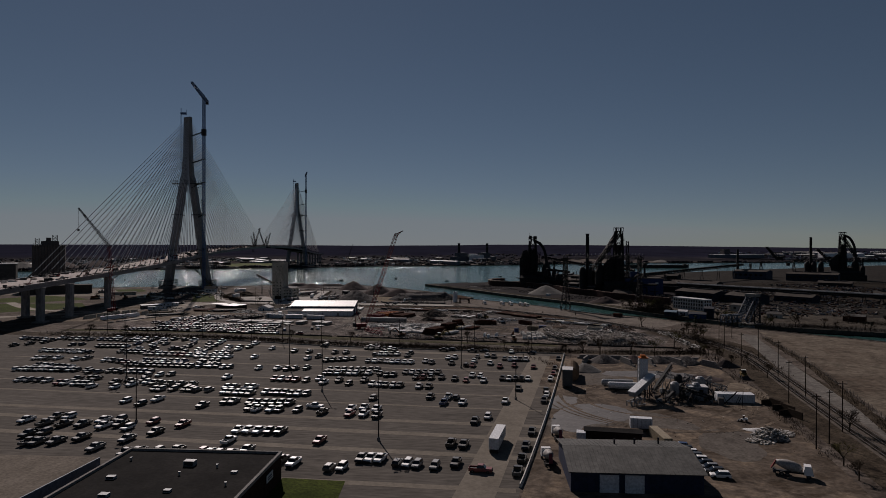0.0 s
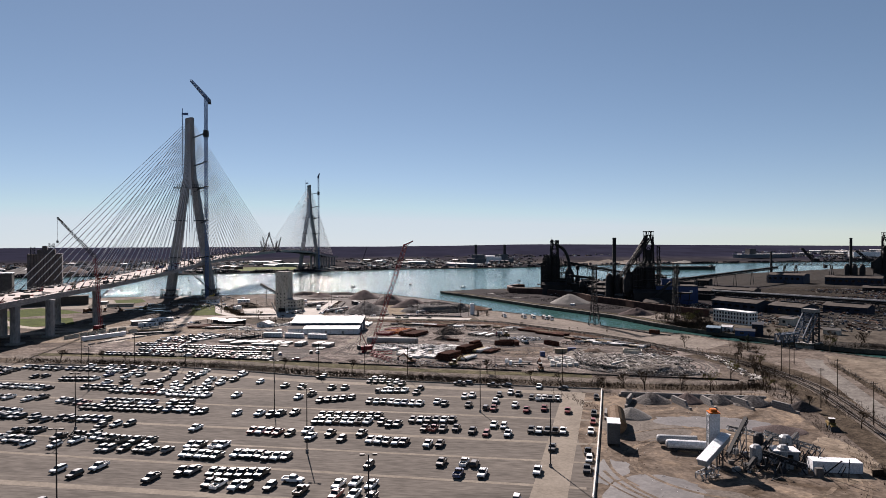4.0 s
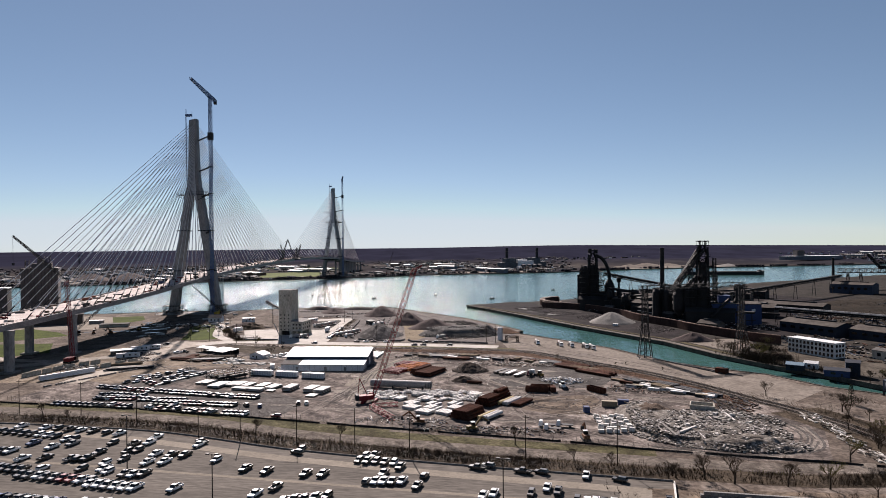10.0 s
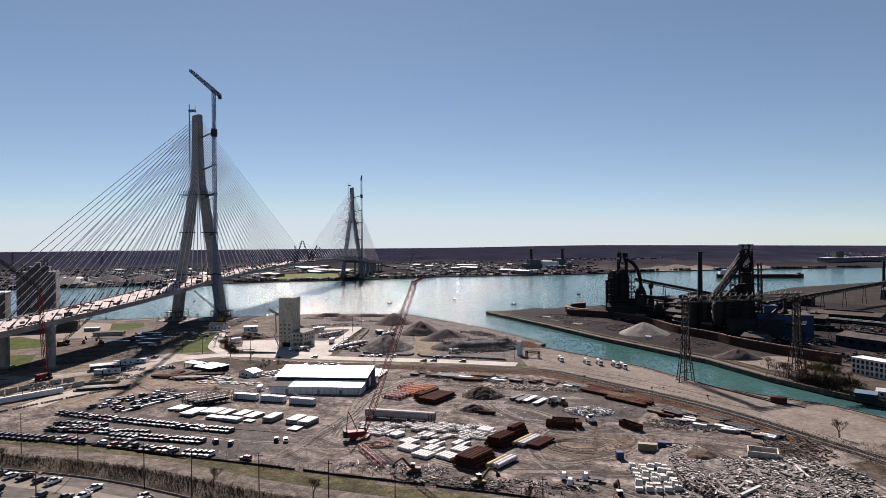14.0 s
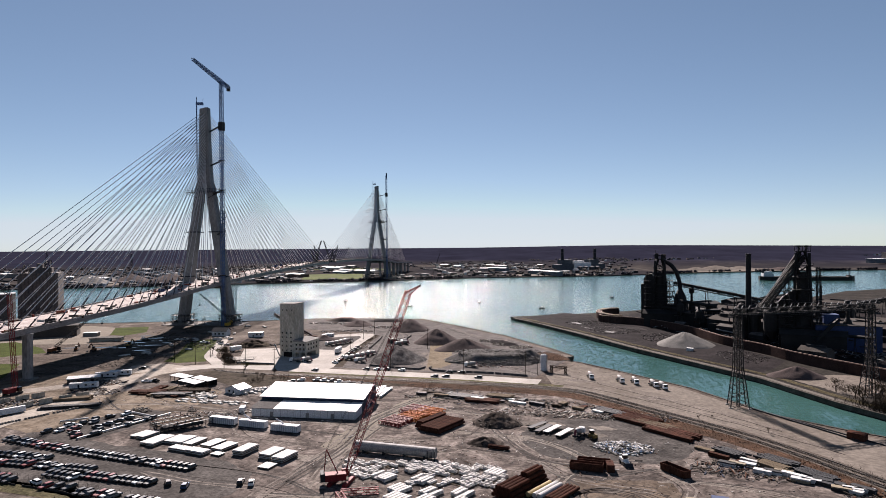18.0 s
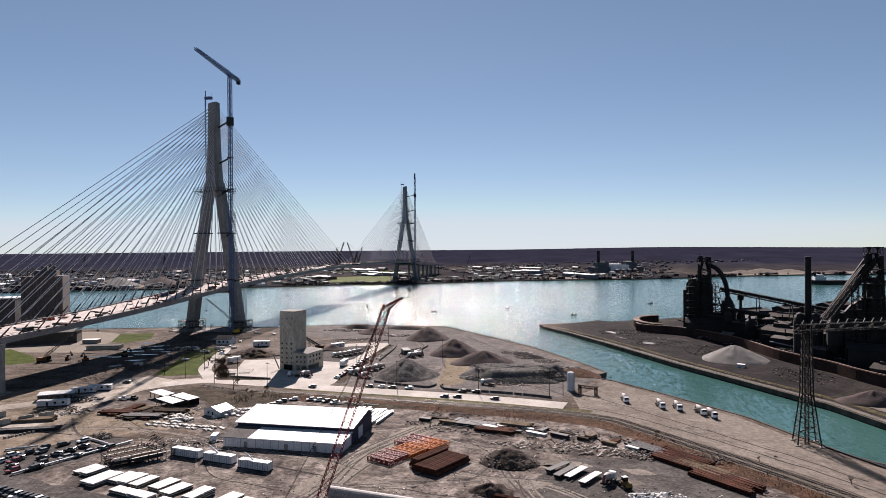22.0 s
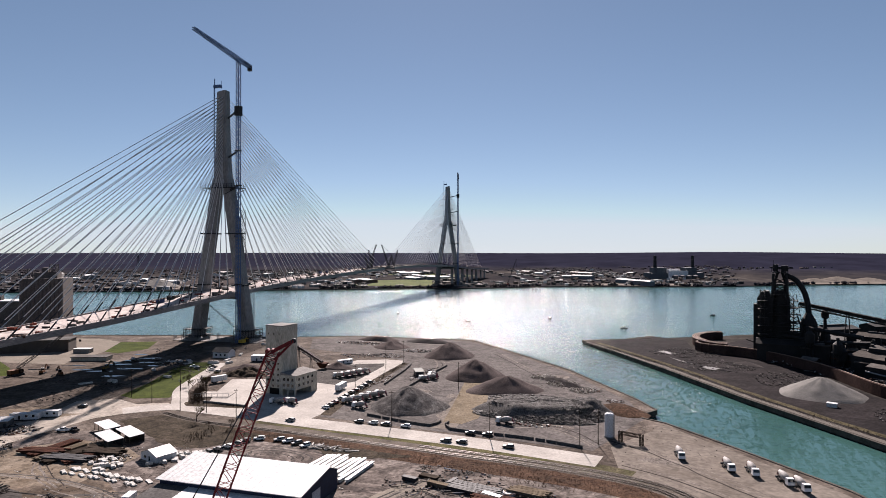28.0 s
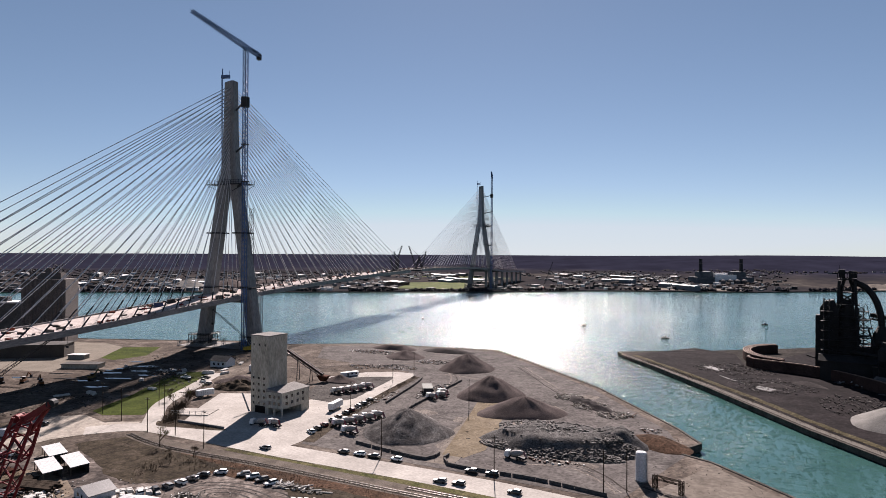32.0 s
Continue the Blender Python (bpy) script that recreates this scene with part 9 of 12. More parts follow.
for i in range(64):
    s = dk.uniform(-470, 368) if i < 48 else dk.uniform(430, 900)
    if abs(s) < 10:
        s += 25
    o = dk.choice((-1, 1)) * dk.uniform(3, 16)
    p = along(s, o)
    z = sum(deck_z(s + d) for d in (-30, -15, 0, 15, 30)) / 5
    kind = dk.randrange(4)
    root = thing(("deck_cabin", "deck_lift", "deck_stack", "deck_crate")[kind], (p.x, p.y, z), ("dark site cabin on the bridge deck", "red work lift parked on the bridge deck", "bundle of reinforcing steel on the deck", "pale crate of parts on the bridge deck")[kind], ("cabin", "lift", "steel", "crate")[kind], "deck equipment", BRIDGE_RZ + 90 + dk.uniform(-6, 6))
    if kind == 0:
        part("cabin", M().box(-3, 3, -1.2, 1.2, 0.2, 2.8), (STEEL_DARK, BLUE_CLAD, GREY_ROOF)[i % 3], root)
        part("roof", M().box(-3.1, 3.1, -1.3, 1.3, 2.8, 2.95), GREY_ROOF, root)
        part("skid", M().box(-3, 3, -1, 1, 0, 0.2), STEEL_DARK, root)
    elif kind == 1:
        part("chassis", M().box(-1.4, 1.4, -0.9, 0.9, 0.3, 1.3), RED_STEEL, root)
        part("arm", M().beam((0, 0, 1.3), (3.2, 0, 3.6), 0.35), RED_STEEL, root)
        for q in ((-0.9, -0.9), (-0.9, 0.9), (0.9, -0.9), (0.9, 0.9)):
            part("wheel", M().tube((q[0], q[1] - 0.15, 0.35), (q[0], q[1] + 0.15, 0.35), 0.35, 8), TYRE, root)
    elif kind == 2:
        part("bundle", M().box(-4, 4, -0.8, 0.8, 0.15, 0.7), RUST, root)
        part("bearer", M().box(-3, -2.8, -1, 1, 0, 0.15).box(2.8, 3, -1, 1, 0, 0.15), TIMBER, root)
    else:
        part("crate", M().box(-1.2, 1.2, -1, 1, 0, 1.3), TIMBER, root)
        part("strap", M().box(-0.2, 0.2, -1.04, 1.04, 0, 1.34), STEEL_DARK, root)
scatter("site_material", [(-265, 600, 18, 40, 0.6), (-300, 690, 26, 30, 0.6), (-285, 735, 20, 24, 0.6), (-330, 720, 20, 20, 0.5), (-240, 650, 12, 26, 0.5), (-310, 620, 14, 30, 0.4)], 240, 0.6, SCRAP[:2] + SCRAP[4:], "building material strewn under the bridge", 71, 0.4)
for i in range(14):
    s, o = dk.uniform(-190, -12), dk.uniform(26, 72)
    p = along(s, o)
    ob = new("formwork_crate", PAL[i % 3])
    ob.matrix_world = pose(p.x, p.y, LAND + 0.03, 0, 0, dk.uniform(0, 180)) @ Matrix.Diagonal((dk.uniform(1.2, 2.6), dk.uniform(0.9, 1.6), dk.uniform(0.8, 2), 1))
    tagged(ob, "crate of pale formwork on the building site", "crate", "site piles")
tb = thing("footing_works", (-333, 776, LAND), "concrete footing works round the tower legs", "footing", rz=BRIDGE_RZ)
part("slab", M().box(-40, 40, -14, 14, -0.4, 0.35), GREY_CONC, tb)
for i in range(10):
    x = -38 + i * 8.3
    part("scaffold", M().lattice((x, -13, 0.3), (x, -13, 4 + (i % 3) * 2), 2.2, 3, 0.12, chord=0.16), GALV, tb)
part("stair_tower", M().lattice((30, -3, 0), (30, -3, 44), 3.0, 14, 0.16, chord=0.22), GALV, tb)
part("stair_tower", M().lattice((17, 4, 45), (17, 4, 112), 2.6, 22, 0.14, chord=0.2), STEEL_DARK, tb)
ct = thing("canal_truss", (0, 0, 0), "dark lattice cable truss spanning the canal between towers", "truss")
part("truss", M().lattice((104, 533.2, 48.0), (182, 576, 48.0), 2.2, 26, 0.15, chord=0.28), SOOT, ct)
for k in range(22):
    q = Vector((104, 533.2, 49.3)).lerp(Vector((182, 576, 49.3)), (k + 0.5) / 22)
    part("insulator", M().beam(q, q + Vector((0.8, 0.3, 1.5)), 0.18), GALV, ct)
part("cable", M().beam((104, 533.2, 46.2), (182, 576, 46.2), 0.3), STEEL_DARK, ct)

# ---- mill island ----
Z2 = 2.6
MILL_DUST = surf("mill_dust", (0.12, 0.10, 0.08), (0.27, 0.235, 0.195), 24, 0.95, fine=1.8, tone=0.34, grit=0.35, blotch=0.4)
ZUG_SILT = surf("island_silt", (0.14, 0.135, 0.13), (0.2, 0.19, 0.185), 6, 0.6, tone=0.32)
sheet("ore_field", [(-30, 884), (30, 790), (74, 708), (108, 660), (134, 618), (150, 640), (164, 668), (152, 700), (134, 735), (116, 800), (88, 845), (48, 858), (40, 920), (10, 940)], Z2 + 0.03, ORE, "dark ore-dusted ground on the island", "ground")
strip("quay_strip", [(-38, 880), (28, 782), (73, 706), (109, 652), (136, 612), (158, 560), (180, 523)], 3.6, Z2 + 0.05, surf("island_quay_concrete", (0.19, 0.17, 0.15), (0.30, 0.27, 0.24), 7, 0.9, fine=0.7), "worn concrete quay strip", "pavement")
for pts in ([(30, 824), (36, 812), (46, 800), (38, 812)], [(50, 790), (58, 782), (62, 790), (54, 798)], [(20, 850), (30, 838), (34, 844), (24, 856)]):
    sheet("puddle", pts, Z2 + 0.07, ZUG_SILT, "pale silt patch on the ore field", "ground")
sheet("mill_yard", [(176, 560), (182, 540), (210, 500), (240, 470), (300, 440), (420, 360), (420, 480), (300, 520), (258, 560), (230, 600), (200, 610)], Z2 + 0.03, MILL_DUST, "pale dusty mill yard", "ground")
sheet("mill_scrub", [(300, 700), (420, 560), (900, 500), (1000, 900), (640, 1010), (420, 980), (330, 880)], Z2 + 0.03, surf("brown_scrub", (0.05, 0.04, 0.03), (0.125, 0.1, 0.075), 30, 0.95, fine=2.5, tone=0.25, grit=0.45, blotch=0.5), "brown scrubby waste ground", "ground")
QUAY_GRASS = surf("quay_dead_grass", (0.12, 0.10, 0.055), (0.23, 0.195, 0.115), 5, 0.95, bump=0.5, fine=0.6, tone=0.36, grit=0.45, blotch=0.5)
strip("quay_verge", ragged_line(curve_through([(-30, 880), (34, 784), (79, 708), (115, 654), (142, 614), (163, 563), (185, 526)]), 0.8, 1.0), 4.2, Z2 + 0.056, QUAY_GRASS, "yellowed grass along the island quay", "verge")
sheet("ash_ground", [(56, 884), (95, 960), (178, 1036), (250, 1090), (330, 1100), (420, 980), (330, 880), (300, 700), (222, 640), (174, 690), (146, 760), (122, 830)], Z2 + 0.036, ORE, "black ash ground among the furnaces", "ground")
heap("limestone_cone", 110, 728, 22, 22, 10.6, AGG_PALE, "pale grey limestone cone on the quay", seed=81, z=Z2, rough=0.03)
sheet("sandy_patch", ragged([(150, 606), (158, 592), (168, 572), (178, 574), (196, 602), (192, 624), (176, 624)]), Z2 + 0.062, SANDY, "pale sand patch on the island", "ground")
heap("ore_mound", 156, 616, 16, 10, 7.0, AGG_BROWN, "brown ore heap by the canal", seed=82, z=Z2)
heap("ore_mound", 62, 800, 10, 5, 2.0, AGG_DARK, "low dark ore heap", seed=83, z=Z2)
heap("ore_mound", 80, 812, 12, 5, 2.4, AGG_DARK, "low dark ore heap", seed=84, z=Z2, rz=-40)
solid("hut", M().box(-2.2, 2.2, -1.6, 1.6, 0, 1.7).box(-2.4, 2.4, -1.8, 1.8, 1.7, 2.0), WHITE_ROOF, "white hut at the foot of the limestone cone", "hut", at=(109.6, 699, Z2), rz=-20)
# retaining wall of the ore yard
wallm = thing("ore_wall", (0, 0, Z2), "dark red-brown ore yard wall with rails on top", "wall", kind="structure")
OREW = [(49, 874), (52, 860), (88, 842), (119, 796), (139, 732), (158, 696), (170, 664), (196, 620), (212, 600)]
line = curve_through(OREW, 8)
RAIL_BED = surf("rusty_rail_bed", (0.22, 0.14, 0.105), (0.36, 0.24, 0.18), 3, 0.8, tone=0.6)
WALLRED = surf("red_brown_wall", (0.08, 0.048, 0.042), (0.145, 0.088, 0.074), 8, 0.9, fine=0.8)
for p, q in zip(line, line[1:]):
    seg = M().beam((p[0], p[1], 3.2), (q[0], q[1], 3.2), 2.2, 6.4)
    s = part("wall_panel", seg, WALLRED, wallm)
    part("rail", M().beam((p[0], p[1], 6.6), (q[0], q[1], 6.6), 0.9, 0.4), RAIL_BED, s)
rim = thing("turning_track", (74, 905, Z2), "curved raised track round the furnace yard", "track")
rm, rr = M(), M()
for k in range(26):
    a0, a1 = radians(100 + k * 6.2), radians(100 + (k + 1) * 6.2)
    p, q = Vector((math.cos(a0) * 26, math.sin(a0) * 38, 0)), Vector((math.cos(a1) * 26, math.sin(a1) * 38, 0))
    part("bank", M().beam(p + Vector((0, 0, 3)), q + Vector((0, 0, 3)), 5.5, 6.2), WALLRED, rim)
    for o in (0.91, 0.97, 1.03, 1.09):
        rr.beam(p * o + Vector((0, 0, 6.3)), q * o + Vector((0, 0, 6.3)), 0.7, 0.4)
part("rails", rr, RAIL_BED, rim)


def blast_furnace(x, y, rz, top, label, stack=None, seed=1, skip=None, side=1, block=False):
    """Sooty furnace tower with platforms, uptakes, downcomer, dust catcher, stoves and cast house."""
    root = thing("blast_furnace", (x, y, Z2), label, "furnace", "blast furnaces", rz)
    r = random.Random(seed)
    tower = M()
    tower.turned((0, 0), [(6.5, 8), (6.8, 14), (6.2, 24), (4.6, 36), (3.6, top * 0.72), (2.4, top * 0.76)], 14)
    part("furnace_shell", tower, SOOT, root)
    fr = M()
    for i in (-1, 1):
        for j in (-1, 1):
            fr.beam((i * 6.4, j * 6.4, 0), (i * 4.2, j * 4.2, top - 4), 1.2)
    for k in range(9):
        z = 8 + k * (top - 14) / 9
        zz = z + (top - 14) / 9
        w0, w1 = 6.4 - 2.2 * z / top, 6.4 - 2.2 * zz / top
        for i in (-1, 1):
            fr.beam((i * w0, -w0, z), (i * w1, w1, zz), 0.5).beam((-w0, i * w0, z), (w1, i * w1, zz), 0.5)
            fr.beam((i * w0, w0, z), (i * w1, -w1, zz), 0.5).beam((w0, i * w0, z), (-w1, i * w1, zz), 0.5)
    part("tower_frame", fr, SOOT, root)
    for k in range(6):
        z = 16 + k * (top - 20) / 6
        w = 8.2 - 2.6 * z / top + r.uniform(-0.6, 0.6)
        pl = M().box(-w, w, -w, w, z, z + 0.5)
        for q in range(9):
            t = -w + 2 * w * q / 8
            pl.beam((t, -w, z + 0.5), (t, -w, z + 1.8), 0.15).beam((-w, t, z + 0.5), (-w, t, z + 1.8), 0.15)
        pl.beam((-w, -w, z + 1.8), (w, -w, z + 1.8), 0.18).beam((-w, -w, z + 1.8), (-w, w, z + 1.8), 0.18)
        part("platform", pl, SOOT, root)
    for i in (-1, 1):
        up = M().tube((i * 2.6, 0, top * 0.7), (i * 3.6, 0, top * 0.84), 1.1, 8).tube((i * 3.6, 0, top * 0.84), (i * 1.2, 0, top * 0.97), 1.0, 8)
        part("uptake", up, SOOT, root)
        part("bleeder", M().tube((i * 2.2, 1.2, top * 0.92), (i * 2.2, 1.2, top + 1.5), 0.7, 8).box(i * 2.2 - 1.2, i * 2.2 + 1.2, 0.2, 2.2, top + 0.2, top + 0.9), SOOT, root)
    hd2 = M().box(-5.2, 5.2, -4, 4, top - 3.2, top - 2.6).box(-5.6, 5.6, -0.5, 0.5, top + 0.6, top + 1.4)
    for q in range(7):
        hd2.beam((-5.2 + q * 1.73, -4, top - 2.6), (-5.2 + q * 1.73, -4, top + 0.8), 0.25).beam((-5.2 + q * 1.73, 4, top - 2.6), (-5.2 + q * 1.73, 4, top + 0.8), 0.25)
    hd2.beam((-5.4, -4, top + 0.8), (5.4, -4, top + 0.8), 0.35).beam((-5.4, 4, top + 0.8), (5.4, 4, top + 0.8), 0.35)
    part("head_frame", hd2, SOOT, root)
    way = []
    for k in range(12):
        t = k / 11
        a = t * math.pi / 2
        way.append(Vector((3 + 15 * math.sin(a), 0, top - 5 - (top * 0.42) * (1 - math.cos(a)))) if side > 0 else Vector((-2 - 18 * t, -1, top - 4 - 30 * t)))
    hoops = []
    for k, p in enumerate(way):
        d = (way[min(k + 1, 11)] - way[max(k - 1, 0)]).normalized()
        nx = Vector((-d.z, 0, d.x))
        hoops.append([p + nx * (1.9 * math.cos(q * 0.6283)) + Vector((0, 1.9 * math.sin(q * 0.6283), 0)) for q in range(10)])
    dc = M().rings(hoops)
    part("downcomer", dc, SOOT, root)
    part("dust_catcher", M().turned((18 if side > 0 else -20, 0 if side > 0 else -1), [(1.2, 6), (5.2, 12), (5.6, 14), (5.6, 26), (4.0, 30), (1.9, 34), (1.9, top * 0.55)], 14), SOOT, root)
    part("catcher_legs", M().beam((14, -4, 0), (14.5, -3.5, 14), 0.9).beam((22, -4, 0), (21.5, -3.5, 14), 0.9).beam((14, 4, 0), (14.5, 3.5, 14), 0.9).beam((22, 4, 0), (21.5, 3.5, 14), 0.9), SOOT, root)
    part("gas_washer", M().turned((28, 2), [(3.4, 0), (3.4, 18), (2.6, 21), (1.2, 24), (1.0, 30), (2.4, 31), (2.6, 34), (1.8, 36), (0.3, 36.6)], 12), SOOT, root)
    if block:
        part("stock_house", M().box(-14.5, -4.5, -6, 8, 0, 44).hexa([(-14.5, -6, 44), (-5.5, -6, 44), (-5.5, 8, 44), (-14.5, 8, 44), (-12, -5, 48), (-7, -5, 49), (-7, 7, 49), (-12, 7, 48)]), SOOT, root)
        part("lift_shaft", M().box(-17, -14.5, -4, 4, 0, 39), SOOT, root)
        part("lower_house", M().box(-7, 14, -4, 9, 0, 20), SOOT, root)
        for k in range(7):
            z = 12 + k * 5
            part("gantry_deck", M().box(4, 17 - k * 0.9, -3, 4, z, z + 0.35), SOOT, root)
            part("gantry_brace", M().beam((5, -3, z), (15 - k * 0.9, -3, z + 5), 0.35), SOOT, root)
            part("gantry_brace", M().beam((15 - k * 0.9, 3, z), (5, 3, z + 5), 0.35), SOOT, root)
            part("gantry_post", M().beam((16.5 - k * 0.9, -3, z), (15.6 - k * 0.9, -3, z + 5), 0.4), SOOT, root)
        for k in range(6):
            part("gable_stair", M().beam((-15.6, -6.6 + (k % 2) * 3, 6 + k * 6), (-5, -6.6 + (k % 2) * 0.4, 9.5 + k * 6), 0.7, 0.3), SOOT, root)
        part("top_cab", M().box(-4.6, -1.2, -2, 2, top - 2, top + 3).box(0.8, 5.2, -2, 2, top - 2, top + 2.2), SOOT, root)
        part("vent_mast", M().beam((-4, 0, top), (-4, 0, top + 6), 0.3), SOOT, root)
    else:
        sb = M().box(-15.5, -5.2, -6, 8, 0, 34).hexa([(-15.5, -6, 34), (-6, -6, 34), (-6, 6, 34), (-15.5, 6, 34), (-13, -5, 37.5), (-6, -5, 43), (-6, 5, 43), (-13, 5, 37.5)]).box(-7, 14, -4, 9, 0, 20)
        part("stock_house", sb, SOOT, root)
        for q in range(5):
            part("stair", M().beam((-17.2, -6.6, 2 + q * 6.4), (-15.6, 6, 8.4 + q * 6.4), 0.9, 0.3).beam((-17, 6, 8.4 + q * 6.4), (-15.6, -6.6, 8.4 + q * 6.4), 0.9, 0.3), SOOT, root)
        part("hood", M().box(-18.5, -15.5, -3, 4, 25, 33).hexa([(-18.5, -3, 25), (-15.5, -3, 25), (-15.5, 4, 25), (-18.5, 4, 25), (-17, -1, 20), (-15.6, -1, 20), (-15.6, 2, 20), (-17, 2, 20)]), SOOT, root)
    ch = M().box(-14, 26, -15, -5, 0, 12).box(8, 34, -6, 8, 0, 9).hexa([(-15, -16, 12), (27, -16, 12), (27, -4, 12), (-15, -4, 12), (-15, -11, 15.5), (27, -11, 15.5), (27, -9, 15.5), (-15, -9, 15.5)])
    part("cast_house", ch, SOOT, root, "sooty cast house with a ridge vent")
    for _ in range(16):
        p = Vector((r.uniform(-18, 34), r.uniform(-12, 6), r.uniform(4, 30)))
        q = p + Vector((r.uniform(-9, 9), r.uniform(-3, 3), r.uniform(-7, 10)))
        if min(p.z, q.z) > 1:
            part("pipe", M().tube(p, q, r.uniform(0.25, 0.8), 6), SOOT, root)
    for _ in range(10):
        wk = M()
        z = r.uniform(14, 34)
        x0 = r.uniform(-16, 20)
        wk.box(x0, x0 + r.uniform(5, 13), -7.5, -6.6, z, z + 0.4)
        for q in range(5):
            wk.beam((x0 + q * 1.6, -7.4, z), (x0 + q * 1.6, -7.4, z + 1.4), 0.15)
        part("walkway", wk, SOOT, root)
    if skip:
        for o in (-1.6, 1.6):
            sk = M().lattice((o, -2, top - 6), (skip[0] + o, skip[1], skip[2]), 2.0, 18, 0.35, chord=0.6)
            part("skip_bridge", sk, SOOT, root)
        part("skip_deck", M().beam((0, -2, top - 6.5), (skip[0], skip[1], skip[2] - 0.6), 3.4, 0.6), SOOT, root)
    if stack:
        sx, sy, h = stack
        st = part("chimney", M().turned((sx, sy), [(2.6, 0), (2.1, h * 0.5), (1.9, h - 1), (2.2, h - 0.8), (2.2, h)], 14), SOOT, root, "tall black steel chimney")
        for k in range(3):
            part("stove", M().turned((sx + (k - 0.5) * 10, sy - 3), [(4.0, 0), (4.0, 24), (3.6, 27), (2.2, 29.5), (0.6, 30.5)], 14), SOOT, root, "domed hot-blast stove")
    return root


blast_furnace(104, 848, -8, 65, "sooty black blast furnace with a curved downcomer", seed=3, block=True)
blast_furnace(190, 722, -14, 74, "tall black blast furnace with an inclined skip bridge", stack=(-36, 22, 69), seed=5, skip=(-26, -14, 30), side=-1)
blast_furnace(624, 1075, -30, 77, "distant black blast furnace on the island", stack=(-44, -14, 70), seed=7, skip=(26, -10, 26))


def truss_gallery(p, q, w, h, label, legs=(), z_ground=Z2):
    root = thing("conveyor_gallery", (0, 0, 0), label, "conveyor", "mill galleries")
    p, q = Vector(p), Vector(q)
    n = max(6, int((q - p).length / 5))
    part("truss", M().lattice(p, q, w, n, 0.35, chord=0.6), SOOT, root)
    part("housing", M().beam(p + Vector((0, 0, h * 0.2)), q + Vector((0, 0, h * 0.2)), w * 0.7, h * 0.7), SOOT, root)
    for t in legs:
        c = p.lerp(q, t)
        part("trestle", M().beam((c.x - 2.5, c.y, z_ground), (c.x - 0.8, c.y, c.z - w / 2), 0.6).beam((c.x + 2.5, c.y, z_ground), (c.x + 0.8, c.y, c.z - w / 2), 0.6).beam((c.x - 1.8, c.y, (c.z + z_ground) / 2), (c.x + 1.8, c.y, (c.z + z_ground) / 2), 0.4), SOOT, root)
    return root


truss_gallery((117, 850, 42), (205, 800, 26), 3.2, 3.0, "dark inclined conveyor between the furnaces", (0.3, 0.55, 0.85))
truss_gallery((205, 800, 18), (480, 1110, 26), 3.6, 3.4, "long dark conveyor gallery across the island", (0.15, 0.3, 0.45, 0.6, 0.75, 0.9))
truss_gallery((262, 780, 12), (420, 590, 12), 2.6, 2.0, "pale-topped pipe bridge on trestles", (0.1, 0.25, 0.4, 0.55, 0.7, 0.85))
truss_gallery((285, 768, 10), (470, 560, 10), 2.0, 2.0, "pipe bridge on trestles", (0.1, 0.25, 0.4, 0.55, 0.7, 0.85))
pb = thing("pipeline", (0, 0, 0), "bright grey pipes on the mill pipe bridge", "pipe")
for o, z in ((0, 13.6), (2, 13.2), (-2, 13.0)):
    part("pipe", M().tube((262 + o, 780, z), (420 + o, 590, z), 0.5, 8), GALV, pb)


def mill_shed(x, y, rz, l, w, h, wall, roof, label, ridge=2.5, group="mill sheds"):
    root = thing("mill_shed", (x, y, Z2), label, "shed", group, rz)
    wl = M().box(-l, l, -w, w, 0, h)
    wl.add([(-l, -w, h), (-l, w, h), (-l, 0, h + ridge), (l, -w, h), (l, w, h), (l, 0, h + ridge)], [(0, 2, 1), (3, 4, 5)])
    part("wall", wl, wall, root)
    for sg in (-1, 1):
        part("roof", M().hexa([(-l - 0.5, 0, h + ridge), (l + 0.5, 0, h + ridge), (l + 0.5, sg * (w + 0.6), h - 0.1), (-l - 0.5, sg * (w + 0.6), h - 0.1), (-l - 0.5, 0, h + ridge + 0.25), (l + 0.5, 0, h + ridge + 0.25), (l + 0.5, sg * (w + 0.6), h + 0.15), (-l - 0.5, sg * (w + 0.6), h + 0.15)]), roof, root)
    part("ridge_vent", M().box(-l * 0.7, l * 0.7, -0.8, 0.8, h + ridge, h + ridge + 1.2), STEEL_DARK, root)
    for k in range(int(l / 4)):
        part("window", M().box(-l + 2 + k * 8, -l + 6 + k * 8, -w - 0.08, -w, h * 0.45, h * 0.7), DARK_GLASS, root)
    part("door", M().box(-2.2, 2.2, -w - 0.1, -w, 0, min(4.4, h - 0.6)), STEEL_DARK, root)
    return root


MILL_ROOF = surf("dusty_mill_roof", (0.10, 0.088, 0.08), (0.2, 0.178, 0.16), 8, 0.85, fine=0.9)
NAVY2 = surf("dull_navy_sheet", (0.02, 0.03, 0.055), (0.035, 0.048, 0.08), 8, 0.8, fine=0.8)
bb = thing("blue_building", (216, 718, Z2), "tall dark blue clad mill building", "building", rz=-6)
part("wall", M().box(-20, 20, -11, 14, 0, 19), BLUE_CLAD, bb)
part("penthouse", M().box(-14, -4, -4, 8, 19, 26), BLUE_CLAD, bb)
part("roof", M().box(-20.4, 20.4, -11.4, 14.4, 19, 19.5), MILL_ROOF, bb)
part("chute", M().beam((-6, -12, 24), (-22, -16, 8), 2, 2), SOOT, bb)
part("sign", M().box(12, 15, -11.15, -11, 13, 15), WHITE_WALL, bb)
mill_shed(262, 664, -58, 24, 11, 8, NAVY2, MILL_ROOF, "long low navy shed with a dusty roof")
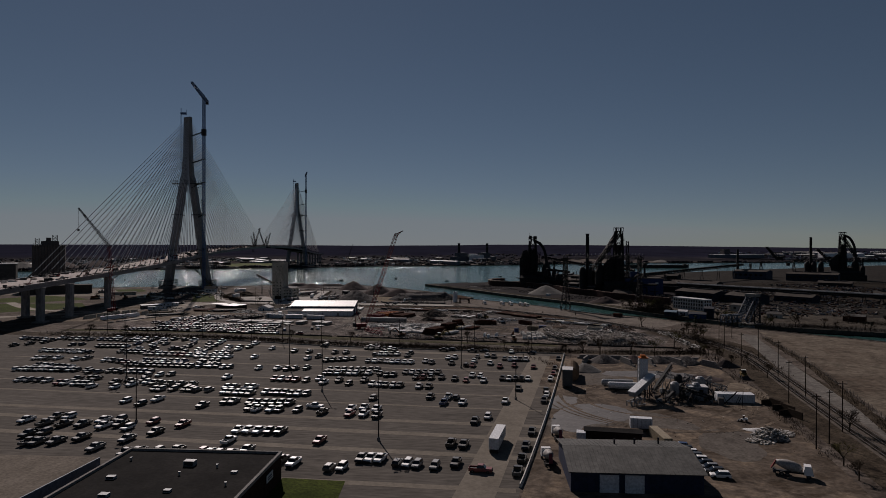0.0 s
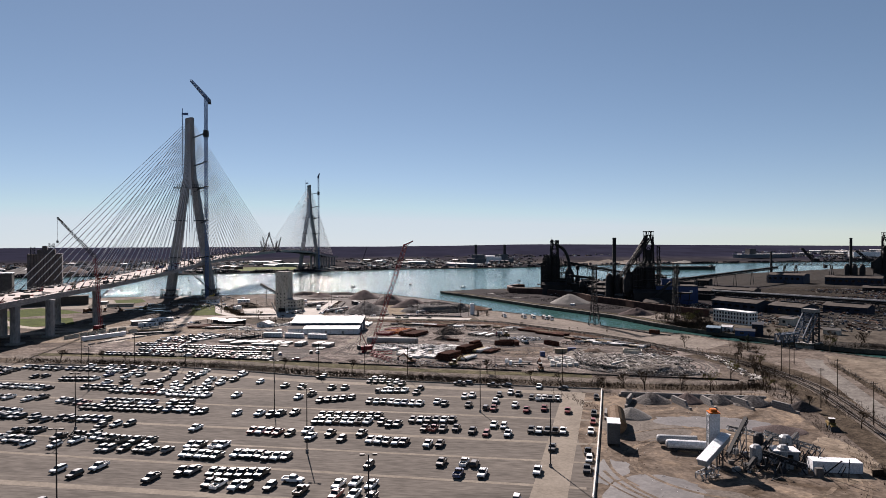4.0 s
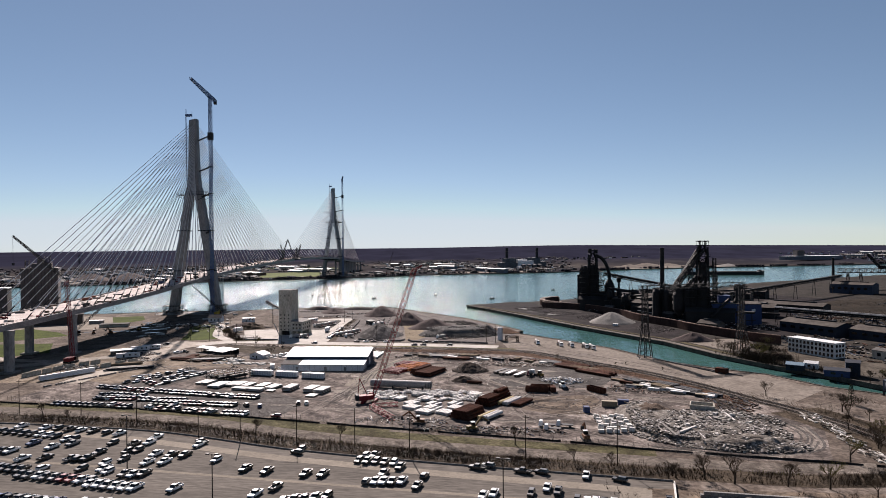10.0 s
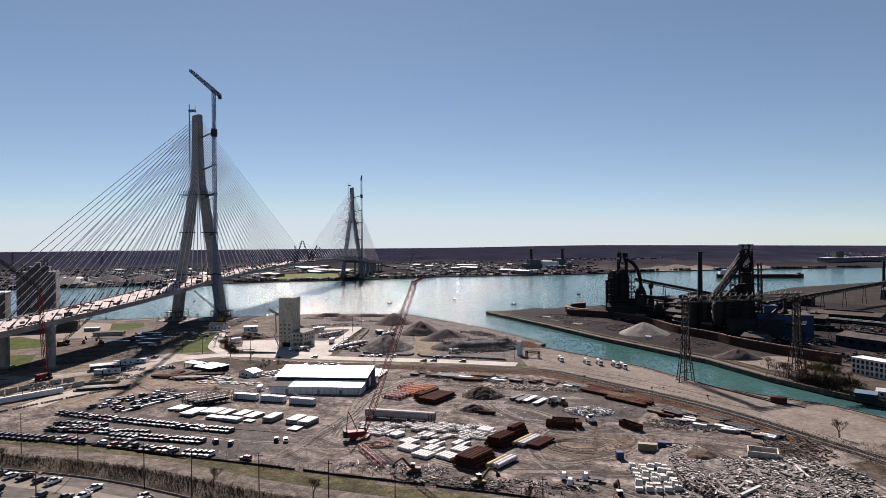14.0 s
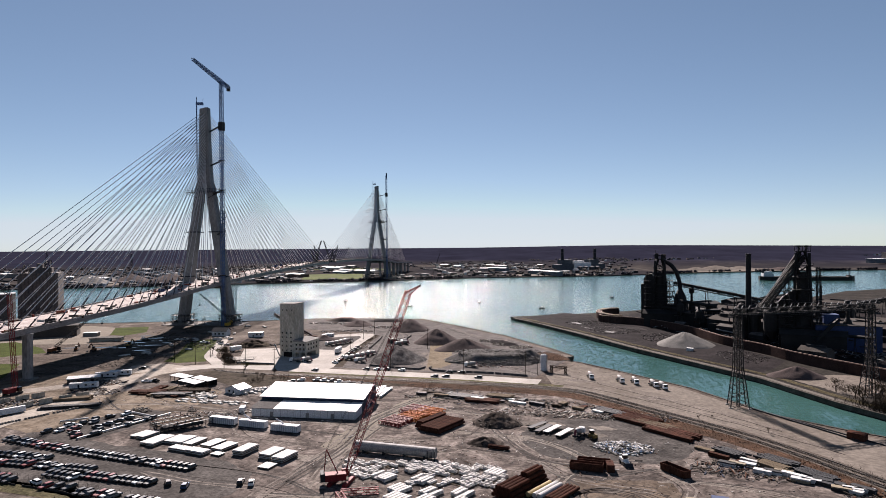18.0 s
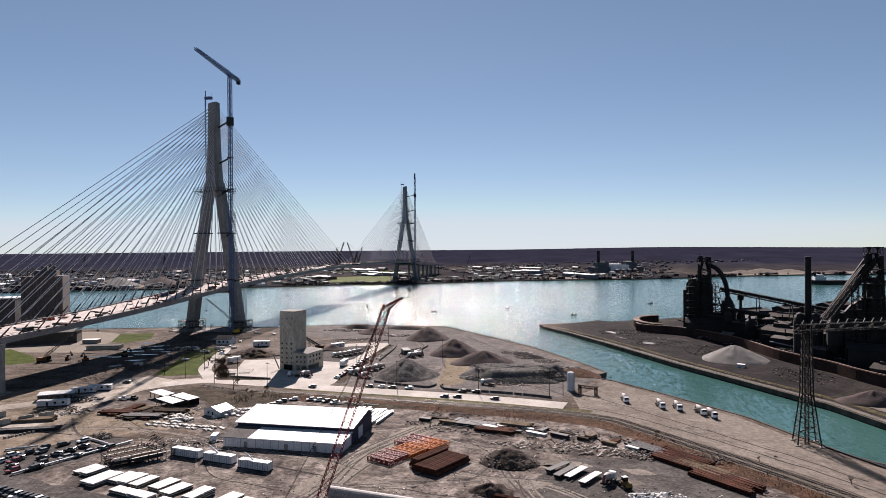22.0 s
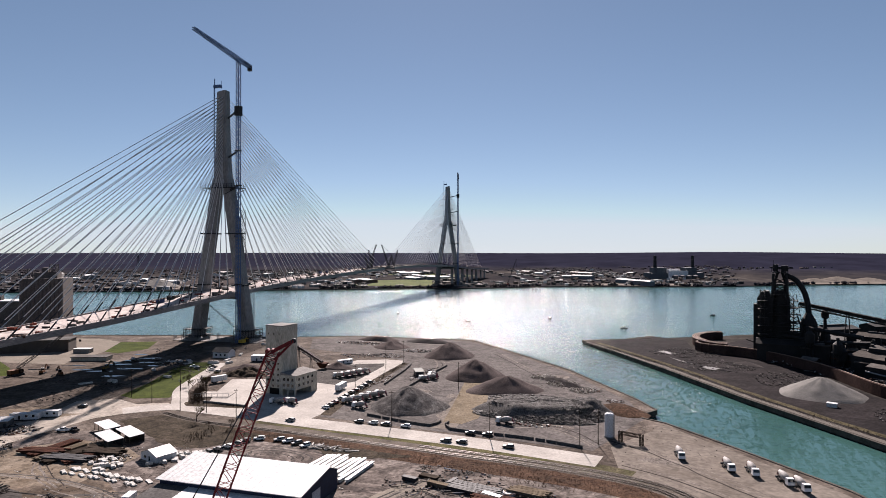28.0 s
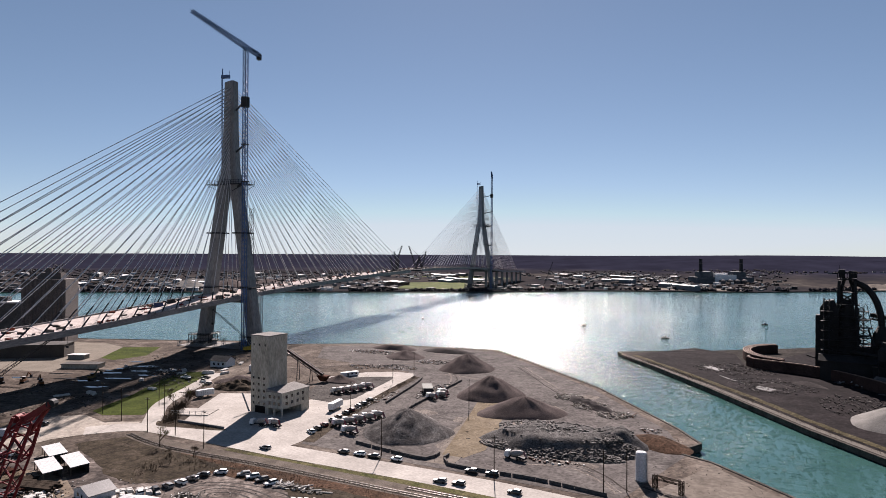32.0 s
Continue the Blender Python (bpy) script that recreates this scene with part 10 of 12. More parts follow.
mill_shed(294, 632, -58, 16, 12, 7, NAVY2, MILL_ROOF, "low navy shed with a dusty roof")
mill_shed(187, 684, -40, 9, 6, 5, surf("tan_sheet", (0.16, 0.12, 0.09), (0.24, 0.19, 0.15), 5, 0.8), MILL_ROOF, "brown sheet shed near the ore wall")
mill_shed(250, 790, -30, 26, 12, 10, SOOT, MILL_ROOF, "dark mill shed behind the blue building")
mill_shed(310, 830, -40, 30, 12, 8, SOOT, MILL_ROOF, "dark mill shed with a dusty roof")
mill_shed(345, 640, -50, 18, 8, 6, NAVY2, MILL_ROOF, "small navy shed by the pipe bridge")
mill_shed(420, 540, -40, 26, 10, 7, SOOT, MILL_ROOF, "dark long shed on the mill ground")
mill_shed(488, 1090, -40, 26, 16, 13, surf("blue_grey_clad", (0.05, 0.075, 0.13), (0.08, 0.11, 0.17), 8, 0.8), MILL_ROOF, "large blue-grey mill hall")
mill_shed(560, 1040, -35, 36, 12, 11, NAVY2, MILL_ROOF, "distant navy hall with a dusty roof")
mill_shed(700, 980, -30, 34, 12, 9, SOOT, MILL_ROOF, "distant dark mill hall on scrub")
mill_shed(520, 900, -35, 20, 8, 5, SOOT, MILL_ROOF, "low dark shed on the scrub")
mill_shed(470, 690, -30, 20, 7, 5, NAVY2, MILL_ROOF, "low navy shed on the scrub")
mill_shed(160, 790, -45, 22, 9, 12, SOOT, MILL_ROOF, "dark hall between the furnaces")
mill_shed(205, 838, -20, 24, 10, 14, SOOT, MILL_ROOF, "dark hall behind the furnaces")
mill_shed(136, 866, -30, 16, 8, 10, SOOT, MILL_ROOF, "sooty hall beside the furnace")
for x, y, rz, l, w, h in ((165, 1000, 38, 22, 8, 7), (214, 1038, 38, 22, 8, 8), (262, 1064, 35, 18, 9, 10), (190, 930, -30, 20, 9, 9), (242, 900, -30, 24, 10, 11), (158, 915, -35, 13, 8, 8), (282, 960, -30, 26, 10, 10), (226, 968, 30, 16, 8, 7), (320, 1010, -35, 24, 9, 9)):
    mill_shed(x, y, rz, l, w, h, SOOT, SOOT if w == 8 else MILL_ROOF, "low sooty hall among the furnace plant")
ch = thing("chimney", (487, 1151, Z2), "slim dark chimney on the island", "chimney")
part("shaft", M().turned((0, 0), [(2.4, 0), (1.7, 48), (1.9, 48.2), (1.9, 49)], 12), SOOT, ch)
root = thing("ore_bridge", (560, 1176, Z2), "long dark lattice ore bridge with a leaning boom", "crane", rz=-3)
part("girder", M().lattice((-54, 0, 28), (120, 0, 28), 6.0, 36, 0.5, chord=0.9), SOOT, root)
part("walkway", M().box(-54, 120, -3.6, -2.8, 31.2, 31.5), SOOT, root)
for px in (-40, -22, 34, 60, 104):
    for py in (-3, 3):
        part("leg", M().beam((px - 3, py, 0), (px, py, 25.4), 0.9).beam((px + 3, py, 0), (px, py, 25.4), 0.9).beam((px - 1.6, py, 12), (px + 1.6, py, 12), 0.5), SOOT, root)
for px, ln in ((-2, 22), (84, 18)):
    for py in (-2.4, 2.4):
        part("boom", M().lattice((px + 8, py, 31), (px - 10, py, 31 + ln), 1.8, 9, 0.35, chord=0.6), SOOT, root)
        part("stay_strut", M().beam((px - 10, py, 31 + ln), (px + 18, py, 31), 0.5).beam((px + 1, py, 31 + ln * 0.4), (px + 18, py, 31), 0.4), SOOT, root)
    part("machine_house", M().box(px + 6, px + 16, -4, 4, 31.2, 36).box(px - 13, px - 8, -3.2, 3.2, 30 + ln, 32 + ln), SOOT, root)
part("trolley_cab", M().box(22, 27, -2.6, 2.6, 20, 25), SOOT, root)
wb2 = thing("white_office", (219.3, 560.6, Z2), "white three-storey office building with dark windows", "building", rz=-59)
part("wall", M().box(-16.5, 16.5, -4.75, 4.75, 0, 9.4), surf("whitewashed_wall", (0.62, 0.61, 0.58), (0.74, 0.73, 0.70), 5, 0.8, fine=0.5), wb2)
part("roof", M().box(-16.8, 16.8, -5.05, 5.05, 9.4, 9.8), WHITE_ROOF, wb2)
for i in range(12):
    for z in (1.0, 4.0, 6.9):
        w = part("window", M().box(-15.9 + i * 2.7, -14.4 + i * 2.7, -4.83, -4.75, z, z + 1.8), DARK_GLASS, wb2)
        part("sill", M().box(-16 + i * 2.7, -14.3 + i * 2.7, -4.91, -4.75, z - 0.2, z), GREY_CONC, w)
for j in range(3):
    for z in (1.0, 4.0, 6.9):
        part("window", M().box(16.5, 16.58, -3.8 + j * 2.9, -2.2 + j * 2.9, z, z + 1.8), DARK_GLASS, wb2)
for x, y, rz, l, w, h, wm, rm2, lab in ((186, 506, -30, 4.5, 3, 3.2, NAVY2, surf("light_blue_roof", (0.16, 0.3, 0.42), (0.22, 0.37, 0.5), 2, 0.6), "blue shack with a light blue roof at the canal"), (197, 512, -30, 3.5, 2.5, 3, WHITE_WALL, WHITE_ROOF, "white-roofed shack at the canal"), (201, 490, -22, 6, 3.2, 3.4, BLUE_CLAD, NAVY2, "blue pump house at the canal"), (210, 492, -22, 3.4, 3.4, 7.5, NAVY2, NAVY2, "dark blue gate house at the canal"), (254, 545, -60, 6, 4.5, 5.5, OLD_CONCRETE, GREY_ROOF, "pale two-storey gate house"), (262, 500, -35, 5, 3, 3, OLD_CONCRETE, GREY_ROOF, "small pale hut on the mill yard"), (310, 480, -35, 7, 4, 4, RUST, GREY_ROOF, "rust-red hut on the mill yard")):
    root = thing("canal_hut", (x, y, Z2), lab, "hut", "huts along the canal", rz)
    wl = M().box(-l, l, -w, w, 0, h)
    wl.add([(-l, -w, h), (-l, w, h), (-l, 0, h + 1.3), (l, -w, h), (l, w, h), (l, 0, h + 1.3)], [(0, 2, 1), (3, 4, 5)])
    part("wall", wl, wm, root)
    for sg in (-1, 1):
        part("roof", M().hexa([(-l - 0.3, 0, h + 1.3), (l + 0.3, 0, h + 1.3), (l + 0.3, sg * (w + 0.4), h), (-l - 0.3, sg * (w + 0.4), h), (-l - 0.3, 0, h + 1.45), (l + 0.3, 0, h + 1.45), (l + 0.3, sg * (w + 0.4), h + 0.15), (-l - 0.3, sg * (w + 0.4), h + 0.15)]), rm2, root)
    part("window", M().box(-l * 0.5, -l * 0.1, -w - 0.05, -w, h * 0.4, h * 0.75), DARK_GLASS, root)
    part("door", M().box(l * 0.3, l * 0.3 + 0.9, -w - 0.05, -w, 0, 2.1), STEEL_DARK, root)
# raised bascule bridge over the canal
SLATE = surf("slate_blue_steel", (0.10, 0.14, 0.20), (0.16, 0.21, 0.28), 4, 0.6, bump=0)
bsc = thing("bascule_bridge", (212, 447, 0), "raised slate-blue steel bascule bridge over the canal", "bridge", rz=33)
part("approach_truss", M().lattice((-12, 0, 8), (4, 0, 8), 4.5, 6, 0.5, chord=0.7), SLATE, bsc)
for x in (-11, -6, -1):
    for sg in (-2.4, 2.4):
        part("trestle_leg", M().beam((x, sg * 1.3, 1), (x, sg, 7), 0.7), STEEL_DARK, bsc)
for sg in (-3.4, 3.4):
    lf = M()
    a, b = Vector((6, sg, 7)), Vector((18, sg, 23))
    dn = Vector((0.8, 0, -0.6)) * 5
    lf.beam(a, b, 0.6, 0.8).beam(a + dn, b + dn * 0.7, 0.6, 0.8)
    for k in range(6):
        t0, t1 = k / 6, (k + 1) / 6
        lf.beam(a.lerp(b, t0), (a + dn).lerp(b + dn * 0.7, t1), 0.4).beam((a + dn).lerp(b + dn * 0.7, t0), a.lerp(b, t0), 0.4)
    part("leaf_truss", lf, SLATE, bsc)
ld = M()
for k in range(9):
    c = Vector((6, 0, 7)).lerp(Vector((18, 0, 23)), k / 8)
    ld.beam((c.x, -3.4, c.z), (c.x, 3.4, c.z), 0.4)
    if k < 8:
        d = Vector((6, 0, 7)).lerp(Vector((18, 0, 23)), (k + 1) / 8)
        ld.beam((c.x, -3.4, c.z), (d.x, 3.4, d.z), 0.3).beam((c.x, 3.4, c.z), (d.x, -3.4, d.z), 0.3)
part("leaf_bracing", ld, SLATE, bsc)
part("counterweight", M().box(16, 22, -4, 4, 22, 24), GREY_CONC, bsc)
part("pier", M().box(10, 24, -5, 5, -2, 3.4), GREY_CONC, bsc)
part("tower", M().lattice((20, 0, 3), (20, 0, 22), 6, 6, 0.5, chord=0.8), STEEL_DARK, bsc)
brush("island_scrub", [[(160, 560), (172, 540), (182, 520), (192, 500)], [(176, 548), (190, 530)], [(228, 462), (250, 448), (300, 424), (360, 374), (420, 326)], [(168, 590), (178, 570)]], 12, 4.2, 5, TWIG, "leafless scrub along the island bank", 16, Z2)
for i, (x, y) in enumerate(((168, 566), (172, 548), (176, 536), (182, 528), (164, 580), (188, 520), (198, 579), (240, 452), (252, 446), (268, 440), (226, 430), (236, 456), (300, 470), (320, 460), (340, 440), (270, 428), (286, 420), (304, 408), (318, 402), (336, 386), (350, 378), (372, 356), (384, 350), (290, 432), (330, 404), (362, 380), (405, 334), (246, 470), (262, 462), (210, 474), (216, 470))):
    m = pose(x, y, Z2, 0, 0, i * 47) @ Matrix.Diagonal((1.0, 1.0, 0.8 + (i % 4) * 0.1, 1))
    t = copy_thing(protos[i % 4], m)
    t.matrix_basis = m
brush("island_thicket", [[(162, 558), (171, 548), (175, 536), (180, 525)], [(180, 560), (190, 545), (196, 540)], [(190, 585), (198, 576)]], 22, 6.0, 5.0, THICKET, "dense brown thicket on the island bank", 35, z=Z2)
for i, (x, y) in enumerate(((166, 552), (171, 543), (176, 532), (181, 526), (187, 545), (193, 541), (180, 553), (194, 580), (173, 556))):
    m = pose(x, y, Z2, 0, 0, i * 61) @ Matrix.Diagonal((1.3, 1.3, 1.05 + (i % 3) * 0.12, 1))
    t = copy_thing(protos[(i * 3) % 4], m)
    t.matrix_basis = m
scatter("mill_clutter", [(300, 560, 70, 50, 0.5), (380, 640, 60, 60, 0.5), (240, 620, 30, 30, 0.6), (340, 760, 60, 60, 0.8), (430, 760, 60, 60, 1.0), (530, 820, 70, 60, 1.0), (600, 720, 60, 50, 1.0), (490, 900, 60, 50, 1.0)], 1900, 1.8, [(0.06, 0.05, 0.045), (0.2, 0.18, 0.16), (0.35, 0.33, 0.3), (0.12, 0.06, 0.04), (0.05, 0.07, 0.11)], "scrap and plant strewn over the mill ground", 83, 0.4, lift=-0.4)

# pipes, vessels and small plant between the furnaces
mr2 = random.Random(88)
for i in range(46):
    t = mr2.random()
    x, y = 96 + 120 * t + mr2.uniform(-10, 26), 842 - 140 * t + mr2.uniform(-6, 34)
    if math.hypot(x - 100, y - 848) < 13 or math.hypot(x - 190, y - 722) < 14:
        continue
    kind = i % 4
    if kind == 0:
        root = thing("duct", (x, y, Z2), "sooty gas duct on steel trestles", "duct", "mill ducts", mr2.uniform(-70, -20))
        ln, z = mr2.uniform(9, 18), mr2.uniform(9, 19)
        part("pipe", M().tube((-ln, 0, z), (ln, 0, z + mr2.uniform(-4, 4)), mr2.uniform(0.8, 1.5), 10), SOOT, root)
        for q in (-0.8, 0.0, 0.8):
            part("trestle", M().beam((q * ln - 1, 0, 0), (q * ln, 0, z), 0.4).beam((q * ln + 1, 0, 0), (q * ln, 0, z), 0.4), SOOT, root)
    elif kind == 1:
        root = thing("dust_catcher", (x, y, Z2), "sooty conical dust catcher on legs", "vessel", "mill vessels")
        h = mr2.uniform(13, 24)
        part("vessel", M().turned((0, 0), [(0.5, h - 12), (3.0, h - 8), (3.0, h - 2), (1.0, h), (1.0, h + 2)], 12), SOOT, root)
        for a in range(4):
            part("leg", M().beam((2.4 * math.cos(a * 1.57), 2.4 * math.sin(a * 1.57), 0), (2.4 * math.cos(a * 1.57), 2.4 * math.sin(a * 1.57), h - 8), 0.45), SOOT, root)
    elif kind == 2:
        root = thing("plant_house", (x, y, Z2), "small sooty plant house with a dusty roof", "shed", "mill plant houses", mr2.uniform(-60, -10))
        a, b, h = mr2.uniform(3, 7), mr2.uniform(3, 6), mr2.uniform(6, 15)
        part("wall", M().box(-a, a, -b, b, 0, h), SOOT, root)
        part("roof", M().box(-a - 0.3, a + 0.3, -b - 0.3, b + 0.3, h, h + 0.4), MILL_ROOF, root)
        part("vent", M().turned((a * 0.4, 0), [(0.7, h), (0.7, h + 2.2), (1.0, h + 2.4), (0.2, h + 3)], 8), SOOT, root)
        part("door", M().box(-1.2, 1.2, -b - 0.08, -b, 0, 3), STEEL_DARK, root)
    else:
        root = thing("pipe_rack", (x, y, Z2), "dark steel rack crowded with pipes", "rack", "mill pipe racks", mr2.uniform(-65, -25))
        ln, h = mr2.uniform(8, 14), mr2.uniform(7, 12)
        for q in range(4):
            u = -ln + 2 * ln * q / 3
            part("frame", M().beam((u, -1.5, 0), (u, -1.5, h + 2), 0.35).beam((u, 1.5, 0), (u, 1.5, h + 2), 0.35).beam((u, -1.5, h), (u, 1.5, h), 0.35), SOOT, root)
        for q in range(4):
            part("pipe", M().tube((-ln - 2, -1.1 + q * 0.75, h + 0.5), (ln + 2, -1.1 + q * 0.75, h + 0.5), 0.3, 6), (GALV, RUST, SOOT, SOOT)[q], root)
PLANT_ROOF = surf("dusty_plant_roof", (0.17, 0.155, 0.145), (0.30, 0.275, 0.255), 6, 0.85, fine=0.8)
mr3 = random.Random(71)
for x, y, a, b, h, rz in ((140, 812, 9, 5, 11, -40), (150, 775, 7, 5, 9, -45), (172, 776, 8, 6, 14, -40), (182, 752, 6, 5, 10, -40), (124, 834, 7, 4, 13, -30), (166, 742, 6, 4, 7, -50), (200, 765, 9, 5, 12, -35), (222, 776, 10, 6, 9, -30), (236, 748, 8, 5, 11, -50), (156, 800, 5, 5, 17, -40), (196, 800, 8, 5, 15, -30), (118, 812, 5, 3, 6, -40), (238, 812, 14, 6, 10, -35), (270, 832, 12, 6, 9, -35)):
    root = thing("plant_house", (x, y, Z2), "low sooty plant house with a pale dusty roof", "shed", "mill plant houses", rz)
    part("wall", M().box(-a, a, -b, b, 0, h), SOOT, root)
    for sg in (-1, 1):
        part("roof", M().hexa([(-a - 0.4, 0, h + 1.6), (a + 0.4, 0, h + 1.6), (a + 0.4, sg * (b + 0.4), h - 0.1), (-a - 0.4, sg * (b + 0.4), h - 0.1), (-a - 0.4, 0, h + 1.8), (a + 0.4, 0, h + 1.8), (a + 0.4, sg * (b + 0.4), h + 0.12), (-a - 0.4, sg * (b + 0.4), h + 0.12)]), PLANT_ROOF, root)
    part("stack", M().turned((a * mr3.uniform(-0.6, 0.6), 0), [(0.5, h), (0.45, h + 6), (0.7, h + 6.2), (0.1, h + 6.8)], 8), SOOT, root)
    part("feed_pipe", M().tube((-a, -b - 1.2, h * 0.7), (a + 6, -b - 1.2, h * 0.7 - 1.5), 0.45, 8), (GALV, SOOT, RUST)[int(x) % 3], root)
for x, y, z, ln, a in ((112, 846, 18, 14, 10), (134, 828, 24, 18, -35), (176, 728, 26, 14, -20), (202, 734, 30, 12, -60), (160, 790, 16, 16, -45)):
    root = thing("duct", (x, y, Z2), "sooty gas main on lattice legs", "duct", "mill ducts", a)
    part("pipe", M().tube((-ln, 0, z), (ln, 0, z - 3), 1.5, 12), SOOT, root)
    for q in (-0.7, 0.7):
        part("trestle", M().lattice((q * ln, 0, 0), (q * ln, 0, z - 2), 1.8, 7, 0.2, chord=0.35), SOOT, root)
for x, y, h, w in ((92, 840, 50, 3.0), (112, 852, 44, 2.6), (178, 716, 52, 3.2), (202, 726, 46, 2.8), (198, 714, 60, 2.4)):
    root = thing("lift_tower", (x, y, Z2), "black lattice lift tower beside the furnace", "tower", "furnace lift towers")
    part("frame", M().lattice((0, 0, 0), (0, 0, h), w, int(h / 3), 0.26, chord=0.45), SOOT, root)
    for q in range(3, int(h / 6)):
        part("landing", M().box(-w, w, -w, w, q * 6, q * 6 + 0.3), SOOT, root)
scatter("plant_clutter", [(130, 800, 16, 12, 4.0), (152, 768, 14, 14, 4.0), (176, 740, 12, 14, 4.0), (206, 700, 18, 12, 3.0), (108, 826, 12, 10, 3.0), (232, 690, 14, 12, 3.0), (100, 868, 14, 12, 1.0), (170, 880, 26, 20, 4.0), (230, 940, 40, 26, 4.0), (150, 960, 24, 16, 2.0), (220, 850, 30, 20, 4.0)], 2400, 1.1, [(0.05, 0.045, 0.045), (0.12, 0.11, 0.105), (0.3, 0.29, 0.28), (0.12, 0.06, 0.045), (0.5, 0.49, 0.48), (0.035, 0.035, 0.04)], "pipes, boxes and scrap crowding the furnace yard", 72, 0.45, lift=Z2 - LAND)
brush("mill_weeds", [[(330, 720), (420, 640), (520, 600), (640, 590)], [(340, 780), (430, 720), (560, 680), (700, 640)], [(360, 840), (470, 800), (600, 760), (760, 700)], [(400, 920), (520, 880), (660, 850), (820, 800)], [(460, 980), (600, 960), (760, 920)]], 4.5, 3.6, 26.0, THICKET, "brown scrub over the waste ground of the island", 73, z=Z2)
brush("quay_weeds", [[(-30, 872), (34, 778), (79, 702), (115, 650), (142, 612)]], 7.0, 1.3, 3.0, TWIG, "dry weeds along the island quay", 18, z=Z2)
scatter("ore_lumps", [(60, 800, 24, 24, 0.05), (100, 760, 20, 30, 0.05), (140, 680, 16, 26, 0.05), (40, 850, 26, 24, 0.05)], 900, 0.7, [(0.06, 0.05, 0.048), (0.14, 0.125, 0.12), (0.035, 0.03, 0.03), (0.22, 0.2, 0.19)], "ore lumps and scrap strewn over the ore field", 89, 0.15, lift=Z2 - LAND)

# ---- far bank ----
def far_z(x, y):
    far = math.hypot(x - 40, y - 200)
    rise = max(0.0, min(1.0, (far - 2300) / 2600))
    az = math.degrees(math.atan2(x - 40, y - 200))
    ridge = 12.0 * max(0.0, min(1.0, (az + 10) / 12)) - 0.75 * max(0.0, az - 4)
    return 2.0 + (52.0 + ridge) * rise ** 1.15


BANK = [Vector(p) for p in curve_through(FAR_BANK[1:17], 40)]
fr2 = random.Random(91)


def inland(t, d):
    """A place on the far bank: t along the bank, d metres inland."""
    i = min(len(BANK) - 2, int(t * (len(BANK) - 1)))
    p, q = BANK[i], BANK[i + 1]
    w = (q - p).normalized()
    return p.lerp(q, fr2.random()) + Vector((-w.y, w.x)) * d


FIELD_FAR = [(-612, 1552), (-540, 1572), (-476, 1612), (-500, 1700), (-548, 1840), (-640, 1850), (-700, 1790), (-652, 1670)]
sheet("far_field", FIELD_FAR, 2.3, surf("far_spring_grass", (0.085, 0.115, 0.028), (0.15, 0.17, 0.055), 40, 0.95, bump=0, fine=6, tone=0.6), "green field on the far bank", "field")


def on_field(p):
    return abs(p.x + 585 + (p.y - 1690) * 0.45) < 92 and 1550 < p.y < 1850


sheet("far_field", [(-900, 2120), (-700, 2090), (-560, 2080), (-560, 2180), (-780, 2260)], 2.4, GRASS, "green field on the far bank", "field")
sheet("far_yard", [(-1090, 1290), (-960, 1262), (-900, 1310), (-940, 1420), (-1060, 1400)], 2.4, SANDY, "pale gravel yard on the far bank", "ground")
sheet("far_yard", [(-150, 1760), (60, 1840), (40, 1900), (-170, 1830)], 2.4, SANDY, "pale gravel yard on the far bank", "ground")
for i, (x, y, r0, h) in enumerate(((330, 2120, 46, 11), (392, 2190, 60, 13), (468, 2230, 50, 10), (292, 2060, 40, 8))):
    heap("far_stone_mound", x, y, r0, r0 * 0.7, h, SANDY, "pale sand heap on the far shore", seed=140 + i, z=2.0)
sheet("far_yard", [(240, 1960), (330, 2010), (520, 2110), (700, 2190), (680, 2290), (430, 2260), (280, 2150)], 2.4, SANDY, "pale sandy shore on the far bank", "ground")
sheet("far_yard", [(430, 2080), (700, 2190), (760, 2260), (480, 2170)], 2.5, SANDY, "pale sandy shore on the far bank", "ground")
for i, (x, y, r0, h) in enumerate(((-1000, 1370, 40, 16), (-960, 1440, 46, 18), (-1040, 1440, 40, 15), (-905, 1500, 50, 17), (-1110, 1480, 36, 14), (560, 2170, 40, 10), (640, 2200, 34, 9))):
    heap("far_stone_mound", x, y, r0, r0, h, AGG_BROWN if i % 2 else AGG_PALE, "large stone heap on the far bank", seed=120 + i, z=2.0)
HALLS = [(surf("far_wall_%d" % k, c, tuple(v * 1.25 for v in c), 20, 0.8, bump=0), surf("far_roof_%d" % k, d, tuple(min(0.85, v * 1.15) for v in d), 25, 0.7, bump=0)) for k, (c, d) in enumerate((((0.30, 0.29, 0.28), (0.66, 0.66, 0.65)), ((0.16, 0.15, 0.15), (0.34, 0.33, 0.32)), ((0.22, 0.14, 0.11), (0.5, 0.48, 0.45)), ((0.2, 0.22, 0.26), (0.72, 0.72, 0.72))))]
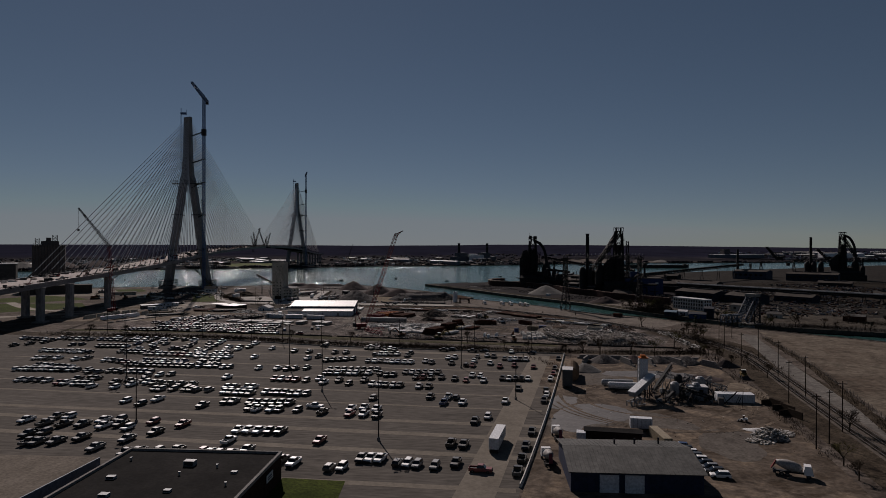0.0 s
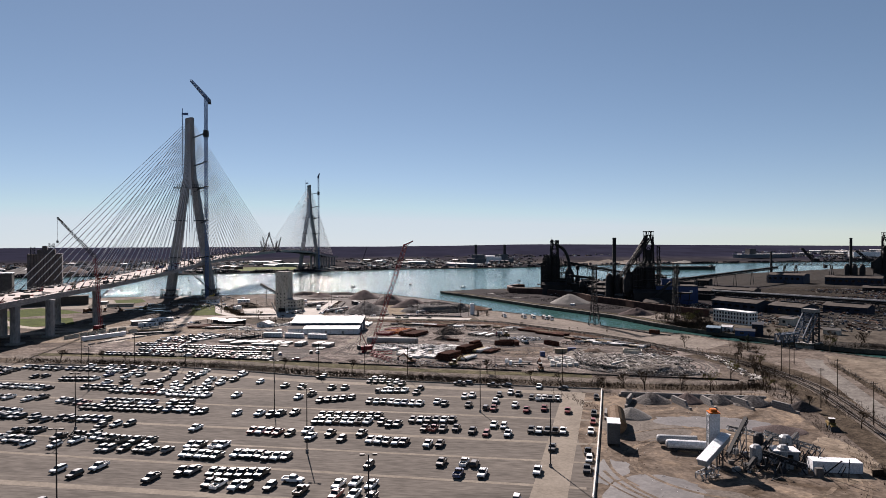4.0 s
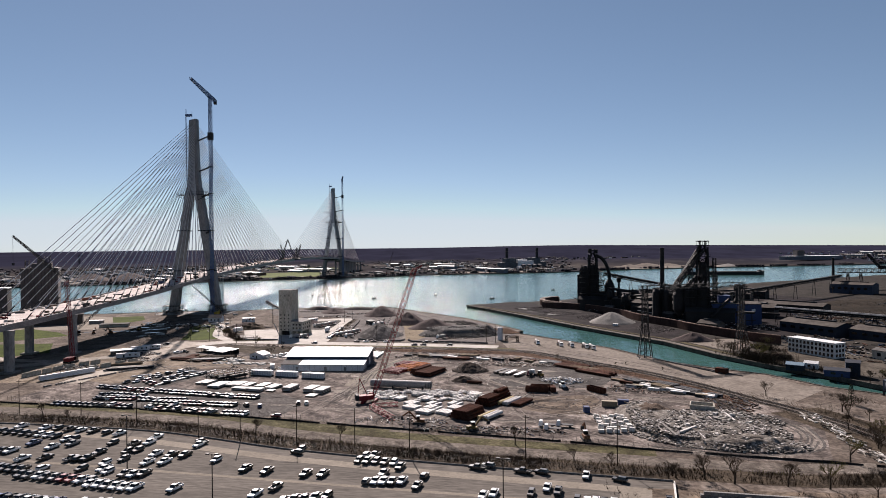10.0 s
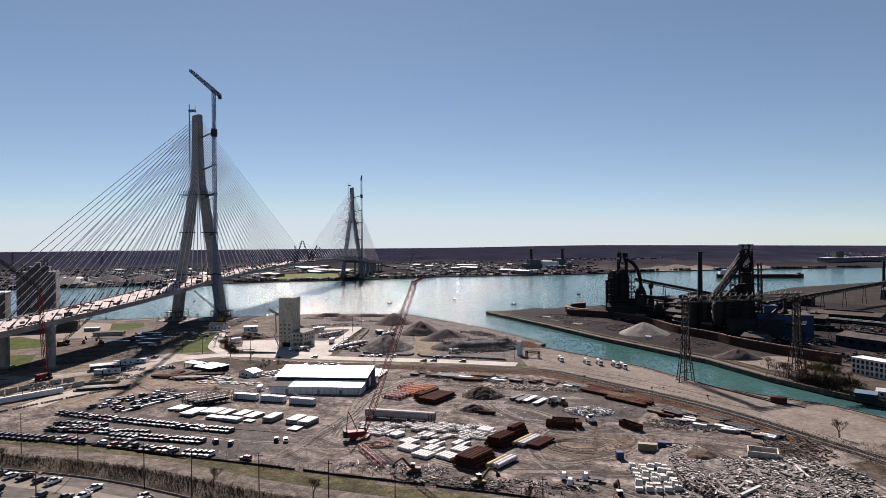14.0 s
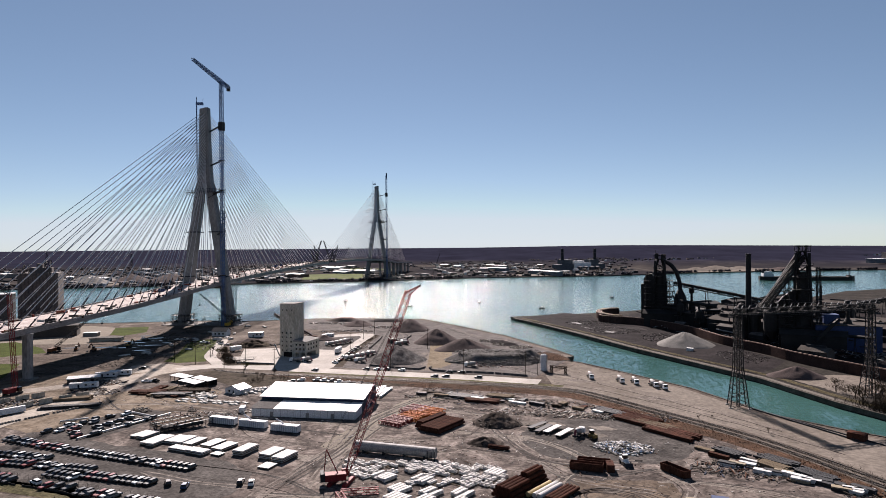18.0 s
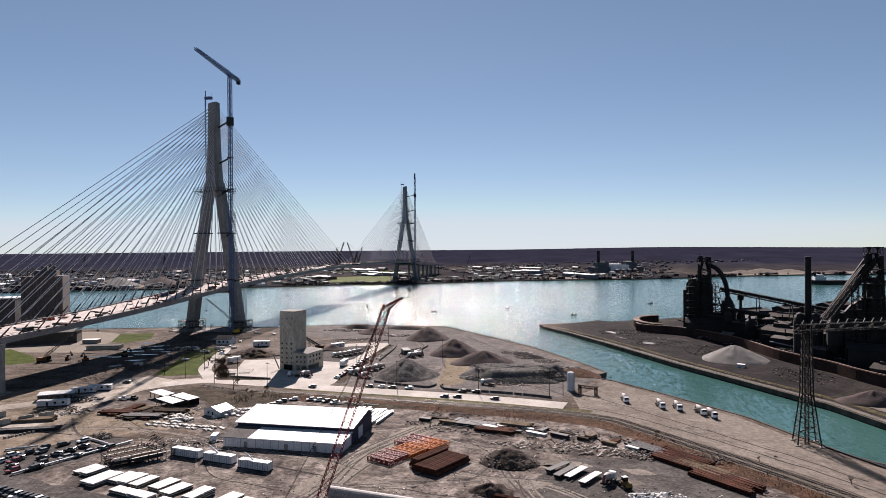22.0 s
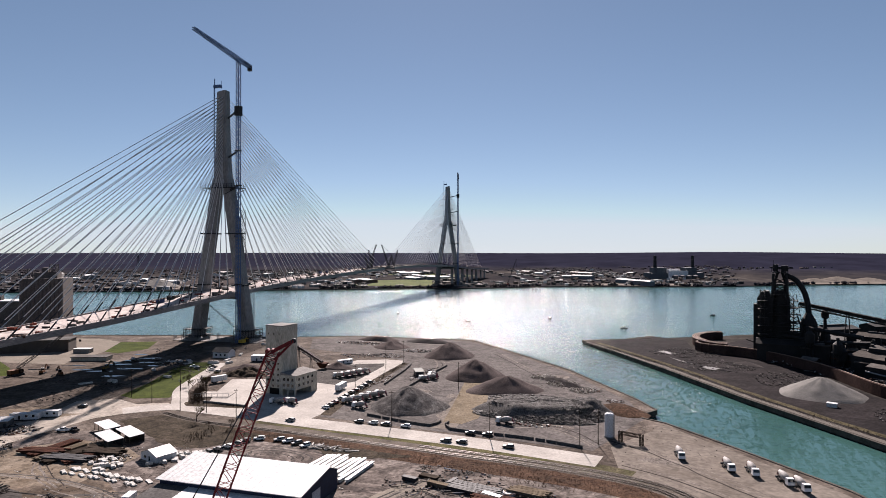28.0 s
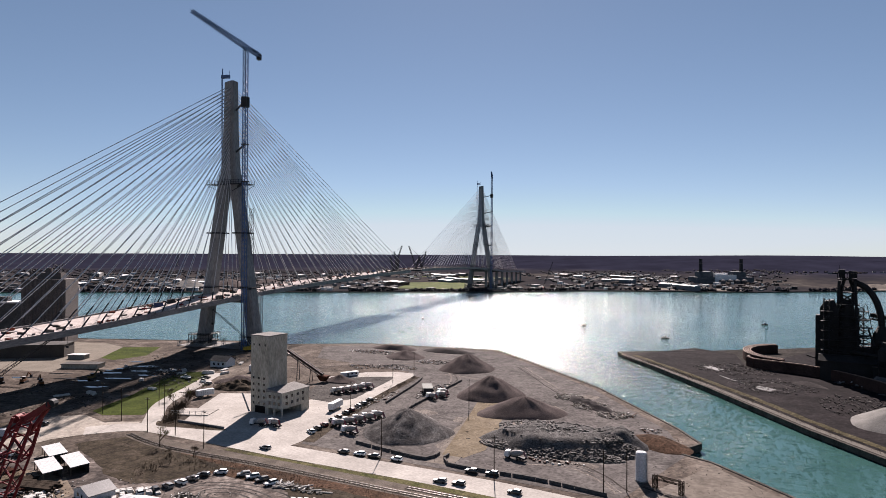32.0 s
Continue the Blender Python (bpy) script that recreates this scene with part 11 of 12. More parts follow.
for i in range(120):
    t = fr2.uniform(0.10, 0.93)
    p = inland(t, fr2.uniform(30, 760))
    if on_field(p) or 190 < p.x < 1250 or (p - Vector((-446, 1624))).length < 90 or math.hypot(p.x - 5, p.y - 2185) < 150:
        continue
    l, w, h = fr2.uniform(10, 40), fr2.uniform(6, 15), fr2.uniform(5, 11)
    wallm2, roofm2 = HALLS[fr2.randrange(4)]
    root = thing("far_hall", (p.x, p.y, far_z(p.x, p.y) - 0.5), ("pale-roofed industrial hall across the river", "grey-roofed hall across the river", "brick hall with a pale roof across the river", "white-roofed hall across the river")[HALLS.index((wallm2, roofm2))], "hall", "halls across the river", fr2.uniform(-50, -10))
    part("wall", M().box(-l, l, -w, w, 0, h), wallm2, root)
    part("roof", M().hexa([(-l - 0.5, -w - 0.5, h), (l + 0.5, -w - 0.5, h), (l + 0.5, w + 0.5, h), (-l - 0.5, w + 0.5, h), (-l - 0.5, -w * 0.3, h + 1.6), (l + 0.5, -w * 0.3, h + 1.6), (l + 0.5, w * 0.3, h + 1.6), (-l - 0.5, w * 0.3, h + 1.6)]), roofm2, root)
# small roofs, vehicles and yards too many to count
town = M()
for _ in range(3600):
    t = fr2.uniform(0.06, 0.96)
    p = inland(t, 20 + 900 * fr2.random() ** 1.4)
    if on_field(p) or 160 < p.x < 1200 and (p.y - 2050) < 0.9 * (p.x - 160) + 700:
        continue
    s = fr2.uniform(2, 9)
    z = far_z(p.x, p.y) - 0.5
    town.obox((p.x, p.y), fr2.uniform(0, 180), (s, s * fr2.uniform(0.4, 1)), z, z + fr2.uniform(2.5, 6.5))
solid("far_town", town, island_mix("town_pieces", [(0.7, 0.7, 0.69), (0.34, 0.33, 0.32), (0.1, 0.09, 0.085), (0.2, 0.15, 0.12), (0.45, 0.44, 0.42), (0.06, 0.06, 0.065)]), "low roofs and parked vehicles across the river", "town", kind="stuff")
woods = M()
for k in range(12000):
    t = fr2.uniform(0.02, 0.99)
    d = 3 + 18 * fr2.random() if k < 2600 else 120 + 1000 * fr2.random() ** 0.85
    p = inland(t, d)
    if k < 2600 and noise.noise((p.x / 60, p.y / 60, 3.0)) < -0.05:
        continue
    if k >= 2600 and (p.x > 190 or on_field(p)):
        continue
    if k >= 2600 and d < 900 and not (190 < p.x < 1250) and noise.noise((p.x / 140, p.y / 140, 1.0)) < 0.12:
        continue
    if math.hypot(p.x - 40, p.y - 200) > 4700:
        continue
    z = far_z(p.x, p.y) - 1
    h = fr2.uniform(4, 8) if k < 2600 else fr2.uniform(3.0, 6.5)
    r0 = h * (fr2.uniform(0.4, 0.75) if k < 2600 else fr2.uniform(0.7, 1.5))
    a = fr2.uniform(0, 2)
    ring = [(p.x + r0 * fr2.uniform(0.6, 1.2) * math.cos(a + q * 1.257), p.y + r0 * fr2.uniform(0.6, 1.2) * math.sin(a + q * 1.257), z + h * fr2.uniform(0.45, 0.75)) for q in range(5)]
    woods.add(ring + [(p.x, p.y, z), (p.x + fr2.uniform(-2, 2), p.y, z + h)], [(q, (q + 1) % 5, 6) for q in range(5)] + [((q + 1) % 5, q, 5) for q in range(5)])
# Bluish pieces: the haze of distance is put into their colour.
solid("far_woods", woods, island_mix("hazed_woods_pieces", [(0.036, 0.036, 0.053), (0.032, 0.032, 0.048), (0.04, 0.039, 0.054), (0.046, 0.042, 0.05)], 1.0), "leafless woods across the river, coloured haze-blue", "woods", kind="stuff")
# power station with two chimneys
ps = thing("power_station", (5, 2190, 2.0), "far power station with two dark chimneys", "power station", rz=33)
# Walls lightened and tanks below greyed, with distance haze put into their colours.
part("main_hall", M().box(-80, 80, -18, 24, 0, 16).box(-66, -30, -10, 16, 16, 30).box(28, 62, -10, 16, 16, 30), surf("slate_clad_hazed", (0.13, 0.15, 0.175), (0.2, 0.22, 0.245), 20, 0.8, bump=0), ps)
part("pale_annex", M().box(-30, 28, -22, -18, 0, 22).box(-24, 10, -10, 10, 16, 26), HALLS[3][1], ps)
for x in (-57, 57):
    c = part("chimney", M().turned((x, 3), [(5.0, 16), (4.2, 61), (4.6, 61.3), (4.6, 62.4)], 14), STEEL_DARK, ps)
    part("band", M().turned((x, 3), [(4.9, 50), (4.9, 52)], 14), HALLS[1][0], c)
for x in (-20, 0, 20, 40):
    part("tank", M().turned((x, -36), [(8, 0), (8, 9), (2, 11)], 14), HALLS[1][0], ps)
pp = thing("far_works", (1060, 2640, 9), "pale far works with a tall block", "building", rz=20)
part("hall", M().box(-120, 120, -20, 20, 0, 14), HALLS[3][0], pp)
part("roof", M().box(-121, 121, -21, 21, 14, 15), HALLS[3][1], pp)
part("tower", M().box(-70, -40, -12, 12, 15, 36), HALLS[1][0], pp)
p2 = thing("far_works", (1500, 2700, 12), "pale far works on the horizon", "building", rz=10)
part("hall", M().box(-90, 90, -16, 16, 0, 18), HALLS[3][1], p2)
part("tank", M().turned((60, -30), [(16, 0), (16, 16), (6, 21)], 16), WHITE_WALL, p2)
# lattice towers on the horizon
for x, y in ((-1500, 2100), (-1180, 3300), (-2050, 2300)):
    z = far_z(x, y)
    root = thing("far_transmission_tower", (x, y, z), "thin lattice transmission tower on the horizon", "pylon", "horizon towers")
    part("mast", M().lattice((0, 0, 0), (0, 0, 52), 9, 8, 0.5, 2, chord=0.7), STEEL_DARK, root)
    part("cross_arm", M().beam((-12, 0, 44), (12, 0, 44), 1.0).beam((-12, 0, 44), (-12, 0, 56), 0.8).beam((12, 0, 44), (12, 0, 56), 0.8), STEEL_DARK, root)
mobile_crane(-330, 1690, (-330, 1692, 8), (-318, 1720, 60), "distant crawler crane near the far tower", 2.2)
# freighter and small boats on the river
sh = thing("freighter", (480, 1688, 0), "dark river freighter with a white stern house", "ship", rz=4)
part("hull", M().rings([[(x, -w, -1), (x, w, -1), (x, w * 1.1, h), (x, -w * 1.1, h)] for x, w, h in ((-92, 5, 9), (-84, 10, 8), (70, 11, 7), (86, 7, 8.5), (94, 0.6, 10))]), surf("dark_hull", (0.02, 0.018, 0.02), (0.04, 0.035, 0.035), 12, 0.6), sh)
part("stern_house", M().box(-86, -66, -8, 8, 8, 15).box(-82, -70, -7, 7, 15, 19), WHITE_WALL, sh)
part("funnel", M().turned((-84, 0), [(2, 15), (1.8, 24)], 10), STEEL_DARK, sh)
part("fore_mast", M().beam((84, 0, 8), (84, 0, 20), 0.7).box(80, 86, -5, 5, 8, 11), STEEL_DARK, sh)
part("hatch_deck", M().box(-62, 74, -7, 7, 7.2, 8.4), STEEL_DARK, sh)
for i, (x, y, a) in enumerate(((-190, 1010, 20), (-110, 1075, 70), (-20, 1010, 10), (70, 1180, 40), (-300, 1060, 120))):
    bt = thing("motor_boat", (x, y, 0), "small dark motor boat on the river", "boat", "small boats", a)
    part("hull", M().rings([[(x2, -w, -0.2), (x2, w, -0.2), (x2, w * 1.2, 1.0), (x2, -w * 1.2, 1.0)] for x2, w in ((-3.4, 1.1), (1.5, 1.2), (3.8, 0.1))]), STEEL_DARK, bt)
    part("cabin", M().box(-0.8, 1.0, -0.8, 0.8, 1.0, 2.2), WHITE_WALL, bt)

# ---- more of the lot, the yard and the terminal ----
MORE_LOT_A = [(-171.1, 350), (-159.3, 349), (-153.7, 348.7), (-147.7, 348.1), (-142.4, 347.8), (-136.5, 347.2), (-129.6, 345.8), (-123.9, 345.1), (-106.5, 342.2), (-45.7, 334.1), (-148.5, 330.2), (-139.6, 329.8), (-139.6, 335.7), (-137.1, 336.8), (-118.8, 333.8), (-107.1, 325.2), (-104.3, 325.5), (-110, 333.7), (-95, 323.5), (-89.1, 323.5), (-90.1, 328.7), (-87.6, 331.1), (-70.7, 320.1)]
MORE_LOT_B = [(-20.7, 331.2), (-17.9, 330.9), (-13.1, 330.2), (-7.5, 329.5), (-138.9, 314), (-129.9, 308.7), (-131.5, 315.6), (-124.4, 306.2), (-122.1, 308.7), (-121.7, 315.8), (-118.9, 315.9), (-116.2, 316.8), (-114.6, 301.6), (-113.5, 304.6), (-111.1, 307), (-108.7, 310.3), (-107, 313.1), (-106.9, 303.7), (-103.4, 307.7), (-100.6, 305.6), (-97.8, 308.6), (-93.4, 304.2), (-90.3, 304), (-87.6, 305.2), (-15.4, 312.5), (-10.8, 314.2), (-9.3, 319.6), (-6.7, 320.6), (2.6, 313.4)]
for x, y in MORE_LOT_A + MORE_LOT_B:
    park(x, y, -10 + (180 if cr.random() < 0.5 else 0), chance_colour(cr), "pickup" if cr.random() < 0.6 else "suv", "vehicles on the lot")
for i, (x, y) in enumerate(((-130.9, 522.4), (-128.9, 526.4), (-127.4, 530.3), (-126.2, 534.6), (-125.4, 538.8), (-124.9, 543), (-121.4, 547.6), (-117.2, 549), (-112.8, 549.4), (-108.4, 549), (-103.6, 548), (-98.8, 546.8))):
    park(x, y, 60 + i * 9, ("white", "black", "silver", "white", "grey", "black", "white", "white", "silver", "white", "black", "white")[i], "suv", "old cars behind the shed")

WEEDS = surf("weedy_brown_ground", (0.07, 0.055, 0.042), (0.15, 0.118, 0.092), 14, 0.95, bump=0.5, fine=0.9, c3=(0.10, 0.08, 0.056), contrast=0.34, warp=1.5, tone=0.43, grit=0.42, blotch=0.5)
GREENING = surf("greening_verge", (0.085, 0.095, 0.03), (0.19, 0.165, 0.085), 6, 0.95, bump=0.5, fine=0.6, contrast=0.3, tone=0.57, grit=0.4, blotch=0.4)
sheet("weed_field", ragged([(-198, 548), (-186, 567), (-165.6, 561), (-121.7, 553.4), (-85.7, 551.5), (-54.9, 550.7), (-77.5, 541), (-108, 552), (-124, 550), (-133.3, 534), (-142.3, 528), (-155.5, 530), (-180.6, 541)]), LAND + 0.09, WEEDS, "weedy brown ground between yard and road", "verge")
strip("road_verge", curve_through([(-128, 567.5), (-94.7, 567), (-71.7, 567.3), (-50.4, 568), (-30.3, 568), (-6, 566)]), 4.5, LAND + 0.085, GREENING, "greening verge between road and railway", "verge")
sheet("court", [(-184, 588), (-163, 591), (-172, 628), (-190, 652), (-213, 642), (-200, 615)], LAND + 0.085, CONCRETE_ROAD, "bright concrete court beside the silo", "pavement")
HAUL_OCHRE = surf("ochre_haul_dust", (0.23, 0.18, 0.12), (0.37, 0.305, 0.225), 12, 0.95, bump=0.2, fine=1.0, warp=1.0, tone=0.53, grit=0.25, blotch=0.25)
sheet("haul_way", [(-61, 600), (-67, 628), (-72, 650), (-80, 684), (-70, 690), (-60, 668), (-54, 645), (-48, 612), (-52, 600)], LAND + 0.09, HAUL_OCHRE, "ochre dust worn between the stone heaps", "road")
for cx, cy, r0 in ((-103, 533, 8), (-104, 533, 11), (-101, 534, 14), (-103, 532, 5.5)):
    strip("tyre_track", [(cx + r0 * 1.5 * math.cos(a / 10), cy + r0 * 0.7 * math.sin(a / 10)) for a in range(0, 58)], 0.7, LAND + 0.075, DARK_YARD, "dark circling tyre mark in the yard", "track")
TRACK_PALE = surf("pale_wheel_dust", (0.28, 0.245, 0.215), (0.40, 0.355, 0.315), 6, 0.95, bump=0.1, fine=0.8, tone=0.52, grit=0.3, blotch=0.3)
tr3 = random.Random(33)
for pts in ([(-200, 476), (-170, 484), (-140, 484), (-112, 476), (-70, 470), (-50, 462)], [(-46, 400), (-50, 430), (-48, 470), (-38, 508), (-30, 530)], [(-30, 505), (-12, 498), (8, 500), (30, 508)], [(-14, 470), (-4, 468), (14, 468), (30, 458), (44, 440)], [(-60, 392), (-20, 394), (10, 380), (50, 384)], [(76, 352), (110, 346), (136, 356), (142, 384)], [(64, 430), (80, 430), (96, 425), (110, 418)], [(-205, 490), (-180, 470), (-150, 462), (-120, 470)], [(20, 440), (34, 434), (30, 420), (34, 408)]):
    for o in (-2.6, -1.1, 0.6, 2.2):
        strip("tyre_track", curve_through([(x + o + tr3.uniform(-0.6, 0.6), y + o * 0.6 + tr3.uniform(-0.6, 0.6)) for x, y in pts], 4), tr3.uniform(0.5, 1.1), LAND + 0.06 + 0.004 * (o + 3), TRACK_PALE if o < 1 else DARK_YARD, "wheel-worn track over the yard gravel", "track")
# silt left by standing water
for i in range(16):
    x, y = tr3.uniform(-60, 60), tr3.uniform(395, 500)
    k = tr3.uniform(2, 5)
    sheet("silt_patch", [(x + k * tr3.uniform(0.7, 1.4) * 1.8 * math.cos(a), y + k * tr3.uniform(0.6, 1.2) * math.sin(a)) for a in [q * 0.5236 for q in range(12)]], LAND + 0.054, TRACK_PALE if i % 2 else PUDDLE, "pale dried silt on the yard gravel", "ground")
sheet("planted_strip", ragged([(-197, 587), (-186, 590), (-161, 590), (-160.5, 587.6), (-179, 583.6), (-191, 581.4)], 0.4), LAND + 0.118, SCRUB, "brown planted strip at the court edge", "verge")
solid("low_wall", M().beam((-188, 590.2, LAND + 0.5), (-161, 590.4, LAND + 0.5), 0.5, 1.0), GREY_CONC, "low concrete wall along the court edge", "wall", kind="structure")
brush("strip_weeds", [[(-194, 585), (-180, 587), (-164, 589)]], 10, 1.6, 1.6, THICKET, "dead weeds in the planted strip", 37)
# hedge, scrub heap and bare trees by the silo court
brush("hedge", [[(-190, 587), (-203, 603), (-217, 623), (-229, 638)]], 16, 4.2, 3.0, TWIG, "tall leafless hedge beside the court", 25)
heap("brush_mound", -214, 657, 15, 9, 5.0, SCRUB, "brown heap of brush and soil by the silo", seed=67, rough=0.3, noise_size=2.5, rz=25)
brush("scrub", [[(-224, 652), (-212, 660), (-202, 664)]], 12, 2.2, 5.0, TWIG, "tangled scrub over the heap", 26, z=LAND + 2.0)
brush("saplings", [[(-150, 548), (-146, 536)], [(-140, 556), (-134, 548)]], 7, 3.5, 4.0, TWIG, "leafless saplings on the weedy ground", 27)
brush("rail_scrub", [[(-60, 548), (-20, 543), (20, 541)], [(-100, 551), (-70, 547)]], 10, 1.2, 4.0, RUSSET, "russet scrub beside the railway", 28)
# rows of timber, beams and slabs in the western yard
for i, (x, y, a, n, l, mat, lab) in enumerate(((-189, 509, 93, 7, 20, RUST, "rust-red"), (-182, 506, 90, 6, 20, TIMBER, "weathered timber"), (-175.5, 506, 88, 7, 22, POLE_WOOD, "dark"), (-168.5, 505, 86, 6, 15, RUST, "rusty"))):
    root = thing("beam_stack", (x, y, LAND + 0.06), f"stack of {lab} long beams in the yard", "beams", "beam stacks", a)
    me = M().box(-l / 2, l / 2, -0.22, 0.22, 0, 0.4).mesh("beam", mat)
    for k in range(n * 2):
        ob = part("beam", me, None, root)
        ob.location = (tr3.uniform(-0.8, 0.8), (k % n - n / 2) * 0.7, 0.12 + (k // n) * 0.46)
for i in range(26):
    t = i / 25
    x, y = -161 + 34 * t + tr3.uniform(-1.5, 1.5), 491 + 2 * math.sin(i * 2.1) + (i % 3) * 2.6
    ob = new("slab_pallet", PAL[i % 3])
    ob.matrix_world = pose(x, y, LAND + 0.06, 0, 0, -25 + tr3.uniform(-6, 6)) @ Matrix.Diagonal((tr3.uniform(1.0, 1.5), 0.7, tr3.uniform(0.4, 0.75), 1))
    tagged(ob, "pallet of pale slabs on brown gravel", "pallet", "slab pallets")
GRITS = [(0.05, 0.045, 0.042), (0.1, 0.085, 0.075), (0.3, 0.27, 0.24), (0.62, 0.6, 0.57), (0.16, 0.09, 0.06), (0.22, 0.2, 0.18)]
scatter("grit", [(-110, 500, 60, 40, 0.0), (-10, 450, 60, 60, 0.0), (70, 430, 40, 50, 0.0), (-190, 500, 30, 30, 0.0)], 1700, 0.36, GRITS, "stones and scraps strewn over the gravel", 70, 0.15)
scatter("grit", [(100, 240, 40, 60, 0.0), (118, 185, 16, 16, 0.1)], 300, 0.24, GRITS, "stones and scraps strewn over the plant yard", 71, 0.15)
scatter("grit", [(-60, 650, 70, 60, 0.0), (-170, 690, 60, 60, 0.0), (30, 600, 30, 30, 0.0)], 900, 0.3, GRITS[:3], "stones strewn over the terminal", 72, 0.1)
scatter("offcuts", [(20, 505, 30, 6, 0.4), (-128, 472, 12, 4, 0.5)], 220, 0.6, GRITS + [(0.55, 0.5, 0.42)], "offcuts and boards dropped in the yard", 73, 0.55)
scatter("site_junk", [(-262, 655, 18, 14, 0.3), (-262, 600, 12, 10, 0.3), (-232, 520, 8, 14, 0.3)], 150, 0.5, GRITS[:3], "site material under the bridge", 74, 0.35)

# loose material lying on the bridge deck
dm = M()
for _ in range(520):
    sp2 = tr3.uniform(-560, 366) if tr3.random() < 0.75 else tr3.uniform(434, 900)
    if abs(sp2) < 8:
        continue
    o = tr3.choice((-1, 1)) * (18 - 17 * tr3.random() ** 1.8)
    q = along(sp2, o)
    z = sum(deck_z(sp2 + d) for d in (-30, -15, 0, 15, 30)) / 5
    dm.obox((q.x, q.y), BRIDGE_RZ + tr3.choice((0, 0, 90, 30)), (tr3.uniform(0.4, 3.2), tr3.uniform(0.3, 0.9)), z - 0.02, z + tr3.uniform(0.3, 1.5))
solid("deck_material", dm, island_mix("deck_pieces", GRITS + [(0.45, 0.12, 0.08), (0.5, 0.46, 0.4), (0.06, 0.06, 0.07)]), "small building material strewn on the bridge deck", "material", kind="stuff")
# bare trees between the railway and the stone bins
for i, (x, y) in enumerate(((90.4, 329), (157.6, 381.6), (160.4, 365), (157.3, 343), (151.1, 312), (155.7, 266.6), (140.5, 343), (80.4, 322), (166, 400), (150, 331), (146, 318), (161, 300), (168, 410))):
    k = tr3.uniform(0.6, 1.05)
    mm = pose(x, y, LAND, 0, 0, tr3.uniform(0, 360)) @ Matrix.Diagonal((k, k, k, 1))
    t = copy_thing(protos[i % 4], mm)
    t.matrix_basis = mm
brush("rail_brush", [[(164, 420), (163, 380), (166, 340)], [(150, 340), (146, 322)], [(176, 440), (186, 428)], [(210, 452), (250, 430), (300, 410)]], 9, 3.4, 5.0, TWIG, "leafless brush along the railway and canal", 29)
brush("canal_brush", [[(176, 556), (190, 530), (200, 515)], [(196, 510), (230, 480)], [(300, 470), (340, 450), (400, 430)]], 9, 4.5, 5.0, TWIG, "tall leafless brush on the canal bank", 30, z=Z2)
# western yard: curb of stacked blocks, precast girder, low dock building and more parked cars
curb = thing("block_curb", (0, 0, LAND + 0.08), "row of pale stacked blocks along the haul road", "curb", kind="structure")
cb_me = M().box(-0.55, 0.55, -0.3, 0.3, 0, 0.7).mesh("curb_block", GREY_CONC)
cb_line = curve_through([(-219.2, 419.7), (-214.2, 432.3), (-208.9, 445.9), (-203.1, 460.6), (-196.8, 476.6)], 1.25)
for i, (x, y) in enumerate(cb_line):
    if i % 9 != 4:
        ob = part("curb_block", cb_me, None, curb)
        ob.location = (x + tr3.uniform(-0.25, 0.25), y, 0)
        ob.rotation_euler = (0, 0, tr3.uniform(-0.15, 0.15))
pg = thing("precast_girder", (-226.5, 445.7, LAND + 0.05), "long pale precast concrete girder on blocks", "girder", rz=65)
part("girder", M().hexa([(-15, -1.3, 0.5), (15, -1.3, 0.5), (15, 1.3, 0.5), (-15, 1.3, 0.5), (-15, -0.9, 3.0), (15, -0.9, 3.0), (15, 0.9, 3.0), (-15, 0.9, 3.0)]), WHITE_WALL, pg)
for x in (-12, -4, 4, 12):
    part("bearer", M().box(x - 0.5, x + 0.5, -1.6, 1.6, 0, 0.5), TIMBER, pg)
    part("post", M().box(x - 0.1, x + 0.1, -0.1, 0.1, 3.0, 4.3), STEEL_DARK, pg)
part("rail", M().beam((-12, 0, 4.3), (12, 0, 4.3), 0.1), STEEL_DARK, pg)
db = thing("site_office", (-243, 520, LAND), "low dark site office with a white roof by the haul road", "building", rz=38)
part("wall", M().box(-8, 8, -4.2, 4.2, 0, 3.0), GREY_ROOF, db)
part("roof", M().box(-8.4, 8.4, -4.6, 4.6, 3.0, 3.3), WHITE_ROOF, db)
for k in range(4):
    part("window", M().box(-6.5 + k * 3.4, -5 + k * 3.4, -4.26, -4.2, 1.1, 2.2), DARK_GLASS, db)
part("door", M().box(6.4, 7.4, -4.26, -4.2, 0, 2.1), STEEL_DARK, db)
sheet("dark_parking", ragged([(-186, 428), (-159, 421), (-150, 468), (-172, 469)]), LAND + 0.064, DARK_YARD, "dark gravel square with parked cars", "ground")
for ax, ay, bx, by in ((-161, 427, -148.8, 469), (-172.5, 468.4, -151.2, 461.6), (-188, 446.5, -180, 454)):
    root = thing("barrier_pipe", (ax, ay, LAND + 0.07), "long white pipe on low blocks edging the parked cars", "barrier", "parking barriers", math.degrees(math.atan2(by - ay, bx - ax)))
    ln = math.hypot(bx - ax, by - ay)
    part("tube", M().tube((0, 0, 0.62), (ln, 0, 0.62), 0.4, 8), WHITE_ROOF, root)
    for k in range(int(ln / 6) + 1):
        part("block", M().box(k * 6 - 0.2, k * 6 + 0.2, -0.5, 0.5, 0, 0.24), GREY_CONC, root)
for x0, y0, x1, y1, n in ((-176, 433, -168.6, 464, 9), (-168, 433, -162, 458, 6), (-160.5, 431, -153.4, 457, 7)):
    for i in range(n):
        t = i / (n - 1)
        park(x0 + (x1 - x0) * t, y0 + (y1 - y0) * t, 96 + tr3.uniform(-5, 5), ("black", "grey", "white", "black", "silver")[(i + n) % 5], "suv", "cars in the yard")
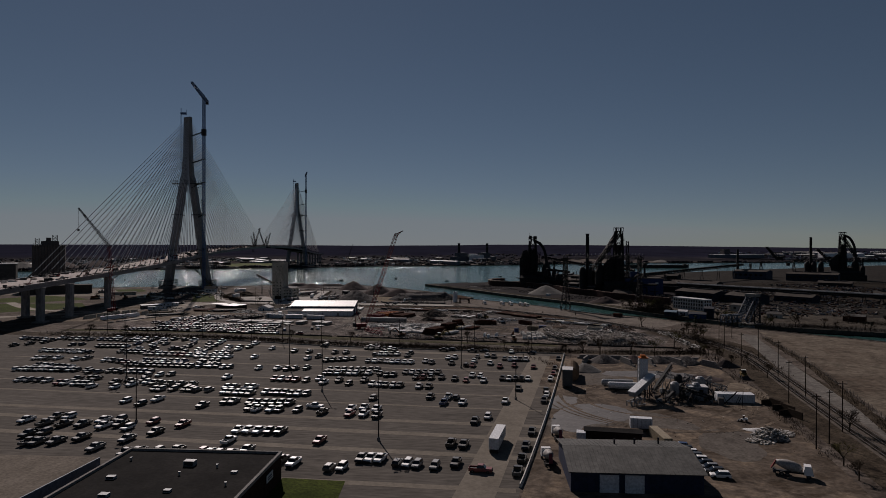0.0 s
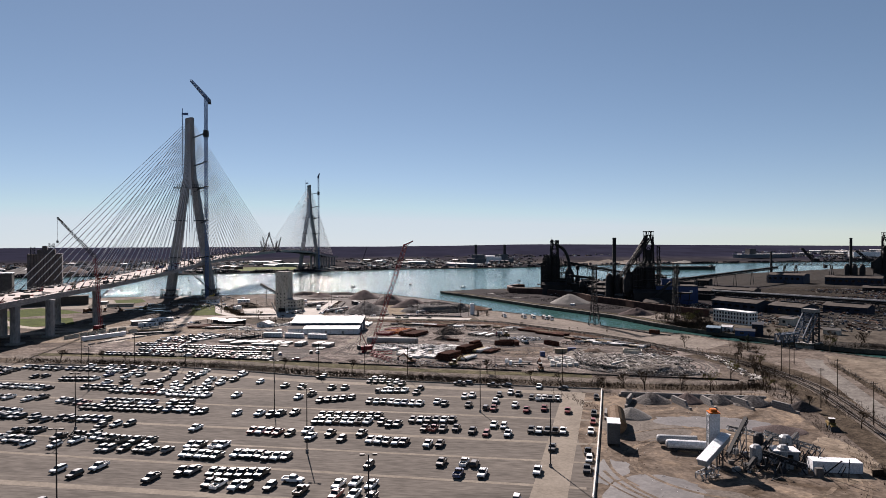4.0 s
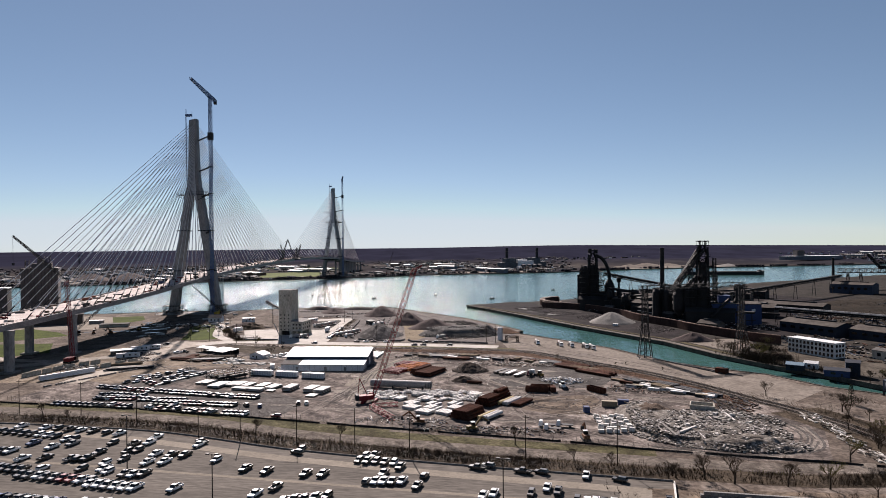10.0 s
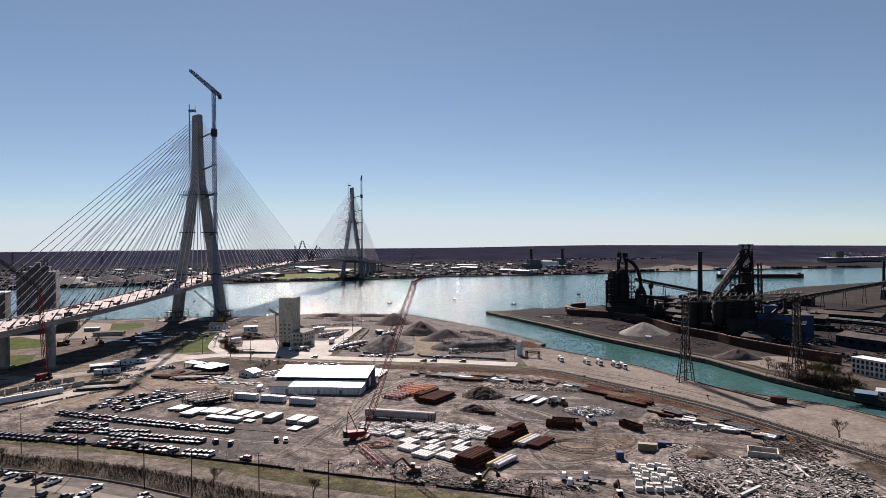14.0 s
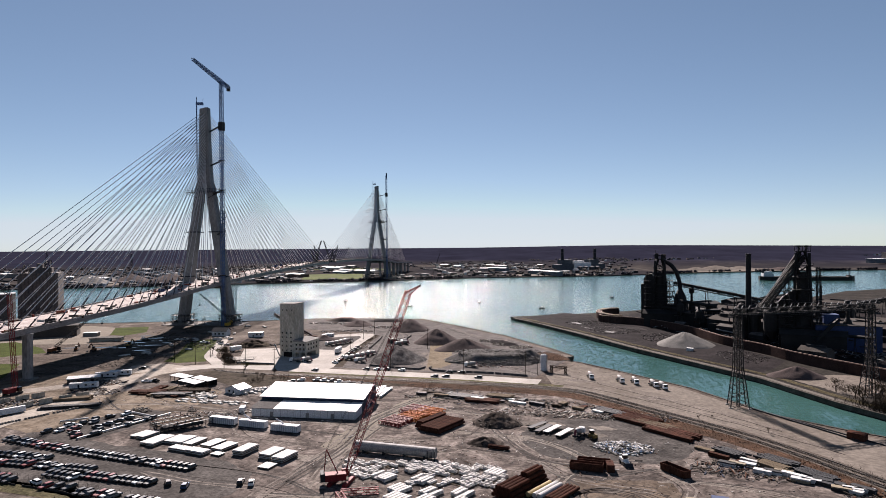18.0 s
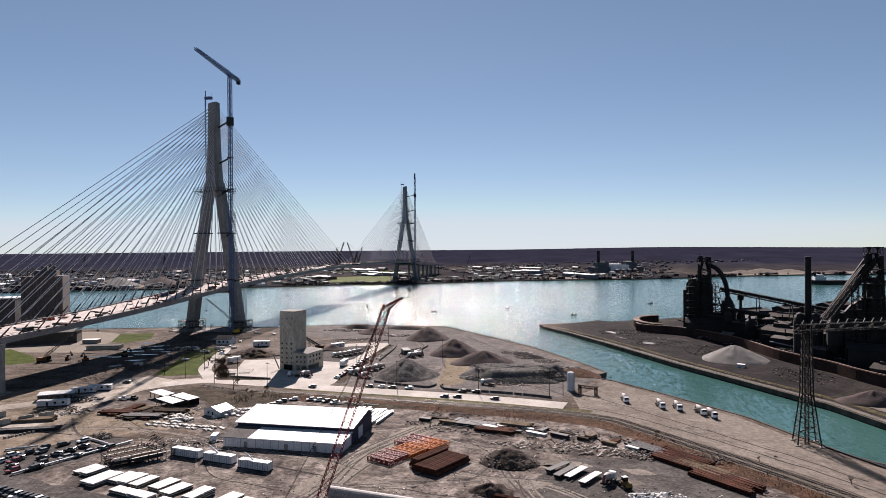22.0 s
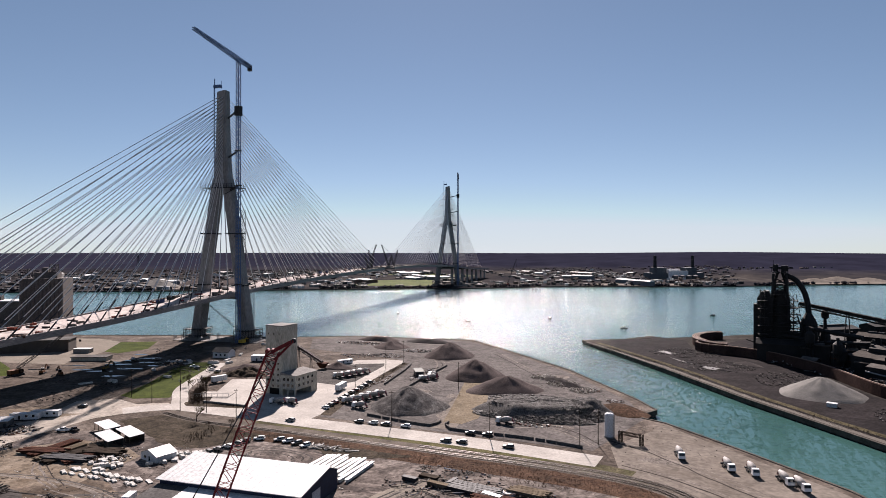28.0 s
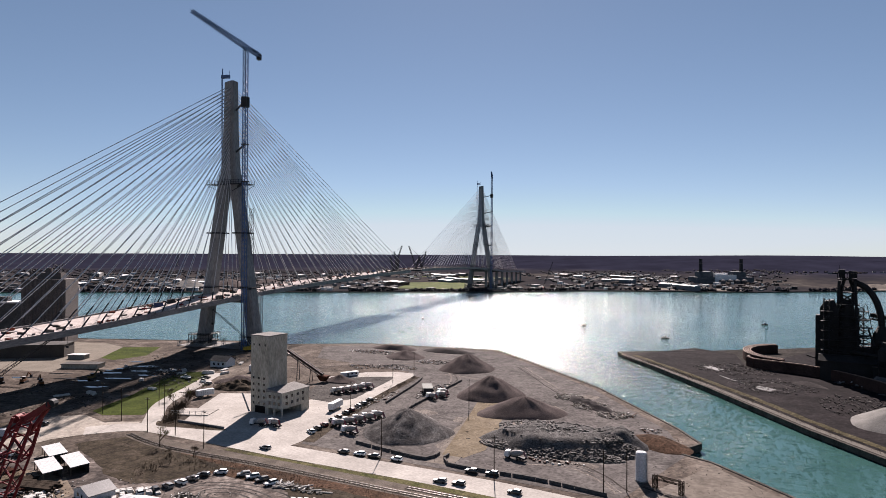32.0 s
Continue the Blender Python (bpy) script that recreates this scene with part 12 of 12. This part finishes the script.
# steel racks crowded with formwork, and pallets round the small house
for x, y, a, l, w, h in ((-136, 452, 58, 8, 2.6, 2.8), (-130.5, 449.5, 58, 8.5, 2.4, 3.0), (-125.5, 452.5, 58, 7.5, 1.8, 2.4), (-141, 457, 58, 6, 2.0, 2.2)):
    root = thing("formwork_rack", (x, y, LAND + 0.06), "dark steel rack crowded with formwork and boards", "rack", "formwork racks", a)
    for k in range(6):
        u = -l + 2 * l * k / 5
        part("frame", M().beam((u, -w, 0), (u, -w, h + 0.8), 0.22).beam((u, w, 0), (u, w, h + 0.8), 0.22).beam((u, -w, h), (u, w, h), 0.2).beam((u, -w, 1.0), (u, w, 1.0), 0.2), STEEL_DARK, root)
    for k in range(5):
        o = -w + 0.4 + k * (2 * w - 0.8) / 4
        part("board", M().box(-l + tr3.uniform(-1, 1.5), l - tr3.uniform(-1, 3), o - 0.26, o + 0.26, h + 0.12, h + 0.3), (PANEL_WHITE, TIMBER, STEEL_DARK, RUST, TIMBER)[(k + int(x)) % 5], root)
    part("load", M().box(-l * 0.8, l * 0.5, -w * 0.7, w * 0.7, 1.1, 1.9), STEEL_DARK, root)
for i in range(34):
    if i < 22:
        x, y = -139 + (i % 8) * 1.9 + tr3.uniform(-0.7, 0.7), 509 + (i // 8) * 5.4 + (i % 8) * 1.5 + tr3.uniform(-1.2, 1.2)
    else:
        x, y = -159 + (i % 4) * 3.4 + tr3.uniform(-0.8, 0.8), 497 + (i // 4 - 5) * 3.6 + tr3.uniform(-1.0, 1.0)
    ob = new("slab_pallet", PAL[(i * 7) % 3])
    ob.matrix_world = pose(x, y, LAND + 0.06, 0, 0, -35 + tr3.choice((0, 0, 90)) + tr3.uniform(-8, 8)) @ Matrix.Diagonal((tr3.uniform(0.6, 1.1), tr3.uniform(0.6, 1.0), tr3.uniform(0.6, 1.5), 1))
    tagged(ob, "pallet of pale blocks beside the yard house", "pallet", "slab pallets")
container(-118.5, 480, 20, WHITE_WALL, "small white container beside the shed", 2.6, 1.2, 2.5)
more = 0
for (x0, y0), (x1, y1), n in (((-185, 417), (-98, 405.7), 34), ((-163.6, 394.1), (-98.6, 387.8), 25), ((-185.4, 386), (-147, 383.8), 14)):
    for i in range(n):
        t = i / (n - 1)
        if more < 26 and park(x0 + (x1 - x0) * t, y0 + (y1 - y0) * t, 10 + tr3.uniform(-3, 3) + YARD_TURN - 10 + 180, chance_colour(cr) if i % 3 else "black", "suv", "cars in the yard"):
            more += 1
for i, (x, y) in enumerate(((-324, 672), (-318, 668), (-306, 676), (-292, 672), (-286, 674), (-262, 664), (-256, 660), (-250, 668), (-244, 660), (-236, 656), (-207, 527), (-203, 529), (-199, 527.5))):
    park(x, y, 60 + (i * 23) % 60, ("white", "black", "grey", "white", "silver")[i % 5], "pickup" if i % 3 else "suv", "vehicles on the bridge site")
for i, (x, y) in enumerate(((-173, 351), (-161, 349.4), (-155.5, 349), (-149.8, 349), (-143.6, 348.6), (-137.8, 348.2), (-131, 347.8), (-124.7, 346.4), (-106.5, 341.6), (-86.1, 338.6), (-46.1, 331), (18.5, 322.6), (21.8, 325), (33.2, 320.8), (39.1, 321), (54.2, 318.4), (62.9, 317))):
    park(x, y, 80 + YARD_TURN + (i * 31) % 9, "black" if i % 3 else "grey", "pickup" if i % 2 else "suv", "cars on the lot")
for x, y, a, c in ((-335, 613, 30, DULL_ORANGE), (-320, 613, 70, DULL_ORANGE), (-309, 637, 10, DULL_YELLOW)):
    loader(x, y, a, c, "dull orange excavator on the bridge site" if c is DULL_ORANGE else "yellow excavator on the bridge site", True)
# dusty ground of the haul road and the turning place
strip("haul_dust", curve_through([(-213, 430), (-214.6, 448), (-213.6, 464), (-215.3, 488.7), (-219.5, 515), (-219, 530), (-219.5, 548), (-214, 568), (-200, 577)]), 13, LAND + 0.095, HAUL, "pale dust of the haul road", "road")
DUST = surf("tan_yard_dust", (0.22, 0.17, 0.125), (0.38, 0.315, 0.25), 18, 0.95, bump=0.2, fine=1.2, c3=(0.3, 0.245, 0.19), contrast=0.32, warp=2.0, tone=0.56, grit=0.28, blotch=0.3)
sheet("turning_place", [(-207, 436), (-207, 463), (-209, 498), (-188, 521), (-166, 522), (-150, 514), (-147, 484), (-169, 474), (-171, 440), (-190, 431)], LAND + 0.058, DUST, "tan dusty turning place in the yard", "ground")
sheet("site_dust", [(-222, 430), (-220, 500), (-224, 560), (-250, 560), (-290, 520), (-300, 470), (-260, 425)], LAND + 0.055, DUST, "tan dusty ground beside the haul road", "ground")
shed.matrix_world = pose(-87.3, 490.8, LAND, 0, 0, 4.2) @ Matrix.Diagonal((1.06, 1.0, 1.0, 1))

# shallow rain pools on the bare ground under the bridge
POOL = plain("still_pool", (0.05, 0.055, 0.06), 0.06)
sheet("haul_spur", [(-240, 546), (-250, 568), (-236, 580), (-214, 574), (-224, 552)], LAND + 0.088, HAUL, "pale dusty spur beside the haul road", "road")
for i, (x, y, rx, ry) in enumerate(((-308, 632, 10, 2.2), (-316, 655, 9, 2.0), (-306, 667, 8, 1.8), (-289, 660, 8, 1.6), (-288, 623, 8, 1.8), (-298, 645, 10, 1.6), (-330, 658, 9, 2.2), (-316, 681, 9, 2.0), (-322, 668, 6, 1.4), (-342, 640, 8, 1.8), (-326, 630, 10, 1.6), (-300, 672, 5, 1.2), (-336, 690, 7, 1.6), (-350, 622, 9, 1.5))):
    sheet("rain_pool", [(x + 0.9 * rx * tr3.uniform(0.6, 1.2) * math.cos(a) - 0.5 * ry * math.sin(a), y + 0.35 * rx * math.cos(a) + ry * tr3.uniform(0.6, 1.2) * math.sin(a)) for a in [q * 0.4488 for q in range(14)]], LAND + 0.075, POOL, "shallow rain pool on bare ground", "puddle")
# stacks of boards, plates and crates along the back of the yard
bs = random.Random(57)
STACK_KINDS = [(TIMBER, "weathered boards"), (WHITE_ROOF, "white panels"), (STEEL_DARK, "dark steel plates"), (RUST, "rust-brown plates"), (POLE_WOOD, "dark sleepers"), (PANEL_WHITE, "pale panels")]
for i in range(46):
    if i < 32:
        t = i / 31
        x, y, a = -44 + 100 * t + bs.uniform(-1, 1), 533 - 14 * t - 18 * max(0.0, t - 0.6) + (i % 3 - 1) * 5.5 + bs.uniform(-1, 1), bs.choice((-8, -10, 82)) - 25 * t
    else:
        t = (i - 32) / 13
        x, y, a = 78 + 44 * t + bs.uniform(-1, 1), 462 - 34 * t + (i % 2) * 5, -38 + bs.uniform(-6, 6)
    l, w, n = bs.uniform(2.2, 4.6), bs.uniform(0.7, 1.5), bs.randrange(2, 6)
    mat, lab = STACK_KINDS[bs.randrange(6)]
    if i % 3 == 2 and i < 42:
        continue
    root = thing("board_pack", (x, y, LAND + 0.06), f"low pack of {lab} on the yard gravel", "pack", "board packs", a)
    me = M().box(-l, l, -w, w, 0, 0.25).mesh("board", mat)
    for k in range(n):
        ob = part("board", me, None, root)
        ob.location = (bs.uniform(-0.15, 0.15), bs.uniform(-0.06, 0.06), 0.12 + k * 0.29)
    part("bearer", M().box(-l * 0.7, -l * 0.7 + 0.2, -w, w, 0, 0.12), TIMBER, root)
    part("bearer", M().box(l * 0.6, l * 0.6 + 0.2, -w, w, 0, 0.12), TIMBER, root)

# wet silt and wheel-worn rings in the concrete-plant yard
WET = surf("wet_grey_silt", (0.155, 0.142, 0.138), (0.235, 0.218, 0.21), 7, 0.6, bump=0.1, fine=0.9, tone=0.46, grit=0.2, blotch=0.3, spec=0.3)


def frayed(pts, k=0.7):
    return [(x + tr3.uniform(-k, k), y + tr3.uniform(-k, k)) for x, y in curve_through(pts + pts[:1], 1.6)]


sheet("silt_pool", frayed([(66, 212), (73, 217), (80, 218), (87, 210), (85, 200), (78, 194), (71, 192), (65, 184), (60, 192), (62, 204)]), LAND + 0.078, WET, "wide pool of wet grey silt", "ground")
sheet("silt_pool", frayed([(66, 230), (72, 226), (69, 216), (62, 210), (61, 220)]), LAND + 0.078, WET, "wet grey silt by the lot wall", "ground")
sheet("silt_pool", frayed([(92, 276), (112, 278), (128, 272), (124, 262), (104, 264), (90, 268)]), LAND + 0.078, WET, "damp grey silt before the stone bins", "ground")
sheet("tan_spill", frayed([(124, 214), (136, 222), (143, 240), (140, 256), (132, 250), (130, 236), (120, 222)]), LAND + 0.074, DUST, "tan earth round the plant", "ground")
WORN_MUD = surf("wheel_worn_mud", (0.15, 0.118, 0.092), (0.33, 0.26, 0.2), 9, 0.9, bump=0.3, fine=0.8, warp=1.5, tone=0.53, grit=0.3, blotch=0.4)
for k in range(9):
    cx, cy, rx, ry = 101 + tr3.uniform(-2, 2), 226 + tr3.uniform(-2, 2), 25 + k * 1.8, 24 + k * 2.2
    a0 = tr3.uniform(0, 60)
    strip("tyre_track", [(cx + rx * math.cos(q / 10), cy + ry * math.sin(q / 10)) for q in range(int(a0), int(a0) + tr3.randrange(16, 40))], tr3.uniform(0.5, 1.6), LAND + 0.08 + k * 0.004, WORN_MUD, "wheel-worn ring round the plant", "track")
